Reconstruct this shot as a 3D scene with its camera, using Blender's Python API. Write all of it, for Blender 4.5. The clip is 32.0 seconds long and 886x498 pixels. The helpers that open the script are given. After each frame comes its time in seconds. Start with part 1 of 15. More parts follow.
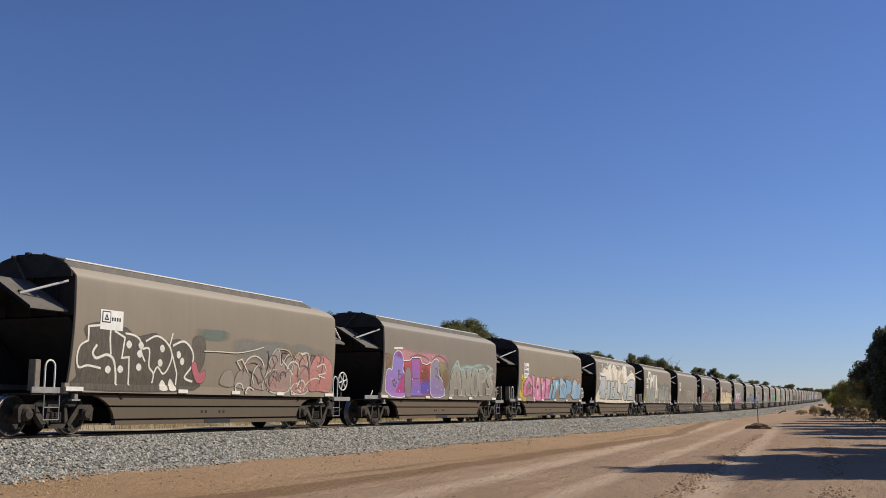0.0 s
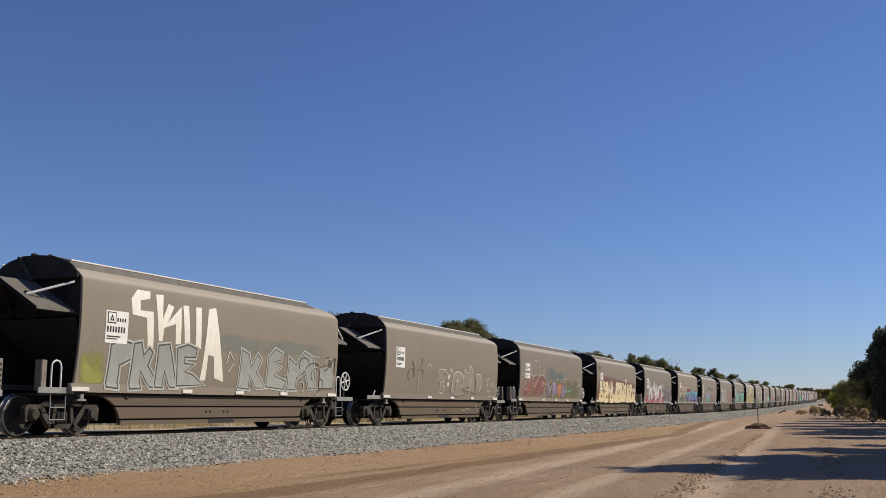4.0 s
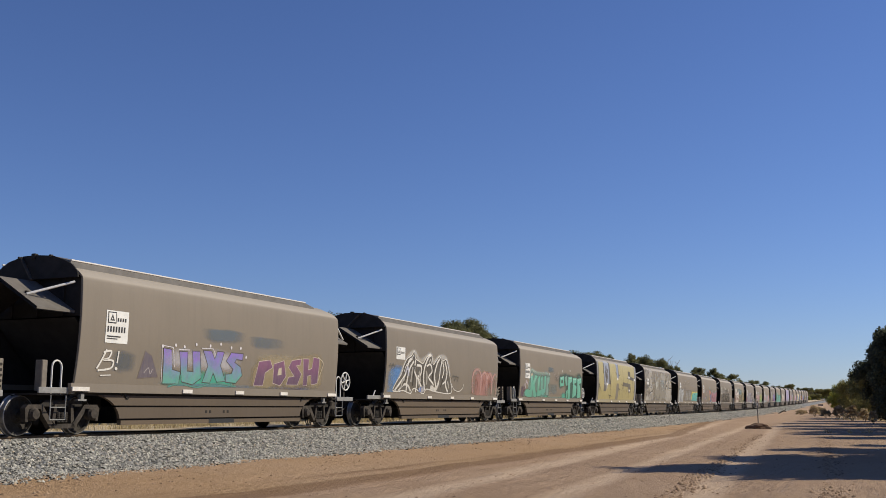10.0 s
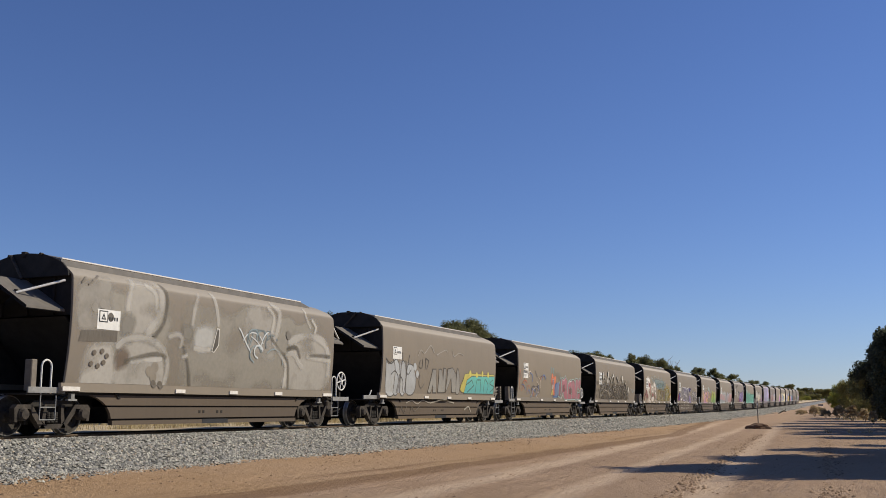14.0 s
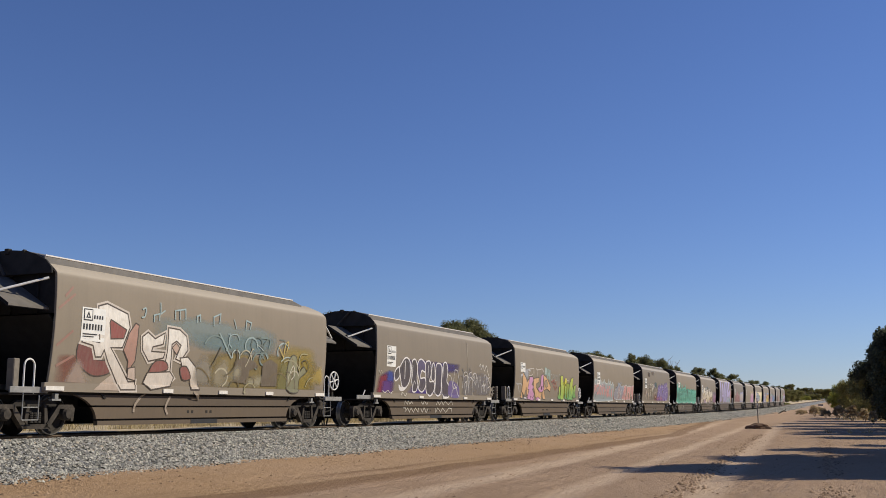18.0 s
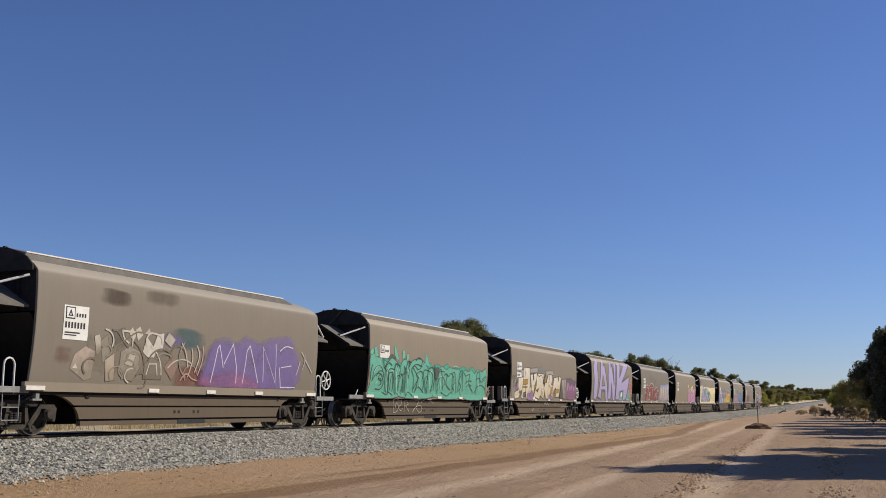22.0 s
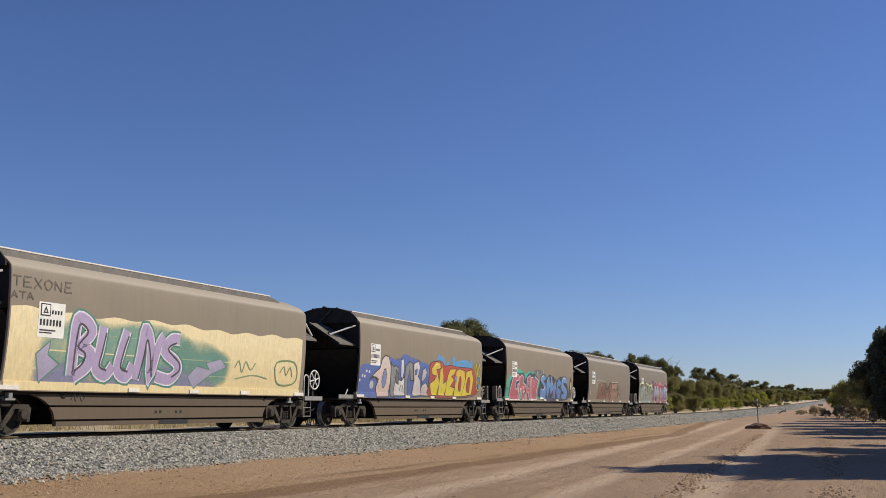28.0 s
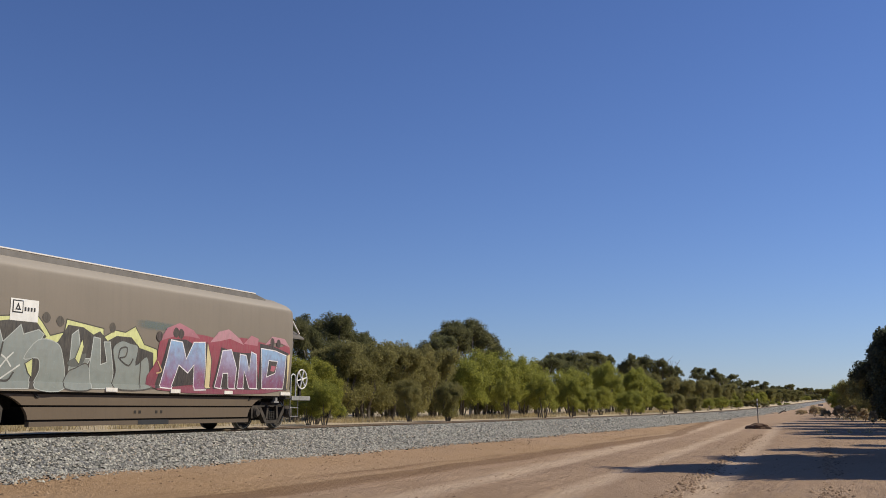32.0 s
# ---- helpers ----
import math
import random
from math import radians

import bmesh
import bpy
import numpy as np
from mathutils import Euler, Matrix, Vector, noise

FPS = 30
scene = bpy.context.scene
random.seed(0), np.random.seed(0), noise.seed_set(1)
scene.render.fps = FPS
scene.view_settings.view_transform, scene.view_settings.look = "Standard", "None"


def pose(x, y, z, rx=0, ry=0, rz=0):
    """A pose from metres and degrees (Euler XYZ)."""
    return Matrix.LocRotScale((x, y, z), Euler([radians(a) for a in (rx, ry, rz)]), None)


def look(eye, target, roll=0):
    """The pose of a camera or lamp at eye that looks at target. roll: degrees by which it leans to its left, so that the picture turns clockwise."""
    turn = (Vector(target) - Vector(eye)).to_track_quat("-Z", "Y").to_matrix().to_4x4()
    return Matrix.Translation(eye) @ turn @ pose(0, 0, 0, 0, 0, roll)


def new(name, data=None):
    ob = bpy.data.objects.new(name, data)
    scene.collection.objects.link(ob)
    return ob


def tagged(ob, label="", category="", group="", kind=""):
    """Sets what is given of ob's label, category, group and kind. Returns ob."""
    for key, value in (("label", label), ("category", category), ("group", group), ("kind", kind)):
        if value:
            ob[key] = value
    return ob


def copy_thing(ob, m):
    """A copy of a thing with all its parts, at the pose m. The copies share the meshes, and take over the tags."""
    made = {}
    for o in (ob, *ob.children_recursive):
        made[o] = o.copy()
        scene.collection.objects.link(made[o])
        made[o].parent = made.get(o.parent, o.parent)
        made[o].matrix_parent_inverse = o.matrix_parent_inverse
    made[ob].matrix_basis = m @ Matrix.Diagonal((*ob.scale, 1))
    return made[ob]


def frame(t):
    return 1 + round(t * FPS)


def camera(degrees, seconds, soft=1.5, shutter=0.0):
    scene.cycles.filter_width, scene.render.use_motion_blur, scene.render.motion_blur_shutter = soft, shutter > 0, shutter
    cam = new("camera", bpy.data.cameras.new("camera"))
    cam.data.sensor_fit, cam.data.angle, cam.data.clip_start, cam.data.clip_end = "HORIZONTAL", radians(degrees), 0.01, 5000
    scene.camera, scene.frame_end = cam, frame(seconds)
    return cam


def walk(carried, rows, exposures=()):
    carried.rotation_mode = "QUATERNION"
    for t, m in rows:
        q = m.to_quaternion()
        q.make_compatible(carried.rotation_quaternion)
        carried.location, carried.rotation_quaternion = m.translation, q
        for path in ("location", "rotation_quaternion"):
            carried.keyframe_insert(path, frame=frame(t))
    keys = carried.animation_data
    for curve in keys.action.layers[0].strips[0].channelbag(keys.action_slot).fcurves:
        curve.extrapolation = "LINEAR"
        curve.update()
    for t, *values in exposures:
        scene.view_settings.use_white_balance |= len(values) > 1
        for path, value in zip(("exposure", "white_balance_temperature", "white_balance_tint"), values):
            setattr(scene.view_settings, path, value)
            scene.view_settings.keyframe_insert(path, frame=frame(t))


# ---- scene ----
from functools import lru_cache

# ---- the camera on its tripod beside the line; rail top at the camera is z = 0 ----
EYE = (0.0, 0.0, 0.724)
YAW, PITCH = 0.4092, 0.1568
cam = camera(47.07, 32.0, soft=0.9, shutter=0.0)
AIM = (EYE[0] - 10 * math.sin(YAW) * math.cos(PITCH), EYE[1] + 10 * math.cos(YAW) * math.cos(PITCH), EYE[2] + 10 * math.sin(PITCH))
walk(cam, [(0.0, look(EYE, AIM, 0.0)), (32.0, look(EYE, AIM, 0.0))], exposures=[(0.0, 0.0), (32.0, 0.0)])

# ---- light: clear afternoon sky, sun ahead and to the right ----
SUN_EL, SUN_AZ = radians(36), radians(52)          # azimuth measured from +Y towards +X
world = bpy.data.worlds.new("sky")
scene.world = world
world.use_nodes = True
wn = world.node_tree.nodes
sky = wn.new("ShaderNodeTexSky")
sky.sky_type, sky.sun_disc = "NISHITA", False
sky.sun_elevation, sky.sun_rotation = SUN_EL, SUN_AZ
sky.air_density, sky.dust_density, sky.ozone_density = 1.0, 0.0, 4.0
tint = wn.new("ShaderNodeMix")
tint.data_type, tint.blend_type = "RGBA", "MULTIPLY"
tint.inputs[0].default_value = 1.0
tint.inputs[7].default_value = (0.91, 1.0, 1.40, 1.0)          # the camcorder's deep blue sky
world.node_tree.links.new(sky.outputs[0], tint.inputs[6])
world.node_tree.links.new(tint.outputs[2], wn["Background"].inputs[0])
wn["Background"].inputs[1].default_value = 0.0665
sun = new("sun", bpy.data.lights.new("sun", "SUN"))
sun.data.energy, sun.data.angle, sun.data.color = 4.8, radians(0.53), (1.0, 0.92, 0.76)
SUN_DIR = Vector((math.sin(SUN_AZ) * math.cos(SUN_EL), math.cos(SUN_AZ) * math.cos(SUN_EL), math.sin(SUN_EL)))
sun.matrix_world = look(SUN_DIR * 60, (0, 0, 0))

# ---- the line: straight past the camera, then a gentle left bend and a slight climb ----
TRACK_X = 17.13          # distance of the track's centre line from the camera


def soft_knee(s, slope, knee, width):
    return slope * (np.sqrt((s - knee) ** 2 + width ** 2) + (s - knee)) / 2


def track_x(s):
    return -(TRACK_X + soft_knee(s, 0.0282, 56.0, 51.4))


def track_z(s):
    return soft_knee(s, 0.0125, 123.3, 82.2)


def on_track(s):
    """Pose at s metres along the line, with the line's heading and climb."""
    ds = 0.5
    dx = (track_x(s + ds) - track_x(s - ds)) / (2 * ds)
    dz = (track_z(s + ds) - track_z(s - ds)) / (2 * ds)
    return pose(track_x(s), s, track_z(s), math.degrees(math.atan(dz)), 0, math.degrees(math.atan(-dx)))


# ---- materials ----
class Mat:
    """A small builder for node materials."""

    def __init__(self, name, rough=0.8, metal=0.0, spec=0.4):
        self.m = bpy.data.materials.new(name)
        self.m.use_nodes = True
        self.t = self.m.node_tree
        self.b = self.t.nodes["Principled BSDF"]
        self.b.inputs["Roughness"].default_value = rough
        self.b.inputs["Metallic"].default_value = metal
        self.b.inputs["Specular IOR Level"].default_value = spec

    def node(self, kind, **inputs):
        n = self.t.nodes.new(kind)
        for key, value in inputs.items():
            n.inputs[key.replace("_", " ")].default_value = value
        return n

    def link(self, a, b):
        self.t.links.new(a, b)

    def coords(self, scale=(1, 1, 1), space="Object"):
        c = self.t.nodes.new("ShaderNodeTexCoord")
        m = self.t.nodes.new("ShaderNodeMapping")
        m.inputs["Scale"].default_value = scale
        self.link(c.outputs[space], m.inputs[0])
        return m.outputs[0]

    def noise(self, vec, scale, detail=5.0, rough=0.6, distortion=0.0):
        n = self.node("ShaderNodeTexNoise", Scale=scale, Detail=detail, Roughness=rough, Distortion=distortion)
        self.link(vec, n.inputs["Vector"])
        return n.outputs["Fac"]

    def ramp(self, fac, stops):
        r = self.t.nodes.new("ShaderNodeValToRGB")
        el = r.color_ramp.elements
        while len(el) < len(stops):
            el.new(0.5)
        for e, (p, c) in zip(el, stops):
            e.position, e.color = p, (*c, 1) if len(c) == 3 else c
        self.link(fac, r.inputs[0])
        return r.outputs[0]

    def mix(self, fac, a, b, kind="MIX"):
        n = self.t.nodes.new("ShaderNodeMix")
        n.data_type, n.blend_type = "RGBA", kind
        for value, sock in ((fac, n.inputs[0]), (a, n.inputs[6]), (b, n.inputs[7])):
            if hasattr(value, "links"):
                self.link(value, sock)
            else:
                sock.default_value = value if isinstance(value, float) else (*value, 1)
        return n.outputs[2]

    def math(self, op, a, b=0.5):
        n = self.t.nodes.new("ShaderNodeMath")
        n.operation = op
        for value, sock in ((a, n.inputs[0]), (b, n.inputs[1])):
            if hasattr(value, "links"):
                self.link(value, sock)
            else:
                sock.default_value = value
        return n.outputs[0]

    def vary(self):
        return self.t.nodes.new("ShaderNodeObjectInfo").outputs["Random"]

    def colour(self, sock):
        self.link(sock, self.b.inputs["Base Color"])
        return self

    def bump(self, sock, strength=0.3, distance=0.02):
        n = self.node("ShaderNodeBump", Strength=strength, Distance=distance)
        self.link(sock, n.inputs["Height"])
        self.link(n.outputs[0], self.b.inputs["Normal"])
        return self


def simple(name, col, rough=0.7, metal=0.0, var=0.25, scale=4.0, spec=0.4):
    """Plain paint or metal with soft mottling and fine grain."""
    m = Mat(name, rough, metal, spec)
    v = m.coords()
    n = m.noise(v, scale, 6.0, 0.65)
    lo, hi = [c * (1 - var) for c in col], [min(1, c * (1 + var)) for c in col]
    m.colour(m.ramp(n, [(0.3, lo), (0.7, hi)]))
    m.bump(m.noise(v, scale * 8), 0.15, 0.005)
    return m.m


def wagon_paint(name, base, dust, streak_amount=0.22, roof=None):
    """Faded paint, dusty, with vertical rain streaks and blotches; each wagon a little different."""
    m = Mat(name, 0.62, 0.0, 0.35)
    v = m.coords()
    big = m.noise(v, 0.7, 4.0, 0.6)
    streak = m.noise(m.coords((3.0, 3.0, 0.16)), 2.4, 6.0, 0.7)
    fine = m.noise(v, 22.0, 4.0, 0.7)
    c = m.mix(m.math("MULTIPLY", big, 0.9), base, dust)
    c = m.mix(m.ramp(streak, [(0.47, (0, 0, 0)), (0.7, (streak_amount,) * 3)]), c, [b * 0.62 for b in base])
    c = m.mix(m.ramp(fine, [(0.45, (0, 0, 0)), (0.8, (0.35,) * 3)]), c, dust)
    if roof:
        # pale paint and dust from the eave upwards, with sunlit brightness in the colour
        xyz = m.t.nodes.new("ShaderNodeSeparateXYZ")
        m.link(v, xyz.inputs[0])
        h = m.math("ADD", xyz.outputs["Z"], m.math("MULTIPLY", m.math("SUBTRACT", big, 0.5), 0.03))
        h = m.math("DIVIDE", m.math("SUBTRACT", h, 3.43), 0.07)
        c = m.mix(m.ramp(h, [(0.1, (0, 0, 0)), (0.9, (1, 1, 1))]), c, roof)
    tint = m.ramp(m.vary(), [(0.0, (0.86, 0.86, 0.88)), (1.0, (1.1, 1.06, 1.0))])
    m.colour(m.mix(1.0, c, tint, "MULTIPLY"))
    m.bump(m.noise(v, 1.6, 3.0), 0.25, 0.02)
    return m.m


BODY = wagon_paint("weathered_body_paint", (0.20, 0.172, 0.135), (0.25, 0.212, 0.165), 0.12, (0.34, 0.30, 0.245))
GIRDER = wagon_paint("dirty_girder_paint", (0.090, 0.067, 0.046), (0.130, 0.098, 0.067), 0.16)
# black end paint, also put where inner walls and hoods lie in shade
END_BLACK = simple("black_ends_and_shade", (0.030, 0.028, 0.027), 0.85, spec=0.15)
BLACK = simple("black_underframe", (0.036, 0.032, 0.028), 0.85, spec=0.15)
# dark dusty steel, with the deep underbody shade put into its base colour
BOGIE = simple("dusty_bogie_steel", (0.044, 0.035, 0.027), 0.85, 0.0, 0.7, 7.0)
WHEEL = simple("dusty_wheel_steel", (0.036, 0.030, 0.024), 0.8, 0.0, 0.6, 9.0)
TREAD = simple("polished_tyre_steel", (0.36, 0.34, 0.31), 0.35, 0.7, 0.25, 6.0)
GALV = simple("galvanised_steel", (0.24, 0.235, 0.225), 0.6, 0.1, 0.3, 6.0)
HOOD = simple("grey_hood_plate", (0.135, 0.12, 0.102), 0.7, 0.0, 0.2, 3.0)
WHITE = simple("white_enamel", (0.72, 0.71, 0.67), 0.5, 0.0, 0.12, 5.0)
REFLECT = simple("white_reflector_tape", (0.70, 0.66, 0.60), 0.45, 0.0, 0.15, 8.0)
INK = simple("black_lettering_and_shade", (0.02, 0.02, 0.022), 0.6)
RUST = simple("rail_rust", (0.13, 0.09, 0.058), 0.8, 0.2, 0.35, 14.0)
RAILTOP = simple("worn_rail_head", (0.30, 0.27, 0.24), 0.45, 0.8, 0.15, 9.0)
CONCRETE = simple("dusty_concrete", (0.34, 0.31, 0.27), 0.9, 0.0, 0.2, 9.0)
TANK = simple("dusty_tank_paint", (0.18, 0.155, 0.125), 0.7)

gm = Mat("bare_dirt", 0.95, 0.0, 0.15)
gv = gm.coords()
g_big = gm.noise(gv, 0.16, 5.0, 0.6, 0.6)
g_mid = gm.noise(gm.coords((1.0, 0.35, 1.0)), 0.9, 6.0, 0.65)
g_long = gm.noise(gm.coords((1.0, 0.05, 1.0)), 2.6, 5.0, 0.6)
g_fine = gm.noise(gv, 9.0, 6.0, 0.75)
g_grit = gm.noise(gv, 38.0, 4.0, 0.7)


def attribute(m, name):
    n = m.t.nodes.new("ShaderNodeAttribute")
    n.attribute_name = name
    return n.outputs["Fac"]


# brown verge beside the ballast, a windrow at the road's edge, paler compacted wheel lanes
g_edge = gm.math("ADD", attribute(gm, "verge"), gm.math("MULTIPLY", gm.math("SUBTRACT", g_mid, 0.5), 0.7))
g_col = gm.mix(gm.ramp(g_edge, [(0.35, (0, 0, 0)), (0.65, (1, 1, 1))]), (0.37, 0.248, 0.158), (0.41, 0.262, 0.142))
g_col = gm.mix(gm.ramp(g_big, [(0.4, (0, 0, 0)), (0.7, (0.45,) * 3)]), g_col, (0.46, 0.325, 0.225))
g_lane = gm.math("ADD", attribute(gm, "lane"), gm.math("MULTIPLY", gm.math("SUBTRACT", g_long, 0.5), 0.55))
g_col = gm.mix(gm.ramp(g_lane, [(0.35, (0, 0, 0)), (0.85, (0.8,) * 3)]), g_col, (0.585, 0.43, 0.30))
g_wind = gm.math("ADD", attribute(gm, "windrow"), gm.math("MULTIPLY", gm.math("SUBTRACT", g_long, 0.5), 0.8))
g_col = gm.mix(gm.ramp(g_wind, [(0.3, (0, 0, 0)), (0.65, (0.85,) * 3)]), g_col, (0.22, 0.13, 0.07))
g_col = gm.mix(gm.ramp(g_fine, [(0.47, (0, 0, 0)), (0.74, (0.4,) * 3)]), g_col, (0.26, 0.165, 0.09))
g_peb = gm.node("ShaderNodeTexVoronoi", Scale=24.0)
gm.link(gv, g_peb.inputs["Vector"])
g_col = gm.mix(gm.ramp(g_peb.outputs["Distance"], [(0.06, (0.55,) * 3), (0.2, (0, 0, 0))]), g_col, (0.52, 0.43, 0.33))
g_col = gm.mix(gm.ramp(g_grit, [(0.55, (0, 0, 0)), (0.8, (0.5,) * 3)]), g_col, (0.50, 0.40, 0.29))
g_dry = gm.ramp(gm.noise(gv, 2.2, 6.0, 0.7), [(0.3, (0.40, 0.31, 0.19)), (0.7, (0.62, 0.51, 0.34))])
g_col = gm.mix(attribute(gm, "grassy"), g_col, g_dry)
gm.colour(g_col)
gm.bump(gm.math("ADD", gm.math("ADD", g_fine, gm.math("MULTIPLY", g_mid, 1.5)), g_long), 1.0, 0.07)
DIRT = gm.m

bm_ = Mat("grey_ballast_stone", 0.9, 0.0, 0.25)
isl = bm_.t.nodes.new("ShaderNodeNewGeometry").outputs["Random Per Island"]
b_col = bm_.ramp(isl, [(0.0, (0.085, 0.083, 0.074)), (0.3, (0.20, 0.195, 0.17)), (0.65, (0.375, 0.36, 0.31)), (0.92, (0.57, 0.54, 0.455)), (1.0, (0.38, 0.29, 0.19))])
b_n = bm_.noise(bm_.coords(), 26.0, 4.0)
bm_.colour(bm_.mix(bm_.ramp(b_n, [(0.4, (0, 0, 0)), (0.75, (0.4,) * 3)]), b_col, (0.40, 0.37, 0.33)))
bm_.bump(b_n, 0.4, 0.01)
STONE = bm_.m

bb = Mat("packed_ballast", 0.95, 0.0, 0.2)
bv = bb.coords()
vor = bb.node("ShaderNodeTexVoronoi", Scale=13.0)
bb.link(bv, vor.inputs["Vector"])
bvar = bb.ramp(vor.outputs["Color"], [(0.1, (0.07, 0.07, 0.07)), (0.5, (0.20, 0.195, 0.19)), (0.9, (0.40, 0.39, 0.37))])
bb.colour(bb.mix(bb.ramp(vor.outputs["Distance"], [(0.45, (0, 0, 0)), (0.8, (0.8,) * 3)]), bvar, (0.05, 0.05, 0.05)))
bb.bump(vor.outputs["Distance"], -0.9, 0.05)
BALLAST = bb.m


def foliage(name, dark, light, tip):
    m = Mat(name, 0.6, 0.0, 0.25)
    v = m.coords()
    isl = m.t.nodes.new("ShaderNodeNewGeometry").outputs["Random Per Island"]
    c = m.ramp(isl, [(0.0, dark), (0.6, light), (1.0, tip)])
    n = m.noise(v, 1.1, 4.0, 0.6)
    c = m.mix(m.ramp(n, [(0.35, (0, 0, 0)), (0.7, (0.6,) * 3)]), c, dark)
    tint = m.ramp(m.vary(), [(0.0, (0.85, 0.9, 0.85)), (1.0, (1.15, 1.08, 1.0))])
    m.colour(m.mix(1.0, c, tint, "MULTIPLY"))
    m.b.inputs["Subsurface Weight"].default_value = 0.0
    tr = m.node("ShaderNodeBsdfTranslucent")
    mixer = m.t.nodes.new("ShaderNodeMixShader")
    mixer.inputs[0].default_value = 0.56
    m.link(c, tr.inputs["Color"])
    m.link(m.b.outputs[0], mixer.inputs[1])
    m.link(tr.outputs[0], mixer.inputs[2])
    m.link(mixer.outputs[0], m.t.nodes["Material Output"].inputs["Surface"])
    return m.m


GUM = foliage("gum_leaves", (0.10, 0.102, 0.046), (0.20, 0.198, 0.086), (0.31, 0.295, 0.14))
WATTLE = foliage("wattle_leaves", (0.17, 0.175, 0.04), (0.40, 0.405, 0.08), (0.56, 0.54, 0.13))
SHEOAK = foliage("sheoak_needles", (0.16, 0.15, 0.055), (0.30, 0.27, 0.10), (0.41, 0.365, 0.155))
# roadside trees seen against the sun: their shade is put into this colour
BACKLIT_LEAVES = foliage("backlit_tree_leaves", (0.045, 0.052, 0.034), (0.085, 0.095, 0.056), (0.13, 0.138, 0.08))
DRY = foliage("dry_leaves", (0.34, 0.265, 0.16), (0.50, 0.40, 0.25), (0.62, 0.51, 0.33))
BARK = simple("grey_bark", (0.13, 0.11, 0.09), 0.9, 0.0, 0.4, 7.0)
PALE_BARK = simple("pale_gum_bark", (0.32, 0.28, 0.23), 0.85, 0.0, 0.35, 4.0)
STRAW = foliage("dry_grass_blades", (0.34, 0.26, 0.14), (0.55, 0.44, 0.25), (0.68, 0.57, 0.36))
# lighter and bluer than near bush: distance haze is put into the colour
HILL = simple("hazy_distant_bush", (0.13, 0.135, 0.145), 0.95, 0.0, 0.25, 0.02)


# ---- mesh helpers ----
def part(name, bm, material, parent=None, label=""):
    """Links a bmesh as one mesh object, under a parent where one is given."""
    bmesh.ops.recalc_face_normals(bm, faces=bm.faces)
    me = bpy.data.meshes.new(name)
    bm.to_mesh(me)
    bm.free()
    return mesh_part(name, me, material, parent, label)


def mesh_part(name, me, material, parent=None, label=""):
    if material and not me.materials:
        me.materials.append(material)
    ob = new(name, me)
    ob.parent = parent
    if label:
        ob["label"] = label
    return ob


def empty(name, m=None):
    ob = new(name)
    ob.empty_display_size = 0.3
    if m is not None:
        ob.matrix_basis = m
    return ob


def box(bm, x0, x1, y0, y1, z0, z1, bevel=0.0, m=None):
    made = bmesh.ops.create_cube(bm, size=1.0)["verts"]
    for v in made:
        v.co = Vector(((x0 + x1) / 2 + v.co.x * (x1 - x0), (y0 + y1) / 2 + v.co.y * (y1 - y0), (z0 + z1) / 2 + v.co.z * (z1 - z0)))
    if bevel:
        edges = {e for v in made for e in v.link_edges}
        out = bmesh.ops.bevel(bm, geom=list(edges), offset=bevel, segments=1, affect="EDGES")
        made = list({v for f in out["faces"] for v in f.verts} | {v for v in made if v.is_valid})
    if m is not None:
        bmesh.ops.transform(bm, matrix=m, verts=made)
    return made


def tube(bm, a, b, r, seg=8, r2=None):
    """A rod from a to b."""
    a, b = Vector(a), Vector(b)
    turn = (b - a).to_track_quat("Z", "Y").to_matrix().to_4x4()
    bmesh.ops.create_cone(bm, cap_ends=True, segments=seg, radius1=r, radius2=r if r2 is None else r2, depth=(b - a).length,
                          matrix=Matrix.Translation((a + b) / 2) @ turn)


def pipe(bm, points, r, seg=8):
    for a, b in zip(points, points[1:]):
        tube(bm, a, b, r, seg)


def prism(bm, outline, x0, x1):
    """A closed outline of (y, z) pulled from x0 to x1."""
    a = [bm.verts.new((x0, y, z)) for y, z in outline]
    b = [bm.verts.new((x1, y, z)) for y, z in outline]
    bm.faces.new(a), bm.faces.new(b[::-1])
    n = len(a)
    for i in range(n):
        bm.faces.new((a[i], b[i], b[(i + 1) % n], a[(i + 1) % n]))


def lathe(bm, rings, seg=24, axis="x"):
    """rings of (position along the axis, radius), closed at both ends where the radius is 0."""
    rows = []
    for p, r in rings:
        row = []
        for i in range(seg):
            a = 2 * math.pi * i / seg
            row.append(bm.verts.new((p, r * math.cos(a), r * math.sin(a))))
        rows.append(row)
    for p, q in zip(rows, rows[1:]):
        for i in range(seg):
            bm.faces.new((p[i], p[(i + 1) % seg], q[(i + 1) % seg], q[i]))
    bm.faces.new(rows[0]), bm.faces.new(rows[-1][::-1])


def from_arrays(name, verts, faces, material, parent=None, label="", smooth=False):
    me = bpy.data.meshes.new(name)
    n, k = len(faces), faces.shape[1]
    me.vertices.add(len(verts))
    me.vertices.foreach_set("co", np.ascontiguousarray(verts, dtype=np.float32).ravel())
    me.loops.add(n * k)
    me.loops.foreach_set("vertex_index", np.ascontiguousarray(faces, dtype=np.int32).ravel())
    me.polygons.add(n)
    me.polygons.foreach_set("loop_start", np.arange(0, n * k, k, dtype=np.int32))
    me.update(calc_edges=True)
    if smooth:
        me.shade_smooth()
    return mesh_part(name, me, material, parent, label)


# ---- ground: one sheet to the horizon ----
def smooth_step(a, b, x):
    t = np.clip((x - a) / (b - a), 0, 1)
    return t * t * (3 - 2 * t)


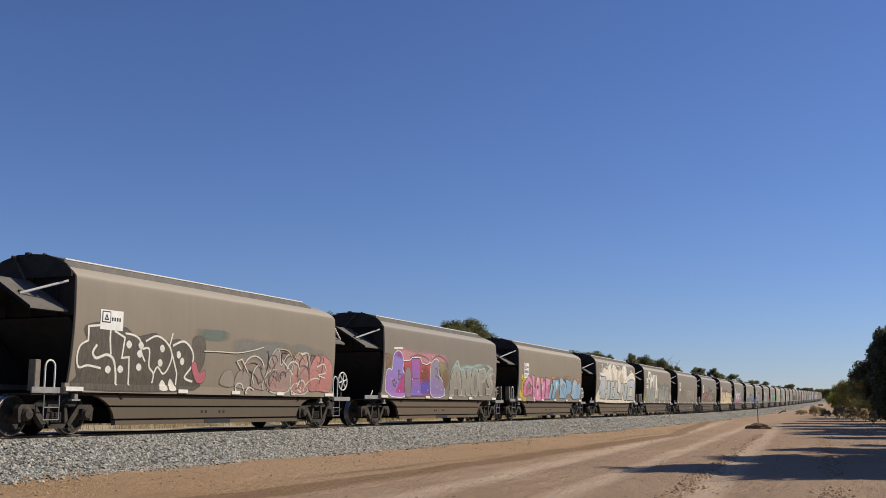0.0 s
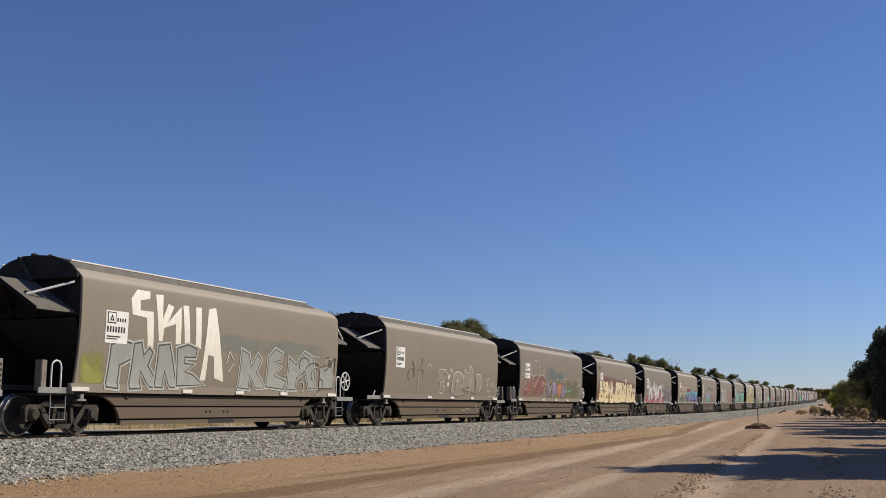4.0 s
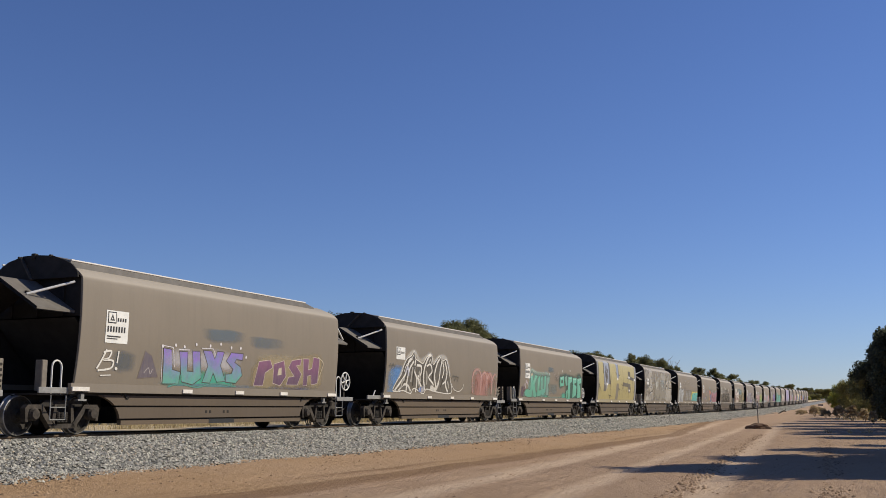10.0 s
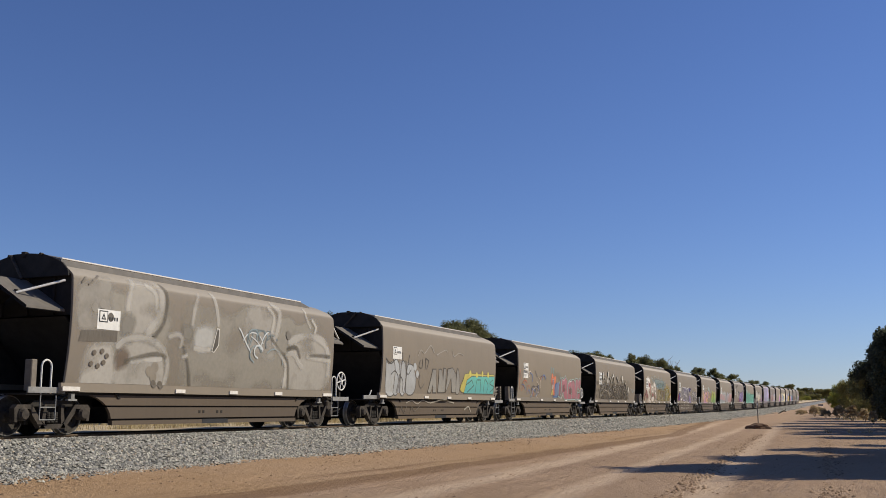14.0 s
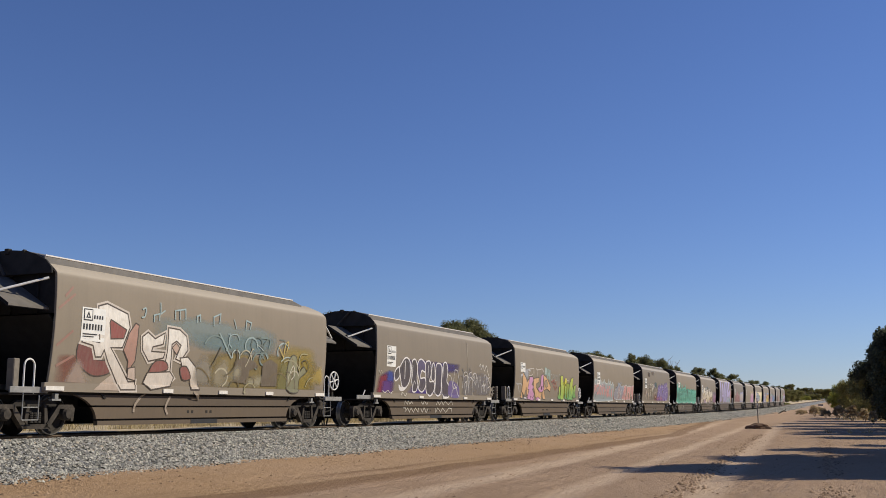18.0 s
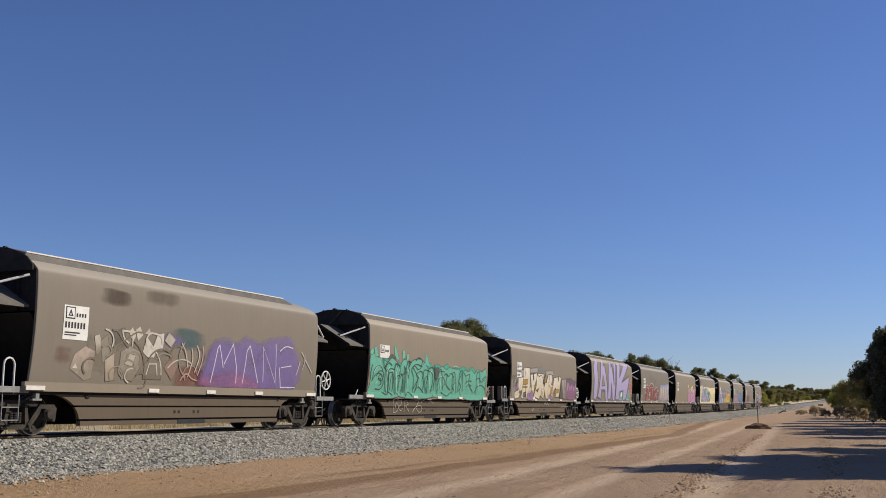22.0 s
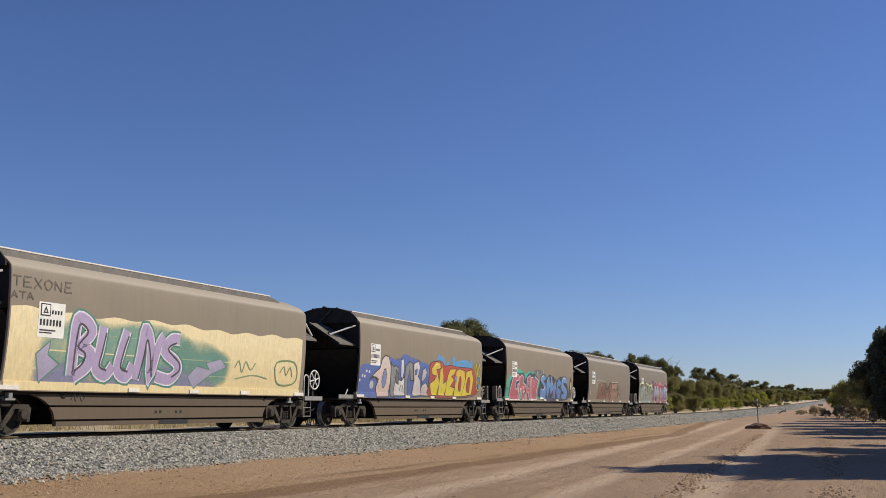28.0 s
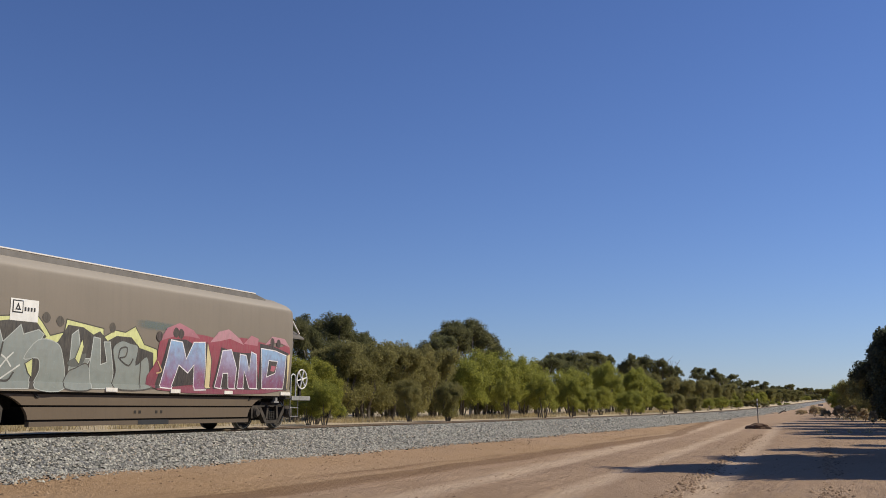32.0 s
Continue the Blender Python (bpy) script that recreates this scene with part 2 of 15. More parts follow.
def ground_z(x, y):
    """Height of the earth: falls away from the ballast foot to the road, and climbs with the line."""
    u = x - track_x(y)
    near = -0.62 - 0.27 * smooth_step(3.2, 9.0, u)
    far = -0.12 + 0.0 * u
    side = np.where(u > 0, near, np.where(u > -2.6, -0.55, far - 0.45 * smooth_step(-4.2, -2.6, u)))
    return side + track_z(y) * (1 - 0.35 * smooth_step(8, 30, u))


def earth(x, y):
    """Where a trunk meets the soil, allowing for the plain far off."""
    far = float(smooth_step(500, 2500, math.hypot(x, y)))
    return float(ground_z(np.float64(x), np.float64(y))) * (1 - far) + 2.5 * far - 0.0004 * max(0.0, y)


def make_ground():
    ys = np.concatenate([-np.geomspace(1500, 6, 22), np.arange(-4, 60, 0.4), np.arange(60, 140, 1.0), np.geomspace(140, 4500, 70)])
    us = np.concatenate([-np.geomspace(3500, 32, 26), np.arange(-30, -6, 1.0), np.arange(-6, 22, 0.4), np.geomspace(22, 3500, 34)])
    Y, U = np.meshgrid(ys, us, indexing="ij")
    X = U + track_x(Y)
    Z = ground_z(X, Y)
    far = smooth_step(500, 2500, np.hypot(X, Y))
    Z = Z * (1 - far) + far * 2.5
    rough = np.array([noise.noise((x * 0.5, y * 0.35, 0)) * 0.035 + noise.noise((x * 1.7, y * 1.3, 5)) * 0.018 for x, y in zip(X.ravel(), Y.ravel())]).reshape(X.shape)
    # wheel ruts along the road
    road = road_x(Y)
    lane = sum(np.exp(-((X - road - off) / wide) ** 2) for off, wide in ((-1.5, 0.6), (0.9, 0.4), (3.2, 0.5))) * (1 - 0.6 * smooth_step(60, 120, Y))
    rough = rough - 0.035 * lane
    off = X - furrow_x(Y)
    windrow = np.exp(-(off / 0.42) ** 2) + 0.55 * np.exp(-((off + 0.95) / 0.16) ** 2) + 0.25 * np.exp(-((X - road - 0.1) / 0.25) ** 2)
    windrow = windrow * (1 - smooth_step(150, 220, Y))
    rough = rough + 0.06 * windrow * smooth_step(-0.3, 0.6, np.array([noise.noise((x * 0.3, y * 0.2, 9)) for x, y in zip(X.ravel(), Y.ravel())]).reshape(X.shape) + 0.3)
    Z = Z + rough * smooth_step(2.6, 4.0, np.abs(U))
    n, k = X.shape
    idx = np.arange(n * k).reshape(n, k)
    faces = np.stack([idx[:-1, :-1], idx[:-1, 1:], idx[1:, 1:], idx[1:, :-1]], -1).reshape(-1, 4)
    ob = from_arrays("ground", np.stack([X, Y, Z], -1).reshape(-1, 3), faces, DIRT, smooth=True)
    verge = 1 - smooth_step(-0.3, 0.5, off)
    ob.data.attributes.new("verge", "FLOAT", "POINT").data.foreach_set("value", verge.ravel().astype(np.float32))
    for name, value in (("lane", lane), ("windrow", windrow)):
        ob.data.attributes.new(name, "FLOAT", "POINT").data.foreach_set("value", np.clip(value, 0, 1).ravel().astype(np.float32))
    grassy = np.clip(1 - smooth_step(-3.4, -2.6, U) + smooth_step(30, 60, U) * 0.6, 0, 1)
    ob.data.attributes.new("grassy", "FLOAT", "POINT").data.foreach_set("value", grassy.ravel().astype(np.float32))
    tagged(ob, "bare red-brown dirt ground with a pale graded vehicle track", "ground", kind="structure")


def road_x(y):
    """Centre of the dirt road: runs beside the line, drawing nearer to it far off."""
    return np.maximum(-4.9 - 0.076 * y, track_x(y) + 6.3)


def furrow_x(y):
    """The graded edge between the soft verge and the road."""
    return np.maximum(-9.78 - 0.022 * np.clip(y - 20, 0, 36) - 0.105 * np.maximum(0, y - 55), track_x(y) + 3.3)


make_ground()


# ---- ballast bed, stones, sleepers, rails ----
def line_strip(name, profile, s_list, material, kind="structure", label="", category="", parent=None):
    """A cross-section of (u, z) swept along the line."""
    prof = np.array(profile)
    s = np.array(s_list)
    X = track_x(s)[:, None] + prof[None, :, 0]
    Y = np.repeat(s[:, None], len(prof), 1)
    Z = track_z(s)[:, None] + prof[None, :, 1]
    n, k = X.shape
    idx = np.arange(n * k).reshape(n, k)
    faces = np.stack([idx[:-1, :-1], idx[1:, :-1], idx[1:, 1:], idx[:-1, 1:]], -1).reshape(-1, 4)
    ob = from_arrays(name, np.stack([X, Y, Z], -1).reshape(-1, 3), faces, material, parent)
    if label:
        tagged(ob, label, category, kind=kind)
    return ob


S_LINE = np.concatenate([np.arange(-120, 0, 10.0), np.arange(0, 150, 2.5), np.arange(150, 860, 15.0)])
BED = [(-3.0, -0.75), (-1.9, -0.14), (-1.2, -0.12), (-0.7, -0.16), (0.7, -0.16), (1.15, -0.08), (1.9, -0.035), (2.25, -0.13), (3.75, -0.80)]
line_strip("ballast_bed", BED, S_LINE, BALLAST, label="grey crushed-stone ballast bed under the railway line", category="ballast")


def stones():
    """Loose ballast stones on the near shoulder and between the rails."""
    rng = np.random.default_rng(5)
    base = np.array([[0, 0, 1], [1, 0, 0.1], [0.3, 0.95, 0], [-0.8, 0.6, 0.1], [-0.8, -0.6, 0], [0.3, -0.95, 0.1]], float)
    tri = np.array([[0, 1, 2], [0, 2, 3], [0, 3, 4], [0, 4, 5], [0, 5, 1]])
    out_v, out_f, count = [], [], 0
    for s0, s1, per, size in ((9, 26, 620, 0.032), (26, 48, 480, 0.036), (48, 110, 170, 0.050), (110, 280, 45, 0.058)):
        n = int((s1 - s0) * 3.5 * per)
        s = rng.uniform(s0, s1, n)
        u = rng.uniform(0.75, 4.3, n)
        patch = np.array([noise.noise((a * 0.6, b * 0.8, 3)) for a, b in zip(s, u)])
        keep = u < 3.5 + 0.4 * patch + rng.exponential(0.28, n)
        s, u = s[keep], u[keep]
        n = len(s)
        z = np.interp(u, [p[0] for p in BED], [p[1] for p in BED])
        x = track_x(s) + u
        z = np.maximum(z + track_z(s), ground_z(x, s))
        r = size * rng.uniform(0.55, 1.35, n)
        ang = rng.uniform(0, 2 * np.pi, n)
        c, sn = np.cos(ang), np.sin(ang)
        j = base[None] * rng.uniform(0.65, 1.3, (n, 6, 3)) * r[:, None, None]
        v = np.stack([j[..., 0] * c[:, None] - j[..., 1] * sn[:, None], j[..., 0] * sn[:, None] + j[..., 1] * c[:, None], j[..., 2] * 0.9], -1)
        tilt = rng.normal(0, 0.35, (n, 2))
        v[..., 2] += v[..., 0] * tilt[:, :1] + v[..., 1] * tilt[:, 1:]
        v += np.stack([x, s, z - r * 0.1], -1)[:, None, :]
        out_v.append(v.reshape(-1, 3))
        out_f.append((tri[None] + (np.arange(n) * 6)[:, None, None] + count).reshape(-1, 3))
        count += n * 6
    ob = from_arrays("ballast_stones", np.concatenate(out_v), np.concatenate(out_f), STONE)
    tagged(ob, "loose angular grey ballast stones on the shoulder", "stones", kind="stuff")


stones()

RAIL_HALF = 0.533
for side in (1, -1):
    u = side * (RAIL_HALF + 0.035)
    rail = line_strip("rail", [(u - 0.065, -0.15), (u - 0.065, -0.135), (u - 0.012, -0.11), (u - 0.012, -0.04), (u - 0.034, -0.03), (u - 0.034, 0.0), (u + 0.034, 0.0), (u + 0.034, -0.03), (u + 0.012, -0.04),
                               (u + 0.012, -0.11), (u + 0.065, -0.135), (u + 0.065, -0.15)], S_LINE, RUST, label="rusty steel running rail with a worn head", category="rail")
    line_strip("rail_head", [(u - 0.03, 0.003), (u + 0.03, 0.003)], S_LINE, RAILTOP, parent=rail)


def sleepers():
    bm = bmesh.new()
    prism(bm, [(-0.12, -0.26), (0.12, -0.26), (0.10, -0.15), (-0.10, -0.15)], -1.05, 1.05)
    bmesh.ops.recalc_face_normals(bm, faces=bm.faces)
    me = bpy.data.meshes.new("sleeper")
    bm.to_mesh(me)
    bm.free()
    me.materials.append(CONCRETE)
    for i in range(90):
        s = 6.0 + i * 0.68
        ob = tagged(new("sleeper", me), "dusty concrete railway sleeper bedded in ballast", "sleeper", "sleepers under the rails")
        ob.matrix_basis = on_track(s)


sleepers()


# ---- grain hopper wagons ----
PITCH_LEN, HALF = 15.0, 5.8          # spacing of the wagons, half of the body length
BOGIE_Y = (-5.74, 5.36)
AXLE = 0.86          # half of the bogie wheelbase
WHEEL_R = 0.43
REACH = {-1: HALF, 1: HALF + 0.14}          # from the middle to the body's leading and trailing end
SLOTS = (-0.74, -0.57, 0.04, 0.22)
SIDE = [(1.20, 0.93), (1.235, 1.10), (1.275, 1.4), (1.315, 1.8), (1.34, 2.2), (1.35, 2.6), (1.345, 2.95), (1.335, 3.25), (1.324, 3.40), (1.314, 3.46)]
ROOF_LINE = [(1.314, 3.46), (1.292, 3.495), (1.20, 3.58), (1.10, 3.65), (0.82, 3.765), (0.50, 3.815), (0.0, 3.83)]


def side_x(z):
    """Half-width of the barrel-shaped side at height z."""
    edge = SIDE + ROOF_LINE[1:4]
    return float(np.interp(z, [p[1] for p in edge], [p[0] for p in edge]))


def body_shell(parent):
    """Thin-walled curved sides and roof, drawn in a little at the far end's top."""
    bm = bmesh.new()
    half = SIDE + ROOF_LINE[1:]
    outer = half + [(-x, z) for x, z in half[-2::-1]]
    wall = 0.05
    inner = [(x * (1 - wall / 1.35), z - (wall * 0.8 if z > 3.5 else 0)) for x, z in outer]
    stations = [(-HALF + 0.11, 1.0, 0), (-HALF + 0.14, 1.0, 0), (-3.9, 1.0, 0), (-1.9, 1.0, 0), (0, 1.0, 0), (1.9, 1.0, 0), (3.9, 1.0, 0), (REACH[1] - 0.5, 1.0, 0), (REACH[1] - 0.3, 1.0, 0.015), (REACH[1] - 0.05, 0.996, 0.05), (REACH[1], 0.985, 0.07)]

    def ring(line, y, k, drop):
        return [bm.verts.new((x * (k if z > 1.2 else 1), y, z - drop * max(0, (z - 2.6) / 1.3))) for x, z in line]
    ro = [ring(outer, *st) for st in stations]
    ri = [ring(inner, *st) for st in stations]
    n = len(outer)
    for rows in (ro, ri):
        for a, b in zip(rows, rows[1:]):
            for i in range(n - 1):
                f = bm.faces.new((a[i], a[i + 1], b[i + 1], b[i]))
                f.smooth = True
                # inner walls black: the shade inside the body is in their colour
                f.material_index = 1 if rows is ri else 0
    for k in (0, -1):
        for i in range(n - 1):
            bm.faces.new((ro[k][i], ri[k][i], ri[k][i + 1], ro[k][i + 1]))
    for st in range(len(stations) - 1):
        for i in (0, n - 1):
            bm.faces.new((ro[st][i], ro[st + 1][i], ri[st + 1][i], ri[st][i]))
    bmesh.ops.recalc_face_normals(bm, faces=bm.faces)
    me = bpy.data.meshes.new("body")
    bm.to_mesh(me)
    bm.free()
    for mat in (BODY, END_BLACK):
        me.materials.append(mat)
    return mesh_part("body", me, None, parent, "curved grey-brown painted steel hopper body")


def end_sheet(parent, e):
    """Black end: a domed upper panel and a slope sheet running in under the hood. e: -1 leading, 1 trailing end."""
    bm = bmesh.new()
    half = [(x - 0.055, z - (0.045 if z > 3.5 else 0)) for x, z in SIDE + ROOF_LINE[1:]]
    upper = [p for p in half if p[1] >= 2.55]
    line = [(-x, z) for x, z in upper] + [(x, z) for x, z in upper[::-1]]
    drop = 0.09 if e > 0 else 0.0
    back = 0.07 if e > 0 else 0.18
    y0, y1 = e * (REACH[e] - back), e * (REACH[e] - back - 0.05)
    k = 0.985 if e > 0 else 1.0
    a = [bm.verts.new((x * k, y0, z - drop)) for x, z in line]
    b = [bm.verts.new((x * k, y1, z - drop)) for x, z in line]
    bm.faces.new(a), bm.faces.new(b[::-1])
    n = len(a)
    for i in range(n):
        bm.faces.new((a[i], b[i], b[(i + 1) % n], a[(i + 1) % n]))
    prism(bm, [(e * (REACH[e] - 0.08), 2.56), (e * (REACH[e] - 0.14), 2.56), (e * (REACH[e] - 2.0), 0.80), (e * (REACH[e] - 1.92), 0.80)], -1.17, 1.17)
    sheet = part("end_sheet", bm, END_BLACK, parent, "black end sheet")
    for x in (-0.75, 0.0, 0.75):
        bm = bmesh.new()
        box(bm, x - 0.04, x + 0.04, *sorted((e * (REACH[e] - back + 0.01), e * (REACH[e] - back + 0.05))), 2.6, 3.45)
        part("end_rib", bm, END_BLACK, sheet)
    return sheet


def hood(parent, e):
    """Gabled plate over the end slope, with a lip along its near edge."""
    bm = bmesh.new()
    y0, y1 = e * (REACH[e] - 0.1), e * (REACH[e] + (1.0 if e < 0 else 0.95))
    ys = sorted((y0, y1))
    for sx in (1, -1):
        pts = [(0, 3.41), (sx * 1.15, 2.71), (sx * 1.15, 2.66), (0, 3.35)]
        a = [bm.verts.new((x, ys[0], z)) for x, z in pts]
        b = [bm.verts.new((x, ys[1], z)) for x, z in pts]
        bm.faces.new(a), bm.faces.new(b[::-1])
        for i in range(4):
            bm.faces.new((a[i], b[i], b[(i + 1) % 4], a[(i + 1) % 4]))
    h = part("end_hood", bm, HOOD, parent, "grey gabled hood plate")
    # far slope and cut edges black, their shade put into the colour
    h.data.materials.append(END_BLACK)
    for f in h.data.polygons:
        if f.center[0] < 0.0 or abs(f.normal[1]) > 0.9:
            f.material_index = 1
    # thin black layer added below, standing for the hood's shaded underside
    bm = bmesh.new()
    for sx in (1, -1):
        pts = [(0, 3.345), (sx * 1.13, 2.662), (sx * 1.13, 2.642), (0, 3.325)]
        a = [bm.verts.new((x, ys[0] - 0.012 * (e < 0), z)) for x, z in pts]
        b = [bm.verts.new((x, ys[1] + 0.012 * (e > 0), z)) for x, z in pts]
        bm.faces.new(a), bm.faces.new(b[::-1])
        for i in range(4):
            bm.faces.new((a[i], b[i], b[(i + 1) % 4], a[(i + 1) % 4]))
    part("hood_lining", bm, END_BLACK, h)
    for sx in (1, -1):
        bm = bmesh.new()
        tube(bm, (sx * 1.19, e * (REACH[e] - 0.02), 3.34), (sx * (0.70 if e < 0 else 1.0), e * (REACH[e] + (0.86 if e < 0 else 0.9)), 3.0 if e < 0 else 2.84), 0.027, 6)
        part("brace", bm, WHITE, h, "pale steel brace rod")
        bm = bmesh.new()
        box(bm, *sorted((sx * 0.60, sx * 0.66)), *sorted((e * (REACH[e] + 0.77), e * (REACH[e] + 0.82))), 2.92, 3.08)
        part("hood_bracket", bm, BLACK, h)
    return h


def roof_parts(parent, side):
    bm = bmesh.new()
    y0, y1 = -HALF + 0.02, HALF - 0.95
    pts = [(1.04, 3.66), (1.04, 3.80), (1.01, 3.83), (0.78, 3.885), (0.48, 3.96), (0, 3.98), (-0.48, 3.96), (-0.78, 3.885), (-0.97, 3.79), (-1.0, 3.76), (-1.0, 3.68)]
    a = [bm.verts.new((x, y0, z)) for x, z in pts]
    b = [bm.verts.new((x, y1 - 0.5, z)) for x, z in pts]
    c = [bm.verts.new((x, y1, 3.66 + (z - 3.66) * 0.45)) for x, z in pts]
    bm.faces.new(a), bm.faces.new(c[::-1])
    for p, q in ((a, b), (b, c)):
        for i in range(len(pts)):
            bm.faces.new((p[i], q[i], q[(i + 1) % len(pts)], p[(i + 1) % len(pts)]))
    hatch = part("roof_hatch", bm, HATCH, parent, "long grey roll-top roof hatch")
    bm = bmesh.new()
    dome = [(1.30, 3.44), (1.285, 3.56), (1.12, 3.73), (0.86, 3.85), (0.56, 3.95), (0.1, 3.99), (-0.31, 3.985), (-0.7, 3.88), (-1.02, 3.71), (-1.24, 3.56), (-1.30, 3.44)]
    a = [bm.verts.new((x, y0 - 0.045, z)) for x, z in dome]
    b = [bm.verts.new((x, y0 - 0.005, z)) for x, z in dome]
    bm.faces.new(a), bm.faces.new(b[::-1])
    for i in range(len(dome)):
        bm.faces.new((a[i], b[i], b[(i + 1) % len(dome)], a[(i + 1) % len(dome)]))
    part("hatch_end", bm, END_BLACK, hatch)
    for x in (-1.0, 1.03):
        bm = bmesh.new()
        tube(bm, (x, y0 + 0.02, 3.835), (x, y1 - 0.52, 3.835), 0.02, 6)
        part("hatch_rail", bm, REFLECT, hatch, "bright hatch rail")
    bm = bmesh.new()
    box(bm, -0.06, 0.06, -HALF - 0.06, -HALF + 0.06, 3.90, 4.03, 0.015)
    gear = part("hatch_gear", bm, BLACK, parent)
    bm = bmesh.new()
    tube(bm, (side * 0.35, -HALF - 0.05, 3.95), (-side * 0.15, -HALF - 0.2, 3.40), 0.035, 6)
    part("hatch_arm", bm, BOGIE, gear)
    for x in (-0.42, 0.5):
        bm = bmesh.new()
        tube(bm, (x, -HALF - 0.06, 3.95), (x, -HALF + 0.02, 3.95), 0.032, 8)
        part("hatch_pin", bm, BOGIE, gear)
    for sx in (1, -1):
        for y in (-HALF + 0.42, HALF - 0.5):
            bm = bmesh.new()
            xs = sorted((sx * 1.12, sx * 1.21))
            box(bm, *xs, y - 0.05, y + 0.05, 0.78, 0.90)
            box(bm, *xs, y - 0.13, y + 0.13, 0.74, 0.78)
            part("jacking_pad", bm, GALV, parent, "pale steel jacking pad")


def side_sill(parent, sx):
    bm = bmesh.new()
    prism(bm, [(-HALF, 0.93), (REACH[1], 0.93), (REACH[1], 1.125), (-HALF, 1.125)], sx * 1.17, sx * 1.262)
    sill = part("side_sill", bm, BODY, parent)
    # the ledge's shadow, put in as a black strip below the sill
    bm = bmesh.new()
    prism(bm, [(-HALF - 0.25, 0.86), (HALF + 0.2, 0.86), (HALF + 0.2, 0.935), (-HALF - 0.25, 0.935)], sx * 1.02, sx * 1.12)
    part("sill_web", bm, BLACK, sill)
    for y in (-HALF + 0.28, -1.75, 0.55, 2.8, REACH[1] - 0.28):
        bm = bmesh.new()
        w = 0.26 if abs(y) > 5 else 0.19
        x0, x1 = sorted((sx * 1.26, sx * 1.29))
        box(bm, x0, x1, y - w, y + w, 0.955, 1.045)
        part("reflector", bm, REFLECT, sill, "white reflective plate")


def side_girder(parent, sx):
    """Deep dirty skirt between the bogies, arched over the wheels."""
    def arch(z0, z1, inset):
        """Outline of the strip from z0 to z1, its ends cut by the wheel arches."""
        out = []
        lo, hi = -4.05 + inset, 3.95 - inset
        for i in range(7):
            z = z0 + (z1 - z0) * i / 6
            k = max(0.0, (z - 0.25) / 0.66)
            out.append((lo - 1.15 * (1 - math.sqrt(max(0, 1 - k ** 2.2))), z))
        right = []
        for i in range(7):
            z = z1 - (z1 - z0) * i / 6
            k = max(0.0, (z - 0.25) / 0.66)
            right.append((hi + 1.15 * (1 - math.sqrt(max(0, 1 - k ** 2.2))), z))
        return out + right
    for name, z0, z1, x0, x1 in (("girder_plate", 0.645, 0.875, 1.06, 1.145), ("girder_plate", 0.345, 0.605, 1.06, 1.13), ("girder_flange", 0.20, 0.30, 1.05, 1.165)):
        bm = bmesh.new()
        prism(bm, arch(z0, z1, 0.0), sx * x0, sx * x1)
        g = part(name, bm, GIRDER, parent)
        if name == "girder_plate" and z0 < 0.5:
            xs = sorted((sx * 1.128, sx * 1.136))
            for y in SLOTS:
                bm = bmesh.new()
                box(bm, *xs, y - 0.04, y + 0.04, 0.46, 0.53)
                part("drain_slot", bm, BLACK, g)
        if name == "girder_flange":
            # no real hole: a black block gives the door gap's shade by colour
            bm = bmesh.new()
            xs = sorted((sx * 1.15, sx * 1.172))
            box(bm, *xs, SLOTS[0] + 0.08, SLOTS[3] + 0.25, 0.196, 0.31)
            part("door_opening", bm, INK, g)
    bm = bmesh.new()
    prism(bm, [(-4.0, 0.3), (3.9, 0.3), (3.9, 0.9), (-4.0, 0.9)], sx * 0.98, sx * 1.055)
    part("inner_girder", bm, BLACK, parent)


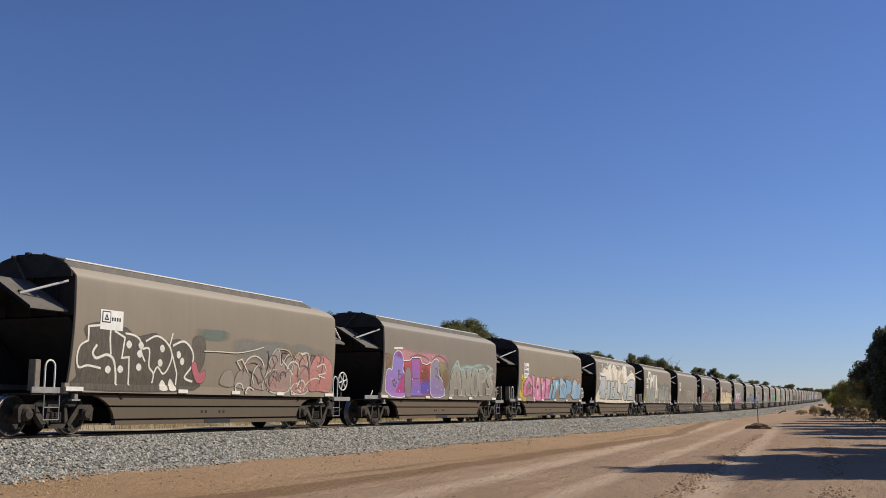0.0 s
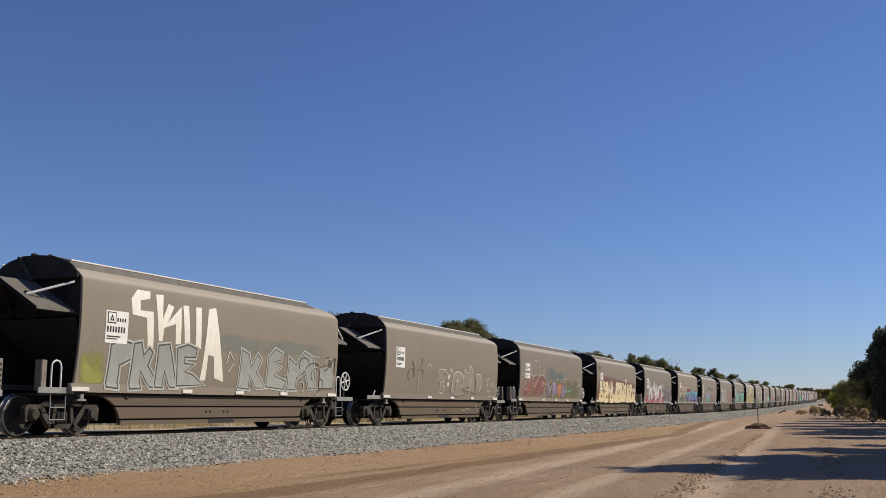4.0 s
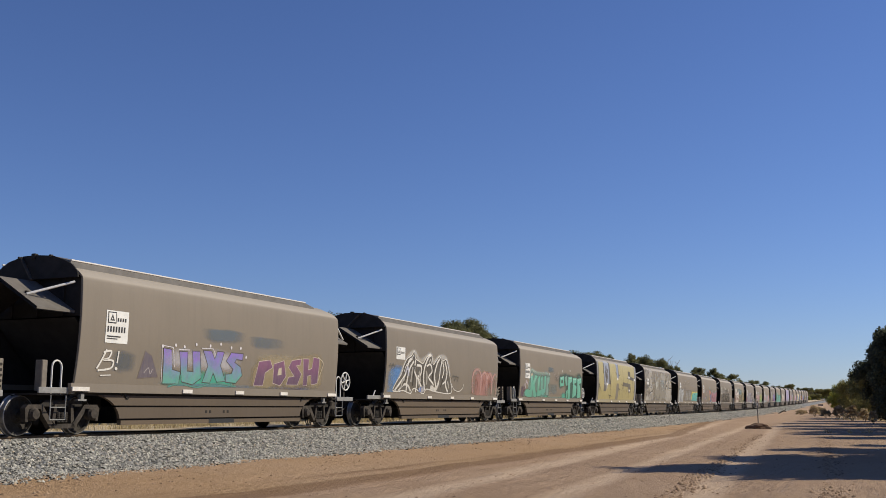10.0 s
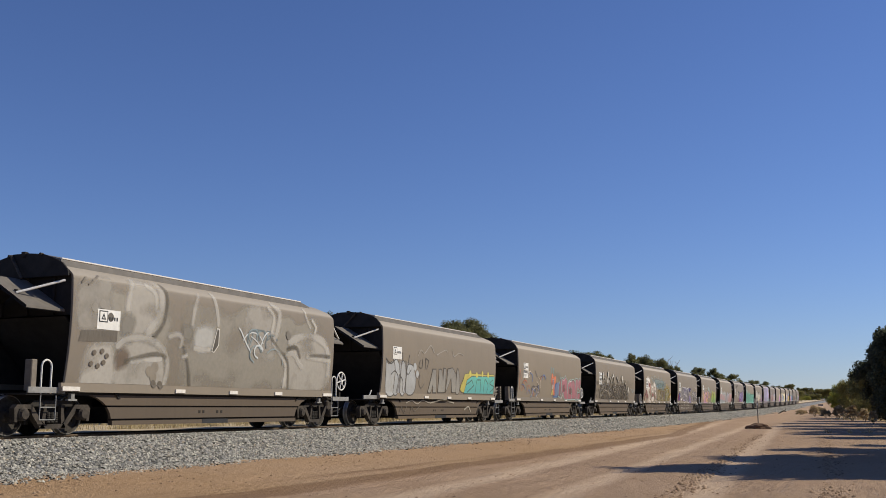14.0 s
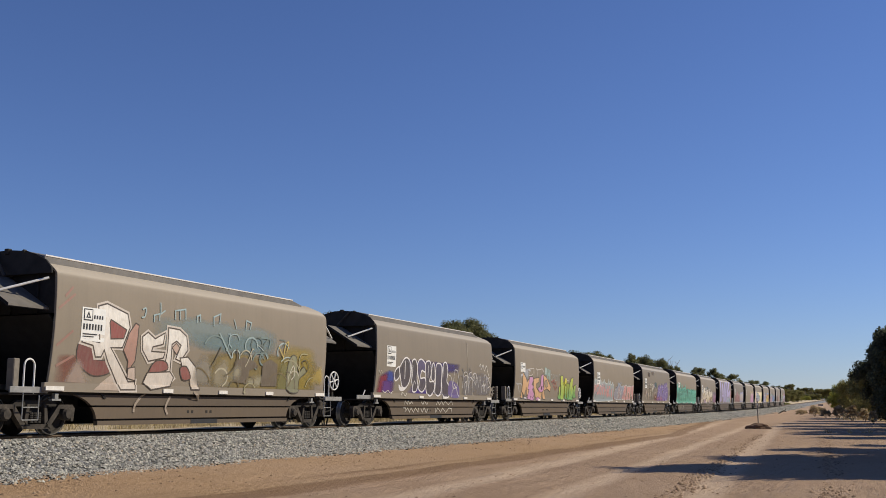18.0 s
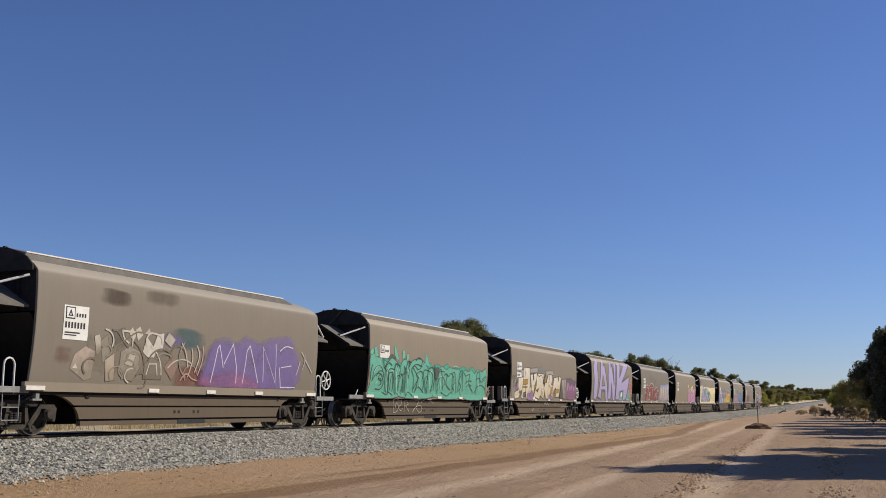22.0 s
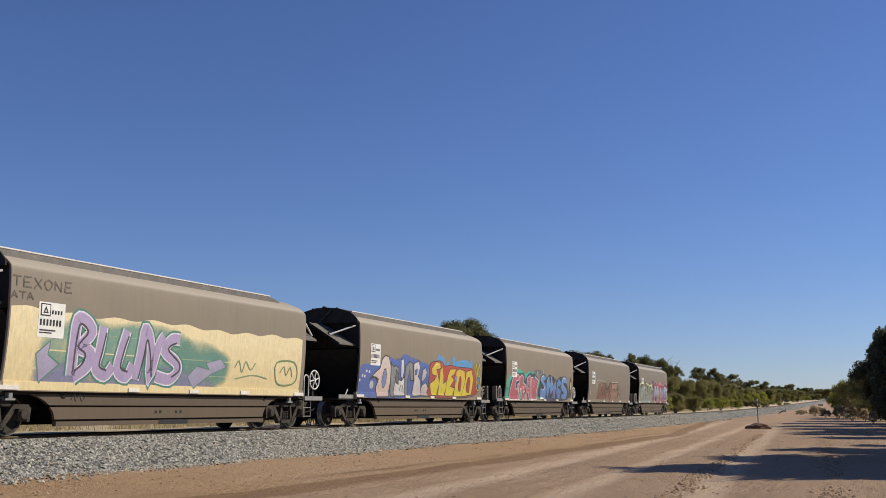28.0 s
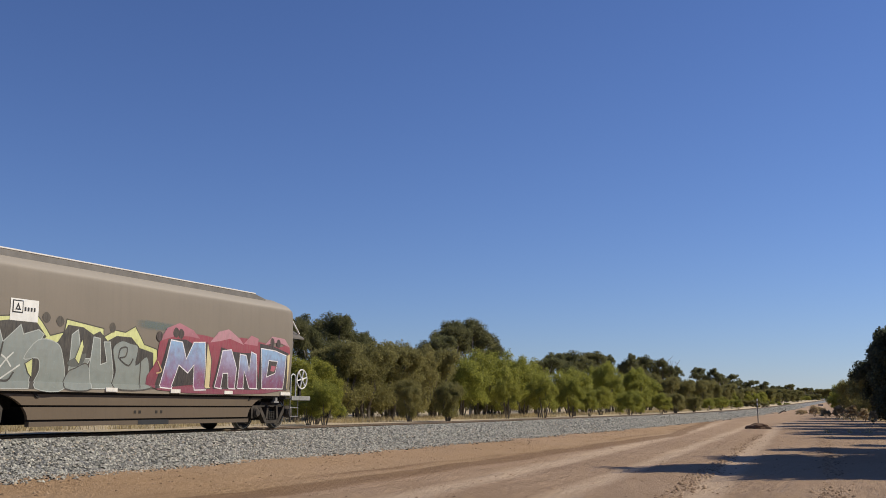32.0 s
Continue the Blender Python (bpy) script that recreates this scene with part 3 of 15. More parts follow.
def bogie(parent, yc):
    b = empty("bogie", pose(0, yc, 0))
    b.parent = parent
    bm = bmesh.new()
    box(bm, -0.88, 0.88, -0.3, 0.3, 0.30, 0.72, 0.02)
    for k in (-0.42, 0.42):
        box(bm, -0.7, 0.7, k - 0.06, k + 0.06, 0.24, 0.52)
    box(bm, -0.45, 0.45, -0.35, 0.35, 0.68, 0.9, 0.02)
    part("bolster", bm, BLACK, b)
    for sx in (1, -1):
        bm = bmesh.new()
        x0, x1 = sx * 0.90, sx * 1.04
        for k in (1, -1):
            prism(bm, [(k * 1.07, 0.30), (k * 1.10, 0.58), (k * 1.02, 0.66), (k * 0.62, 0.66), (k * 0.22, 0.16), (k * 0.36, 0.16), (k * 0.62, 0.46), (k * 0.66, 0.57), (k * 0.98, 0.57), (k * 1.0, 0.30)], x0, x1)
            prism(bm, [(k * 0.24, 0.24), (k * 0.33, 0.32), (k * 0.27, 0.66), (k * 0.20, 0.66)], x0, x1)
        prism(bm, [(-0.38, 0.15), (0.38, 0.15), (0.32, 0.25), (-0.32, 0.25)], x0, x1)
        frame_ = part("side_frame", bm, BOGIE, b, "dusty cast-steel bogie side frame")
        # chord made black: the overhang's shadow on it is in the colour
        bm = bmesh.new()
        prism(bm, [(-0.66, 0.62), (0.66, 0.62), (0.5, 0.75), (-0.5, 0.75)], sx * 0.88, sx * 0.98)
        part("top_chord", bm, BLACK, frame_)
        for k in (-0.11, 0.0, 0.11):
            bm = bmesh.new()
            for i in range(5):
                bmesh.ops.create_cone(bm, cap_ends=True, segments=10, radius1=0.058, radius2=0.048, depth=0.034, matrix=Matrix.Translation((sx * 0.98, k, 0.30 + i * 0.045)))
            part("spring", bm, BLACK, frame_)
        for k in (AXLE, -AXLE):
            bm = bmesh.new()
            lathe(bm, [(sx * 0.93, 0.14), (sx * 1.06, 0.14), (sx * 1.075, 0.125), (sx * 1.12, 0.10), (sx * 1.13, 0.0001)], 14)
            bmesh.ops.translate(bm, verts=bm.verts, vec=(0, k, WHEEL_R + 0.03))
            part("axle_cap", bm, BOGIE, frame_)
    for k in (AXLE, -AXLE):
        ws = mesh_part("wheelset", wheel_mesh(), None, b, "dusty steel wheels on an axle")
        ws.matrix_basis = pose(0, k, WHEEL_R)
    return b


@lru_cache(maxsize=None)
def wheel_mesh():
    bm = bmesh.new()
    for sx in (1, -1):
        x = sx * RAIL_HALF
        lathe(bm, [(x - sx * 0.035, 0.30), (x - sx * 0.035, 0.456), (x - sx * 0.008, 0.456), (x, 0.43), (x + sx * 0.095, 0.424), (x + sx * 0.10, 0.40), (x + sx * 0.095, 0.355), (x + sx * 0.05, 0.34), (x + sx * 0.04, 0.16),
                   (x + sx * 0.08, 0.13), (x + sx * 0.08, 0.001)], 28)
        for i in range(5):
            a = 2 * math.pi * i / 5
            tube(bm, (x + sx * 0.03, 0.25 * math.cos(a), 0.25 * math.sin(a)), (x + sx * 0.056, 0.25 * math.cos(a), 0.25 * math.sin(a)), 0.05, 8)
    tube(bm, (-0.95, 0, 0), (0.95, 0, 0), 0.075, 12)
    for f in bm.faces:
        c = f.calc_center_median()
        r = math.hypot(c.y, c.z)
        f.material_index = 1 if r > 0.385 else 0
    bmesh.ops.recalc_face_normals(bm, faces=bm.faces)
    me = bpy.data.meshes.new("wheelset")
    bm.to_mesh(me)
    bm.free()
    me.materials.append(WHEEL)
    me.materials.append(TREAD)
    return me


def platform(parent, e, deep):
    bm = bmesh.new()
    y0, y1 = sorted((e * (HALF - 0.25), e * (HALF + deep)))
    box(bm, -1.15, 1.15, y0, y1, 0.86, 0.90)
    p = part("end_platform", bm, BLACK, parent)
    bm = bmesh.new()
    y0, y1 = sorted((e * (HALF + (-0.2 if e < 0 else 0.38)), e * (HALF + deep)))
    lift = 0.05 if e < 0 else -0.03
    box(bm, 1.15, 1.19, y0, y1, 0.845 + lift, 0.975 + lift, 0.008)
    part("platform_edge", bm, GALV, p, "scuffed grey platform edge")
    bm = bmesh.new()
    box(bm, -0.16, 0.16, *sorted((e * 3.6, e * (HALF + 0.9))), 0.55, 0.85)
    part("centre_sill", bm, BLACK, parent)
    bm = bmesh.new()
    box(bm, -0.07, 0.07, *sorted((e * (HALF + 0.9), e * 7.42)), 0.62, 0.78, 0.02)
    box(bm, -0.13, 0.13, *sorted((e * 7.28, e * 7.49)), 0.56, 0.84, 0.04)
    part("coupler", bm, BOGIE, parent)
    bm = bmesh.new()
    pipe(bm, [(0.4, e * (HALF + 0.9), 0.75), (0.42, e * 7.2, 0.52), (0.3, e * 7.48, 0.45)], 0.025, 6)
    part("brake_hose", bm, BLACK, parent)
    return p


def loop_rail(parent, y, w=0.28, h=0.72, x=1.14):
    bm = bmesh.new()
    pts = [(x, y - w / 2, 0.88)]
    for i in range(7):
        a = math.pi * (1 - i / 6)
        pts.append((x, y + w / 2 * math.cos(a), 0.88 + h - w / 2 + w / 2 * math.sin(a)))
    pts.append((x, y + w / 2, 0.88))
    pipe(bm, pts, 0.02, 6)
    return part("grab_rail", bm, WHITE, parent, "white tubular grab rail")


def hand_wheel(parent, y, z=1.46, x=1.06):
    bm = bmesh.new()
    R = 0.29
    ring = [(x, y + R * math.cos(2 * math.pi * i / 20), z + R * math.sin(2 * math.pi * i / 20)) for i in range(21)]
    pipe(bm, ring, 0.022, 6)
    for i in range(3):
        a = math.pi * i / 3 + 0.2
        tube(bm, (x, y - R * math.cos(a), z - R * math.sin(a)), (x, y + R * math.cos(a), z + R * math.sin(a)), 0.02, 6)
    tube(bm, (x - 0.1, y, z), (x + 0.04, y, z), 0.05, 8)
    hw = part("hand_wheel", bm, WHITE, parent, "cream spoked brake hand wheel")
    bm = bmesh.new()
    box(bm, x - 0.12, x - 0.05, y - 0.05, y + 0.05, 0.88, z + 0.05)
    part("wheel_post", bm, BLACK, hw)
    return hw


def step_ladder(parent, y, x=1.16):
    bm = bmesh.new()
    pipe(bm, [(x, y - 0.22, 0.86), (x, y - 0.22, 0.34), (x, y + 0.22, 0.34), (x, y + 0.22, 0.86)], 0.013, 6)
    tube(bm, (x, y - 0.22, 0.6), (x, y + 0.22, 0.6), 0.013, 6)
    part("foot_step", bm, GALV, parent, "thin grey foot step")


def discharge(parent):
    for y in (-2.4, 0.1, 2.4):
        bm = bmesh.new()
        prism(bm, [(y - 0.75, 0.62), (y + 0.75, 0.62), (y + 0.34, 0.22), (y - 0.34, 0.22)], -0.9, 0.9)
        part("discharge_door", bm, BLACK, parent)


def placard(parent, full=True):
    """White data plate: a boxed triangle mark, a code and number as bars."""
    def plate(name, y0, y1, z0, z1, out, mat, par, label=""):
        bm = bmesh.new()
        n = 5
        rows = []
        for i in range(n):
            z = z0 + (z1 - z0) * i / (n - 1)
            rows.append([bm.verts.new((side_x(z) + out, y, z)) for y in (y0, y1)])
        for a, b in zip(rows, rows[1:]):
            bm.faces.new((a[0], a[1], b[1], b[0]))
        return part(name, bm, mat, par, label)
    y0, y1 = -HALF + 0.89, -HALF + 1.64
    z1, z0 = 2.79, (2.05 if full else 2.34)
    p = plate("data_plate", y0, y1, z0, z1, 0.008, WHITE, parent, "white data plate with black marks")
    plate("mark_frame", y0 + 0.05, y0 + 0.33, 2.50, 2.76, 0.012, INK, p)
    plate("mark_field", y0 + 0.075, y0 + 0.305, 2.525, 2.735, 0.015, WHITE, p)
    bm = bmesh.new()
    yc = y0 + 0.19
    a = [(yc - 0.075, 2.56), (yc + 0.075, 2.56), (yc, 2.71)]
    c = [(yc - 0.03, 2.585), (yc + 0.03, 2.585), (yc, 2.645)]
    va = [bm.verts.new((side_x(z) + 0.019, y, z)) for y, z in a]
    vc = [bm.verts.new((side_x(z) + 0.019, y, z)) for y, z in c]
    for i in range(3):
        j = (i + 1) % 3
        bm.faces.new((va[i], va[j], vc[j], vc[i]))
    part("triangle_mark", bm, INK, p)
    rows = [(y0 + 0.37, y1 - 0.05, 2.55, 2.63, 4)]
    if full:
        rows += [(y0 + 0.05, y1 - 0.06, 2.30, 2.43, 7), (y0 + 0.05, y0 + 0.5, 2.19, 2.215, 1), (y0 + 0.05, y0 + 0.4, 2.14, 2.16, 1)]
    for ya, yb, za, zb, n in rows:
        w = (yb - ya) / n
        for i in range(n):
            plate("mark_bar", ya + i * w, ya + (i + 0.5) * w if n > 1 else yb, za, zb, 0.014, INK, p)
    return p


HATCH = simple("grey_hatch_paint", (0.15, 0.137, 0.122), 0.6, 0.0, 0.2, 3.0)


def build_wagon(even):
    w = empty("hopper_wagon")
    body_shell(w)
    for e in (-1, 1):
        end_sheet(w, e), hood(w, e), platform(w, e, (0.85 if even else 1.04) if e < 0 else 1.45)
        # black block added to keep the gap below the platform dark
        bm = bmesh.new()
        box(bm, -0.55, 0.55, *sorted((e * (HALF - 0.5), e * (HALF + 0.95))), 0.40, 0.86)
        part("draft_pocket", bm, BLACK, w)
    roof_parts(w, -1 if even else 1)
    for sx in (1, -1):
        side_sill(w, sx), side_girder(w, sx)
    discharge(w)
    for y in BOGIE_Y:
        bogie(w, y)
    if even:
        loop_rail(w, -HALF - 0.32)
        step_ladder(w, -HALF - 0.25)
        bm = bmesh.new()
        box(bm, 0.9, 1.1, -HALF - 0.70, -HALF - 0.54, 0.94, 1.60, 0.015)
        part("control_box", bm, TANK, w, "dusty brown brake control box")
        loop_rail(w, HALF + 0.52)
        hand_wheel(w, HALF + 1.15)
        step_ladder(w, HALF + 0.55)
    else:
        bm = bmesh.new()
        lathe(bm, [(-0.9, 0.0001), (-0.86, 0.22), (-0.75, 0.27), (0.75, 0.27), (0.84, 0.245), (0.885, 0.13), (0.9, 0.05), (0.93, 0.045), (0.93, 0.0001)], 20)
        bmesh.ops.translate(bm, verts=bm.verts, vec=(0.08, HALF + 1.0, 1.32))
        part("air_reservoir", bm, TANK, w, "round dusty air reservoir")
        bm = bmesh.new()
        box(bm, 1.0, 1.1, HALF + 1.36, HALF + 1.50, 0.92, 1.58, 0.01)
        valve = part("valve_box", bm, TANK, w, "dusty ribbed brake valve box")
        for k in range(5):
            bm = bmesh.new()
            box(bm, 1.095, 1.112, HALF + 1.39, HALF + 1.47, 1.0 + 0.11 * k, 1.05 + 0.11 * k, 0.004)
            part("rib", bm, BLACK, valve)
        for k, (r, z) in enumerate(((0.035, 1.42), (0.03, 1.28), (0.03, 1.14))):
            bm = bmesh.new()
            pipe(bm, [(0.95, HALF + 0.95, z - 0.25), (0.95, HALF + 1.08, z - 0.02), (0.95, HALF + 1.22, z + 0.12), (0.98, HALF + 1.40, z + 0.1), (0.9, HALF + 1.62, z), (0.8, HALF + 1.70, z - 0.22)], r, 7)
            part("air_hose", bm, TANK, w, "dusty bent air hose")
        step_ladder(w, HALF + 0.75)
        bm = bmesh.new()
        tube(bm, (1.1, -HALF - 0.5, 0.95), (1.1, -HALF - 0.3, 1.2), 0.02, 6)
        part("release_lever", bm, WHITE, w)
    return w


FIRST, LAST = -1, 32
# metres by which the train has gone beyond (or short of) one wagon length a second; the pairs of wagons are coupled unevenly
LAG = [(0, 16.98), (2, 17.09), (4, 17.16), (6, 17.20), (8, 17.21), (10, 17.17), (12, 17.05), (14, 16.88), (16, 16.65), (18, 16.40), (20, 16.14), (22, 15.86), (24, 15.58), (26, 15.38), (28, 15.14), (30, 14.80), (32, 14.38)]
ODD = 0.16


def wagon_s(n, t):
    """Where the middle of wagon n stands along the line at t seconds."""
    return PITCH_LEN * (n - t) + float(np.interp(t, [a for a, _ in LAG], [b for _, b in LAG])) + HALF + ODD * (n % 2)


wagons = {}
proto = {True: build_wagon(True), False: build_wagon(False)}
for n in range(FIRST, LAST + 1):
    even = n % 2 == 0
    m = on_track(wagon_s(n, 0.0))
    if proto[even] is not None and n in (0, -1):
        wagons[n] = proto[even]
        wagons[n].matrix_basis = m
for n in range(FIRST, LAST + 1):
    if n not in wagons:
        wagons[n] = copy_thing(proto[n % 2 == 0], on_track(wagon_s(n, 0.0)))
    tagged(wagons[n], "weathered grey-brown grain hopper wagon covered in graffiti", "wagon", "wagons of the grain train")


# ---- data plates and spray paint on the wagons' sides ----
def surf_x(z):
    """Outer face of the wagon at height z: girder, sill, then the curved side."""
    if z < 0.62:
        return 1.133
    if z < 0.91:
        return 1.148
    if z < 1.126:
        return 1.264
    return side_x(z)


def rgb(h):
    """Linear colour from a six-digit hexadecimal string."""
    v = [int(h[i:i + 2], 16) / 255 for i in (0, 2, 4)]
    return tuple(x / 12.92 if x < 0.04045 else ((x + 0.055) / 1.055) ** 2.4 for x in v)


PAINTS = {}
COATS = {}


def coat(n):
    """How far the next layer of paint on wagon n lies above the earlier ones."""
    COATS[n] = min(0.005, COATS.get(n, -0.0006) + 0.0006)
    return COATS[n]


def paint(top, low=None, z0=1.0, z1=2.6, fade=0.0):
    """Spray paint that blends from one colour at the top to another below, dusty and slightly mottled."""
    low = low or top
    key = (top, low, z0, z1, fade)
    if key not in PAINTS:
        m = Mat("spray_paint_" + top + "_" + low, 0.5, 0.0, 0.4)
        v = m.coords()
        xyz = m.t.nodes.new("ShaderNodeSeparateXYZ")
        m.link(v, xyz.inputs[0])
        n = m.noise(v, 2.2, 5.0, 0.65)
        h = m.math("ADD", m.math("DIVIDE", m.math("SUBTRACT", xyz.outputs["Z"], z0), max(0.1, z1 - z0)), m.math("MULTIPLY", m.math("SUBTRACT", n, 0.5), 1.1))
        c = m.ramp(h, [(0.15, rgb(low)), (0.85, rgb(top))])
        # uneven passes of the can: deeper blots and paler flecks
        deep = m.noise(v, 6.5, 5.0, 0.65)
        c = m.mix(m.ramp(deep, [(0.46, (0, 0, 0)), (0.66, (min(0.45, 0.12 + 2.5 * fade),) * 3)]), c, [x * 0.55 for x in rgb(low)])
        fleck = m.noise(v, 13.0, 5.0, 0.7)
        c = m.mix(m.ramp(fleck, [(0.56, (0, 0, 0)), (0.74, (min(0.5, 0.15 + 2.5 * fade),) * 3)]), c, [min(0.85, x * 1.5 + 0.05) for x in rgb(top)])
        dust = m.noise(m.coords((4, 4, 0.7)), 5.0, 6.0, 0.7)
        c = m.mix(m.ramp(dust, [(0.35, (fade,) * 3), (0.75, (min(1, fade + 0.35),) * 3)]), c, (0.26, 0.225, 0.175))
        m.colour(c)
        m.bump(m.noise(v, 60.0), 0.08, 0.002)
        PAINTS[key] = m.m
    return PAINTS[key]


def haze(col, cover):
    """Thin overspray that lets the body paint show through."""
    key = ("haze", col, cover)
    if key not in PAINTS:
        m = Mat("overspray_" + col, 0.6, 0.0, 0.3)
        v = m.coords()
        a = m.t.nodes.new("ShaderNodeAttribute")
        a.attribute_name = "cover"
        n = m.noise(v, 3.0, 6.0, 0.7)
        f = m.math("SUBTRACT", m.math("MULTIPLY", a.outputs["Fac"], 1.5), m.math("MULTIPLY", n, 0.8))
        fac = m.ramp(f, [(-0.0, (0, 0, 0)), (0.85, (cover,) * 3)])
        fine = m.noise(v, 9.0, 5.0, 0.7)
        m.colour(m.ramp(fine, [(0.3, [x * 0.8 for x in rgb(col)]), (0.75, rgb(col))]))
        tr = m.node("ShaderNodeBsdfTransparent")
        mx = m.t.nodes.new("ShaderNodeMixShader")
        m.link(fac, mx.inputs[0])
        m.link(tr.outputs[0], mx.inputs[1])
        m.link(m.b.outputs[0], mx.inputs[2])
        m.link(mx.outputs[0], m.t.nodes["Material Output"].inputs["Surface"])
        PAINTS[key] = m.m
    return PAINTS[key]


def finish(name, layers, wagon, label=""):
    """layers of (verts, faces, material): one part on the wagon."""
    me = bpy.data.meshes.new(name)
    V, F, M = [], [], []
    for i, (v, f, mat) in enumerate(layers):
        base = len(V)
        V += v
        F += [tuple(k + base for k in face) for face in f]
        M += [i] * len(f)
        me.materials.append(mat)
    me.from_pydata(V, [], F)
    me.polygons.foreach_set("material_index", M)
    return mesh_part(name, me, None, wagon, label)


LETTERS = {
    "A": [[(0.02, 0), (0.5, 1)], [(0.5, 1), (0.98, 0)], [(0.25, 0.32), (0.75, 0.32)]],
    "B": [[(0.1, 0), (0.1, 1)], [(0.1, 1), (0.7, 0.95), (0.72, 0.62), (0.15, 0.52)], [(0.15, 0.52), (0.85, 0.42), (0.85, 0.1), (0.1, 0)]],
    "C": [[(0.95, 0.85), (0.5, 1), (0.08, 0.65), (0.1, 0.25), (0.5, 0), (0.95, 0.15)]],
    "D": [[(0.1, 0), (0.1, 1)], [(0.1, 1), (0.72, 0.92), (0.95, 0.5), (0.72, 0.08), (0.1, 0)]],
    "E": [[(0.1, 0), (0.1, 1)], [(0.1, 1), (0.95, 1)], [(0.1, 0.5), (0.8, 0.5)], [(0.1, 0), (0.95, 0)]],
    "G": [[(0.92, 0.88), (0.5, 1), (0.08, 0.65), (0.1, 0.25), (0.5, 0), (0.92, 0.12), (0.92, 0.42)], [(0.55, 0.42), (0.95, 0.42)]],
    "H": [[(0.08, 0), (0.08, 1)], [(0.92, 0), (0.92, 1)], [(0.08, 0.5), (0.92, 0.5)]],
    "I": [[(0.5, 0), (0.5, 1)]],
    "K": [[(0.1, 0), (0.1, 1)], [(0.95, 1), (0.15, 0.45)], [(0.35, 0.55), (0.98, 0)]],
    "L": [[(0.1, 1), (0.1, 0)], [(0.1, 0), (0.95, 0)]],
    "M": [[(0.02, 0), (0.12, 1)], [(0.12, 1), (0.5, 0.3)], [(0.5, 0.3), (0.88, 1)], [(0.88, 1), (0.98, 0)]],
    "N": [[(0.08, 0), (0.08, 1)], [(0.08, 1), (0.92, 0)], [(0.92, 0), (0.92, 1)]],
    "O": [[(0.5, 1), (0.1, 0.75), (0.08, 0.3), (0.5, 0), (0.92, 0.3), (0.9, 0.75), (0.5, 1), (0.3, 0.95)]],
    "P": [[(0.1, 0), (0.1, 1)], [(0.1, 1), (0.78, 0.96), (0.88, 0.7), (0.72, 0.46), (0.1, 0.42)]],
    "R": [[(0.1, 0), (0.1, 1)], [(0.1, 1), (0.78, 0.96), (0.86, 0.72), (0.7, 0.5), (0.1, 0.46)], [(0.42, 0.46), (0.96, 0)]],
    "S": [[(0.92, 0.88), (0.5, 1), (0.12, 0.78), (0.5, 0.52), (0.88, 0.24), (0.5, 0), (0.08, 0.12)]],
    "T": [[(0.5, 0), (0.5, 1)], [(0, 1), (1, 1)]],
    "U": [[(0.08, 1), (0.1, 0.3), (0.5, 0), (0.9, 0.3), (0.92, 1)]],
    "V": [[(0, 1), (0.42, 0.06), (0.58, 0.06), (1, 1)]],
    "W": [[(0, 1), (0.25, 0)], [(0.25, 0), (0.5, 0.75)], [(0.5, 0.75), (0.75, 0)], [(0.75, 0), (1, 1)]],
    "X": [[(0.05, 0), (0.95, 1)], [(0.05, 1), (0.95, 0)]],
    "7": [[(0.05, 1), (0.95, 1)], [(0.95, 1), (0.4, 0)]],
    "Z": [[(0.05, 1), (0.95, 1), (0.05, 0), (0.95, 0)]],
    "!": [[(0.5, 1), (0.5, 0.4)], [(0.5, 0.08), (0.5, 0)]],
}


def wrapped(v, f, off, cuts=True):
    """Flat (y, z) faces laid on the wagon's side, cut so that they follow its curve."""
    bm = bmesh.new()
    vs = [bm.verts.new((0, y, z)) for y, z in v]
    for face in f:
        try:
            bm.faces.new([vs[i] for i in face])
        except ValueError:
            pass
    if cuts:
        for z in (0.45, 0.62, 0.91, 0.93, 1.124, 1.128, *(k for _, k in SIDE[2:])):
            geom = bm.verts[:] + bm.edges[:] + bm.faces[:]
            bmesh.ops.bisect_plane(bm, geom=geom, dist=1e-5, plane_co=(0, 0, z), plane_no=(0, 0, 1))
    bm.verts.index_update()
    out_v = [(surf_x(p.co.z) + off, p.co.y, p.co.z) for p in bm.verts]
    out_f = [tuple(q.index for q in face.verts) for face in bm.faces]
    bm.free()
    return out_v, out_f


def ribbon(points, th, grow=0.0, smooth=True, cap=0.0):
    """A bent stroke of thickness th along smooth points, as flat (y, z) quads."""
    p = [Vector(q) for q in points]
    p = [p[0] + (p[0] - p[1])] + p + [p[-1] + (p[-1] - p[-2])]
    pts = []
    if not smooth:
        for i in range(1, len(p) - 2):
            pts += [p[i].lerp(p[i + 1], k / 5) for k in range(5)]
    for i in range(1, len(p) - 2) if smooth else ():
        for k in range(5):
            t = k / 5
            pts.append(0.5 * ((2 * p[i]) + (p[i + 1] - p[i - 1]) * t + (2 * p[i - 1] - 5 * p[i] + 4 * p[i + 1] - p[i + 2]) * t * t + (3 * p[i] - p[i - 1] - 3 * p[i + 1] + p[i + 2]) * t ** 3))
    pts.append(p[-2])
    if grow or cap:
        pts[0] = pts[0] + (pts[0] - pts[1]).normalized() * (grow + cap)
        pts[-1] = pts[-1] + (pts[-1] - pts[-2]).normalized() * (grow + cap)
    v, f = [], []
    for i, q in enumerate(pts):
        d = pts[min(i + 1, len(pts) - 1)] - pts[max(i - 1, 0)]
        d = Vector((-d.y, d.x)).normalized() * (th / 2 + grow)
        v += [tuple(q + d), tuple(q - d)]
        if i:
            f.append((2 * i - 2, 2 * i - 1, 2 * i + 1, 2 * i))
    return v, f


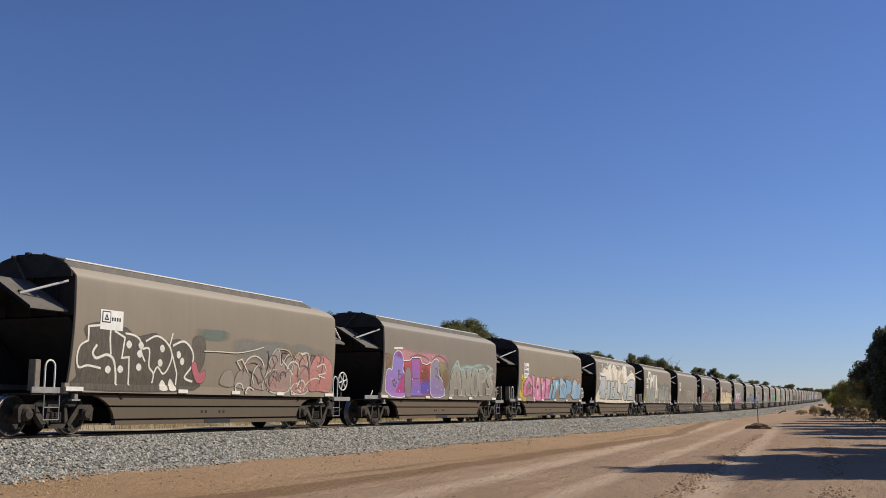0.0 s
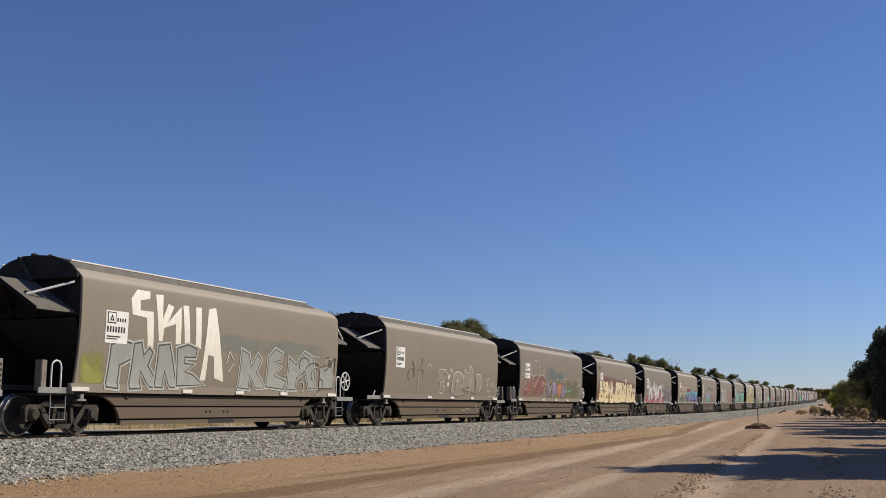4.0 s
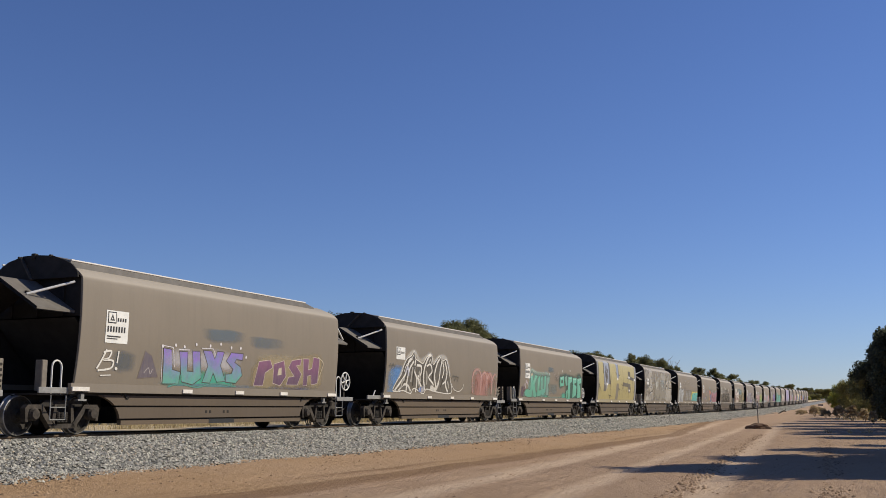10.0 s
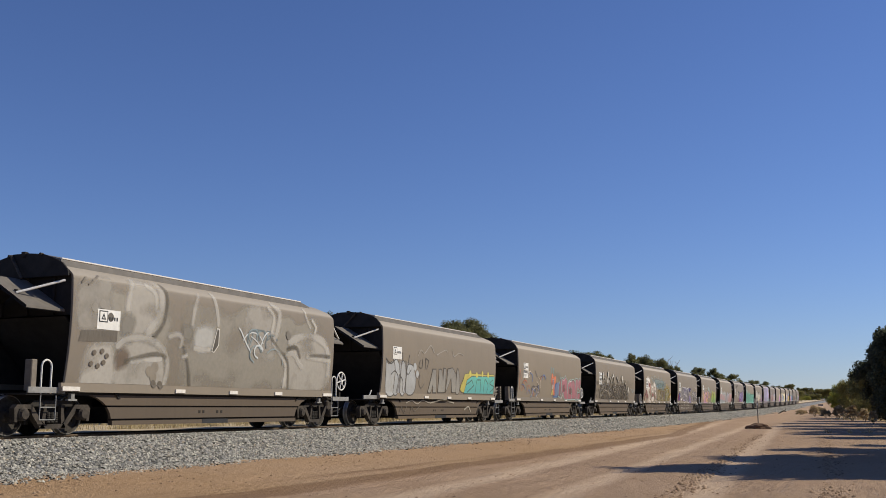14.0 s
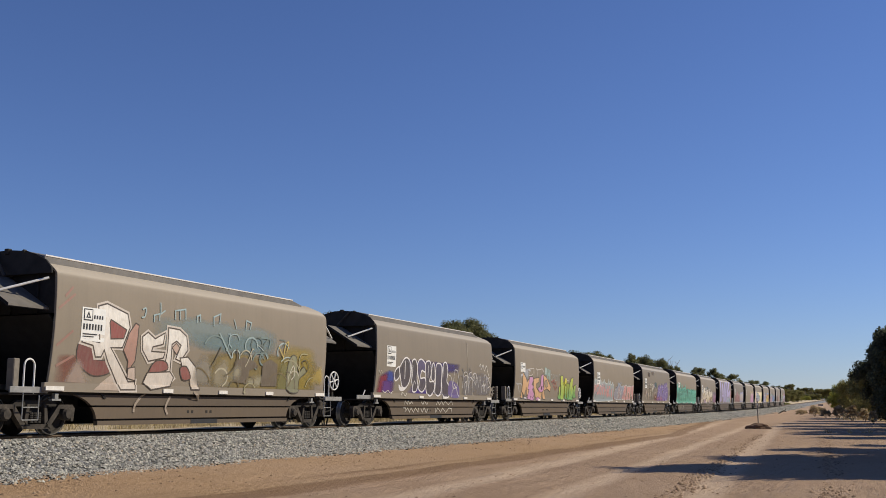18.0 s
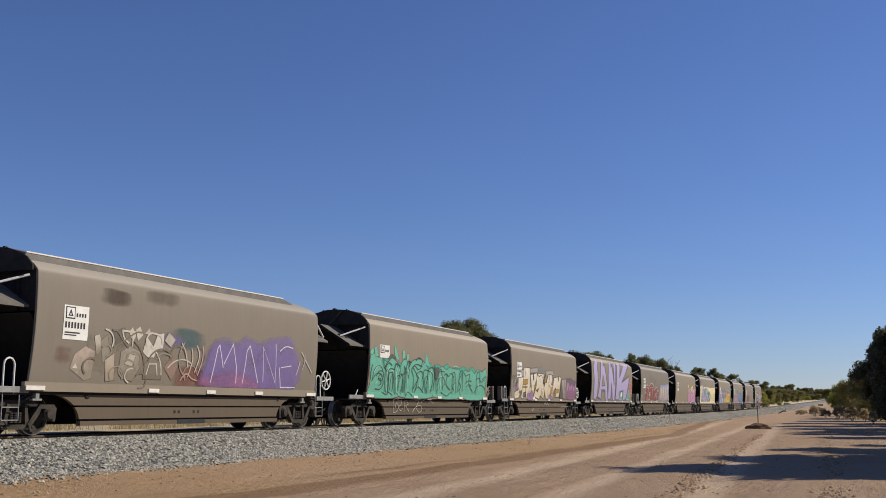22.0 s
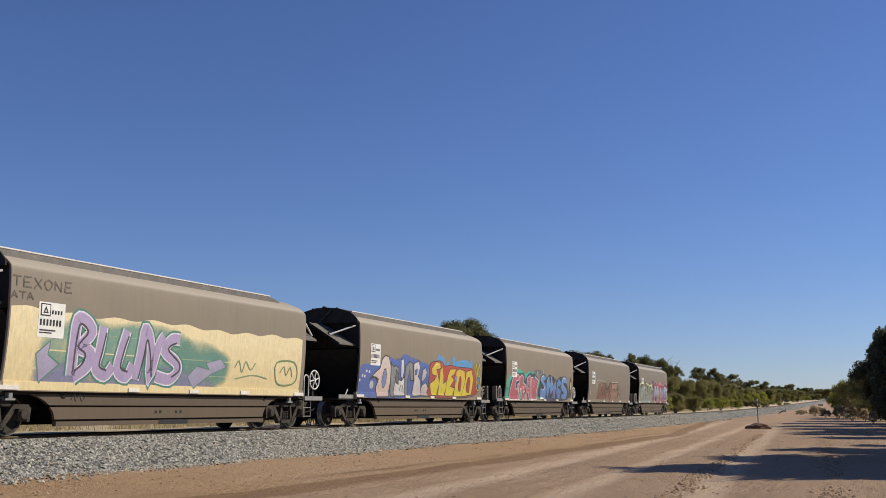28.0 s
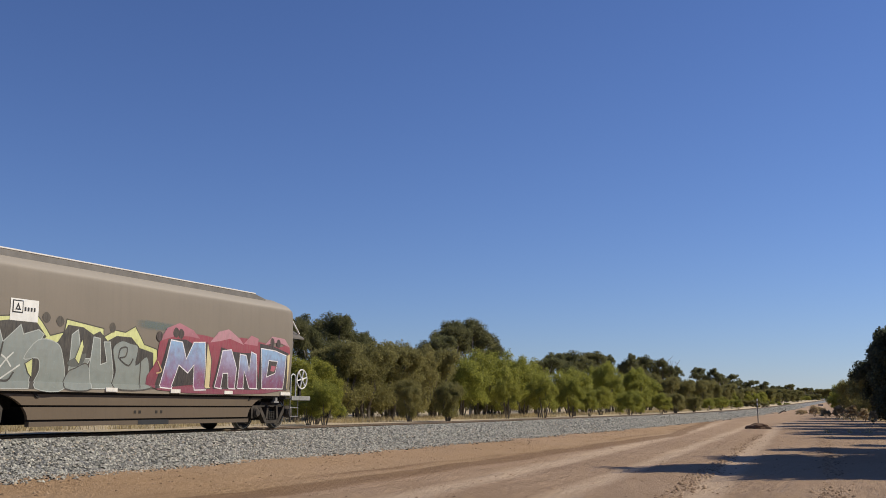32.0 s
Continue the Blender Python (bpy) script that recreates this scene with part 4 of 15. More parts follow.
def sill_paint(n, ya, yb, col):
    """Paint carried down over the edge of the side sill."""
    ya, yb = max(0.05, ya) - HALF, min(11.55, yb) - HALF
    v = [(1.266, ya, 0.94), (1.266, yb, 0.935), (1.266, yb, 1.122), (1.266, ya, 1.122)]
    finish("sill_paint", [(v, [(0, 1, 2, 3)], paint(col, None, 0.5, 1.0, 0.5))], wagons[n])


def cloud(n, y0, y1, z0, z1, col, cover=0.8, scallop=0.0, soft=0.25, seed=0):
    """Overspray patch with a soft or scalloped upper edge."""
    y0 = max(0.13, y0)
    ny, nz = max(8, int((y1 - y0) * 8)), 18
    up, z0 = coat(n), max(z0, 1.135) if z0 > 0.93 else z0
    edge = min(1.1, 0.36 * (y1 - y0))
    V, F, A = [], [], []
    for j in range(nz + 1):
        for i in range(ny + 1):
            y, z = y0 + (y1 - y0) * i / ny, z0 + (z1 - z0) * j / nz
            crest = z1 - (0.12 * (z1 - z0) + scallop * (1 - abs(math.sin(y * 3.4 + seed)))) - 0.1 * (z1 - z0) * noise.noise((y * 1.1, seed, n))
            a = min(1, max(0, (crest - z) / (soft * (z1 - z0)) + 0.5)) * min(1, (y - y0) / edge, (y1 - y) / edge)
            a *= 0.85 + 0.55 * noise.noise((y * 0.9, z * 1.4, seed + n))
            if z0 > 1.2:
                a *= min(1, (z - z0) / (0.35 * (z1 - z0)))
            V.append((surf_x(z) + up + 0.0026, y - HALF, z))
            A.append(max(0.0, a))
    for j in range(nz):
        for i in range(ny):
            k = j * (ny + 1) + i
            F.append((k, k + 1, k + ny + 2, k + ny + 1))
    ob = finish("overspray", [(V, F, haze(col, cover))], wagons[n])
    ob.data.attributes.new("cover", "FLOAT", "POINT").data.foreach_set("value", A)


def mist(n, pts, col, cover=0.7, width=None, soft=0.3):
    """Faded spray: a soft-edged area, or a soft line where a width is given."""
    pts = flowing([(y - HALF, z) for y, z in pts], width is None) if len(pts) > 2 else [(y - HALF, z) for y, z in pts]
    P = np.array(pts)
    P, Q = (P, np.roll(P, -1, 0)) if width is None else (P[:-1], P[1:])
    reach = width or 0.5 * soft
    lo, hi = np.minimum(P, Q).min(0) - reach, np.maximum(P, Q).max(0) + reach
    lo, hi = np.maximum(lo, (0.13 - HALF, 1.135)), np.minimum(hi, (HALF - 0.05, 3.62))
    step = 0.06 if width is None else max(0.03, 0.4 * width)
    ny, nz = [max(3, min(90, int(k / step))) for k in hi - lo]
    gy, gz = np.meshgrid(np.linspace(lo[0], hi[0], ny + 1), np.linspace(lo[1], hi[1], nz + 1))
    g = np.stack([gy.ravel(), gz.ravel()], 1)[:, None]
    d = Q - P
    t = np.clip(((g - P) * d).sum(2) / ((d * d).sum(1) + 1e-9), 0, 1)
    dist = np.linalg.norm(g - P - t[..., None] * d, axis=2).min(1)
    if width is None:
        up = (P[:, 1] > g[..., 1]) != (Q[:, 1] > g[..., 1])
        cross = P[:, 0] + (g[..., 1] - P[:, 1]) * d[:, 0] / np.where(np.abs(d[:, 1]) < 1e-9, 1e-9, d[:, 1])
        inside = (up & (g[..., 0] < cross)).sum(1) % 2 == 1
        a = np.clip(np.where(inside, dist, -dist) / soft + 0.5, 0, 1)
    else:
        a = np.clip(1.35 * (1 - dist / width), 0, 1)
    off = lay(n)
    V = [(surf_x(z) + off, y, z) for y, z in g[:, 0]]
    A = [float(k) * (0.85 + 0.5 * noise.noise((y * 1.3, z * 1.9, n))) for k, (y, z) in zip(a, g[:, 0])]
    F = [(j * (ny + 1) + i, j * (ny + 1) + i + 1, (j + 1) * (ny + 1) + i + 1, (j + 1) * (ny + 1) + i) for j in range(nz) for i in range(ny) if a[[j * (ny + 1) + i, j * (ny + 1) + i + 1, (j + 1) * (ny + 1) + i, (j + 1) * (ny + 1) + i + 1]].max() > 0]
    if F:
        ob = finish("overspray", [(V, F, haze(col, cover))], wagons[n])
        ob.data.attributes.new("cover", "FLOAT", "POINT").data.foreach_set("value", A)


def patch(n, pts, col, low=None, out=0.006, z0=1.0, z1=3.5, fade=0.1, name="painted_patch"):
    """A filled flat shape from its corners (y, z)."""
    v, f = wrapped([(max(0.125, y) - HALF, max(1.135, z)) for y, z in pts], [tuple(range(len(pts)))], 0.6 * out + coat(n))
    finish(name, [(v, f, paint(col, low, z0, z1, fade))], wagons[n])


def line_mark(n, pts, width, col, fade=0.15, taper=False, name="paint_line", smooth=True):
    """One sprayed line through its points, of even width or running out to a tip."""
    v, f = ribbon([(y - HALF, z) for y, z in pts], width, 0.0, smooth)
    if taper:
        m = len(v) // 2
        v = [tuple(Vector(v[i - i % 2]).lerp(Vector(v[i - i % 2 + 1]), (i % 2) * (1 - t) + t / 2)) for i in range(2 * m) for t in ((i // 2) / m,)]
    COATS[n, "line"] = COATS.get((n, "line"), 0) + 1
    up = COATS.get(n, 0.0) + 0.0075 + 0.0002 * (COATS[n, "line"] % 8)
    finish(name, [([(surf_x(min(3.6, max(z, 1.132))) + up, min(HALF - 0.01, max(0.01 - HALF, y)), min(3.61, max(z, 1.132))) for y, z in v], f, paint(col, None, 1.0, 3.5, fade))], wagons[n])


def tag(n, text, y0, y1, z0, z1, col, width=0.03, fade=0.1):
    """A thin hand-written tag, letter by letter."""
    wd = (y1 - y0) / len(text)
    rng = random.Random(n + len(text))
    for i, c in enumerate(text):
        V, F = [], []
        for k in LETTERS[c]:
            pts = [(y0 + wd * (i + 0.1 + 0.8 * (p + rng.uniform(-0.06, 0.06))) - HALF, z0 + (z1 - z0) * (q + rng.uniform(-0.06, 0.06))) for p, q in k]
            v, f = ribbon(pts, width, 0.0, len(k) > 2)
            base = len(V)
            V += [(surf_x(z) + 0.007, y, z) for y, z in v]
            F += [tuple(q + base for q in face) for face in f]
        finish("tag_letter", [(V, F, paint(col, None, z0, z1, fade))], wagons[n])


def sparkle(n, y, z, r, col="f2eee6"):
    """A star of thin white rays."""
    for i in range(4):
        a = math.pi * i / 4 + 0.2
        k = r * (1.0 if i % 2 == 0 else 0.75)
        spray(n, [(y - 1.2 * k * math.cos(a), z - k * math.sin(a)), (y + 1.2 * k * math.cos(a), z + k * math.sin(a))], 0.06, col, False, 0.0)


def rect(y0, y1, z0, z1, tilt=0.0):
    return [(y0, z0), (y1, z0 + tilt), (y1, z1 + tilt), (y0, z1)]


def flowing(pts, closed, steps=4):
    """A smooth line through its points."""
    n = len(pts)
    p = [Vector(q) for q in pts]
    out = []
    for i in range(n if closed else n - 1):
        a, b, c, d = (p[(i + k) % n] if closed else p[min(n - 1, max(0, i + k))] for k in (-1, 0, 1, 2))
        for k in range(steps):
            t = k / steps
            out.append(tuple(0.5 * (2 * b + (c - a) * t + (2 * a - 5 * b + 4 * c - d) * t * t + (3 * b - a - 3 * c + d) * t ** 3)))
    return out if closed else out + [tuple(p[-1])]


def band(pts, width, closed):
    """Flat (y, z) quads along a line, mitred at its corners."""
    n = len(pts)
    p = [Vector(q) for q in pts]
    v = []
    for i in range(n):
        a = p[i] - p[i - 1] if closed or i else p[1] - p[0]
        b = p[(i + 1) % n] - p[i] if closed or i < n - 1 else p[-1] - p[-2]
        a, b = (Vector((-q.y, q.x)).normalized() for q in (a, b))
        m = a + b
        m = m.normalized() if m.length > 0.2 else a
        m *= min(1.8, 1 / max(0.3, m.dot(b))) * width / 2
        v += [tuple(p[i] + m), tuple(p[i] - m)]
    f = [(2 * i, 2 * i + 1, (2 * i + 3) % (2 * n), (2 * i + 2) % (2 * n)) for i in range(n if closed else n - 1)]
    return v, f


def lay(n):
    """Height of the next coat of paint on wagon n."""
    COATS[n, "lay"] = COATS.get((n, "lay"), 0) + 1
    return 0.004 + 0.00028 * COATS[n, "lay"]


def on_side(v):
    """Keeps (y, z) on the body's side."""
    return [(min(HALF - 0.03, max(0.125 - HALF, y)), min(3.56, z)) for y, z in v]


def shape(n, pts, col, low=None, line=None, edge=0.05, halo=None, glow=0.07, curved=True, fade=0.1):
    """A sprayed shape: its fill, a line round it and, where given, a pale glow outside that."""
    pts = [(y - HALF, z) for y, z in pts]
    if curved:
        pts = flowing(pts, True)
    zs = [z for _, z in pts]
    bm = bmesh.new()
    vs = [bm.verts.new((0, y, z)) for y, z in on_side(pts)]
    edges = [bm.edges.new((vs[i], vs[(i + 1) % len(vs)])) for i in range(len(vs))]
    bmesh.ops.triangle_fill(bm, use_beauty=True, edges=edges)
    bm.verts.index_update()
    flat = [(q.co.y, q.co.z) for q in bm.verts], [[q.index for q in face.verts] for face in bm.faces]
    bm.free()
    layers = []
    if halo:
        v, f = band(pts, 0.65 * edge + 1.3 * glow, True)
        layers.append((*wrapped(on_side(v), f, lay(n)), paint(halo, None, 1.0, 2.6, fade)))
    layers.append((*wrapped(*flat, lay(n)), paint(col, low, round(min(zs), 1), round(max(zs), 1), fade)))
    if line:
        v, f = band(pts, 0.65 * edge, True)
        layers.append((*wrapped(on_side(v), f, lay(n)), paint(line, None, 1.0, 2.6, fade)))
    finish("graffiti_shape", layers, wagons[n])


def spray(n, pts, width, col, curved=True, fade=0.08):
    """One sprayed line through its points."""
    pts = [(y - HALF, z) for y, z in pts]
    if curved and len(pts) > 2:
        pts = flowing(pts, False)
    v, f = band(pts, 0.68 * width, False)
    finish("paint_line", [(*wrapped(on_side(v), f, lay(n)), paint(col, None, 1.0, 2.6, fade))], wagons[n])


def blot(n, y, z, r, col, fade=0.1):
    """A round dab of paint, a little uneven."""
    k = [(y - HALF + r * math.cos(i * 0.524) * (1 + 0.1 * math.sin(i * 1.047 + y)), z + r * math.sin(i * 0.524) * (1 + 0.1 * math.cos(i * 1.047 + z))) for i in range(12)]
    finish("paint_dab", [(*wrapped(on_side(k), [tuple(range(12))], lay(n)), paint(col, None, 1.0, 2.6, fade))], wagons[n])


def star(n, y, z, r, col):
    shape(n, [(y + (r if i % 2 == 0 else 0.42 * r) * math.sin(i * 0.6283), z + (r if i % 2 == 0 else 0.42 * r) * math.cos(i * 0.6283)) for i in range(10)], col, curved=False, fade=0.0)


def filigree(n, y0, y1, z0, z1, cols, count, seed, fine=1.0):
    """A tangle of short curling strokes, light over dark."""
    rng = random.Random(seed)
    for i in range(count):
        y, z = rng.uniform(y0, y1), z0 + (z1 - z0) * rng.random() ** 1.2
        a, turn, step = rng.uniform(0.3, 2.6), rng.uniform(-0.9, 0.9), rng.uniform(0.10, 0.2)
        pts = []
        for k in range(6):
            pts.append((min(11.5, max(0.15, y)), min(z1 + 0.25, max(1.0, z))))
            y, z, a = y + 1.25 * step * math.cos(a), z + step * math.sin(a), a + turn
        spray(n, pts, fine * rng.uniform(0.045, 0.075), cols[i % len(cols)])


def band_paint(n, y0, y1, z1, col, low):
    """A painted band along the body with an uneven upper edge."""
    top = [(y1 - (y1 - y0) * i / 60, z1 + 0.035 * math.sin(i * 0.9) + 0.03 * math.sin(i * 0.23)) for i in range(61)]
    shape(n, [(y0, 0.95), (y1, 0.95)] + top, col, low, curved=False, fade=0.03)


def dress(n):
    """What is painted on wagon n."""
    if n == 0:
        cloud(n, 4.11, 6.13, 2.26, 2.68, "6f7f78", 0.75)
        cloud(n, 5.71, 11.55, 1.7, 2.57, "8b8c88", 0.6, seed=4)
        cloud(n, 7.65, 11.55, 1.13, 2.38, "a5837c", 0.6, seed=1)
        shape(n, [(0.25, 1.59), (0.3, 1.91), (0.54, 2.05), (0.45, 2.38), (1.25, 2.51), (1.41, 2.25), (1.72, 2.43), (2.11, 2.25), (2.47, 2.3), (2.86, 2.36), (3.22, 2.18), (3.76, 2.27), (4.3, 2.01), (4.41, 1.62), (4.52, 1.05), (0.47, 1), (0.35, 1.29)], "38342e", line="1d1b19", edge=0.05)
        shape(n, [(4.3, 2.33), (4.78, 2.36), (4.83, 1.78), (4.62, 1.48), (4.4, 1.76)], "38342e", line="25221f", edge=0.05, fade=0.2)
        spray(n, [(0.56, 2.05), (0.54, 2.38), (1.24, 2.47), (1.25, 2.14), (1.32, 1.79)], 0.075, "e9e4da", curved=False)
        spray(n, [(0.57, 2.07), (0.33, 1.94), (0.27, 1.69), (0.36, 1.47), (0.63, 1.52), (1.05, 1.47)], 0.07, "e9e4da")
        spray(n, [(0.85, 1.99), (0.74, 1.81), (0.87, 1.69), (1.18, 1.78), (1.42, 1.69), (1.55, 1.39), (1.61, 1.1)], 0.09, "e9e4da")
        spray(n, [(1.38, 2.33), (1.74, 2.2), (1.7, 1.73), (1.94, 1.76), (2.04, 1.11)], 0.07, "e9e4da", curved=False)
        spray(n, [(1.75, 2.3), (2.07, 2.27), (2.28, 2.16), (2.36, 1.88), (2.52, 1.68)], 0.07, "e9e4da")
        spray(n, [(2.39, 1.97), (2.63, 1.98), (2.68, 1.58), (2.88, 1.4), (2.87, 1.18)], 0.07, "e9e4da")
        spray(n, [(2.48, 2.16), (2.88, 2.31), (3.28, 2.16), (3.5, 1.89), (3.42, 1.58), (3.24, 1.41), (3, 1.57), (2.87, 1.37)], 0.07, "e9e4da")
        spray(n, [(3.51, 2.11), (3.94, 2.24), (4.32, 1.99), (4.33, 1.64), (4.09, 1.35), (4.44, 1.25)], 0.08, "e9e4da")
        spray(n, [(3.48, 2.42), (3.38, 2.11), (3.76, 1.45), (3.78, 1.15)], 0.07, "e9e4da", curved=False)
        blot(n, 1.9, 2.05, 0.09, "e9e4da")
        blot(n, 2.3, 1.85, 0.09, "e9e4da")
        blot(n, 2.32, 1.54, 0.09, "e9e4da")
        blot(n, 3.11, 2.02, 0.09, "e9e4da")
        blot(n, 3.08, 1.67, 0.09, "e9e4da")
        blot(n, 3.76, 1.9, 0.09, "e9e4da")
        blot(n, 1.28, 1.45, 0.09, "e9e4da")
        blot(n, 1.69, 1.47, 0.09, "e9e4da")
        blot(n, 3.92, 1.74, 0.09, "e9e4da")
        blot(n, 2.32, 2.05, 0.09, "e9e4da")
        shape(n, [(3.51, 1.03), (3.52, 1.31), (3.79, 1.04)], "e9e4da")
        shape(n, [(3.14, 1.03), (3.23, 1.27), (3.46, 1.03)], "e9e4da")
        shape(n, [(4.31, 1.64), (4.47, 1.76), (4.67, 1.48), (4.9, 1.56), (4.91, 1.26), (4.58, 1.25)], "b5586a", line="5a2a35", edge=0.03)
        shape(n, [(5.62, 1.22), (5.73, 1.52), (6.1, 1.59), (6.25, 1.17)], "8c8782", low="93857e", line="4a4440", edge=0.03, fade=0.4)
        shape(n, [(6.33, 1.17), (6.38, 1.54), (6.79, 1.63), (7.01, 1.15)], "8c8782", low="93857e", line="4a4440", edge=0.03, fade=0.4)
        shape(n, [(7.11, 1.19), (7.18, 1.64), (7.68, 1.74), (7.87, 1.14)], "8c8782", low="9a857e", line="4a4440", edge=0.03, fade=0.35)
        shape(n, [(7.93, 1.14), (7.94, 1.91), (8.32, 2.25), (8.51, 1.77), (8.89, 2.11), (9.13, 1.79), (9.03, 1.12)], "93888a", low="a47f7c", line="3a3232", edge=0.035, halo="c9c2b4", glow=.07, fade=0.25)
        shape(n, [(9.22, 1.13), (9.28, 2.03), (9.72, 2.19), (10.07, 2.1), (10.13, 1.14)], "b08a88", low="b5746f", line="3a3232", edge=0.035, halo="c9c2b4", glow=.07, fade=0.2)
        shape(n, [(10.23, 1.14), (10.18, 1.79), (10.6, 2.23), (11.25, 2.12), (11.55, 1.88), (11.55, 1.13), (10.75, 1.12)], "c47f7c", low="b86f6c", line="55302f", edge=0.035, fade=0.12)
        filigree(n, 6.6, 11.3, 1.05, 1.95, ("4a3d3c", "d4cec2", "a87f7a", "6a605c"), 44, 3)
        spray(n, [(10.58, 1.84), (10.99, 1.95), (11.14, 1.69), (10.7, 1.6), (11.14, 1.51)], 0.05, "e9e4da")
        spray(n, [(6.52, 1.62), (6.27, 1.84), (6.5, 1.91), (6.86, 1.55)], 0.05, "d8d2c6", curved=False)
        spray(n, [(4.77, 2.04), (5.51, 2.06), (6.29, 2.07), (7.09, 2.19), (7.51, 2.29)], 0.04, "d8d2c6")
        spray(n, [(8.25, 2.28), (8.87, 2.25), (9.23, 1.96), (9.45, 2.24), (9.88, 1.99)], 0.04, "c9b878")
    elif n == 2:
        shape(n, [(0.79, 0.99), (0.61, 1.73), (0.75, 1.97), (0.99, 2.06), (1.21, 2.09), (1.39, 1)], "c9a82c", low="b8952a", line="6a5a2a", edge=0.03)
        cloud(n, 2.2, 4.51, 1.77, 2.21, "c2a52c", 0.9)
        blot(n, 0.89, 1.56, 0.09, "7a6420")
        blot(n, 1.05, 1.88, 0.09, "7a6420")
        blot(n, 0.71, 1.99, 0.09, "7a6420")
        blot(n, 0.86, 1.72, 0.09, "7a6420")
        blot(n, 1.06, 1.27, 0.09, "7a6420")
        blot(n, 0.62, 2.11, 0.14, "d4b83a")
        blot(n, 0.47, 1.33, 0.14, "d4b83a")
        blot(n, 0.59, 1.21, 0.14, "d4b83a")
        spray(n, [(0.23, 2.95), (0.28, 2.65), (0.33, 2.9), (0.42, 2.72)], 0.05, "b9868f")
        spray(n, [(0.53, 2.86), (0.74, 2.72), (0.8, 3.01), (0.91, 2.89)], 0.05, "b9868f")
        spray(n, [(0.6, 2.61), (0.85, 2.25), (0.94, 2.51), (0.79, 2.18), (0.94, 2.13)], 0.06, "b9868f")
        shape(n, [(0.98, 1.75), (1.35, 2.02), (1.57, 2.19), (2.16, 1.96), (2.28, 1.68), (2, 1.72), (1.69, 1.89), (1.45, 1.72), (1.61, 1.49), (2.01, 1.67), (2.31, 1.55), (2.18, 1.2), (1.97, 1.25), (1.12, 1.17)], "d98ab4", low="cf6f9f", line="33152a", edge=0.05)
        shape(n, [(2.12, 2.25), (2.58, 2.18), (2.61, 1.69), (2.96, 1.41), (3.1, 1.03), (2.51, 1.02), (2.32, 1.68)], "e096bc", low="d078a4", line="33152a", edge=0.05, curved=False)
        shape(n, [(2.89, 1.02), (2.82, 1.7), (2.9, 2), (3.13, 2.15), (3.45, 2.06), (3.55, 1.73), (3.84, 1.04)], "e096bc", low="d078a4", line="33152a", edge=0.05)
        shape(n, [(3, 1.65), (3.15, 1.74), (3.33, 1.69), (3.31, 1.58), (3.1, 1.55)], "55303f")
        shape(n, [(3.54, 2.09), (3.93, 2.17), (4.16, 1.9), (4.32, 2.05), (4.46, 1.77), (4.48, 1.05), (3.98, 1.01), (3.93, 1.6)], "e096bc", low="d078a4", line="33152a", edge=0.05, curved=False)
        shape(n, [(4.45, 2.17), (5.29, 2.1), (5.28, 1.8), (5, 1.73), (5.24, 1.5), (5.41, 1.04), (4.62, 1.05), (4.53, 1.63)], "e096bc", low="d078a4", line="33152a", edge=0.05, curved=False)
        blot(n, 1.37, 1.58, 0.13, "b04a7c")
        blot(n, 1.44, 1.39, 0.13, "b04a7c")
        blot(n, 1.96, 1.51, 0.13, "b04a7c")
        blot(n, 4.63, 1.51, 0.13, "b04a7c")
        blot(n, 5.05, 1.47, 0.13, "b04a7c")
        blot(n, 3.11, 2.01, 0.14, "e8c0d4")
        blot(n, 3.23, 1.33, 0.14, "e8c0d4")
        blot(n, 2.68, 1.02, 0.14, "e8c0d4")
        blot(n, 4.02, 1.61, 0.14, "e8c0d4")
        spray(n, [(2.42, 1.48), (2.66, 1.45), (2.86, 1.5)], 0.04, "b04a7c")
        spray(n, [(2.45, 1.36), (2.68, 1.32), (2.92, 1.38)], 0.04, "b04a7c")
        spray(n, [(1.49, 1.52), (1.66, 1.44), (1.56, 1.36)], 0.04, "b04a7c")
        cloud(n, 5.31, 6.48, 1.85, 2.31, "c98a5c", 0.8)
        cloud(n, 8.43, 9.77, 1.99, 2.49, "c98a5c", 0.8)
        cloud(n, 10.47, 11.44, 2.06, 2.4, "d09468", 0.8)
        shape(n, [(6.17, 2.11), (6.69, 2.3), (6.98, 2.22), (6.73, 1.99)], "6f6a62")
        shape(n, [(7.85, 2.17), (8.26, 2.35), (8.57, 2.3), (8.35, 2.06)], "6f6a62")
        shape(n, [(5.19, 1.27), (5.51, 1.66), (5.38, 1.81), (5.73, 1.91), (5.77, 1.67), (5.55, 1.07), (5.15, 1.06)], "9fb8cc", low="82aed0", line="26384a", edge=0.04, curved=False)
        shape(n, [(5.75, 2.09), (6.82, 2.12), (7.03, 1.87), (6.81, 1.55), (6.4, 1.42), (6.22, 1.08), (5.75, 1.07), (6.03, 1.68), (5.79, 1.82)], "7cb0d6", low="6ea6cc", line="26384a", edge=0.05, curved=False)
        shape(n, [(6.36, 1.94), (6.68, 1.95), (6.52, 1.61)], "d8e4ea")
        shape(n, [(7.28, 1.73), (7.05, 2.1), (7.38, 2.24), (8.37, 1.93), (8.67, 1.12), (7.77, 1.1), (7.2, 1.1)], "a9bccb", low="8ab0cc", line="26384a", edge=0.05, curved=False)
        shape(n, [(7.41, 1.65), (7.83, 1.91), (8.14, 1.84), (7.95, 1.33)], "6ea6cc", line="26384a", edge=0.04, curved=False)
        shape(n, [(8.21, 2.18), (9.23, 2.1), (9.6, 1.81), (9.24, 1.36), (8.69, 1.28), (8.49, 1.08), (8.18, 1.11), (8.52, 1.77)], "7cb0d6", low="6ea6cc", line="26384a", edge=0.05, curved=False)
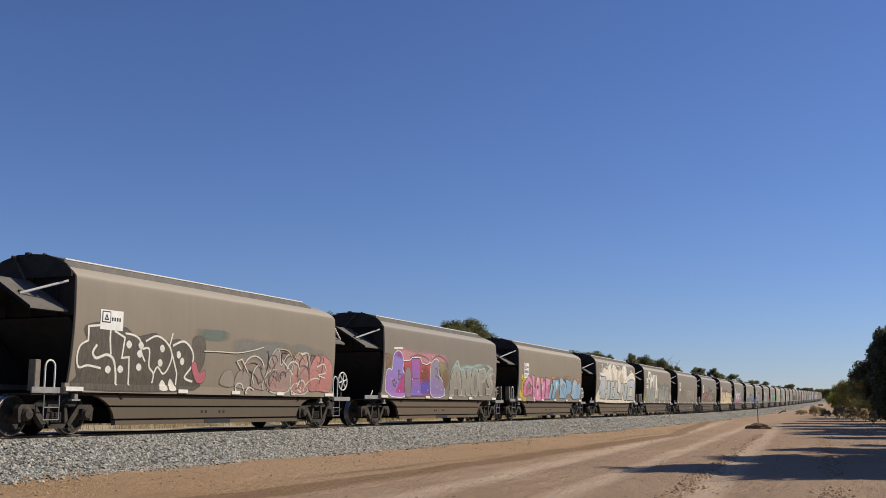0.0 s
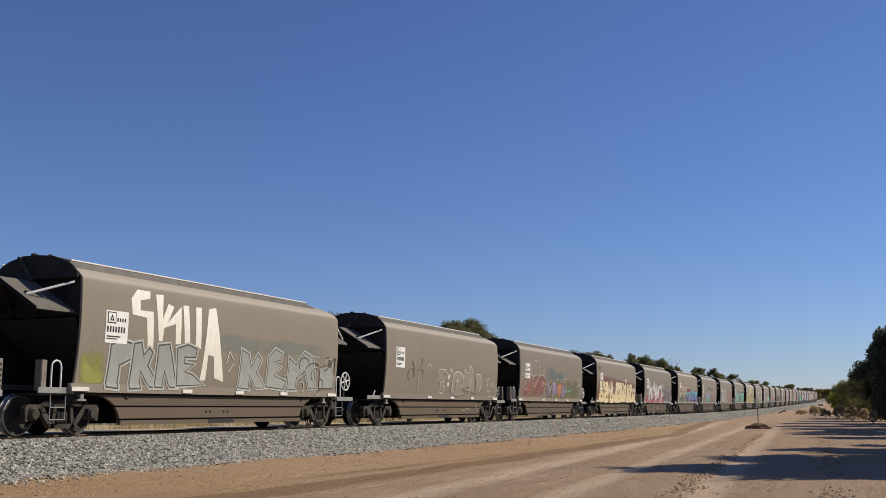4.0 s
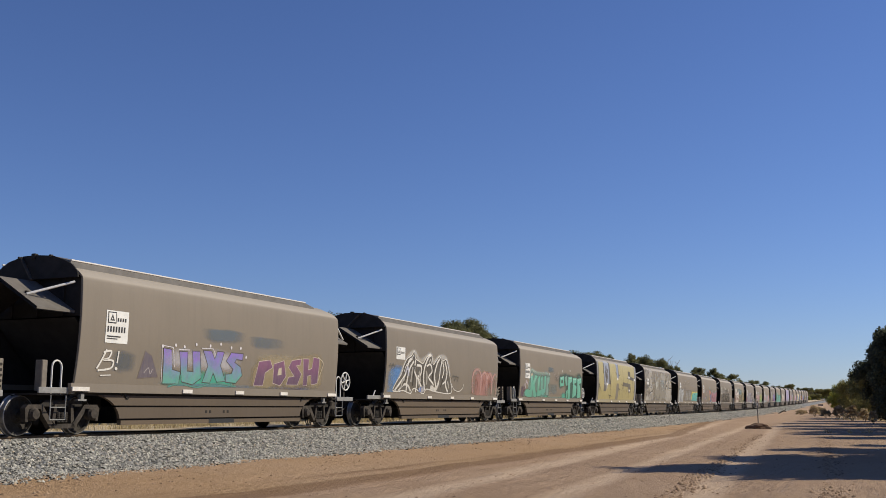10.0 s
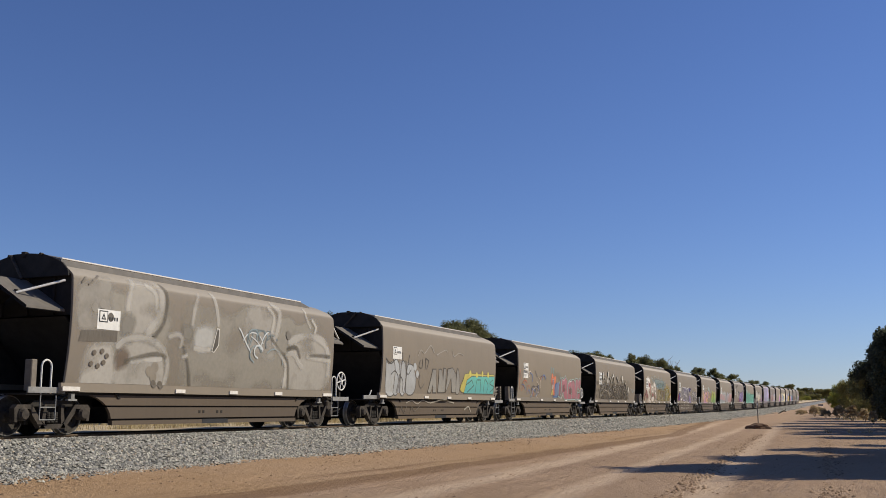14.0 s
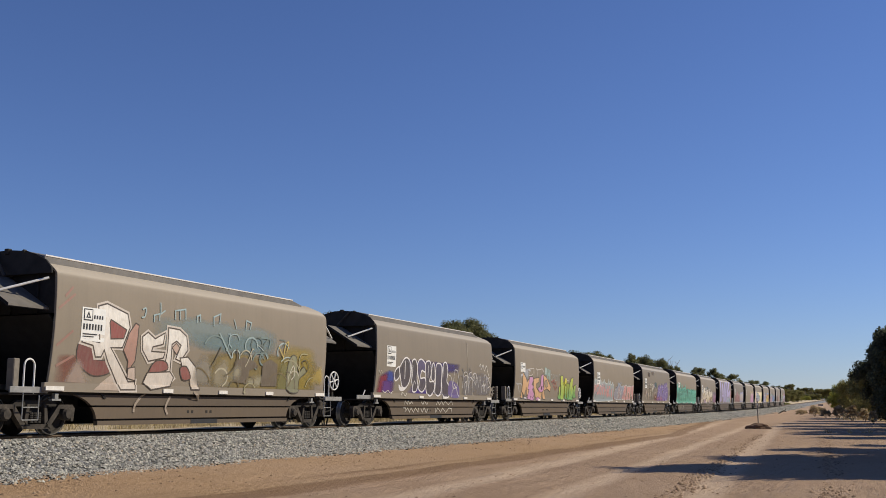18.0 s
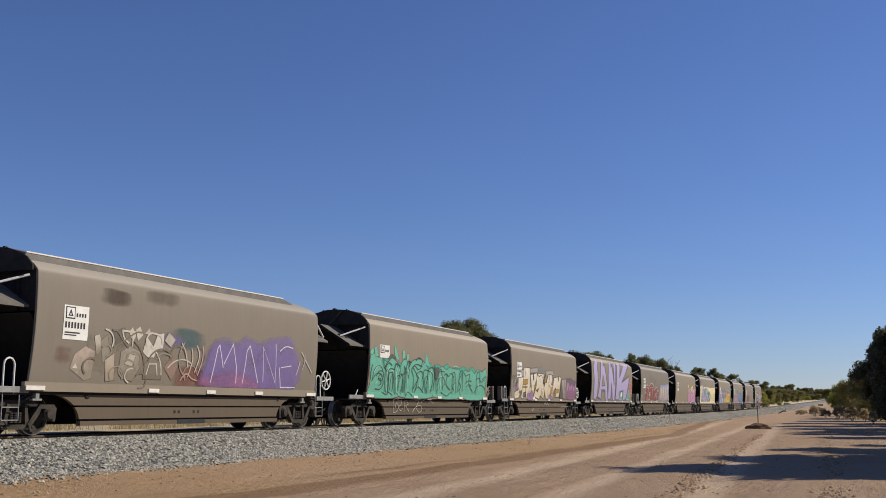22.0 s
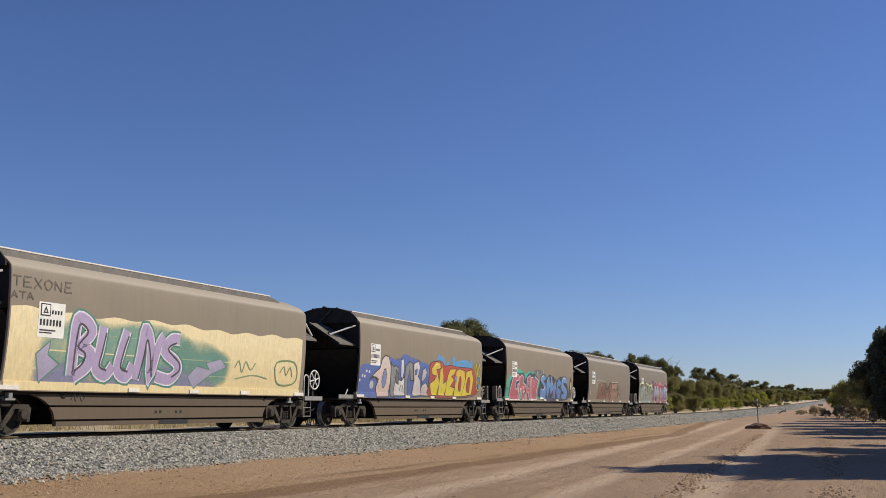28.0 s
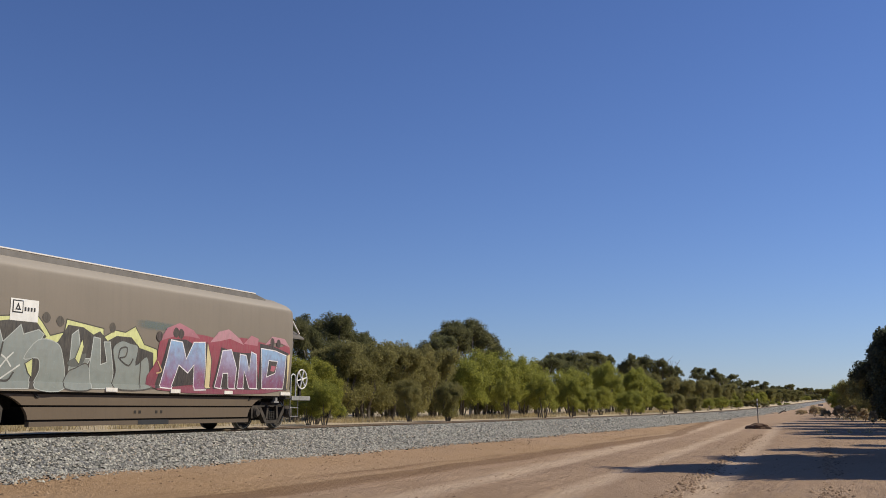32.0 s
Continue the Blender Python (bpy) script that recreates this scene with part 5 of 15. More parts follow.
        shape(n, [(9.7, 1.99), (10.01, 2.24), (10.65, 2.09), (10.75, 1.85), (11.22, 2.05), (11.55, 1.7), (11.35, 1.13), (9.97, 1.07), (9.58, 1.3)], "a9bccb", low="8ab0cc", line="26384a", edge=0.05, curved=False)
        shape(n, [(10.34, 1.8), (10.89, 1.89), (11.24, 1.55), (10.81, 1.26)], "7cb0d6", line="26384a", edge=0.03, curved=False)
        spray(n, [(9.21, 1.5), (9.5, 1.64), (9.43, 1.37), (9.92, 1.24)], 0.04, "f2f2ee", curved=False)
        spray(n, [(5.49, 1.51), (5.61, 1.67)], 0.04, "f2f2ee", curved=False)
        spray(n, [(7.38, 1.51), (7.08, 1.88)], 0.05, "f2f2ee", curved=False)
        spray(n, [(10.68, 3.33), (10.98, 3.47), (11.03, 3.2), (11.34, 3.4), (11.39, 3.05)], 0.06, "cfc8bc")
        spray(n, [(4.51, 0.85), (4.75, 0.74), (5.11, 0.89), (5.49, 0.77), (5.99, 0.86), (6.53, 0.75), (7.07, 0.88)], 0.03, "6a5f50")
    elif n == 3:
        cloud(n, 0.32, 2.05, 0.99, 2.1, "d8cdb6", 0.6)
        shape(n, [(0.64, 0.99), (0.8, 1.75), (1.2, 2.42), (1.37, 2.66), (1.49, 2.7), (1.51, 3.05), (1.67, 3.06), (1.68, 2.69), (1.91, 2.94), (2.19, 3.14), (3, 3.02), (3.45, 3.29), (4.1, 3.41), (4.19, 3.1), (5.01, 3.41), (5.39, 3.39), (5.7, 3.17), (6.35, 3.07), (7.32, 3.15), (7.75, 3.41), (8.74, 3.4), (8.85, 2.76), (9.78, 2.93), (10.62, 3.09), (11.42, 2.75), (11.55, 1.06)], "ece2d2", low="e2d6c2")
        mist(n, [(3.4, 3.26), (4.05, 3.38), (4.15, 2.45), (3.49, 2.35)], "f6efe6", 0.75)
        mist(n, [(4.19, 2.98), (4.53, 3.07), (5.01, 2.39), (4.33, 2.32)], "cdc2b0", 0.75)
        mist(n, [(5.03, 3.38), (5.44, 3.36), (5.63, 2.34), (5.17, 2.34)], "f6efe6", 0.75)
        mist(n, [(5.91, 3.06), (6.35, 3.07), (6.06, 2.3), (5.63, 2.37)], "d4c8b6", 0.75)
        mist(n, [(7.74, 3.38), (8.61, 3.35), (8.74, 2.52), (7.99, 2.48)], "f6efe6", 0.75)
        mist(n, [(6.47, 2.64), (7.32, 3.02), (7.76, 2.4), (6.78, 2.25)], "c8bca8", 0.75)
        shape(n, [(9.51, 2.84), (10.4, 3.01), (11.19, 2.74), (10.19, 2.61)], "f2e8d8")
        spray(n, [(1.64, 2.71), (1.66, 3.33), (1.8, 3.32), (1.8, 3.13)], 0.09, "f4efe4", curved=False)
        spray(n, [(2.57, 3.2), (3.18, 3.21), (3.27, 3.44), (3.14, 3.4)], 0.08, "f4efe4", curved=False)
        spray(n, [(4.1, 3.35), (4.34, 3.44), (4.19, 3.33)], 0.07, "f4efe4")
        spray(n, [(4.39, 3.29), (4.83, 3.36), (5.08, 3.55), (4.8, 3.55)], 0.08, "f4efe4", curved=False)
        spray(n, [(6.07, 3.55), (5.86, 3.31), (6.47, 3.35), (7.08, 3.16)], 0.08, "f4efe4", curved=False)
        spray(n, [(6.46, 3.11), (6.68, 3.16), (6.8, 3.01)], 0.07, "f4efe4")
        spray(n, [(9.44, 3.55), (9.24, 3.03)], 0.09, "f4efe4", curved=False)
        spray(n, [(8.97, 3.55), (9.21, 3.55)], 0.07, "f4efe4")
        spray(n, [(9.85, 3.07), (10.41, 3.22), (10.47, 2.69), (10.69, 2.67)], 0.08, "f4efe4", curved=False)
        spray(n, [(0.9, 3.01), (1.09, 2.99)], 0.05, "f4efe4")
        spray(n, [(0.39, 2.36), (0.53, 2.44), (0.67, 2.48)], 0.06, "c4b8a4")
        shape(n, [(0.76, 1.89), (1.12, 2.15), (1.32, 2.54), (2.49, 2.55), (2.6, 1.79), (3.03, 1.81), (2.96, 2.31), (3.68, 2.32), (3.79, 1.68), (3.7, 1.15), (3.09, 1.13), (3.01, 1.47), (2.56, 1.47), (2.57, 1.13), (1.2, 1.15), (1.23, 1.59), (0.93, 1.39)], "bcc6cb", low="aab4b8", line="141416", edge=0.085, curved=False)
        shape(n, [(3.95, 2.31), (4.97, 2.34), (4.97, 1.94), (4.46, 1.89), (4.48, 1.78), (4.82, 1.79), (4.78, 1.47), (4.38, 1.4), (4.41, 1.3), (4.94, 1.3), (4.84, 1.12), (3.8, 1.13), (3.92, 1.61)], "bcc6cb", low="aab4b8", line="141416", edge=0.085, curved=False)
        shape(n, [(5.27, 2.38), (5.98, 2.28), (5.87, 1.61), (6.5, 1.55), (6.76, 1.37), (6.65, 1.14), (5.03, 1.12), (5.19, 1.81)], "bcc6cb", low="aab4b8", line="141416", edge=0.085, curved=False)
        shape(n, [(6.95, 2.21), (7.59, 2.28), (8.07, 1.66), (8.07, 2.24), (8.76, 2.24), (8.74, 1.55), (8.7, 1.09), (8.11, 1.1), (7.51, 1.61), (7.45, 1.13), (6.85, 1.14), (6.94, 1.72)], "bcc6cb", low="aab4b8", line="141416", edge=0.085, curved=False)
        shape(n, [(9.1, 2.41), (9.86, 2.54), (10.91, 2.56), (11.32, 2.42), (11.31, 1.7), (11.16, 1.09), (8.92, 1.09), (9.05, 1.8)], "bcc6cb", low="aab4b8", line="141416", edge=0.085, curved=False)
        shape(n, [(9.74, 2), (10.53, 2.01), (10.52, 1.34), (9.55, 1.41)], "d8ccb6", line="141416", edge=0.065, curved=False)
        spray(n, [(2.62, 2.52), (2.72, 1.87)], 0.065, "141416", curved=False)
        spray(n, [(3.86, 2.29), (3.89, 1.75), (3.84, 1.13)], 0.065, "141416", curved=False)
        spray(n, [(5.09, 2.31), (5.1, 1.89)], 0.065, "141416", curved=False)
        spray(n, [(6.07, 2.24), (5.99, 1.66), (6.79, 1.5), (6.91, 1.34)], 0.065, "141416", curved=False)
        spray(n, [(8.89, 2.19), (8.88, 1.49), (8.85, 1.13)], 0.065, "141416", curved=False)
        spray(n, [(11.51, 2.36), (11.47, 1.63), (11.38, 1.1)], 0.065, "141416", curved=False)
        spray(n, [(2.65, 1.43), (2.69, 1.11)], 0.065, "141416", curved=False)
        spray(n, [(7.77, 2.27), (8.06, 1.86)], 0.065, "141416", curved=False)
        blot(n, 1.37, 2.01, 0.05, "6f7678")
        blot(n, 1.8, 2.33, 0.05, "6f7678")
        blot(n, 2.29, 1.69, 0.05, "6f7678")
        blot(n, 4.2, 2.17, 0.05, "6f7678")
        blot(n, 5.49, 1.82, 0.05, "6f7678")
        blot(n, 7.4, 1.9, 0.05, "6f7678")
        blot(n, 9.55, 2.16, 0.05, "6f7678")
        blot(n, 1.17, 1.38, 0.05, "6f7678")
    elif n == 6:
        cloud(n, 0.21, 4.39, 1.05, 2.21, "9a7a6c", 0.6)
        cloud(n, 7.44, 11.55, 1.13, 2.22, "7d7f5e", 0.5, seed=2)
        shape(n, [(0.38, 1.26), (0.44, 1.85), (0.51, 2.11), (0.64, 1.74), (0.69, 1.27)], "8f4540", low="93504a", fade=0.25)
        mist(n, [(0.77, 1.27), (0.71, 1.99), (1.05, 2.19), (1.26, 1.9), (1.02, 1.63), (1.39, 1.28)], "9c6a5e", 0.55)
        shape(n, [(1.29, 1.51), (1.35, 1.69), (1.61, 1.73), (1.76, 1.56), (1.68, 1.37), (1.42, 1.34)], "98433e", line="7a3530", edge=0.03)
        mist(n, [(1.47, 2.17), (1.81, 2.22), (2.03, 1.8), (1.97, 1.3), (1.7, 1.66)], "9c6a5e", 0.55)
        mist(n, [(2.33, 1.31), (2.27, 2.14), (2.75, 2.25), (3.06, 2.18), (3.25, 1.34)], "9c6a5e", 0.55)
        mist(n, [(3.3, 1.34), (3.25, 2.11), (3.72, 2.28), (4.3, 2.08), (4.4, 1.77), (4.1, 1.36)], "9a5f58", 0.55)
        spray(n, [(0.42, 1.98), (0.66, 2.22), (0.92, 2.31), (1.12, 2.22), (1.11, 1.99), (0.98, 1.88), (0.72, 1.87), (0.59, 2.04)], 0.045, "cdbdb0")
        spray(n, [(1.11, 2.27), (1.42, 2.24), (1.57, 2.02), (1.56, 1.78)], 0.045, "cdbdb0")
        spray(n, [(1.53, 2.3), (1.85, 2.24), (2.18, 2.13), (2.34, 1.68)], 0.045, "cdbdb0")
        spray(n, [(2.23, 2.13), (2.61, 2.24), (2.97, 2.26), (3.14, 2.1), (2.96, 1.96), (2.74, 2)], 0.045, "cdbdb0")
        spray(n, [(2.43, 1.62), (2.43, 1.82), (2.85, 1.87), (2.62, 1.7), (2.47, 1.61)], 0.045, "cdbdb0")
        spray(n, [(3.15, 2.19), (3.7, 2.28), (4.17, 2.19), (4.44, 1.97), (4.39, 1.83), (3.99, 1.84), (3.67, 1.94), (3.65, 1.77), (4.07, 1.76)], 0.045, "cdbdb0")
        spray(n, [(1.71, 2.08), (1.85, 1.93), (1.74, 1.66)], 0.05, "cdbdb0")
        spray(n, [(0.59, 1.49), (0.67, 1.74), (0.71, 1.97)], 0.05, "cdbdb0")
        spray(n, [(0.84, 1.62), (0.99, 1.81), (1.21, 1.64), (1.08, 1.5), (0.81, 1.57)], 0.045, "cdbdb0")
        spray(n, [(3.22, 1.72), (3.49, 1.45), (3.72, 1.66), (4.08, 1.47), (4.23, 1.76)], 0.04, "b5948a")
        mist(n, [(4.4, 2.03), (4.49, 2.59), (4.78, 2.67), (4.89, 2.5), (4.65, 2.36), (4.65, 2.01)], "6e8088", 0.6)
        mist(n, [(4.98, 2.06), (5.03, 2.63), (5.38, 2.68), (5.46, 2.32), (5.24, 2.04)], "6e8088", 0.6)
        mist(n, [(5.53, 2.12), (5.53, 2.66), (5.9, 2.66), (5.95, 2.11)], "6e8088", 0.6)
        mist(n, [(6.07, 2.05), (6.08, 2.45), (6.57, 2.48), (6.61, 2.08)], "6e8088", 0.55)
        mist(n, [(6.72, 2.05), (6.74, 2.43), (7.72, 2.46), (7.7, 2.07)], "6e8088", 0.55)
        spray(n, [(6.16, 2.15), (6.89, 2.09), (7.74, 2.17), (8.34, 2.26)], 0.04, "b8b088")
        cloud(n, 4.21, 8.56, 1.12, 2.08, "8a8a50", 0.7)
        shape(n, [(4.4, 1.77), (4.64, 2.07), (5.15, 1.65), (5.31, 1.87), (5.47, 1.81), (5.42, 1.13), (5.05, 1.21), (4.87, 1.12)], "7d7088", low="6f6878", line="241f26", edge=0.05, curved=False)
        shape(n, [(5.67, 1.16), (5.55, 1.97), (6.07, 2.02), (6.58, 1.61), (6.5, 1.42), (6.09, 1.35), (5.94, 1.11)], "8d7a9a", low="7d6a90", line="241f26", edge=0.05, curved=False)
        shape(n, [(6.09, 1.9), (6.67, 1.71), (6.7, 1.31), (6.23, 1.23)], "8f6f90", low="84688c", line="241f26", edge=0.04, curved=False)
        shape(n, [(6.66, 1.49), (6.65, 1.77), (7.02, 1.91), (7.33, 1.8), (7.3, 1.38), (7.07, 1.16), (6.84, 1.18)], "c07a45", low="a86a4c", line="241f26", edge=0.04)
        shape(n, [(7.31, 1.1), (7.34, 1.73), (7.71, 1.97), (8.08, 1.6), (8.33, 1.87), (8.25, 1.34), (7.89, 1.11)], "8d7a9a", low="746a80", line="241f26", edge=0.05, curved=False)
        spray(n, [(5.58, 1.82), (5.93, 1.89), (6.01, 1.23)], 0.04, "d8d2da", curved=False)
        spray(n, [(4.71, 1.9), (5.24, 1.45), (5.39, 1.72)], 0.04, "d8d2da", curved=False)
        spray(n, [(4.9, 1.64), (5.12, 1.12)], 0.05, "241f26", curved=False)
        spray(n, [(5.53, 1.52), (5.33, 1.1)], 0.05, "241f26", curved=False)
        spray(n, [(8.33, 1.87), (8.28, 1.51), (8.73, 1.42)], 0.05, "6fb8ae", curved=False)
        spray(n, [(8.09, 1.53), (9.1, 1.5)], 0.05, "6fb8ae", curved=False)
        spray(n, [(8.89, 1.56), (9.4, 1.61), (9.62, 1.51)], 0.06, "5fa0a0")
        spray(n, [(9.49, 1.81), (9.74, 1.55), (9.95, 1.83)], 0.04, "4a4840", curved=False)
        spray(n, [(9.74, 1.55), (9.67, 1.27)], 0.04, "4a4840", curved=False)
        spray(n, [(10.45, 1.74), (10.59, 2.24), (10.77, 1.93), (11.01, 2.33), (11.36, 1.84), (10.78, 1.89), (10.45, 1.74)], 0.035, "d2ccc0", curved=False)
        spray(n, [(2.41, 2.96), (2.66, 2.95), (2.92, 2.92)], 0.05, "e6e0d2")
        spray(n, [(3.79, 2.45), (4.02, 2.53), (4.16, 2.51)], 0.035, "c9c2b4")
        spray(n, [(3.76, 2.31), (4.08, 2.36)], 0.035, "c9c2b4")
        spray(n, [(7.58, 2.74), (7.88, 2.73)], 0.03, "c9c2b4")
        mist(n, [(2.97, 2.23), (3.01, 2.82), (3.18, 2.89), (3.31, 2.28)], "b5aa98", 0.5)
    elif n == 7:
        cloud(n, 0.05, 11.55, 1.17, 2.21, "6a3028", 0.98, scallop=0.1, soft=0.1)
        shape(n, [(0.28, 0.99), (0.16, 1.77), (0.56, 2.12), (1.2, 2.37), (2.32, 2.37), (3.87, 2.36), (6.14, 2.34), (8.81, 2.26), (11.46, 2.07), (11.55, 1.14)], "6a3028", low="63302a")
        for k in range(19):
            blot(n, 1.0 + 0.57 * k, 2.43 - 0.022 * k, 0.25, ("6f352c", "652d26")[k % 2])
        shape(n, [(0.92, 1.89), (0.78, 2.14), (0.9, 2.35), (1.08, 2.41), (1.14, 2.26), (1.64, 2.32), (1.8, 2.28), (1.79, 1.8), (1.73, 1.67), (1.98, 1.41), (1.89, 0.97), (0.75, 0.97), (0.72, 1.37), (0.89, 1.63)], "ecdcb2", low="e8d4a4", line="2b2118", edge=0.06)
        shape(n, [(1.93, 0.97), (2.03, 1.55), (1.85, 2.2), (2.17, 2.22), (2.59, 2.25), (2.75, 2.31), (2.98, 2.19), (3.27, 1.73), (3.27, 0.98)], "ecdcb2", low="e8d4a4", line="2b2118", edge=0.05)
        shape(n, [(3.32, 0.97), (3.32, 1.73), (3.42, 2.24), (3.87, 2.33), (4.21, 2.23), (4.47, 1.78), (4.35, 1.63), (4.62, 1.49), (4.71, 1.79), (4.95, 0.97)], "ecdcb2", low="e8d4a4", line="2b2118", edge=0.05)
        shape(n, [(4.76, 0.97), (5.06, 1.51), (5.19, 1.93), (5.25, 2.26), (6.14, 2.28), (6.87, 2.26), (7.09, 1.89), (7.01, 1)], "ecdcb2", low="e8d4a4", line="2b2118", edge=0.05)
        shape(n, [(6.95, 1), (7.04, 1.57), (7.32, 1.9), (7.16, 2.21), (7.51, 2.29), (7.72, 2.04), (7.99, 2.22), (8.37, 2.17), (8.49, 1.78), (8.39, 1.12), (8.01, 0.98)], "ecdcb2", low="e8d4a4", line="2b2118", edge=0.06)
        shape(n, [(8.5, 0.99), (8.67, 1.52), (8.69, 2.12), (9, 2.24), (9.34, 2.15), (9.52, 1.82), (9.46, 1)], "ecdcb2", low="e8d4a4", line="2b2118", edge=0.06)
        shape(n, [(9.39, 1), (9.69, 1.65), (9.48, 2.12), (9.8, 2.28), (10.22, 2.16), (10.41, 1.85), (10.12, 1.53), (10.61, 1.02)], "ecdcb2", low="e8d4a4", line="2b2118", edge=0.06)
        shape(n, [(10.47, 1.01), (10.52, 1.61), (10.4, 1.92), (10.69, 1.86), (10.9, 1.51), (11.24, 1.63), (11.46, 1.31), (11.4, 1.03)], "ecdcb2", low="e8d4a4", line="2b2118", edge=0.05)
        shape(n, [(1.2, 1.23), (1.28, 1.39), (1.48, 1.37), (1.55, 1.22), (1.34, 1.29)], "2f281e")
        shape(n, [(2.64, 1.24), (2.73, 1.38), (2.96, 1.33), (2.9, 1.19)], "2f281e")
        shape(n, [(3.96, 1.27), (4.12, 1.39), (4.28, 1.31), (4.16, 1.22)], "2f281e")
        shape(n, [(2.09, 1.95), (2.14, 2.14), (2.27, 2.09), (2.26, 1.88)], "2f281e")
        shape(n, [(6.32, 2.17), (6.42, 2.27), (6.49, 2.14), (6.4, 1.98)], "2f281e")
        shape(n, [(5.73, 1.53), (5.81, 1.96), (5.97, 1.93), (5.9, 1.47)], "b8794a")
        shape(n, [(6.11, 1.48), (6.21, 1.82), (6.32, 1.79), (6.28, 1.42)], "5a503c")
        shape(n, [(1.38, 2.15), (1.52, 2.26), (1.66, 2.14), (1.54, 2.1)], "7a6f54")
        blot(n, 1.4, 2.04, 0.12, "7a6f54")
        blot(n, 1.42, 1.91, 0.12, "7a6f54")
        blot(n, 3.57, 2.17, 0.12, "7a6f54")
        blot(n, 3.55, 1.97, 0.12, "7a6f54")
        blot(n, 3.83, 2.24, 0.12, "7a6f54")
        blot(n, 3.71, 1.83, 0.12, "7a6f54")
        shape(n, [(3.22, 1.34), (3.45, 1.51), (3.7, 1.04), (3.39, 1.01)], "c09868")
        shape(n, [(3.33, 1.23), (3.49, 1.54), (3.58, 1.52), (3.56, 1.04)], "5a3020")
        shape(n, [(2.16, 1.55), (2.25, 1.69), (2.32, 1.56), (2.21, 1.47)], "8a7a54")
        spray(n, [(1.03, 1.71), (1.61, 1.69), (1.92, 1.73)], 0.06, "2b2118")
        spray(n, [(2.01, 1.68), (2.39, 1.61), (2.54, 1.7)], 0.05, "2b2118")
        spray(n, [(3.68, 2.03), (3.98, 2.16), (4.2, 2), (4.09, 1.76)], 0.05, "2b2118")
        spray(n, [(4.33, 1.77), (4.55, 1.64), (4.3, 1.43)], 0.06, "2b2118")
        spray(n, [(7.53, 2.07), (7.79, 1.59)], 0.06, "2b2118", curved=False)
        spray(n, [(7.4, 1.77), (7.81, 1.82), (7.97, 1.6), (7.63, 1.52)], 0.05, "2b2118")
        spray(n, [(8.85, 1.96), (9.09, 2.07), (9.19, 1.81), (9.03, 1.63)], 0.05, "2b2118")
        spray(n, [(9.76, 2), (10.04, 2.01), (10.08, 1.73)], 0.05, "2b2118")
        spray(n, [(6.1, 1.08), (6.28, 1.24), (6.53, 1.09)], 0.06, "2b2118")
        blot(n, 0.99, 1.71, 0.08, "f6f2e8")
        blot(n, 3.38, 1.76, 0.08, "f6f2e8")
        blot(n, 4.89, 1.89, 0.08, "f6f2e8")
        blot(n, 10.72, 1.9, 0.08, "f6f2e8")
        for y, z in ((1.0, 1.75), (4.02, 1.78), (5.6, 1.84), (11.1, 1.78)):
            sparkle(n, y, z, 0.42)
        star(n, 8.2, 2.4, 0.24, "f2e8cc")
        tag(n, "ESG", 0.5, 1.25, 3.03, 3.18, "3f3b36", 0.032)
        spray(n, [(0.66, 3.1), (0.82, 3.04), (0.93, 2.89)], 0.045, "3f3b36")
        spray(n, [(0.75, 2.93), (0.95, 2.88), (0.97, 3.05)], 0.045, "3f3b36", curved=False)
        spray(n, [(0.28, 3.55), (0.26, 3.5), (0.45, 3.55)], 0.03, "3f3b36")
    elif n == 8:
        cloud(n, 0.2, 3.21, 1.72, 2.21, "8e8e90", 0.7)
        cloud(n, 2.67, 7.54, 1.58, 2.52, "8a8c90", 0.75, seed=3)
        cloud(n, 0.28, 8.57, 1.05, 1.67, "a0485a", 0.98, soft=0.12)
        shape(n, [(0.8, 0.97), (0.93, 1.32), (1.2, 1.64), (1.79, 1.74), (3.21, 1.72), (4.58, 1.78), (6.09, 1.84), (7.5, 1.74), (8.34, 1.44), (8.39, 1.05)], "a84f60", low="98455a", fade=0.05)
        blot(n, 0.93, 1.91, 0.12, "c47878")
        blot(n, 3.05, 2.18, 0.12, "c47878")
        blot(n, 5.25, 2.28, 0.12, "c47878")
        blot(n, 1.3, 1.95, 0.12, "c47878")
        shape(n, [(6.89, 2.5), (7.29, 2.5), (7.72, 2.36), (7.45, 2.06), (7.04, 2.13)], "6f6d72", low="85838a", line="2c2a2c", edge=0.04, fade=0.2)
        shape(n, [(1.88, 2.65), (2.21, 2.54), (2.21, 2.16), (2.42, 2.17), (2.46, 1.42), (2.38, 2.14), (2.92, 2.23), (3.19, 1.39), (3.27, 2.17), (3.74, 2.39), (3.63, 1.88), (3.41, 1.84), (3.39, 1.28), (2.67, 1.24), (2.41, 1.69), (2.18, 1.04), (1.71, 1.19), (1.95, 1.54), (1.84, 1.93)], "ddd9de", low="cfc8d2", line="1f1b20", edge=0.055, halo="8f8c92", glow=.07, curved=False)
        shape(n, [(1.49, 1.52), (1.64, 1.94), (1.89, 2.14), (1.89, 1.67), (1.74, 1.58)], "ddd9de", low="cfc8d2", line="1f1b20", edge=0.05, curved=False)
        shape(n, [(1.33, 1.36), (1.22, 1.74), (1.42, 1.67), (1.44, 1.36)], "ddd9de", line="1f1b20", edge=0.05, curved=False)
        shape(n, [(1.52, 1.34), (1.72, 1.5), (1.81, 1.45), (1.65, 1.29)], "ddd9de", line="1f1b20", edge=0.04, curved=False)
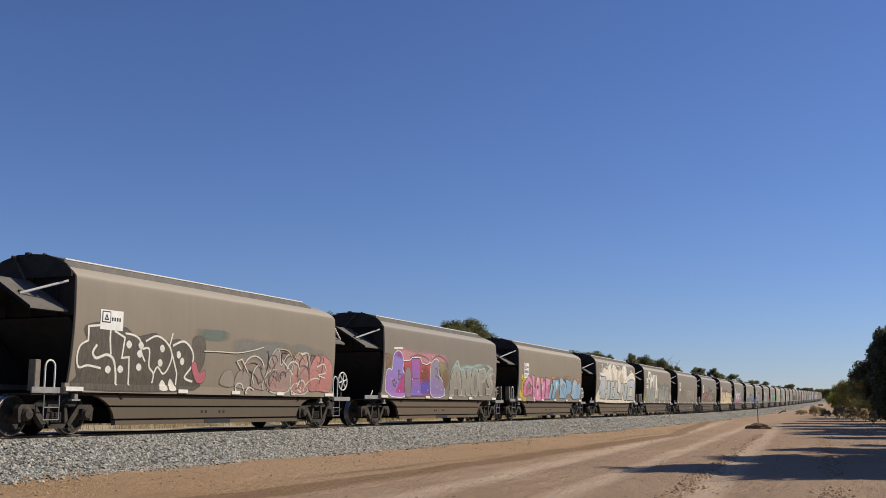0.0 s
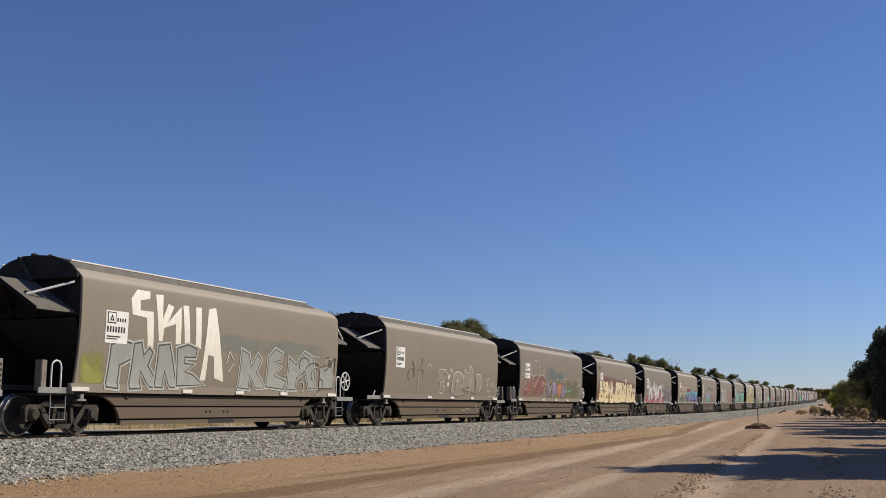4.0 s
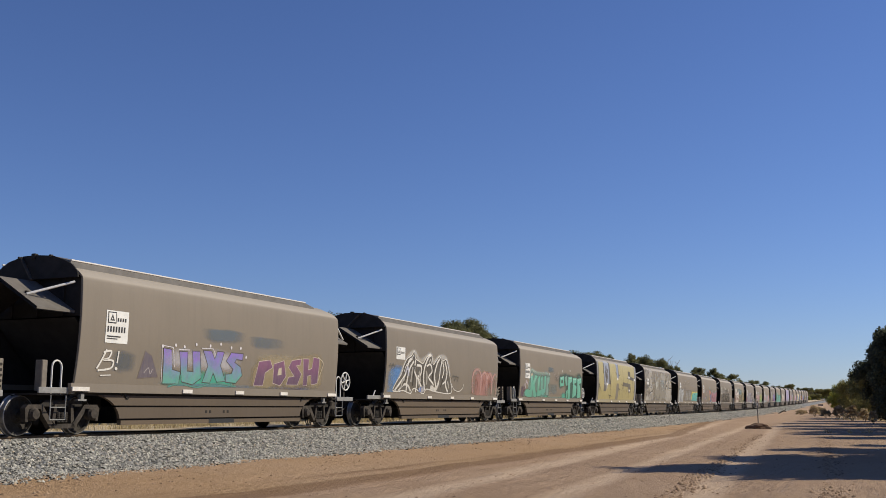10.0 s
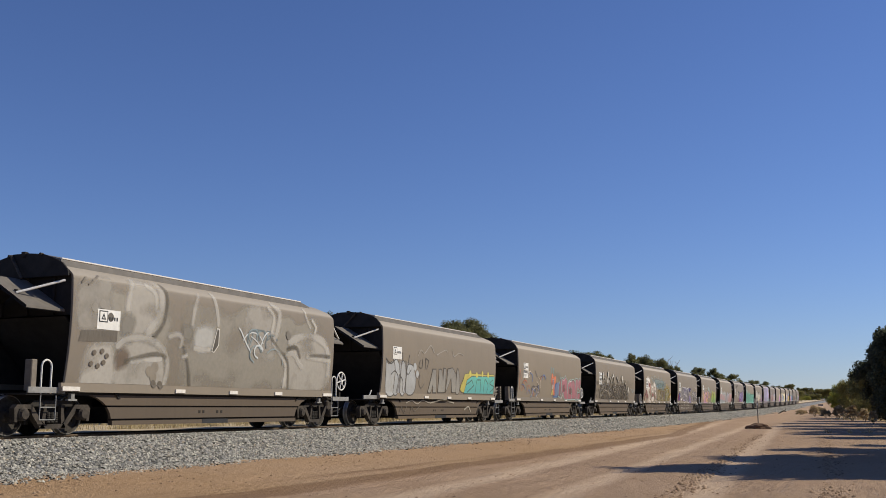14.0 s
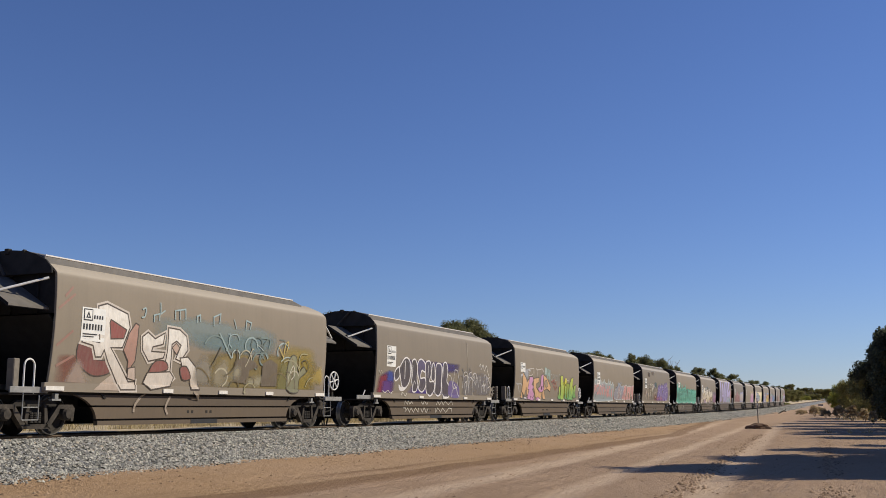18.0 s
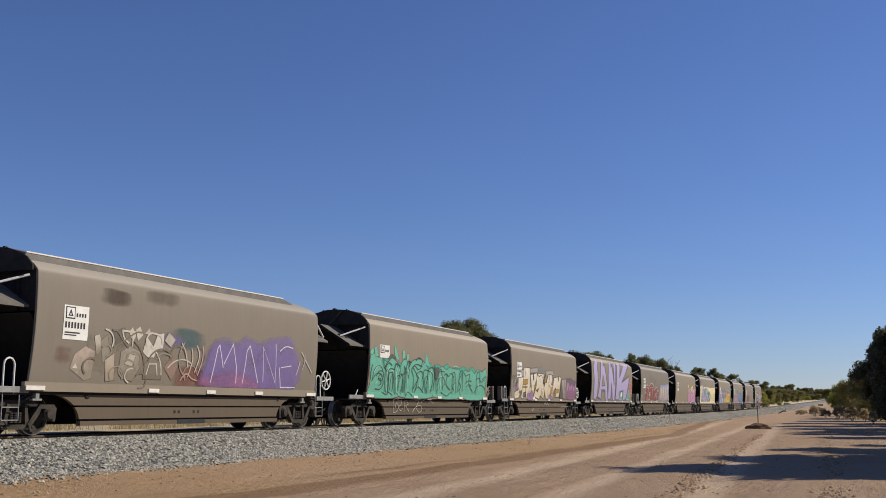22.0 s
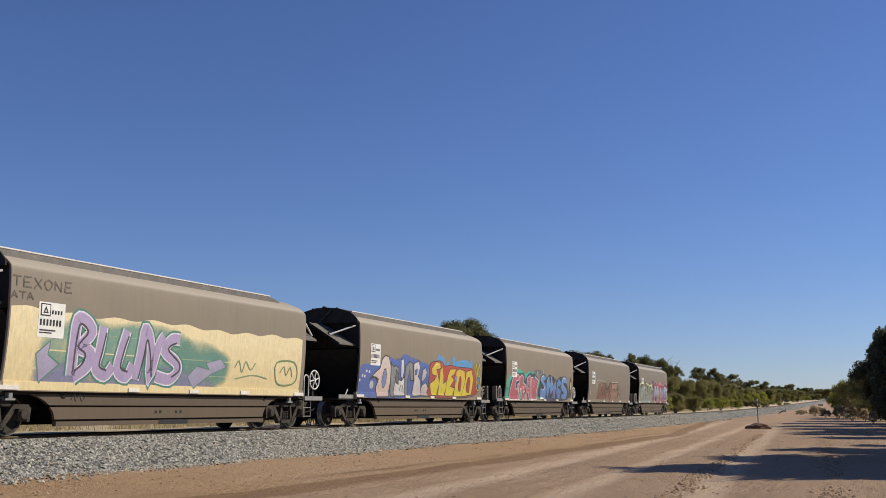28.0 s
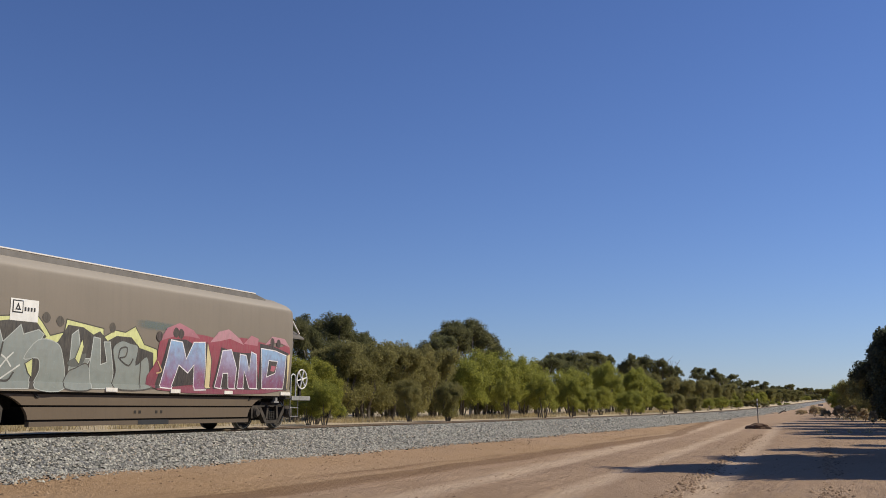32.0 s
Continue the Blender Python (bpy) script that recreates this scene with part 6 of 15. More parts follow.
        shape(n, [(3.81, 1.6), (4.01, 1.75), (3.79, 2.03), (3.82, 2.6), (4.15, 2.54), (4.32, 1.91), (4.46, 2.29), (4.79, 2.37), (4.99, 1.65), (5.3, 2.23), (5.67, 1.82), (5.57, 2.18), (6.56, 2.39), (6.95, 2.44), (7.13, 1.57), (7.67, 1.78), (7.95, 1.92), (7.89, 1.59), (7.35, 1.35), (6.84, 1.37), (6.75, 2.18), (6.01, 1.99), (5.87, 1.35), (5.36, 1.33), (5.19, 1.66), (4.98, 1.06), (4.37, 1.19), (4.39, 1.48)], "ddd9de", low="cfc8d2", line="1f1b20", edge=0.055, halo="8f8c92", glow=.07, curved=False)
        shape(n, [(3.62, 1.43), (3.63, 1.63), (3.85, 1.66), (3.8, 1.41)], "ddd9de", line="1f1b20", edge=0.05, curved=False)
        shape(n, [(5.99, 1.29), (6.09, 1.54), (6.21, 1.51), (6.16, 1.26)], "ddd9de", line="1f1b20", edge=0.04, curved=False)
        shape(n, [(6.32, 1.24), (6.49, 1.46), (6.55, 1.43), (6.49, 1.21)], "ddd9de", line="1f1b20", edge=0.04, curved=False)
        shape(n, [(6.74, 1.09), (6.79, 1.34), (7.36, 1.32), (7.14, 1.06)], "ddd9de", line="1f1b20", edge=0.04, curved=False)
        blot(n, 1.35, 1.45, 0.05, "2a262c")
        blot(n, 2.11, 1.54, 0.05, "2a262c")
        blot(n, 2.18, 1.39, 0.05, "2a262c")
        blot(n, 3, 1.44, 0.05, "2a262c")
        blot(n, 2.94, 1.52, 0.05, "2a262c")
        blot(n, 4.45, 1.43, 0.05, "2a262c")
        blot(n, 4.65, 1.64, 0.05, "2a262c")
        blot(n, 5.51, 1.59, 0.05, "2a262c")
        blot(n, 5.59, 1.46, 0.05, "2a262c")
        blot(n, 6.16, 1.48, 0.05, "2a262c")
        blot(n, 6.42, 1.55, 0.05, "2a262c")
        filigree(n, 7.9, 11.4, 1.5, 2.2, ("4a484c", "a5a4a8", "8f8c92"), 14, 4)
        shape(n, [(8.18, 1.11), (8.36, 2), (8.66, 2.08), (8.99, 1.13)], "77757c", low="6a6870", line="2c2a2c", edge=0.045, halo="a5a4a8", glow=.07, curved=False, fade=0.1)
        shape(n, [(8.93, 1.09), (8.93, 1.99), (9.44, 2.08), (9.84, 1.11)], "84828a", low="6a6870", line="2c2a2c", edge=0.045, halo="a5a4a8", glow=.07, curved=False, fade=0.1)
        shape(n, [(9.84, 1.11), (9.91, 2.07), (10.4, 2.02), (10.52, 1.12)], "77757c", low="6a6870", line="2c2a2c", edge=0.045, halo="a5a4a8", glow=.07, curved=False, fade=0.1)
        shape(n, [(10.53, 1.08), (10.68, 2.03), (11.43, 1.85), (11.53, 1.1)], "84828a", low="6a6870", line="2c2a2c", edge=0.045, curved=False, fade=0.1)
        filigree(n, 8.2, 11.3, 1.1, 1.9, ("2c2a2c", "b5b4b8", "5a585c"), 26, 5)
        spray(n, [(8.49, 1.35), (8.66, 1.7), (8.94, 1.29), (9.19, 1.63), (9.59, 1.31), (9.91, 1.66), (10.33, 1.32), (10.75, 1.61), (11.12, 1.27)], 0.05, "38363a")
        spray(n, [(8.14, 2.38), (8.64, 2.25), (9.27, 2.38), (10.02, 2.28), (11.03, 2.05)], 0.05, "4a484c")
        spray(n, [(7.42, 2.41), (7.79, 2.17), (7.66, 2.36), (8.01, 2.41), (8.35, 2.07)], 0.05, "cfcfd2")
        spray(n, [(7.75, 2.04), (8.99, 2.03), (9.64, 2.09), (10.85, 2.04)], 0.05, "b0b0b4")
        spray(n, [(0.31, 1.7), (0.41, 1.56), (0.45, 1.71), (0.59, 1.54), (0.68, 1.64), (0.8, 1.57)], 0.04, "dedad4")
        spray(n, [(0.21, 1.33), (0.25, 1.47), (0.33, 1.26)], 0.04, "dedad4", curved=False)
        spray(n, [(0.39, 1.31), (0.47, 1.43), (0.59, 1.36), (0.47, 1.26)], 0.045, "dedad4")
        spray(n, [(0.67, 1.32), (0.75, 1.44), (0.88, 1.37)], 0.04, "dedad4")
        spray(n, [(2.33, 2.17), (2.69, 2.33), (2.96, 2.26), (3.33, 2.42), (3.77, 2.6)], 0.05, "b0aeb2")
        spray(n, [(4.98, 2.44), (5.51, 2.27), (6.56, 2.48), (7.11, 2.68)], 0.05, "c4c2c4")
        spray(n, [(2.58, 0.89), (2.67, 0.83), (2.55, 0.78)], 0.12, "a59c8c")
        spray(n, [(4.36, 0.62), (4.37, 0.42)], 0.2, "a59c8c", curved=False)
        spray(n, [(5.88, 0.62), (5.9, 0.41)], 0.16, "a59c8c", curved=False)
    elif n == 9:
        cloud(n, 0.39, 2.8, 1, 1.8, "8a5a4c", 0.55)
        shape(n, [(0.69, 1.43), (0.57, 1.92), (0.71, 2.18), (0.95, 2.35), (1.37, 2.43), (1.57, 2.32), (1.52, 2.1), (1.74, 1.93), (1.79, 1.67), (1.53, 1.55), (0.98, 1.63), (0.86, 1.5)], "9a7464", low="7d8472", line="e6ddce", edge=0.075, fade=0.2)
        shape(n, [(1.61, 2.03), (1.81, 2.33), (2.16, 2.46), (2.55, 2.35), (2.49, 2.16), (2.16, 2.14), (2.1, 1.95), (2.26, 1.74), (2.11, 1.68), (1.78, 1.93)], "9a7464", low="74806e", line="e6ddce", edge=0.075, fade=0.2)
        shape(n, [(2.56, 1.7), (2.55, 2), (2.78, 2.18), (2.8, 2.4), (3.24, 2.45), (3.38, 2.01), (3.29, 1.73), (3.05, 1.58), (2.75, 1.6)], "9a7464", low="7d8472", line="e6ddce", edge=0.075, fade=0.2)
        shape(n, [(3.41, 2.13), (3.88, 2.36), (4.26, 2.35), (4.32, 2.21), (3.96, 2.1), (3.9, 1.9), (4.23, 1.88), (4.23, 1.62), (4, 1.59)], "8f7868", low="74806e", line="e6ddce", edge=0.075, fade=0.25)
        shape(n, [(4.4, 2.39), (4.89, 2.42), (4.87, 2.15), (4.55, 1.99), (4.66, 1.87), (4.33, 1.86), (4.39, 2.1)], "93705e", line="e6ddce", edge=0.07, curved=False, fade=0.15)
        mist(n, [(0.83, 1.48), (1.26, 1.54), (2.2, 1.63), (3.1, 1.56), (4.24, 1.57), (4.65, 1.41), (4.42, 1.03), (2.39, 0.99), (1.17, 0.98)], "6f7a6c", 0.75)
        spray(n, [(0.8, 1.45), (1.01, 1.13), (1.28, 0.98)], 0.05, "e6ddce")
        spray(n, [(1.07, 1.57), (1.31, 1.49), (1.57, 1.55), (1.87, 1.41)], 0.05, "e6ddce")
        spray(n, [(0.84, 1.82), (1.13, 1.87), (1.42, 1.97), (1.56, 2.08)], 0.05, "5a5248")
        spray(n, [(0.89, 1.76), (1.25, 1.85), (1.53, 1.76), (1.6, 1.61), (1.34, 1.52)], 0.05, "e6ddce")
        spray(n, [(3.12, 1.45), (3.2, 1.73), (3.45, 1.6), (3.57, 1.24)], 0.045, "e6ddce")
        spray(n, [(2.38, 1.02), (2.7, 1.38), (2.79, 1.57)], 0.04, "e6ddce")
        spray(n, [(0.98, 1), (1.04, 1.33), (1.39, 1.29)], 0.04, "5a5248")
        spray(n, [(3.84, 1.24), (4.08, 1.42), (4.34, 1.31), (4.19, 1.14)], 0.04, "e6ddce")
        spray(n, [(3.62, 1.04), (3.6, 1.74), (3.74, 2.03)], 0.04, "5a5248")
        blot(n, 3.07, 1.72, 0.07, "3a3330")
        blot(n, 2.33, 1.77, 0.07, "3a3330")
        blot(n, 1.89, 1.99, 0.07, "3a3330")
        blot(n, 1.1, 2.08, 0.07, "3a3330")
        filigree(n, 0.9, 5.6, 1.05, 1.9, ("5a5a4c", "cfc6b6", "8f8a78"), 10, 6)
        cloud(n, 4.24, 7.36, 1.74, 2.35, "94382c", 0.8)
        spray(n, [(8.15, 0.86), (8.58, 0.76), (9.21, 0.9), (9.87, 0.8)], 0.04, "b8b0a0")
        cloud(n, 4.41, 8.22, 1.03, 1.79, "5a4a90", 0.8, soft=0.5)
        cloud(n, 7.64, 11.55, 1.09, 2.25, "5a7ac0", 0.8, soft=0.3, seed=2)
        cloud(n, 7.77, 11.55, 1.05, 1.5, "5a4a90", 0.6, soft=0.6, seed=3)
        mist(n, [(4.81, 1.08), (4.74, 2.01), (5.41, 2.13), (6.15, 2.11), (6.95, 2.17), (7.86, 2.25), (8.01, 1.13)], "4a5a7c", 0.75)
        shape(n, [(4.87, 1.13), (4.85, 1.97), (5.39, 2.04), (5.51, 1.78), (5.19, 1.57), (5.21, 1.14)], "3f9ea2", low="5c4c92", line="e4e4e2", edge=0.03, curved=False)
        shape(n, [(5.61, 1.31), (5.57, 1.93), (6.08, 2.02), (6.29, 1.45), (6.02, 1.14)], "3f9ea2", low="5c4c92", line="e4e4e2", edge=0.03, curved=False)
        shape(n, [(6.37, 1.15), (6.39, 1.39), (6.68, 1.43), (6.33, 1.69), (6.46, 2.03), (6.91, 2.07), (6.91, 1.88), (6.69, 1.82), (7.06, 1.54), (6.92, 1.16)], "3f9ea2", low="5c4c92", line="e4e4e2", edge=0.03, curved=False)
        shape(n, [(7.17, 1.16), (7.11, 2.08), (7.37, 2.09), (7.34, 1.71), (7.52, 1.71), (7.57, 2.15), (7.78, 2.11), (7.85, 1.17), (7.58, 1.17), (7.51, 1.46), (7.34, 1.45), (7.38, 1.17)], "3f9ea2", low="5c4c92", line="e4e4e2", edge=0.03, curved=False)
        mist(n, [(5.81, 1.44), (5.8, 1.79), (5.98, 1.8), (6.08, 1.46)], "4a4a78", 0.75)
        shape(n, [(8.16, 1.25), (8.15, 2.11), (8.42, 2.14), (8.45, 1.61), (8.87, 1.58), (8.85, 1.23)], "62ccc4", low="5a66bc", line="1a3a58", edge=0.03, curved=False)
        shape(n, [(8.82, 2.03), (9.07, 2.07), (9.1, 1.55), (9.36, 1.54), (9.3, 2.08), (9.57, 2.06), (9.68, 1.31), (9.17, 1.23)], "62ccc4", low="5a66bc", line="1a3a58", edge=0.03, curved=False)
        shape(n, [(9.63, 2.11), (9.97, 2.08), (10.1, 1.87), (10.32, 2.09), (10.57, 2.05), (10.42, 1.69), (10.73, 1.26), (10.38, 1.26), (10.14, 1.51), (10, 1.25), (9.72, 1.28), (9.89, 1.71)], "62ccc4", low="5a66bc", line="1a3a58", edge=0.03, curved=False)
        shape(n, [(11.48, 2.03), (10.89, 2.06), (10.67, 1.84), (11.07, 1.64), (10.99, 1.5), (10.67, 1.47), (10.74, 1.23), (11.35, 1.24), (11.55, 1.5), (11.12, 1.75), (11.21, 1.86), (11.51, 1.85)], "62ccc4", low="5a66bc", line="1a3a58", edge=0.03, curved=False)
        spray(n, [(5.77, 2.15), (5.85, 1.97)], 0.07, "c8644a", curved=False)
        spray(n, [(7.46, 2.32), (7.54, 2.1)], 0.07, "c8644a", curved=False)
        spray(n, [(4.96, 2.07), (5.25, 2.17), (5.62, 2.13)], 0.06, "94382c")
        spray(n, [(8.19, 2.03), (8.28, 1.38)], 0.025, "e0f0ec", curved=False)
        spray(n, [(9.74, 2.05), (10.09, 1.75)], 0.025, "e0f0ec", curved=False)
        spray(n, [(8.04, 2.22), (8.25, 2.31), (8.44, 2.23)], 0.04, "a8c0e0")
        spray(n, [(9.45, 2.19), (9.81, 2.31), (10.23, 2.23)], 0.04, "a8c0e0")
    elif n == 17:
        cloud(n, 0.73, 9.7, 1.13, 2.21, "5f574c", 0.75)
        cloud(n, 0.72, 10.03, 1.1, 2.28, "544c42", 0.5, soft=0.3)
        filigree(n, 0.9, 9.9, 1.12, 2.2, ("9a9285", "4a443c", "857c70", "4f483f", "aca497"), 150, 7, 0.62)
        mist(n, [(0.94, 1.21), (1.13, 1.49), (1.54, 1.63), (2.13, 1.52), (2.89, 1.69), (3.58, 1.39), (3.89, 1.03), (2.56, 1.01), (1.99, 1.26), (1.38, 1.17)], "6a6256", 0.7)
        shape(n, [(1.14, 1.41), (1.38, 1.5), (1.49, 1.32), (1.28, 1.27)], "9a9284", line="2b2824", edge=0.04, fade=0.1)
        shape(n, [(1.68, 2.48), (1.74, 2.77), (2, 2.88), (2.08, 2.83), (1.89, 2.74), (1.91, 2.5), (1.77, 2.34)], "d8d2c6", line="2b2824", edge=0.045)
        shape(n, [(3.15, 2.57), (3.09, 2.84), (3.26, 2.93), (3.44, 2.87), (3.31, 2.8), (3.41, 2.56), (3.29, 2.44)], "d8d2c6", line="2b2824", edge=0.045)
        shape(n, [(1.91, 2.53), (2.29, 2.58), (2.67, 2.37), (2.62, 2.15), (2.4, 2.33), (2.11, 2.44)], "8a8274", line="2b2824", edge=0.045)
        shape(n, [(2.86, 2.17), (2.91, 2.44), (3.02, 2.61), (3.22, 2.3), (3.15, 2.16)], "c9c3b7", line="2b2824", edge=0.045)
        shape(n, [(3.4, 2.61), (3.75, 2.61), (4.09, 2.41), (4.18, 2.02), (3.92, 2.29), (3.64, 2.44)], "8a8274", line="2b2824", edge=0.045)
        shape(n, [(4.08, 2.44), (4.43, 2.69), (4.66, 2.8), (4.81, 2.57), (4.53, 2.58), (4.31, 2.48)], "d8d2c6", line="2b2824", edge=0.045)
        shape(n, [(4.65, 2.33), (4.8, 2.72), (5.05, 2.59), (5.02, 2.36), (4.8, 2.17)], "8a8274", line="2b2824", edge=0.045)
        shape(n, [(5.5, 2.53), (5.79, 2.67), (6, 2.63), (6.13, 2.27), (5.92, 2.35), (5.75, 2.49)], "a49c8e", line="2b2824", edge=0.045)
        shape(n, [(7.03, 2.48), (7.07, 2.7), (7.35, 2.75), (7.53, 2.51), (7.44, 2.19), (7.25, 2.43)], "d8d2c6", line="2b2824", edge=0.045)
        shape(n, [(8.07, 2.22), (8.24, 2.33), (8.78, 1.93), (8.97, 1.54), (8.69, 1.73), (8.45, 2.08)], "a49c8e", line="2b2824", edge=0.045)
        shape(n, [(9.05, 1.78), (9.07, 2.01), (9.33, 1.95), (9.34, 1.55)], "d8d2c6", line="2b2824", edge=0.04)
        shape(n, [(1.51, 1.78), (1.39, 2.08), (1.53, 2.14), (1.52, 1.96)], "d8d2c6", line="2b2824", edge=0.04)
        spray(n, [(1.87, 2.16), (2.12, 2.31), (2.4, 2.25), (2.51, 2.04)], 0.06, "b0a89c")
        spray(n, [(3.42, 2.39), (3.66, 2.19), (3.61, 1.94), (3.31, 1.7)], 0.06, "b0a89c")
        spray(n, [(1, 1.26), (1.28, 1.62), (1.69, 1.84), (2.03, 2.09)], 0.05, "b0a89c")
        spray(n, [(1.36, 1.22), (1.67, 1.51), (2.16, 1.73), (2.7, 1.62)], 0.05, "b0a89c")
        spray(n, [(2.69, 1.68), (3.33, 1.57), (3.75, 1.22)], 0.05, "b0a89c")
        spray(n, [(3.69, 2), (4.04, 1.73), (3.79, 1.45)], 0.05, "b0a89c")
        spray(n, [(4.55, 2.33), (4.74, 1.99), (4.54, 1.75)], 0.05, "b0a89c")
        spray(n, [(5.04, 2.21), (5.36, 2.02), (5.25, 1.78)], 0.05, "b0a89c")
        spray(n, [(7.95, 1.58), (8.16, 1.65), (8.28, 1.39), (8.15, 1.2)], 0.05, "b0a89c")
        spray(n, [(9.07, 1.12), (8.91, 1.54), (9.25, 1.68), (9.53, 1.29)], 0.05, "b0a89c")
        spray(n, [(1.13, 1.31), (1.55, 1.55), (2.31, 1.56), (3.14, 1.48), (3.8, 1.03)], 0.06, "2b2824")
        spray(n, [(7.94, 1.1), (7.93, 1.67), (8.26, 1.75), (8.41, 1.33)], 0.05, "2b2824")
        spray(n, [(9.11, 1.48), (9.51, 1.13)], 0.05, "2b2824")
        tag(n, "VNVS", 0.15, 1.0, 2.0, 2.24, "3a3631", 0.026)
        tag(n, "AURD", 0.2, 1.25, 1.58, 1.8, "3a3631", 0.026)
        tag(n, "SME", 0.15, 0.75, 1.22, 1.4, "3a3631", 0.026)
        spray(n, [(10.15, 1.75), (10.39, 1.89), (10.64, 1.66), (10.88, 1.84), (11.18, 1.71)], 0.06, "7aa4b0")
    elif n == 18:
        cloud(n, 4.85, 11.55, 1.12, 2.18, "8c7c50", 0.85)
        cloud(n, 2.84, 9.18, 1.94, 2.94, "8fa0a0", 0.55, seed=1)
        cloud(n, 0.1, 1.25, 0.97, 1.8, "8a4a40", 0.6)
        spray(n, [(0.37, 2.97), (0.6, 3.2)], 0.08, "9c5a50", curved=False, fade=0.4)
        spray(n, [(0.19, 2.69), (0.67, 3.05)], 0.08, "9c5a50", curved=False, fade=0.4)
        spray(n, [(0.21, 1.9), (0.66, 2.25)], 0.08, "9c5a50", curved=False, fade=0.4)
        spray(n, [(0.26, 1.47), (0.74, 1.71)], 0.08, "9c5a50", curved=False, fade=0.4)
        shape(n, [(0.87, 1.59), (0.87, 2.01), (1.23, 1.95), (1.41, 1.69), (1.6, 1.65), (1.82, 1.63), (1.97, 1.43), (1.77, 1.32), (1.34, 1.31)], "6a2f30", low="7a3b3a", line="2a1a18", edge=0.05)
        mist(n, [(0.54, 0.97), (0.87, 1.59), (1.16, 1.35), (1.38, 1.16), (1.25, 0.99)], "b8a496", 0.65)
        shape(n, [(1.46, 0.99), (1.99, 1.33), (2.41, 1.19), (2.35, 0.98)], "c9b8aa", low="b8a494", curved=False, fade=0.1)
        shape(n, [(1.83, 2.37), (2.37, 2.3), (2.23, 2.17), (1.89, 2.14)], "8c3f3c", line="2a1a18", edge=0.04, curved=False)
        shape(n, [(0.94, 2.02), (1, 2.09), (1.5, 2.04), (1.39, 2.85), (1.67, 2.93), (2.37, 2.75), (2.47, 2.44), (2.26, 1.96), (1.88, 1.94), (2.6, 1.19), (2.83, 1.2), (2.84, 1.01), (2.34, 1), (1.82, 1.63), (1.67, 1.88), (1.59, 1.72), (1.41, 1.71), (1.3, 1.96)], "eee8de", low="d8ccc0", line="2a1a18", edge=0.055, halo="cfc4b8", glow=.07, curved=False)
        shape(n, [(1.78, 2.5), (1.81, 2.58), (2.36, 2.38), (2.27, 2.17), (1.85, 2.14)], "8c3f3c", line="2a1a18", edge=0.045, curved=False)
        shape(n, [(2.3, 1.91), (2.45, 2.31), (2.66, 2.56), (2.78, 2.52), (2.74, 1.67), (2.51, 1.4), (2.5, 1.66)], "b58a7a", low="a57a6c", line="2a1a18", edge=0.05, curved=False)
        shape(n, [(2.93, 2.26), (3.12, 2.38), (3.39, 2.24), (3.75, 2.4), (3.7, 2.12), (3.33, 2.04), (3.3, 1.93), (3.81, 1.93), (3.75, 1.79), (3.22, 1.69), (2.97, 1.94)], "eee8de", low="d8ccc0", line="2a1a18", edge=0.055, halo="cfc4b8", glow=.07, curved=False)
        shape(n, [(3.87, 2.54), (4.31, 2.52), (4.6, 2.37), (4.69, 2.03), (4.42, 1.74), (4.23, 1.79), (4.4, 2.13), (4.21, 2.23), (4.04, 2.14), (4.07, 1.45), (4.23, 1.31), (4.12, 1.23), (3.83, 1.58), (3.89, 1.99)], "eee8de", low="d8ccc0", line="2a1a18", edge=0.055, halo="cfc4b8", glow=.07, curved=False)
        shape(n, [(4.05, 2.06), (4.21, 2.18), (4.36, 2.07), (4.25, 1.9)], "c0a494", line="2a1a18", edge=0.04, curved=False)
        shape(n, [(4.4, 1.82), (4.71, 1.86), (5.08, 1.62), (5.31, 1.05), (4.98, 1.05), (4.83, 1.47), (4.53, 1.6)], "eee8de", low="d0c2b4", line="2a1a18", edge=0.055, curved=False)
        shape(n, [(3.27, 1.42), (3.47, 1.7), (3.85, 1.71), (3.97, 1.53), (3.64, 1.43), (3.46, 1.32)], "8a4a46", line="2a1a18", edge=0.05)
        shape(n, [(4.45, 1.57), (4.71, 1.61), (4.91, 1.33), (4.6, 1.29)], "8a4a46", line="2a1a18", edge=0.05)
        shape(n, [(3.12, 1.18), (3.23, 1.42), (4.07, 1.47), (4.23, 1.34), (4.15, 1.12), (3.41, 1.02)], "d8ccc0", line="2a1a18", edge=0.05, curved=False)
        shape(n, [(2.54, 1.27), (2.53, 1.5), (2.76, 1.54), (2.83, 1.22)], "c9b4a6", line="2a1a18", edge=0.04, curved=False)
        spray(n, [(3.23, 0.89), (3, 0.67), (2.97, 0.49)], 0.1, "9a8a7a")
        spray(n, [(4.29, 0.87), (4.13, 0.62), (4.23, 0.43)], 0.1, "9a8a7a")
        spray(n, [(5.09, 0.99), (5.44, 0.8)], 0.1, "9a8a7a")
        spray(n, [(2.88, 2.9), (3, 2.94), (2.97, 2.75), (2.85, 2.71)], 0.055, "9ab0b2")
        spray(n, [(3.31, 2.64), (3.3, 2.8), (3.51, 2.85), (3.51, 2.68)], 0.055, "9ab0b2", curved=False)
        spray(n, [(3.54, 3.13), (3.55, 2.85), (3.72, 2.95)], 0.055, "9ab0b2", curved=False)
        spray(n, [(4.12, 2.76), (4.11, 2.98), (4.52, 3.05), (4.53, 2.79)], 0.06, "9ab0b2", curved=False)
        spray(n, [(4.3, 2.77), (4.29, 3)], 0.05, "9ab0b2", curved=False)
        spray(n, [(4.99, 2.74), (4.99, 2.91), (5.13, 2.96), (5.14, 2.78)], 0.06, "9ab0b2", curved=False)
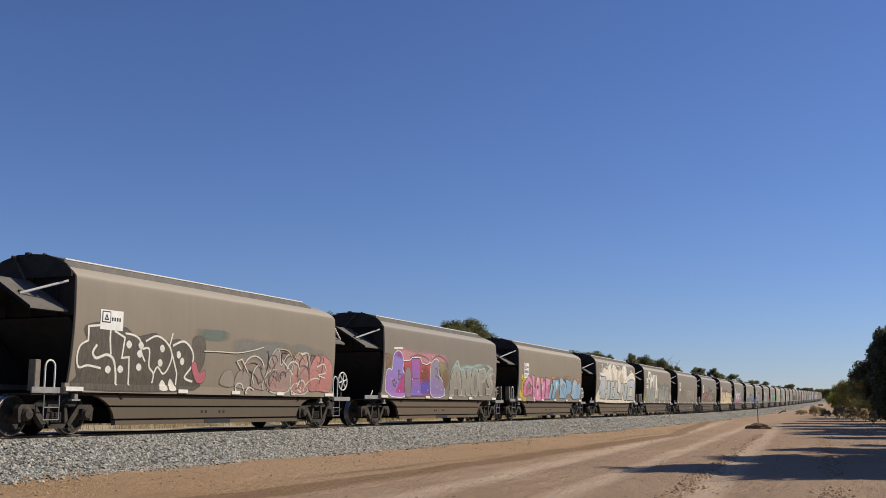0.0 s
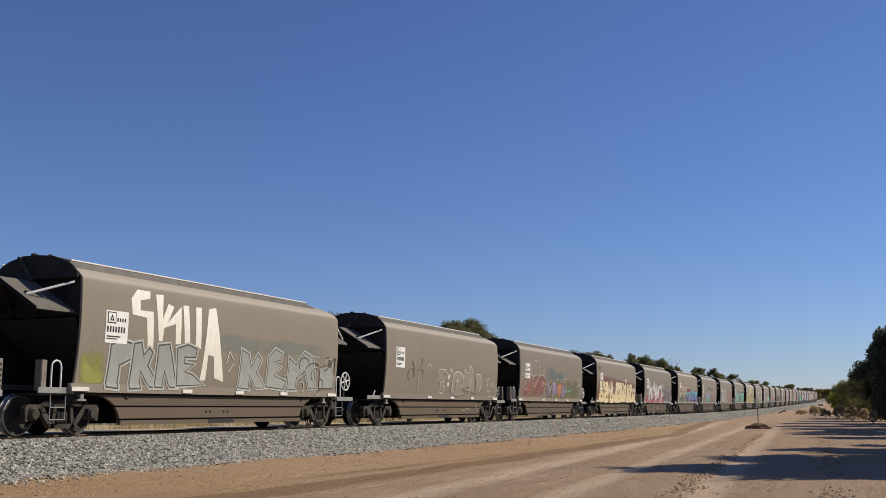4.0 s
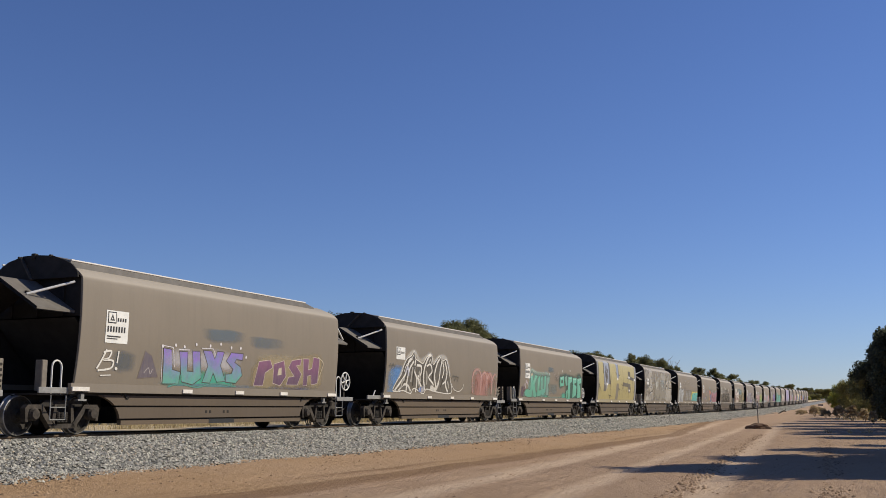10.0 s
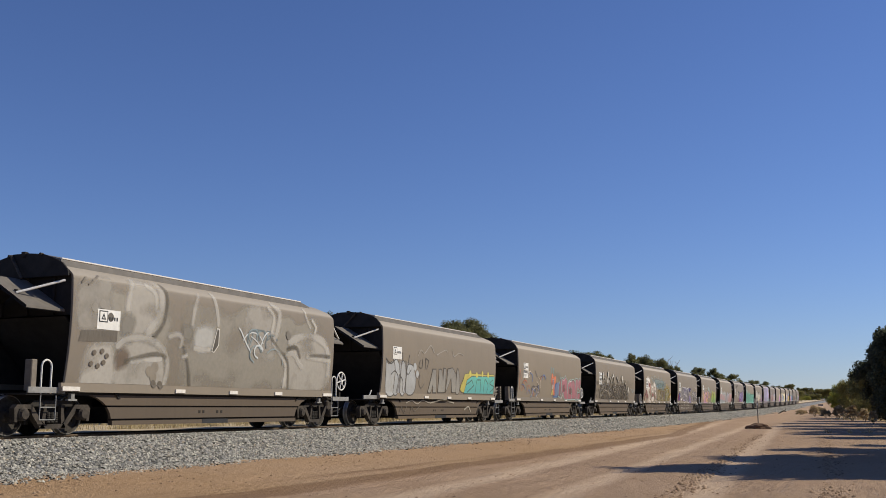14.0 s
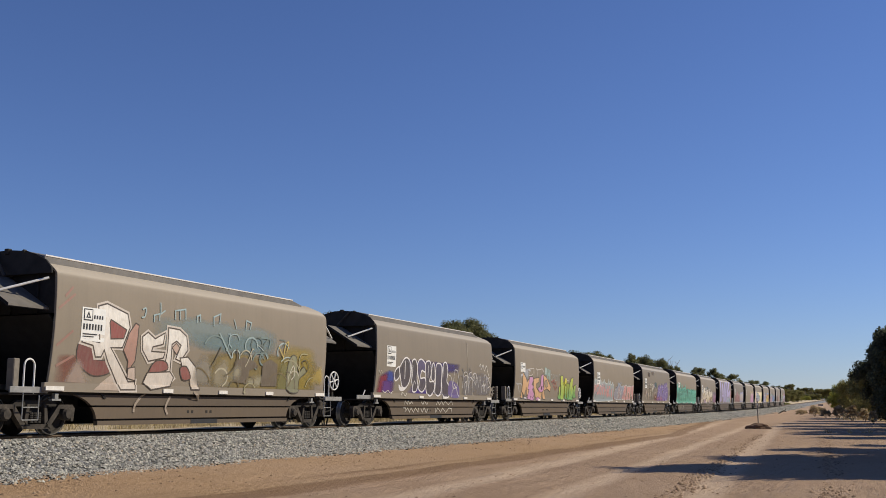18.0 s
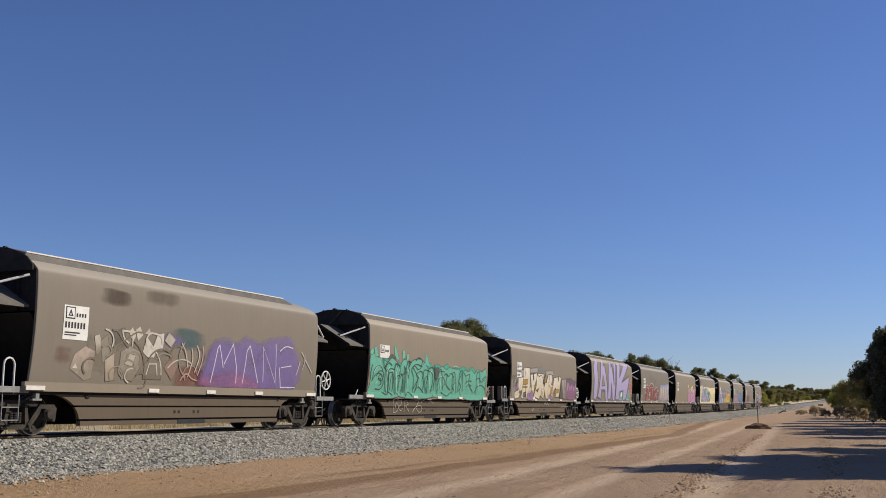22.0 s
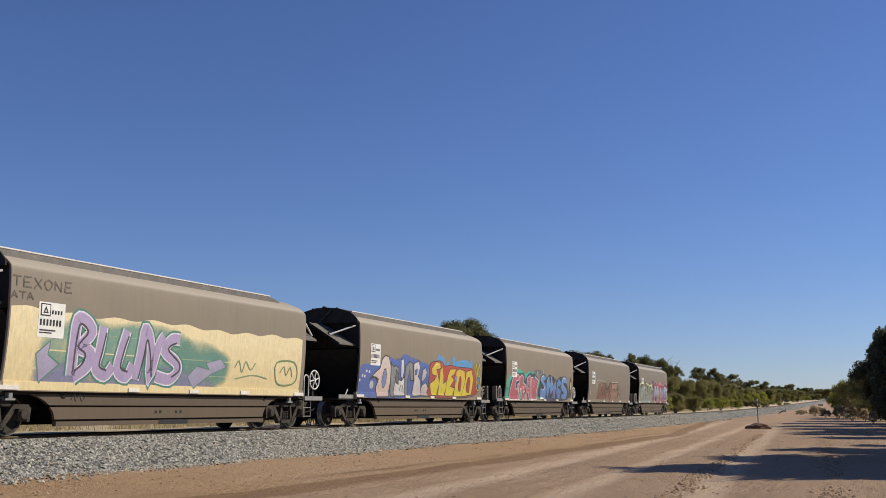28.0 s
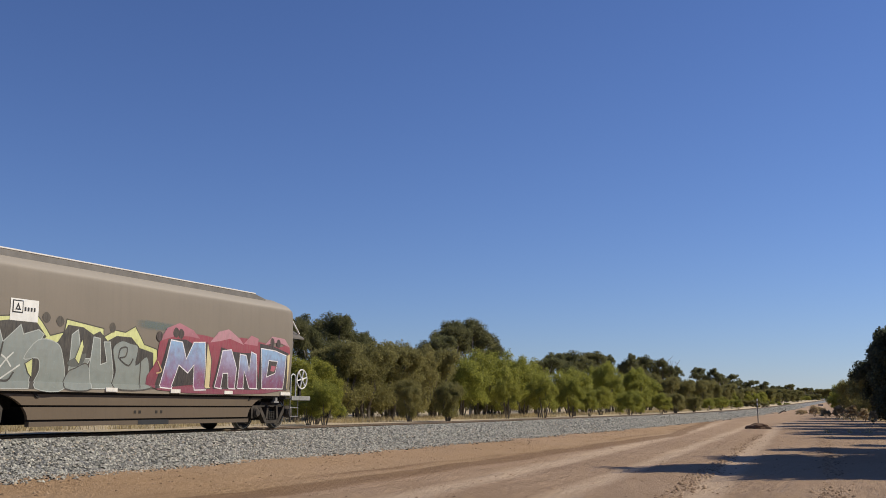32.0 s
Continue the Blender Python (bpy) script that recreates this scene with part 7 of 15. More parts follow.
        spray(n, [(5.72, 2.71), (5.71, 2.95), (6.02, 3.06), (5.97, 2.79)], 0.06, "9ab0b2", curved=False)
        spray(n, [(7.19, 2.69), (7.23, 2.97), (7.46, 2.93), (7.41, 2.74)], 0.06, "9ab0b2", curved=False)
        spray(n, [(6.64, 2.96), (6.75, 2.72)], 0.05, "9ab0b2", curved=False)
        cloud(n, 4.58, 9.18, 1.94, 2.6, "7f9698", 0.55, seed=6, soft=0.3)
        filigree(n, 5.3, 9.6, 1.9, 2.3, ("93a8a8", "6f8482", "a9b8b4", "5f6e6a"), 16, 3)
        mist(n, [(5.12, 1.25), (5.07, 1.71), (5.41, 1.92), (5.7, 1.64), (5.71, 1.18)], "a0988a", 0.65)
        mist(n, [(5.91, 1.15), (5.89, 1.71), (6.38, 1.82), (6.62, 1.16)], "a89e88", 0.65)
        shape(n, [(6.8, 1.29), (6.74, 1.83), (7.15, 1.97), (7.72, 1.87), (7.91, 1.72), (7.49, 1.62), (7.46, 1.24)], "5f5344", curved=False, fade=0.1)
        mist(n, [(6.57, 1.37), (6.72, 1.65), (7.03, 1.69), (7.06, 1.33)], "b0a890", 0.7)
        mist(n, [(7.36, 1.21), (7.47, 1.43), (8.08, 1.45), (8.03, 1.19)], "b0a890", 0.7)
        shape(n, [(8.14, 1.19), (8.12, 1.83), (8.51, 1.97), (8.89, 1.83), (8.97, 1.21)], "5f5344", curved=False, fade=0.1)
        mist(n, [(9.05, 1.11), (9.02, 1.8), (9.45, 1.85), (9.54, 1.12)], "8a8458", 0.7)
        shape(n, [(9.54, 1.12), (9.46, 1.78), (9.66, 2.12), (9.92, 2.07), (10.06, 1.63), (10.35, 1.81), (10.52, 1.65), (10.17, 1.44), (10.14, 1.06)], "8a8a68", low="7a7a60", line="2e2a22", edge=0.05)
        cloud(n, 8.51, 11.55, 1.16, 2.55, "b09a48", 0.5, seed=3)
        filigree(n, 5.4, 10.6, 1.1, 1.95, ("5a5038", "a09a78", "b8b098", "6a5a38"), 16, 4)
        spray(n, [(9.62, 1.62), (9.77, 1.83), (9.88, 1.56), (9.72, 1.42)], 0.04, "e0dac8")
        spray(n, [(9.17, 2), (9.25, 2.4), (9.43, 2.51), (9.33, 2.21)], 0.05, "c9b058")
        spray(n, [(8.89, 2.35), (9.16, 2.07)], 0.05, "c9b058")
        spray(n, [(10.35, 1.81), (10.26, 1.98), (10.53, 1.99), (10.63, 1.76), (10.4, 1.58)], 0.04, "3a3022")
        mist(n, [(10.86, 1.32), (10.99, 1.66), (11.37, 1.85), (11.55, 1.33)], "b8a058", 0.75)
    elif n == 19:
        cloud(n, 0.26, 1.94, 0.97, 1.93, "6a4a78", 0.75)
        cloud(n, 1.68, 8.26, 1.9, 2.45, "4a3f78", 0.75, seed=3)
        cloud(n, 2.59, 8.16, 1.04, 1.47, "54408a", 0.8, seed=2)
        cloud(n, 0.06, 1.53, 1.12, 1.85, "8a3a48", 0.8)
        cloud(n, 0.81, 1.77, 1.37, 1.98, "4a58a0", 0.8, seed=2)
        cloud(n, 0.43, 1.84, 1.07, 1.62, "6a4888", 0.8, seed=4)
        shape(n, [(2.14, 1.23), (2.01, 1.45), (2.26, 1.34), (2.59, 1.45), (2.87, 1.67), (2.8, 1.41), (2.49, 1.22)], "eeeaea")
        shape(n, [(1.9, 1.63), (1.69, 1.57), (1.58, 1.77), (1.67, 1.95), (1.95, 2.07), (2.03, 1.77)], "2f2b34", low="383244", line="eeeaea", edge=0.08)
        shape(n, [(2.02, 2.1), (2.37, 2.39), (2.68, 2.41), (2.9, 2.21), (2.96, 1.81), (2.83, 1.46), (2.54, 1.32), (2.3, 1.37), (2.13, 1.64), (1.96, 2)], "2f2b34", low="3a3448", line="eeeaea", edge=0.085)
        shape(n, [(3.02, 1.73), (3.02, 2.24), (3.17, 2.39), (3.38, 2.37), (3.54, 2.11), (3.56, 1.7), (3.7, 1.44), (3.58, 1.21), (3.29, 1.21), (3.2, 1.42)], "2f2b34", low="3a3448", line="eeeaea", edge=0.08)
        shape(n, [(3.62, 1.84), (3.53, 2.17), (3.68, 2.39), (3.98, 2.41), (4.27, 2.24), (4.26, 1.96), (3.95, 2), (3.9, 1.72), (4.3, 1.73), (4.44, 1.46), (4.19, 1.2), (3.81, 1.3), (3.8, 1.58)], "4a4270", low="3a3448", line="eeeaea", edge=0.08)
        shape(n, [(4.41, 1.6), (4.27, 2.24), (4.52, 2.39), (4.76, 2.32), (4.86, 1.9), (4.77, 1.61), (5.2, 1.6), (5.27, 1.25), (4.86, 1.05), (4.53, 1.24)], "3a3452", low="2f2b3c", line="eeeaea", edge=0.08)
        shape(n, [(4.89, 1.76), (4.95, 2.28), (5.14, 2.26), (5.26, 1.77), (5.15, 1.62)], "38344a", low="3a3448", line="eeeaea", edge=0.07)
        shape(n, [(5.34, 1.63), (5.29, 2.21), (5.57, 2.34), (5.88, 2.21), (5.92, 1.65), (5.97, 1.21), (5.66, 1.06), (5.38, 1.2)], "3a3658", low="2f2b3c", line="eeeaea", edge=0.08)
        shape(n, [(5.94, 1.8), (6.03, 2.31), (6.33, 2.39), (6.52, 2.07), (6.48, 1.67), (6.73, 1.47), (6.78, 1.05), (6.22, 1.04), (6.01, 1.45)], "38344a", low="3a3448", line="eeeaea", edge=0.08)
        spray(n, [(2.42, 2.31), (2.47, 1.66)], 0.07, "eeeaea", curved=False)
        spray(n, [(3.11, 2.17), (3.11, 1.68)], 0.06, "eeeaea", curved=False)
        spray(n, [(4.54, 2.22), (4.57, 1.74)], 0.05, "eeeaea", curved=False)
        spray(n, [(6.03, 2.22), (6.04, 1.81)], 0.05, "eeeaea", curved=False)
        spray(n, [(2.78, 1.94), (2.78, 2.2), (2.61, 2.3)], 0.05, "6a6a78")
        spray(n, [(4.23, 1.59), (4.12, 1.31), (3.89, 1.33)], 0.05, "6a6a78")
        spray(n, [(3.25, 1.37), (3.33, 1.59), (3.48, 1.48)], 0.05, "c9c5c9")
        shape(n, [(6.82, 1.08), (6.79, 1.68), (7.76, 1.5), (7.88, 1.03)], "5a4890", fade=0.15)
        spray(n, [(6.59, 1.92), (6.86, 1.87), (7.14, 1.54), (7.26, 2.14), (7.54, 2.12), (7.69, 1.87), (7.6, 1.43), (7.23, 1.36), (7.09, 1.54)], 0.05, "d4d0cc", curved=False)
        spray(n, [(7.06, 1.02), (7.3, 1.55), (7.62, 1.34), (7.88, 1.03)], 0.05, "d4d0cc", curved=False)
        mist(n, [(8.43, 1.1), (8.36, 2), (9.13, 2.13), (9.45, 1.12)], "847f80", 0.65)
        mist(n, [(9.51, 1.12), (9.53, 1.95), (11.11, 2.02), (11.55, 1.16)], "847f80", 0.65)
        filigree(n, 8.0, 11.2, 1.1, 2.0, ("6a6466", "c9c5c5"), 12, 8)
        spray(n, [(8.23, 1.42), (8.24, 1.99), (8.59, 2.07), (8.7, 1.75), (8.43, 1.58), (8.72, 1.11)], 0.05, "d4d0cc")
        spray(n, [(8.94, 1.21), (8.85, 1.92), (9.07, 2.1), (9.22, 1.94), (9.06, 1.74)], 0.05, "d4d0cc")
        spray(n, [(9.51, 1.12), (9.3, 1.78), (9.46, 1.95), (9.72, 1.56), (9.85, 1.9), (10.07, 1.47), (10.17, 1.98), (10.52, 1.24)], 0.05, "d4d0cc", curved=False)
        spray(n, [(10.7, 1.31), (10.7, 2), (10.98, 1.94), (10.91, 1.59), (10.62, 1.65)], 0.05, "d4d0cc")
        spray(n, [(11.47, 1.96), (11.2, 1.85), (11.53, 1.61), (11.21, 1.46)], 0.05, "d4d0cc")
        spray(n, [(9.99, 2.34), (10.18, 2.49), (10.26, 2.25), (10.51, 2.47), (10.67, 2.2), (10.92, 2.43), (11.09, 2.16), (11.25, 2.02)], 0.05, "e6e2da")
        spray(n, [(0.26, 1.85), (0.31, 1.9), (0.4, 1.79), (0.48, 1.89), (0.56, 1.8)], 0.04, "c9c2b4")
        spray(n, [(8.74, 1.53), (8.6, 3.38)], 0.045, "bdb7aa", curved=False, fade=0.3)
        spray(n, [(2.77, 0.72), (2.84, 0.86), (3.01, 0.72), (3.08, 0.86), (3.25, 0.73), (3.37, 0.83), (3.54, 0.73)], 0.04, "d8d2c4", curved=False)
        spray(n, [(4.26, 0.84), (4.44, 0.73), (4.57, 0.85), (4.81, 0.73), (4.94, 0.85)], 0.04, "d8d2c4")
        spray(n, [(5.75, 0.71), (5.89, 0.86), (6.05, 0.71), (6.29, 0.86), (6.45, 0.71), (6.65, 0.86), (6.97, 0.72), (7.29, 0.87), (7.46, 0.72)], 0.04, "d8d2c4", curved=False)
        spray(n, [(2.7, 0.59), (2.9, 0.59), (2.83, 0.44), (3.1, 0.59), (3.23, 0.43), (3.38, 0.59), (3.6, 0.43), (3.76, 0.59), (4.03, 0.43), (4.06, 0.59)], 0.04, "d8d2c4", curved=False)
        spray(n, [(4.28, 0.57), (4.42, 0.43), (4.59, 0.59), (4.78, 0.42), (4.95, 0.57)], 0.04, "d8d2c4")
        spray(n, [(5.66, 0.59), (5.72, 0.42), (5.91, 0.59), (6.22, 0.42), (6.41, 0.59), (6.73, 0.41), (7.09, 0.59), (7.36, 0.56), (7.31, 0.41)], 0.04, "d8d2c4", curved=False)
        spray(n, [(0.72, 1.2), (0.93, 1.13), (1.16, 1.21), (1.36, 1.11), (1.59, 1.19)], 0.045, "d8d2c4")
        spray(n, [(2.22, 1.05), (2.38, 1.16), (2.57, 1.03), (2.74, 1.14)], 0.045, "d8d2c4")
    elif n == 20:
        spray(n, [(0.98, 2.07), (1.04, 2.17), (1.31, 2.22), (1.58, 2.36), (2.15, 2.48), (2.46, 2.42)], 0.14, "b9b9be")
        spray(n, [(0.3, 1.77), (0.58, 1.69), (0.87, 1.34)], 0.1, "b9b9be", fade=0.4)
        spray(n, [(0.5, 1.73), (1, 1.76), (1.18, 1.67)], 0.1, "b9b9be", fade=0.4)
        mist(n, [(1.26, 2.34), (1.96, 2.52), (2.17, 2.27), (2.02, 1.98), (1.64, 2.11), (1.45, 2.23)], "b0b2b8", 0.75)
        spray(n, [(2.07, 2.5), (3.04, 2.57), (3.04, 2.15)], 0.06, "c9c2b8", curved=False)
        spray(n, [(2.27, 2.46), (2.25, 2.2), (2.87, 2.27), (2.88, 2.51)], 0.05, "c9c2b8")
        spray(n, [(3.4, 2.57), (3.62, 2.51), (4.43, 2.59), (4.76, 2.45)], 0.07, "c9c2b8", curved=False)
        spray(n, [(3.58, 2.5), (3.66, 2.13)], 0.05, "c9c2b8", curved=False)
        shape(n, [(4.87, 2.31), (4.88, 2.66), (5.07, 2.7), (5.31, 2.63), (5.29, 2.28)], "7fa8a4", curved=False, fade=0.25)
        shape(n, [(4.96, 2.35), (4.98, 2.63), (5.21, 2.65), (5.19, 2.36)], "b9c4c0", curved=False, fade=0.2)
        shape(n, [(5.36, 2.08), (5.35, 2.6), (5.55, 2.62), (5.56, 2.41), (5.71, 2.42), (5.69, 2.6), (5.89, 2.58), (5.89, 2.08), (5.7, 2.07), (5.67, 2.27), (5.53, 2.27), (5.55, 2.09)], "8fb0ac", curved=False, fade=0.25)
        spray(n, [(6.26, 2.34), (6.01, 2.32), (5.99, 2.09), (6.24, 2.07), (6.28, 2.19)], 0.06, "a8b0ac", fade=0.3)
        spray(n, [(6.45, 2.05), (6.41, 2.35), (6.62, 2.33), (6.58, 2.21), (6.43, 2.2), (6.7, 2.06)], 0.05, "a8b0ac", curved=False, fade=0.3)
        spray(n, [(6.78, 2.28), (6.76, 2.07), (7.02, 2.05), (7.04, 2.32), (6.83, 2.34)], 0.05, "a8b0ac", fade=0.3)
        spray(n, [(7.2, 2.36), (7.23, 2.09), (7.4, 2.07), (7.41, 2.38)], 0.05, "a8b0ac", curved=False, fade=0.3)
        spray(n, [(7.62, 2.05), (7.58, 2.39), (7.75, 2.36), (7.7, 2.24)], 0.05, "a8b0ac", curved=False, fade=0.3)
        shape(n, [(1.07, 1.05), (1.25, 1.47), (1.3, 2.34), (1.88, 1.98), (1.93, 1.85), (2.21, 2.02), (2.31, 1.64), (2.28, 1.23), (2.02, 1.22), (1.9, 1.62), (1.67, 1.16), (1.35, 1.35), (1.35, 1.06)], "dcae7e", low="d6a87a", line="201614", edge=0.06, curved=False)
        shape(n, [(2.14, 1.5), (2.34, 2.13), (2.88, 2.14), (2.99, 1.96), (2.74, 1.76), (3.12, 1.67), (3.26, 1.57), (2.86, 1.53), (3.23, 1.31), (3.18, 1.01), (2.12, 1), (2.37, 1.49)], "d49ac4", low="c98ab8", line="201614", edge=0.06, curved=False)
        shape(n, [(2.97, 2.06), (3.91, 2.14), (3.86, 1.89), (3.5, 1.8), (3.53, 1.61), (4.04, 1.41), (4.56, 1.4), (4.43, 1.03), (3.63, 1.02), (3.04, 1.67)], "dcae7e", low="d6a87a", line="201614", edge=0.06, curved=False)
        shape(n, [(3.79, 1.57), (4.19, 1.72), (4.29, 2.25), (4.64, 2.35), (4.68, 1.74), (4.84, 1.58), (4.61, 1.4), (4.13, 1.39)], "d49ac4", low="c98ab8", line="201614", edge=0.06, curved=False)
        shape(n, [(4.27, 1.55), (4.37, 1.72), (4.55, 1.7), (4.5, 1.51)], "2a1c1a", curved=False, fade=0.1)
        shape(n, [(4.6, 2.3), (5.26, 2.16), (6.06, 1.68), (5.96, 1.44), (5.35, 1.59), (4.86, 1.46), (5.16, 1.19), (5.11, 1.02), (4.74, 1.04), (4.61, 1.4), (4.88, 1.6), (4.77, 2.02)], "dcae7e", low="d6a87a", line="201614", edge=0.06, curved=False)
        shape(n, [(4.87, 1.92), (5.23, 2.02), (5.5, 1.77), (5.24, 1.65), (5, 1.72)], "9a8a74", line="201614", edge=0.045)
        shape(n, [(2.57, 0.98), (2.68, 1.14), (2.95, 1.11), (3.12, 0.97)], "c98ab8", line="201614", edge=0.05)
        shape(n, [(3.56, 0.97), (3.72, 1.13), (4.06, 1.11), (4.23, 0.98)], "c98ab8", line="201614", edge=0.05)
        shape(n, [(1.49, 1.06), (1.64, 1.16), (1.97, 1.12), (1.97, 0.99)], "c9c0c8", line="201614", edge=0.04, curved=False)
        spray(n, [(6.12, 1.92), (6.3, 2.01), (6.48, 1.81), (6.61, 2.03), (6.84, 1.83), (7.03, 1.99)], 0.06, "a8403c")
        spray(n, [(6.47, 1.63), (6.7, 1.76), (6.9, 1.53), (7.07, 1.72), (7.31, 1.63)], 0.06, "a8403c")
        spray(n, [(6.21, 1.98), (6.7, 2.09)], 0.05, "a8403c")
        cloud(n, 7.38, 10.57, 1.13, 2.16, "c4c83a", 0.6)
        shape(n, [(7.87, 1.87), (7.81, 2.31), (8.31, 2.37), (8.31, 1.95), (8.57, 1.77), (8.62, 1.04), (8, 1.03), (8, 1.72)], "c4cc48", low="9cbf4a", line="2c3618", edge=0.06, curved=False)
        shape(n, [(7.56, 1.7), (7.82, 1.81), (8, 1.03), (7.49, 1.08), (7.68, 1.4)], "b8c44a", low="68aa58", line="2c3618", edge=0.05, curved=False)
        shape(n, [(8.65, 2), (8.74, 2.23), (9.04, 2.21), (9.07, 1.98), (8.85, 1.88)], "d4c838", line="2c3618", edge=0.04)
        shape(n, [(8.85, 1.07), (8.74, 1.81), (9.03, 1.82), (9.21, 1.05)], "a8c04a", low="58a058", line="2c3618", edge=0.05, curved=False)
        shape(n, [(9.35, 1.02), (9.19, 1.96), (9.44, 1.94), (9.65, 1.02)], "a8c04a", low="58a058", line="2c3618", edge=0.05, curved=False)
        shape(n, [(9.64, 1.05), (9.64, 1.88), (9.97, 2.22), (10.35, 2.31), (10.29, 1.8), (10.59, 1.58), (10.41, 1.03), (10.03, 1.03)], "c4cc48", low="62a85a", line="2c3618", edge=0.06, curved=False)
        shape(n, [(10.57, 1.13), (10.55, 1.81), (10.93, 1.93), (10.98, 1.66), (10.82, 1.45), (11.16, 1.18)], "a8c04a", low="58a058", line="2c3618", edge=0.05, curved=False)
        spray(n, [(8.79, 2.26), (9.11, 2.12), (9.42, 2.1)], 0.04, "e6e4c8")
        spray(n, [(7.5, 1.45), (7.39, 1.24), (7.62, 1.18)], 0.04, "7a8a5a")
        spray(n, [(11.02, 1.79), (11.27, 1.91), (11.46, 1.67)], 0.035, "c9c8b8")
        blot(n, 8.25, 0.97, 0.05, "f2f2ea")
    elif n == 21:
        shape(n, [(0.18, 2.21), (0.27, 2.34), (0.38, 2.23), (0.45, 2.43), (0.63, 2.29), (0.79, 2.35), (0.97, 2.27), (1.13, 2.35), (1.36, 2.25), (1.56, 2.31), (1.7, 2.37), (1.82, 2.23), (1.89, 2.33), (2.02, 2.11), (2.27, 2.2), (2.37, 2.39), (2.5, 2.19), (2.72, 2.31), (2.79, 2.4), (2.93, 2.22), (3.14, 2.15), (3.35, 2.14), (3.56, 2.12), (3.8, 2.22), (3.99, 2.45), (4.16, 2.1), (4.44, 2.34), (4.65, 2.05), (4.91, 2.17), (5.08, 2.3), (5.26, 2.02), (5.33, 2.17), (5.4, 2), (5.35, 1.48), (5.31, 1.05), (0.26, 0.97)], "9aa6a8", low="8c989c", line="dcdedc", edge=0.05, curved=False)
        cloud(n, 0.16, 11.55, 0.98, 1.37, "bf8a88", 0.9)
        shape(n, [(0.26, 1.55), (0.25, 1.96), (0.46, 2.07), (0.68, 1.93), (0.65, 1.69), (0.45, 1.56), (0.6, 1.43), (0.44, 1.44)], "d49290", low="c98684", line="8f8f98", edge=0.04, fade=0.15)
        shape(n, [(0.77, 1.99), (1.03, 2.1), (1.31, 2.04), (1.26, 1.89), (0.99, 1.88), (0.96, 1.63), (1.25, 1.57), (1.18, 1.74), (1.36, 1.72), (1.44, 1.5), (1.15, 1.37), (0.86, 1.48), (0.74, 1.77)], "d49290", low="c98684", line="8f8f98", edge=0.05, fade=0.12)
        shape(n, [(1.49, 1.61), (1.5, 1.93), (1.74, 2.04), (2.01, 1.93), (2.1, 1.63), (1.93, 1.37), (1.67, 1.41)], "d49290", low="c98684", line="8f8f98", edge=0.05, fade=0.12)
        shape(n, [(1.74, 1.62), (1.73, 1.84), (1.88, 1.85), (1.92, 1.6), (1.83, 1.52)], "8f9a9e")
        shape(n, [(2.29, 2.1), (2.43, 2.14), (2.47, 1.91), (2.74, 1.89), (2.72, 1.79), (2.45, 1.78), (2.42, 1.52), (2.69, 1.5), (2.42, 1.34), (2.2, 1.51), (2.22, 1.79)], "d49290", low="c98684", line="8f8f98", edge=0.05, curved=False, fade=0.12)
        shape(n, [(2.84, 1.35), (2.75, 2.08), (2.95, 2.06), (3, 1.75), (3.31, 1.82), (3.52, 1.37), (3.33, 1.31), (3.18, 1.65), (3.04, 1.56), (3.04, 1.33)], "d49290", low="c98684", line="8f8f98", edge=0.05, curved=False, fade=0.12)
        shape(n, [(3.58, 1.29), (3.56, 1.8), (3.77, 1.81), (3.91, 1.3)], "d49290", low="c98684", line="8f8f98", edge=0.05, fade=0.12)
        shape(n, [(3.54, 1.93), (3.69, 2.05), (3.83, 1.95), (3.68, 1.86)], "d49290", line="8f8f98", edge=0.04)
        shape(n, [(3.83, 1.7), (4.09, 1.99), (4.39, 1.98), (4.37, 1.81), (4.12, 1.77), (4.09, 1.49), (4.36, 1.45), (4.31, 1.28), (3.94, 1.38)], "d49290", low="c98684", line="8f8f98", edge=0.05, fade=0.12)
        shape(n, [(4.68, 1.4), (4.67, 1.68), (5, 1.87), (5.06, 1.75), (4.86, 1.63), (5.06, 1.53), (4.93, 1.27)], "d49290", low="c98684", line="8f8f98", edge=0.05, fade=0.12)
        blot(n, 0.55, 1.38, 0.05, "4a3a48")
        blot(n, 0.85, 1.51, 0.05, "4a3a48")
        blot(n, 1.3, 1.89, 0.05, "4a3a48")
        blot(n, 2.19, 2.02, 0.05, "4a3a48")
        blot(n, 2.81, 1.95, 0.05, "4a3a48")
        blot(n, 3, 1.56, 0.05, "4a3a48")
        blot(n, 3.69, 1.56, 0.05, "4a3a48")
        blot(n, 4.39, 1.73, 0.05, "4a3a48")
        blot(n, 2.68, 1.19, 0.05, "4a3a48")
        blot(n, 0.57, 1.28, 0.05, "4a3a48")
        spray(n, [(1.98, 2.19), (2.19, 2.02), (2.34, 2.31)], 0.05, "e4dcd8")
        spray(n, [(0.37, 2.01), (0.6, 2.05), (0.73, 1.84)], 0.05, "e4dcd8")
        spray(n, [(0.84, 1.99), (1.1, 2.08), (1.28, 2.02)], 0.05, "e4dcd8")
        spray(n, [(1.54, 1.93), (1.74, 2.02), (1.98, 1.91)], 0.05, "e4dcd8")
        cloud(n, 5.45, 8.66, 1.26, 2.18, "8295b4", 0.9)
        shape(n, [(5.75, 1.2), (5.73, 1.72), (6.1, 1.86), (6.36, 1.81), (6.62, 2.15), (7.09, 2.21), (7.66, 2.02), (8.21, 2.08), (8.41, 1.89), (8.1, 1.19)], "8c9cb4", low="8a8a9c", line="c4ccd0", edge=0.05, fade=0.25)
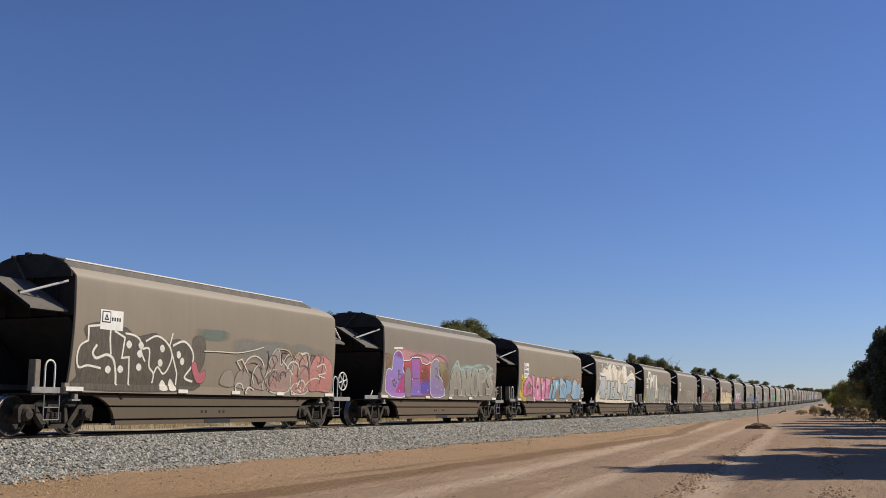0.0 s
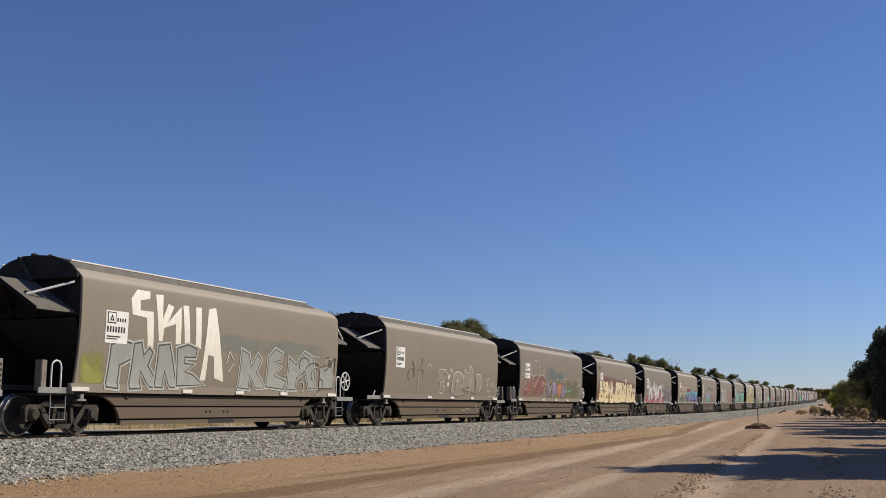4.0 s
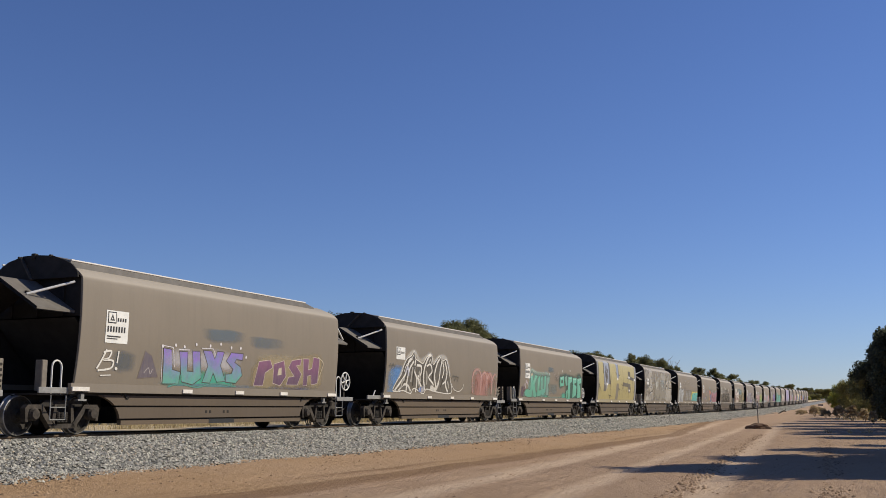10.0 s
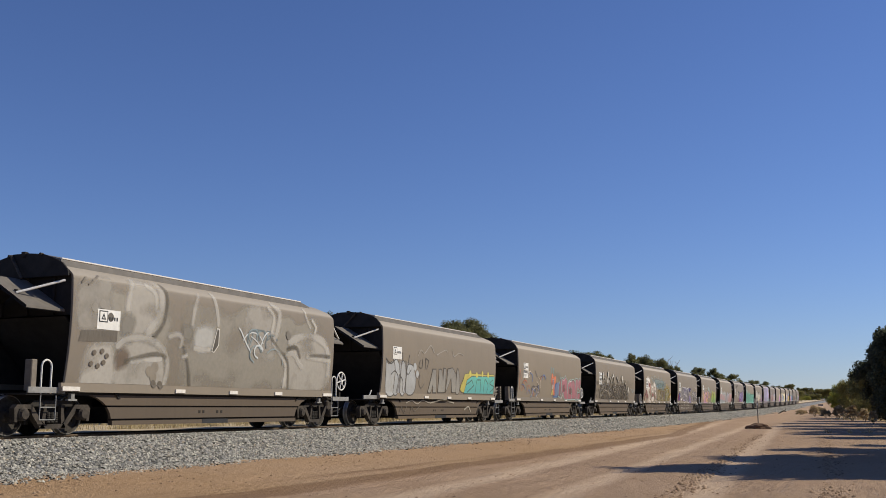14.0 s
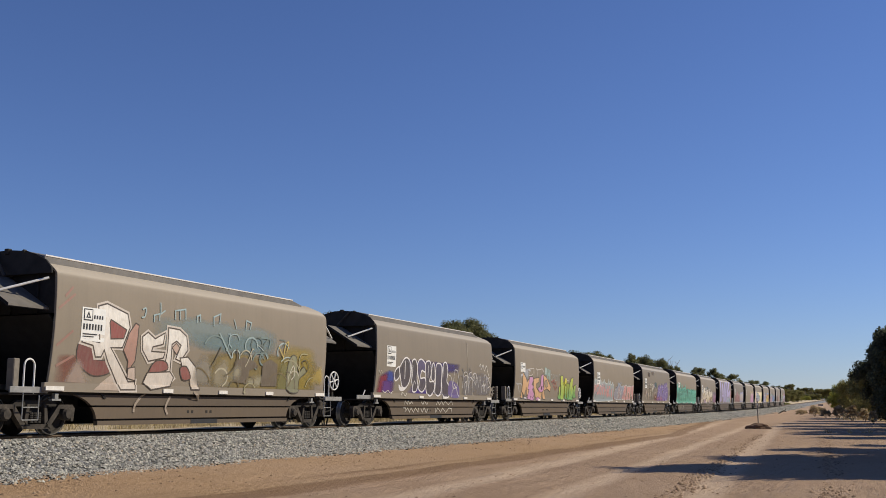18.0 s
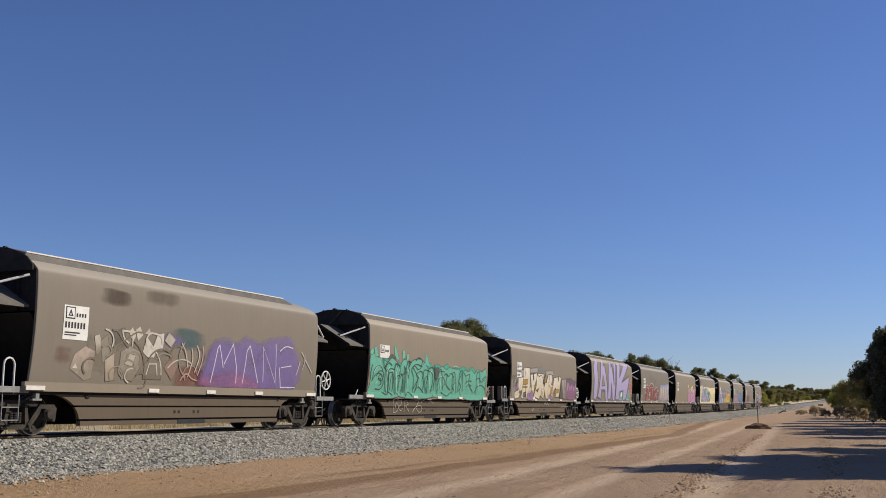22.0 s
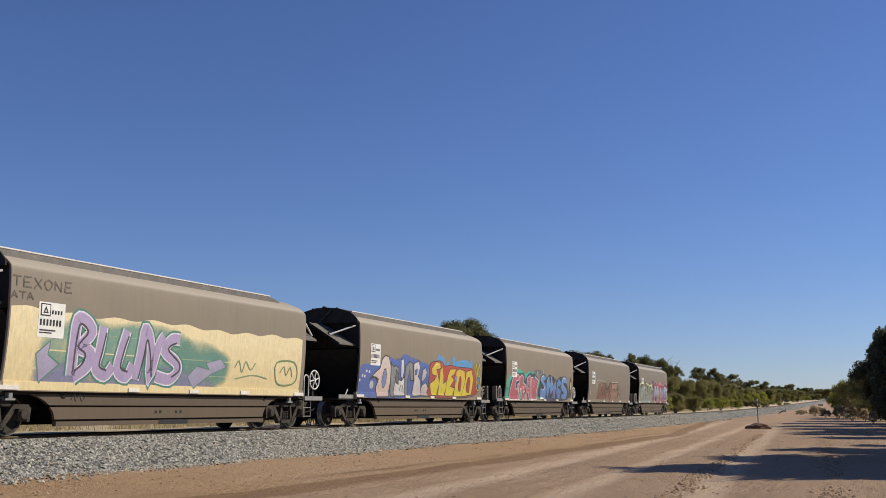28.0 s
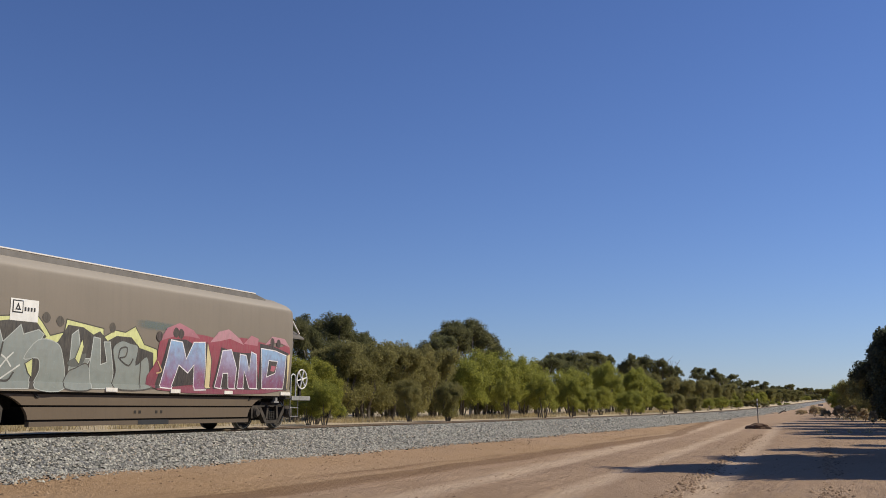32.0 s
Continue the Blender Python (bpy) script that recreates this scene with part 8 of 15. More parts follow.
        shape(n, [(6.69, 1.22), (6.72, 1.82), (6.95, 2.08), (7.25, 1.84), (7.25, 1.29)], "b08f94", low="a08488", line="6a6070", edge=0.04, fade=0.25)
        spray(n, [(6.75, 1.67), (6.89, 2.07), (7.21, 2.12), (7.14, 1.84), (7.46, 1.55), (7.44, 1.18)], 0.05, "d8d4d0")
        spray(n, [(7.52, 1.86), (7.77, 1.99), (7.97, 1.81), (8.17, 1.95)], 0.05, "7c8ab0")
        shape(n, [(7.99, 1.19), (8.32, 1.73), (8.5, 2.06), (9.21, 2.12), (9.08, 1.76), (8.93, 1.11), (8.64, 1.1), (8.7, 1.58), (8.47, 1.1)], "d49290", low="c98684", line="d8dcda", edge=0.06, curved=False, fade=0.15)
        shape(n, [(9.35, 1.12), (9.41, 2.03), (10.62, 2.09), (10.55, 1.13), (10.16, 1.13), (10.17, 1.63), (9.79, 1.62), (9.85, 1.12)], "d49290", low="c98684", line="d8dcda", edge=0.06, curved=False, fade=0.15)
        shape(n, [(10.75, 1.14), (10.89, 2.07), (11.55, 2.16), (11.4, 1.84), (11.55, 1.15), (11.28, 1.15), (11.06, 1.49)], "d49290", low="c98684", line="d8dcda", edge=0.06, curved=False, fade=0.15)
        blot(n, 8.2, 1.47, 0.05, "8a5058")
        blot(n, 8.36, 1.57, 0.05, "8a5058")
        blot(n, 8.51, 1.39, 0.05, "8a5058")
        blot(n, 8.35, 1.32, 0.05, "8a5058")
        blot(n, 8.74, 1.71, 0.05, "8a5058")
        blot(n, 8.64, 1.9, 0.05, "8a5058")
        filigree(n, 5.9, 8.2, 1.1, 2.0, ("8a98b0", "a8888c", "d0d0d0"), 18, 9)
        spray(n, [(8.79, 2.13), (9.33, 2.16)], 0.04, "c4ccd0", curved=False)
        spray(n, [(9.58, 2.14), (10.47, 2.18)], 0.04, "c4ccd0", curved=False)
    elif n == 23:
        cloud(n, 0.05, 11.55, 1.12, 2.46, "4fb09a", 0.9, scallop=0.1, soft=0.15)
        shape(n, [(0.23, 0.97), (0.25, 1.43), (0.15, 2), (0.16, 2.36), (0.4, 2.47), (0.74, 2.35), (1.01, 2.35), (1.29, 2.25), (1.53, 2.21), (1.84, 2.36), (2.17, 2.28), (2.46, 2.1), (2.6, 1.64), (2.6, 1)], "58b6a0", low="4fae98", line="1a2a26", edge=0.05)
        shape(n, [(2.6, 1), (2.64, 1.64), (2.64, 2.16), (2.92, 2.36), (3.16, 2.32), (3.32, 2.04), (3.53, 2.29), (3.93, 2.4), (4.45, 2.41), (4.86, 2.24), (5.11, 2.08), (5.52, 2.13), (5.72, 1.77), (5.79, 1.02)], "58b6a0", low="4fae98", line="1a2a26", edge=0.05)
        shape(n, [(5.74, 1.02), (5.81, 1.77), (5.65, 2.26), (5.92, 2.04), (6.15, 2.11), (6.48, 2.22), (6.9, 2.12), (7.21, 2.2), (7.91, 2.17), (8.31, 2.16), (8.52, 1.89), (8.77, 1.04)], "58b6a0", low="4fae98", line="1a2a26", edge=0.04)
        shape(n, [(8.72, 1.01), (8.69, 1.89), (8.89, 2.16), (9.31, 2.11), (9.67, 2.2), (10.06, 2.05), (10.42, 2.23), (10.95, 2.16), (11.49, 2.25), (11.55, 1.05)], "58b6a0", low="4fae98", line="1a2a26", edge=0.04)
        shape(n, [(0.52, 2.34), (0.42, 2.64), (0.58, 2.73), (0.8, 2.38)], "58b6a0", line="2a4a42", edge=0.02, curved=False)
        shape(n, [(2.09, 2.38), (2.02, 2.78), (2.13, 2.84), (2.47, 2.28)], "58b6a0", line="2a4a42", edge=0.02, curved=False)
        shape(n, [(4.77, 2.23), (4.78, 2.63), (4.91, 2.67), (5.24, 2.15)], "58b6a0", line="2a4a42", edge=0.02, curved=False)
        shape(n, [(0.12, 2.47), (0.26, 2.63), (0.39, 2.57), (0.32, 2.42)], "64c0aa", line="2a4a42", edge=0.02)
        shape(n, [(2.73, 2.37), (2.74, 2.63), (2.89, 2.7), (2.95, 2.44)], "64c0aa", line="2a4a42", edge=0.02)
        shape(n, [(3.08, 2.34), (3.14, 2.56), (3.26, 2.54), (3.24, 2.33)], "64c0aa", line="2a4a42", edge=0.02)
        shape(n, [(1.52, 2.31), (1.72, 2.48), (2.04, 2.48), (2.2, 2.34), (1.87, 2.36)], "3c4a44", fade=0.1)
        shape(n, [(5.69, 1.91), (5.76, 2.12), (6.14, 2.17), (6.1, 1.79), (5.89, 1.63)], "3c4a44", fade=0.1)
        spray(n, [(0.25, 1.54), (0.26, 1.89), (0.33, 2.06), (0.21, 1.77)], 0.05, "1a2a26")
        spray(n, [(0.41, 1.55), (0.48, 1.88), (0.78, 2.04), (1.05, 1.99), (1.21, 1.83)], 0.05, "1a2a26")
        spray(n, [(0.67, 1.68), (0.87, 1.86), (1.17, 1.85), (1.24, 1.68), (1.06, 1.53), (0.85, 1.62), (0.96, 1.74)], 0.05, "1a2a26")
        spray(n, [(1.22, 2.02), (1.52, 1.84), (1.58, 1.47), (1.56, 1.11)], 0.05, "1a2a26")
        spray(n, [(1.29, 2), (1.47, 2.18), (1.7, 2.3)], 0.05, "1a2a26")
        spray(n, [(1.73, 1.11), (1.62, 1.85), (1.81, 1.98), (2.1, 1.97), (2.18, 2.18), (2.35, 2.06)], 0.05, "1a2a26")
        spray(n, [(1.85, 1.21), (1.84, 1.61), (1.99, 1.77), (2.08, 1.49), (2.04, 1.17)], 0.04, "1a2a26")
        spray(n, [(2.23, 1.63), (2.43, 1.76), (2.73, 1.77), (3.06, 1.92), (2.87, 2.12)], 0.05, "1a2a26")
        spray(n, [(2.72, 1.08), (2.83, 1.44), (2.83, 1.65)], 0.05, "1a2a26")
        spray(n, [(3.04, 2.03), (3.3, 1.67), (3.36, 2.04), (3.36, 2.34)], 0.05, "1a2a26")
        spray(n, [(3.56, 2.05), (3.83, 2.15), (4.14, 2.03), (4.39, 2.1), (4.46, 2.27)], 0.05, "1a2a26")
        spray(n, [(3.68, 2.09), (4.24, 1.71), (3.82, 1.29)], 0.05, "1a2a26", curved=False)
        spray(n, [(3.97, 1.16), (4.26, 1.38), (4.79, 1.17)], 0.05, "1a2a26")
        spray(n, [(4.57, 1.58), (4.71, 2.01), (5.17, 2), (5.51, 1.9), (5.6, 1.62), (5.46, 1.19)], 0.05, "1a2a26")
        spray(n, [(4.77, 1.45), (4.89, 1.74), (5.1, 1.8), (4.98, 1.51)], 0.04, "1a2a26")
        spray(n, [(3.94, 2.35), (4.14, 2.47), (4.45, 2.41), (4.6, 2.22)], 0.05, "1a2a26")
        spray(n, [(6.11, 1.49), (6.29, 1.79), (6.59, 1.81), (6.84, 1.58), (6.57, 1.39)], 0.04, "1a2a26")
        spray(n, [(6.77, 1.96), (7.2, 1.86), (7.4, 1.99), (7.69, 1.85), (7.9, 1.61), (7.6, 1.48), (7.85, 1.3)], 0.05, "1a2a26")
        spray(n, [(6.08, 1.93), (6.36, 2.03), (6.76, 2.02)], 0.04, "1a2a26")
        spray(n, [(8.25, 1.25), (8.55, 1.44), (8.32, 1.72), (8.67, 2.05)], 0.05, "1a2a26")
        spray(n, [(9.04, 1.59), (9.37, 1.73), (9.74, 1.71)], 0.05, "1a2a26")
        spray(n, [(9.13, 1.46), (9.46, 1.57), (9.78, 1.51)], 0.05, "1a2a26")
        spray(n, [(8.78, 2.06), (9.04, 1.91), (9.15, 1.65)], 0.04, "1a2a26")
        spray(n, [(10.23, 1.79), (10.6, 1.87), (10.89, 1.71), (11.34, 1.83)], 0.05, "1a2a26")
        spray(n, [(10.16, 1.22), (10.48, 1.5), (11.06, 1.55), (11.5, 1.39)], 0.05, "1a2a26")
        spray(n, [(0.46, 1.81), (0.66, 1.99), (0.92, 2)], 0.05, "9ad8c8")
        spray(n, [(1.69, 1.83), (1.86, 1.91), (2.04, 1.89)], 0.05, "9ad8c8")
        spray(n, [(2.47, 1.99), (2.62, 1.74)], 0.05, "9ad8c8")
        spray(n, [(6.05, 1.78), (6.68, 1.87)], 0.05, "9ad8c8", curved=False)
        spray(n, [(8.13, 2.25), (7.79, 2.29), (7.63, 2.25)], 0.05, "9ad8c8")
        spray(n, [(1.21, 1.15), (1.57, 1.06), (1.72, 1.16), (2.04, 1.04)], 0.05, "2a4a42")
        spray(n, [(3.13, 1.01), (3.4, 1.17), (3.77, 1.02)], 0.05, "2a4a42")
        spray(n, [(6.52, 1.21), (7.06, 1.07), (7.55, 1.23)], 0.05, "2a4a42")
        spray(n, [(2.32, 0.95), (2.41, 0.72), (2.39, 0.44), (2.72, 0.49), (2.78, 0.67), (2.59, 0.77), (2.53, 0.59)], 0.03, "c0b8aa")
        spray(n, [(2.55, 0.92), (2.88, 0.85), (3.03, 0.88), (3.01, 0.72), (2.82, 0.62), (3.02, 0.49), (3.17, 0.59)], 0.03, "c0b8aa")
        spray(n, [(3.3, 0.44), (3.27, 0.83), (3.47, 0.88), (3.64, 0.73), (3.4, 0.67), (3.74, 0.46)], 0.03, "c0b8aa", curved=False)
        spray(n, [(3.75, 0.86), (4.17, 0.84), (4.59, 0.9), (4.39, 0.67), (4.03, 0.43), (4.31, 0.62), (4.73, 0.68), (4.92, 0.51), (4.62, 0.43), (4.39, 0.59)], 0.03, "c0b8aa")
        spray(n, [(4.81, 0.79), (5.09, 0.9), (5.55, 0.91), (6.01, 0.74)], 0.025, "c0b8aa")
        spray(n, [(0.35, 1.51), (0.67, 1.77), (1.06, 1.75), (1.26, 1.45), (1.04, 1.24), (0.67, 1.26)], 0.05, "1c3a34")
        spray(n, [(0.84, 1.58), (1.01, 1.61), (1.09, 1.44), (0.94, 1.38)], 0.05, "1c3a34")
        spray(n, [(1.43, 1.16), (1.35, 1.92), (1.59, 2.18), (1.87, 2.1)], 0.05, "1c3a34")
        spray(n, [(1.7, 1.18), (1.65, 1.75), (1.76, 1.85), (1.98, 1.79), (2.05, 1.29)], 0.05, "1c3a34")
        spray(n, [(2.26, 1.08), (2.08, 1.87), (2.2, 2.17), (2.57, 2.09)], 0.05, "1c3a34")
        spray(n, [(2.52, 1.2), (2.5, 1.69), (2.76, 1.8), (2.88, 1.2)], 0.05, "1c3a34")
        spray(n, [(3.13, 1.06), (3.05, 1.82), (3.22, 2.29), (3.53, 2.25)], 0.05, "1c3a34")
        spray(n, [(3.81, 1.17), (3.78, 1.7), (3.57, 2), (3.93, 2.22), (4.52, 2.15)], 0.05, "1c3a34")
        spray(n, [(4.02, 1.24), (4.18, 1.67), (4.02, 1.86), (4.46, 1.97), (4.74, 1.69), (4.68, 1.24)], 0.05, "1c3a34")
        spray(n, [(5.13, 1.14), (5.07, 1.91), (5.29, 2.14), (5.68, 2.03), (5.73, 1.27)], 0.05, "1c3a34")
        spray(n, [(6.12, 1.12), (6.15, 1.96), (6.4, 2.06), (6.65, 1.29)], 0.05, "1c3a34")
        spray(n, [(6.63, 1.87), (7.01, 1.94), (6.95, 1.54), (7.45, 1.31)], 0.05, "1c3a34")
        spray(n, [(7.68, 1.14), (7.57, 1.91), (7.83, 1.98), (8.1, 1.2)], 0.05, "1c3a34")
        spray(n, [(8.26, 1.34), (8.36, 2.01), (8.66, 2.08), (8.76, 1.28)], 0.05, "1c3a34")
        spray(n, [(9.04, 1.92), (9.48, 1.99), (9.42, 1.61), (10, 1.24)], 0.05, "1c3a34")
        spray(n, [(10.36, 1.19), (10.32, 2.03), (10.66, 2.11), (10.71, 1.64)], 0.05, "1c3a34")
        spray(n, [(10.97, 1.8), (11.46, 1.96), (11.46, 1.42), (11.55, 1.22)], 0.05, "1c3a34")
        spray(n, [(1.56, 1.18), (1.49, 1.82), (1.65, 2.03)], 0.035, "b8e4d4")
        spray(n, [(2.39, 1.15), (2.24, 1.82), (2.34, 2.01)], 0.035, "b8e4d4")
        spray(n, [(3.29, 1.12), (3.2, 1.76), (3.33, 2.09)], 0.035, "b8e4d4")
        spray(n, [(4.33, 1.36), (4.35, 1.67), (4.26, 1.81)], 0.035, "b8e4d4")
        spray(n, [(5.3, 1.21), (5.24, 1.85), (5.4, 2.01)], 0.035, "b8e4d4")
        spray(n, [(6.37, 1.3), (6.33, 1.85)], 0.035, "b8e4d4")
        spray(n, [(7.86, 1.27), (7.75, 1.81)], 0.035, "b8e4d4")
        spray(n, [(9.39, 1.37), (9.25, 1.74)], 0.035, "b8e4d4")
        spray(n, [(10.61, 1.33), (10.56, 1.92)], 0.035, "b8e4d4")
        spray(n, [(0.62, 1.43), (0.8, 1.53)], 0.035, "b8e4d4")
        mist(n, [(5.71, 2.16), (6.01, 1.29)], "2a5a50", 0.5, width=0.12)
        mist(n, [(1.11, 2.28), (1.27, 2.01)], "2a5a50", 0.5, width=0.12)
        mist(n, [(4.74, 1.58), (5.08, 1.15)], "2a5a50", 0.5, width=0.12)
        mist(n, [(2.95, 2.01), (2.96, 1.21)], "2a5a50", 0.5, width=0.12)
    elif n == 24:
        cloud(n, 0.13, 5, 1.01, 2.16, "8f8a88", 0.8, soft=0.15)
        spray(n, [(0.23, 2.04), (0.4, 2.12), (0.53, 2.06), (0.74, 2.14), (1.01, 2.04)], 0.06, "2f2b28")
        shape(n, [(0.38, 0.97), (0.2, 1.99), (0.39, 1.98), (0.52, 1.54), (0.57, 1.99), (0.77, 1.95), (0.94, 0.97)], "9a948e", low="8a8480", line="2b2522", edge=0.04, curved=False)
        spray(n, [(0.36, 1.95), (0.48, 1.42)], 0.06, "2b2522", curved=False)
        spray(n, [(0.62, 1.92), (0.64, 1.59)], 0.05, "2b2522", curved=False)
        shape(n, [(0.71, 1.55), (0.81, 1.72), (1.11, 1.83), (1.19, 1.57), (0.96, 1.42)], "9a7aa2", low="8a6a94", line="2b2522", edge=0.04)
        blot(n, 1.4, 1.7, 0.14, "8a6a94")
        blot(n, 1.51, 1.46, 0.14, "8a6a94")
        blot(n, 1.7, 1.74, 0.14, "8a6a94")
        blot(n, 0.9, 1.56, 0.14, "8a6a94")
        blot(n, 0.95, 1.82, 0.08, "2b2522")
        blot(n, 0.83, 1.74, 0.08, "2b2522")
        blot(n, 0.85, 1.67, 0.08, "2b2522")
        shape(n, [(1.59, 2.2), (1.6, 2.45), (1.98, 2.47), (2.01, 1.95)], "a8a49e", low="9a9690", line="2b2522", edge=0.05, curved=False)
        shape(n, [(2.96, 2.32), (2.93, 2.55), (4.17, 2.62), (4.23, 2.37)], "a8a49e", low="9a9690", line="2b2522", edge=0.05, curved=False)
        shape(n, [(5.57, 2.24), (5.64, 2.5), (6.9, 2.55), (7.08, 2.32)], "a8a49e", low="9a9690", line="2b2522", edge=0.05, curved=False)
        mist(n, [(4.31, 2.49), (4.51, 2.67), (5.17, 2.66), (5.54, 2.55), (5.19, 2.44)], "93a4a4", 0.75)
        shape(n, [(0.73, 1.01), (0.68, 1.36), (1.18, 1.45), (1.11, 2.05), (1.85, 2.09), (1.97, 2.02), (1.86, 1.6), (1.75, 1.45), (1.51, 1.29), (1.45, 1.1)], "e6dccc", low="d8c8b0", line="241f1c", edge=0.06, curved=False)
        shape(n, [(1.74, 1.05), (1.97, 2.57), (2.85, 2.59), (3.02, 1.65), (2.97, 1), (2.53, 0.99), (2.44, 1.37), (2.02, 1.33), (1.98, 1.03)], "e8decf", low="dccbae", line="241f1c", edge=0.06, curved=False)
        shape(n, [(1.9, 1.97), (2.62, 1.99), (2.62, 1.76), (1.84, 1.7)], "b08a2c", low="a88428", line="241f1c", edge=0.03, curved=False)
        shape(n, [(1.89, 1.65), (2.6, 1.65), (2.58, 1.58), (1.87, 1.57)], "b08a2c", line="241f1c", edge=0.03, curved=False)
        spray(n, [(2.12, 2.54), (2.1, 2.11), (2.24, 2.37), (2.32, 1.62), (2.35, 1.12)], 0.07, "241f1c", curved=False)
        shape(n, [(2.96, 2.24), (4.03, 2.36), (4.06, 2.09), (3.72, 1.67), (3.63, 1.14), (3.25, 1.08), (3.25, 1.65)], "e8decf", low="dccbae", line="241f1c", edge=0.06, curved=False)
        shape(n, [(3.39, 2.29), (3.58, 2.3), (3.58, 1.99), (3.39, 1.95)], "241f1c", curved=False, fade=0.05)
        shape(n, [(3.63, 1.72), (3.95, 1.71), (3.8, 1.46)], "b08a2c", line="241f1c", edge=0.03, curved=False)
        shape(n, [(2.85, 1.51), (3.13, 1.65), (3.26, 1.39), (2.98, 1.28)], "d8ccb8", low="c4b49c", line="241f1c", edge=0.04)
        shape(n, [(3.71, 1.15), (4.04, 1.69), (4.02, 2.09), (4.2, 2.34), (4.71, 2.35), (5.24, 2.33), (5.28, 1.74), (5.56, 1.47), (5.39, 1.04), (4.86, 1.22), (4.56, 1.03)], "e8decf", low="dccbae", line="241f1c", edge=0.06, curved=False)
        shape(n, [(3.96, 1.47), (4.52, 1.6), (4.35, 1.38)], "3a342e", line="241f1c", edge=0.03, curved=False)
        shape(n, [(5.09, 1.79), (5.2, 2.27), (5.39, 2.25), (5.4, 1.83)], "241f1c", curved=False, fade=0.05)
        shape(n, [(5.4, 2.14), (5.63, 2.12), (5.62, 1.9), (5.39, 1.89)], "b08a2c", line="241f1c", edge=0.03, curved=False)
        shape(n, [(5.35, 1.6), (5.49, 1.86), (5.8, 1.93), (5.66, 2.33), (5.97, 2.06), (6.03, 2.35), (6.62, 2.33), (6.8, 2.1), (6.64, 1.8), (7.04, 1.81), (7.1, 2.11), (7.05, 1.1), (5.89, 1.05)], "e8decf", low="dccbae", line="241f1c", edge=0.06, curved=False)
        shape(n, [(6.59, 1.59), (6.89, 1.81), (6.93, 1.36), (6.49, 1.32)], "b08a2c", line="241f1c", edge=0.03, curved=False)
        shape(n, [(7.04, 2.17), (8.09, 2.29), (8.43, 2.21), (8.29, 1.71), (8.24, 1.18), (7.6, 1.14), (7.54, 1.68), (7.2, 1.52), (6.9, 1.27), (6.99, 1.81)], "e8decf", low="dccbae", line="241f1c", edge=0.06, curved=False)
        shape(n, [(7.77, 2.21), (8.04, 2.26), (7.92, 1.91)], "241f1c", curved=False, fade=0.05)
        shape(n, [(7.46, 1.56), (8.2, 1.61), (8.12, 1.42), (7.45, 1.35)], "b08a2c", line="241f1c", edge=0.03, curved=False)
        spray(n, [(4.12, 2.29), (4.47, 2.17), (4.76, 2.27), (5.04, 2.12)], 0.06, "241f1c", curved=False)
        spray(n, [(4.16, 2.23), (4.52, 2.09), (4.86, 2.19)], 0.06, "f2ece0", curved=False)
        spray(n, [(6.07, 1.71), (6.18, 1.05)], 0.05, "241f1c", curved=False)
        spray(n, [(4.87, 1.58), (5.13, 1.18), (5.26, 1.6)], 0.05, "241f1c", curved=False)
        spray(n, [(1.22, 1.57), (1.48, 1.29), (1.58, 1.44)], 0.05, "241f1c", curved=False)
        spray(n, [(6.28, 2.31), (6.16, 1.78), (6.52, 1.64)], 0.06, "241f1c", curved=False)
        shape(n, [(2.68, 1), (2.68, 1.28), (2.89, 1.33), (3.06, 1.23), (3.16, 1)], "9a7aa2", low="8a6a94", line="3a2a40", edge=0.04)
        shape(n, [(3.08, 1), (3.11, 1.34), (3.36, 1.45), (3.6, 1.27), (3.59, 1.01)], "9a7aa2", low="8a6a94", line="3a2a40", edge=0.04)
        shape(n, [(6.32, 1.06), (6.36, 1.26), (6.7, 1.3), (6.96, 1.07)], "8a6a94", line="3a2a40", edge=0.03)
        shape(n, [(3.59, 1.01), (3.71, 1.15), (3.94, 1.04)], "f0ece4", fade=0)
        shape(n, [(8.37, 1.09), (8.5, 2.09), (8.82, 1.89), (9.1, 1.1)], "5a524c", low="4a443e", curved=False, fade=0.1)
        shape(n, [(8.56, 2.1), (9.18, 2.19), (9.43, 2.14), (9.59, 1.05), (9.05, 1.1)], "a8a29c", low="8a8480", line="2b2522", edge=0.05, curved=False)
        spray(n, [(9.13, 2.12), (9.18, 1.52)], 0.07, "2b2522", curved=False)
        spray(n, [(9.43, 2.11), (9.4, 1.59)], 0.06, "2b2522", curved=False)
        shape(n, [(9.46, 1.91), (9.6, 2.21), (10.59, 2.23), (11.46, 2.1), (11.55, 2.01), (11.55, 1.15), (9.69, 1.11)], "5f4a60", low="6a4a66", fade=0.1)
        shape(n, [(9.69, 1.11), (9.56, 1.69), (9.81, 1.96), (10.13, 1.94), (10.37, 1.62), (10.65, 1.79), (10.94, 1.64), (11.3, 1.85), (11.55, 1.83), (11.55, 1.14)], "8a5a84", low="7d4f78", line="4a304a", edge=0.03)
        blot(n, 9.83, 1.86, 0.14, "b084ac")
        blot(n, 10.3, 1.68, 0.14, "b084ac")
        blot(n, 10.66, 1.76, 0.14, "b084ac")
        blot(n, 11.07, 1.67, 0.14, "b084ac")
        blot(n, 11.5, 1.83, 0.14, "b084ac")
        blot(n, 9.74, 1.66, 0.14, "b084ac")
        spray(n, [(10.85, 2.27), (11, 2.11)], 0.03, "e4dcd8")
        spray(n, [(5.79, 0.88), (5.93, 0.76), (6.06, 0.88), (6.17, 0.74), (6.4, 0.85), (6.55, 0.74), (6.74, 0.86)], 0.04, "c4bcae")
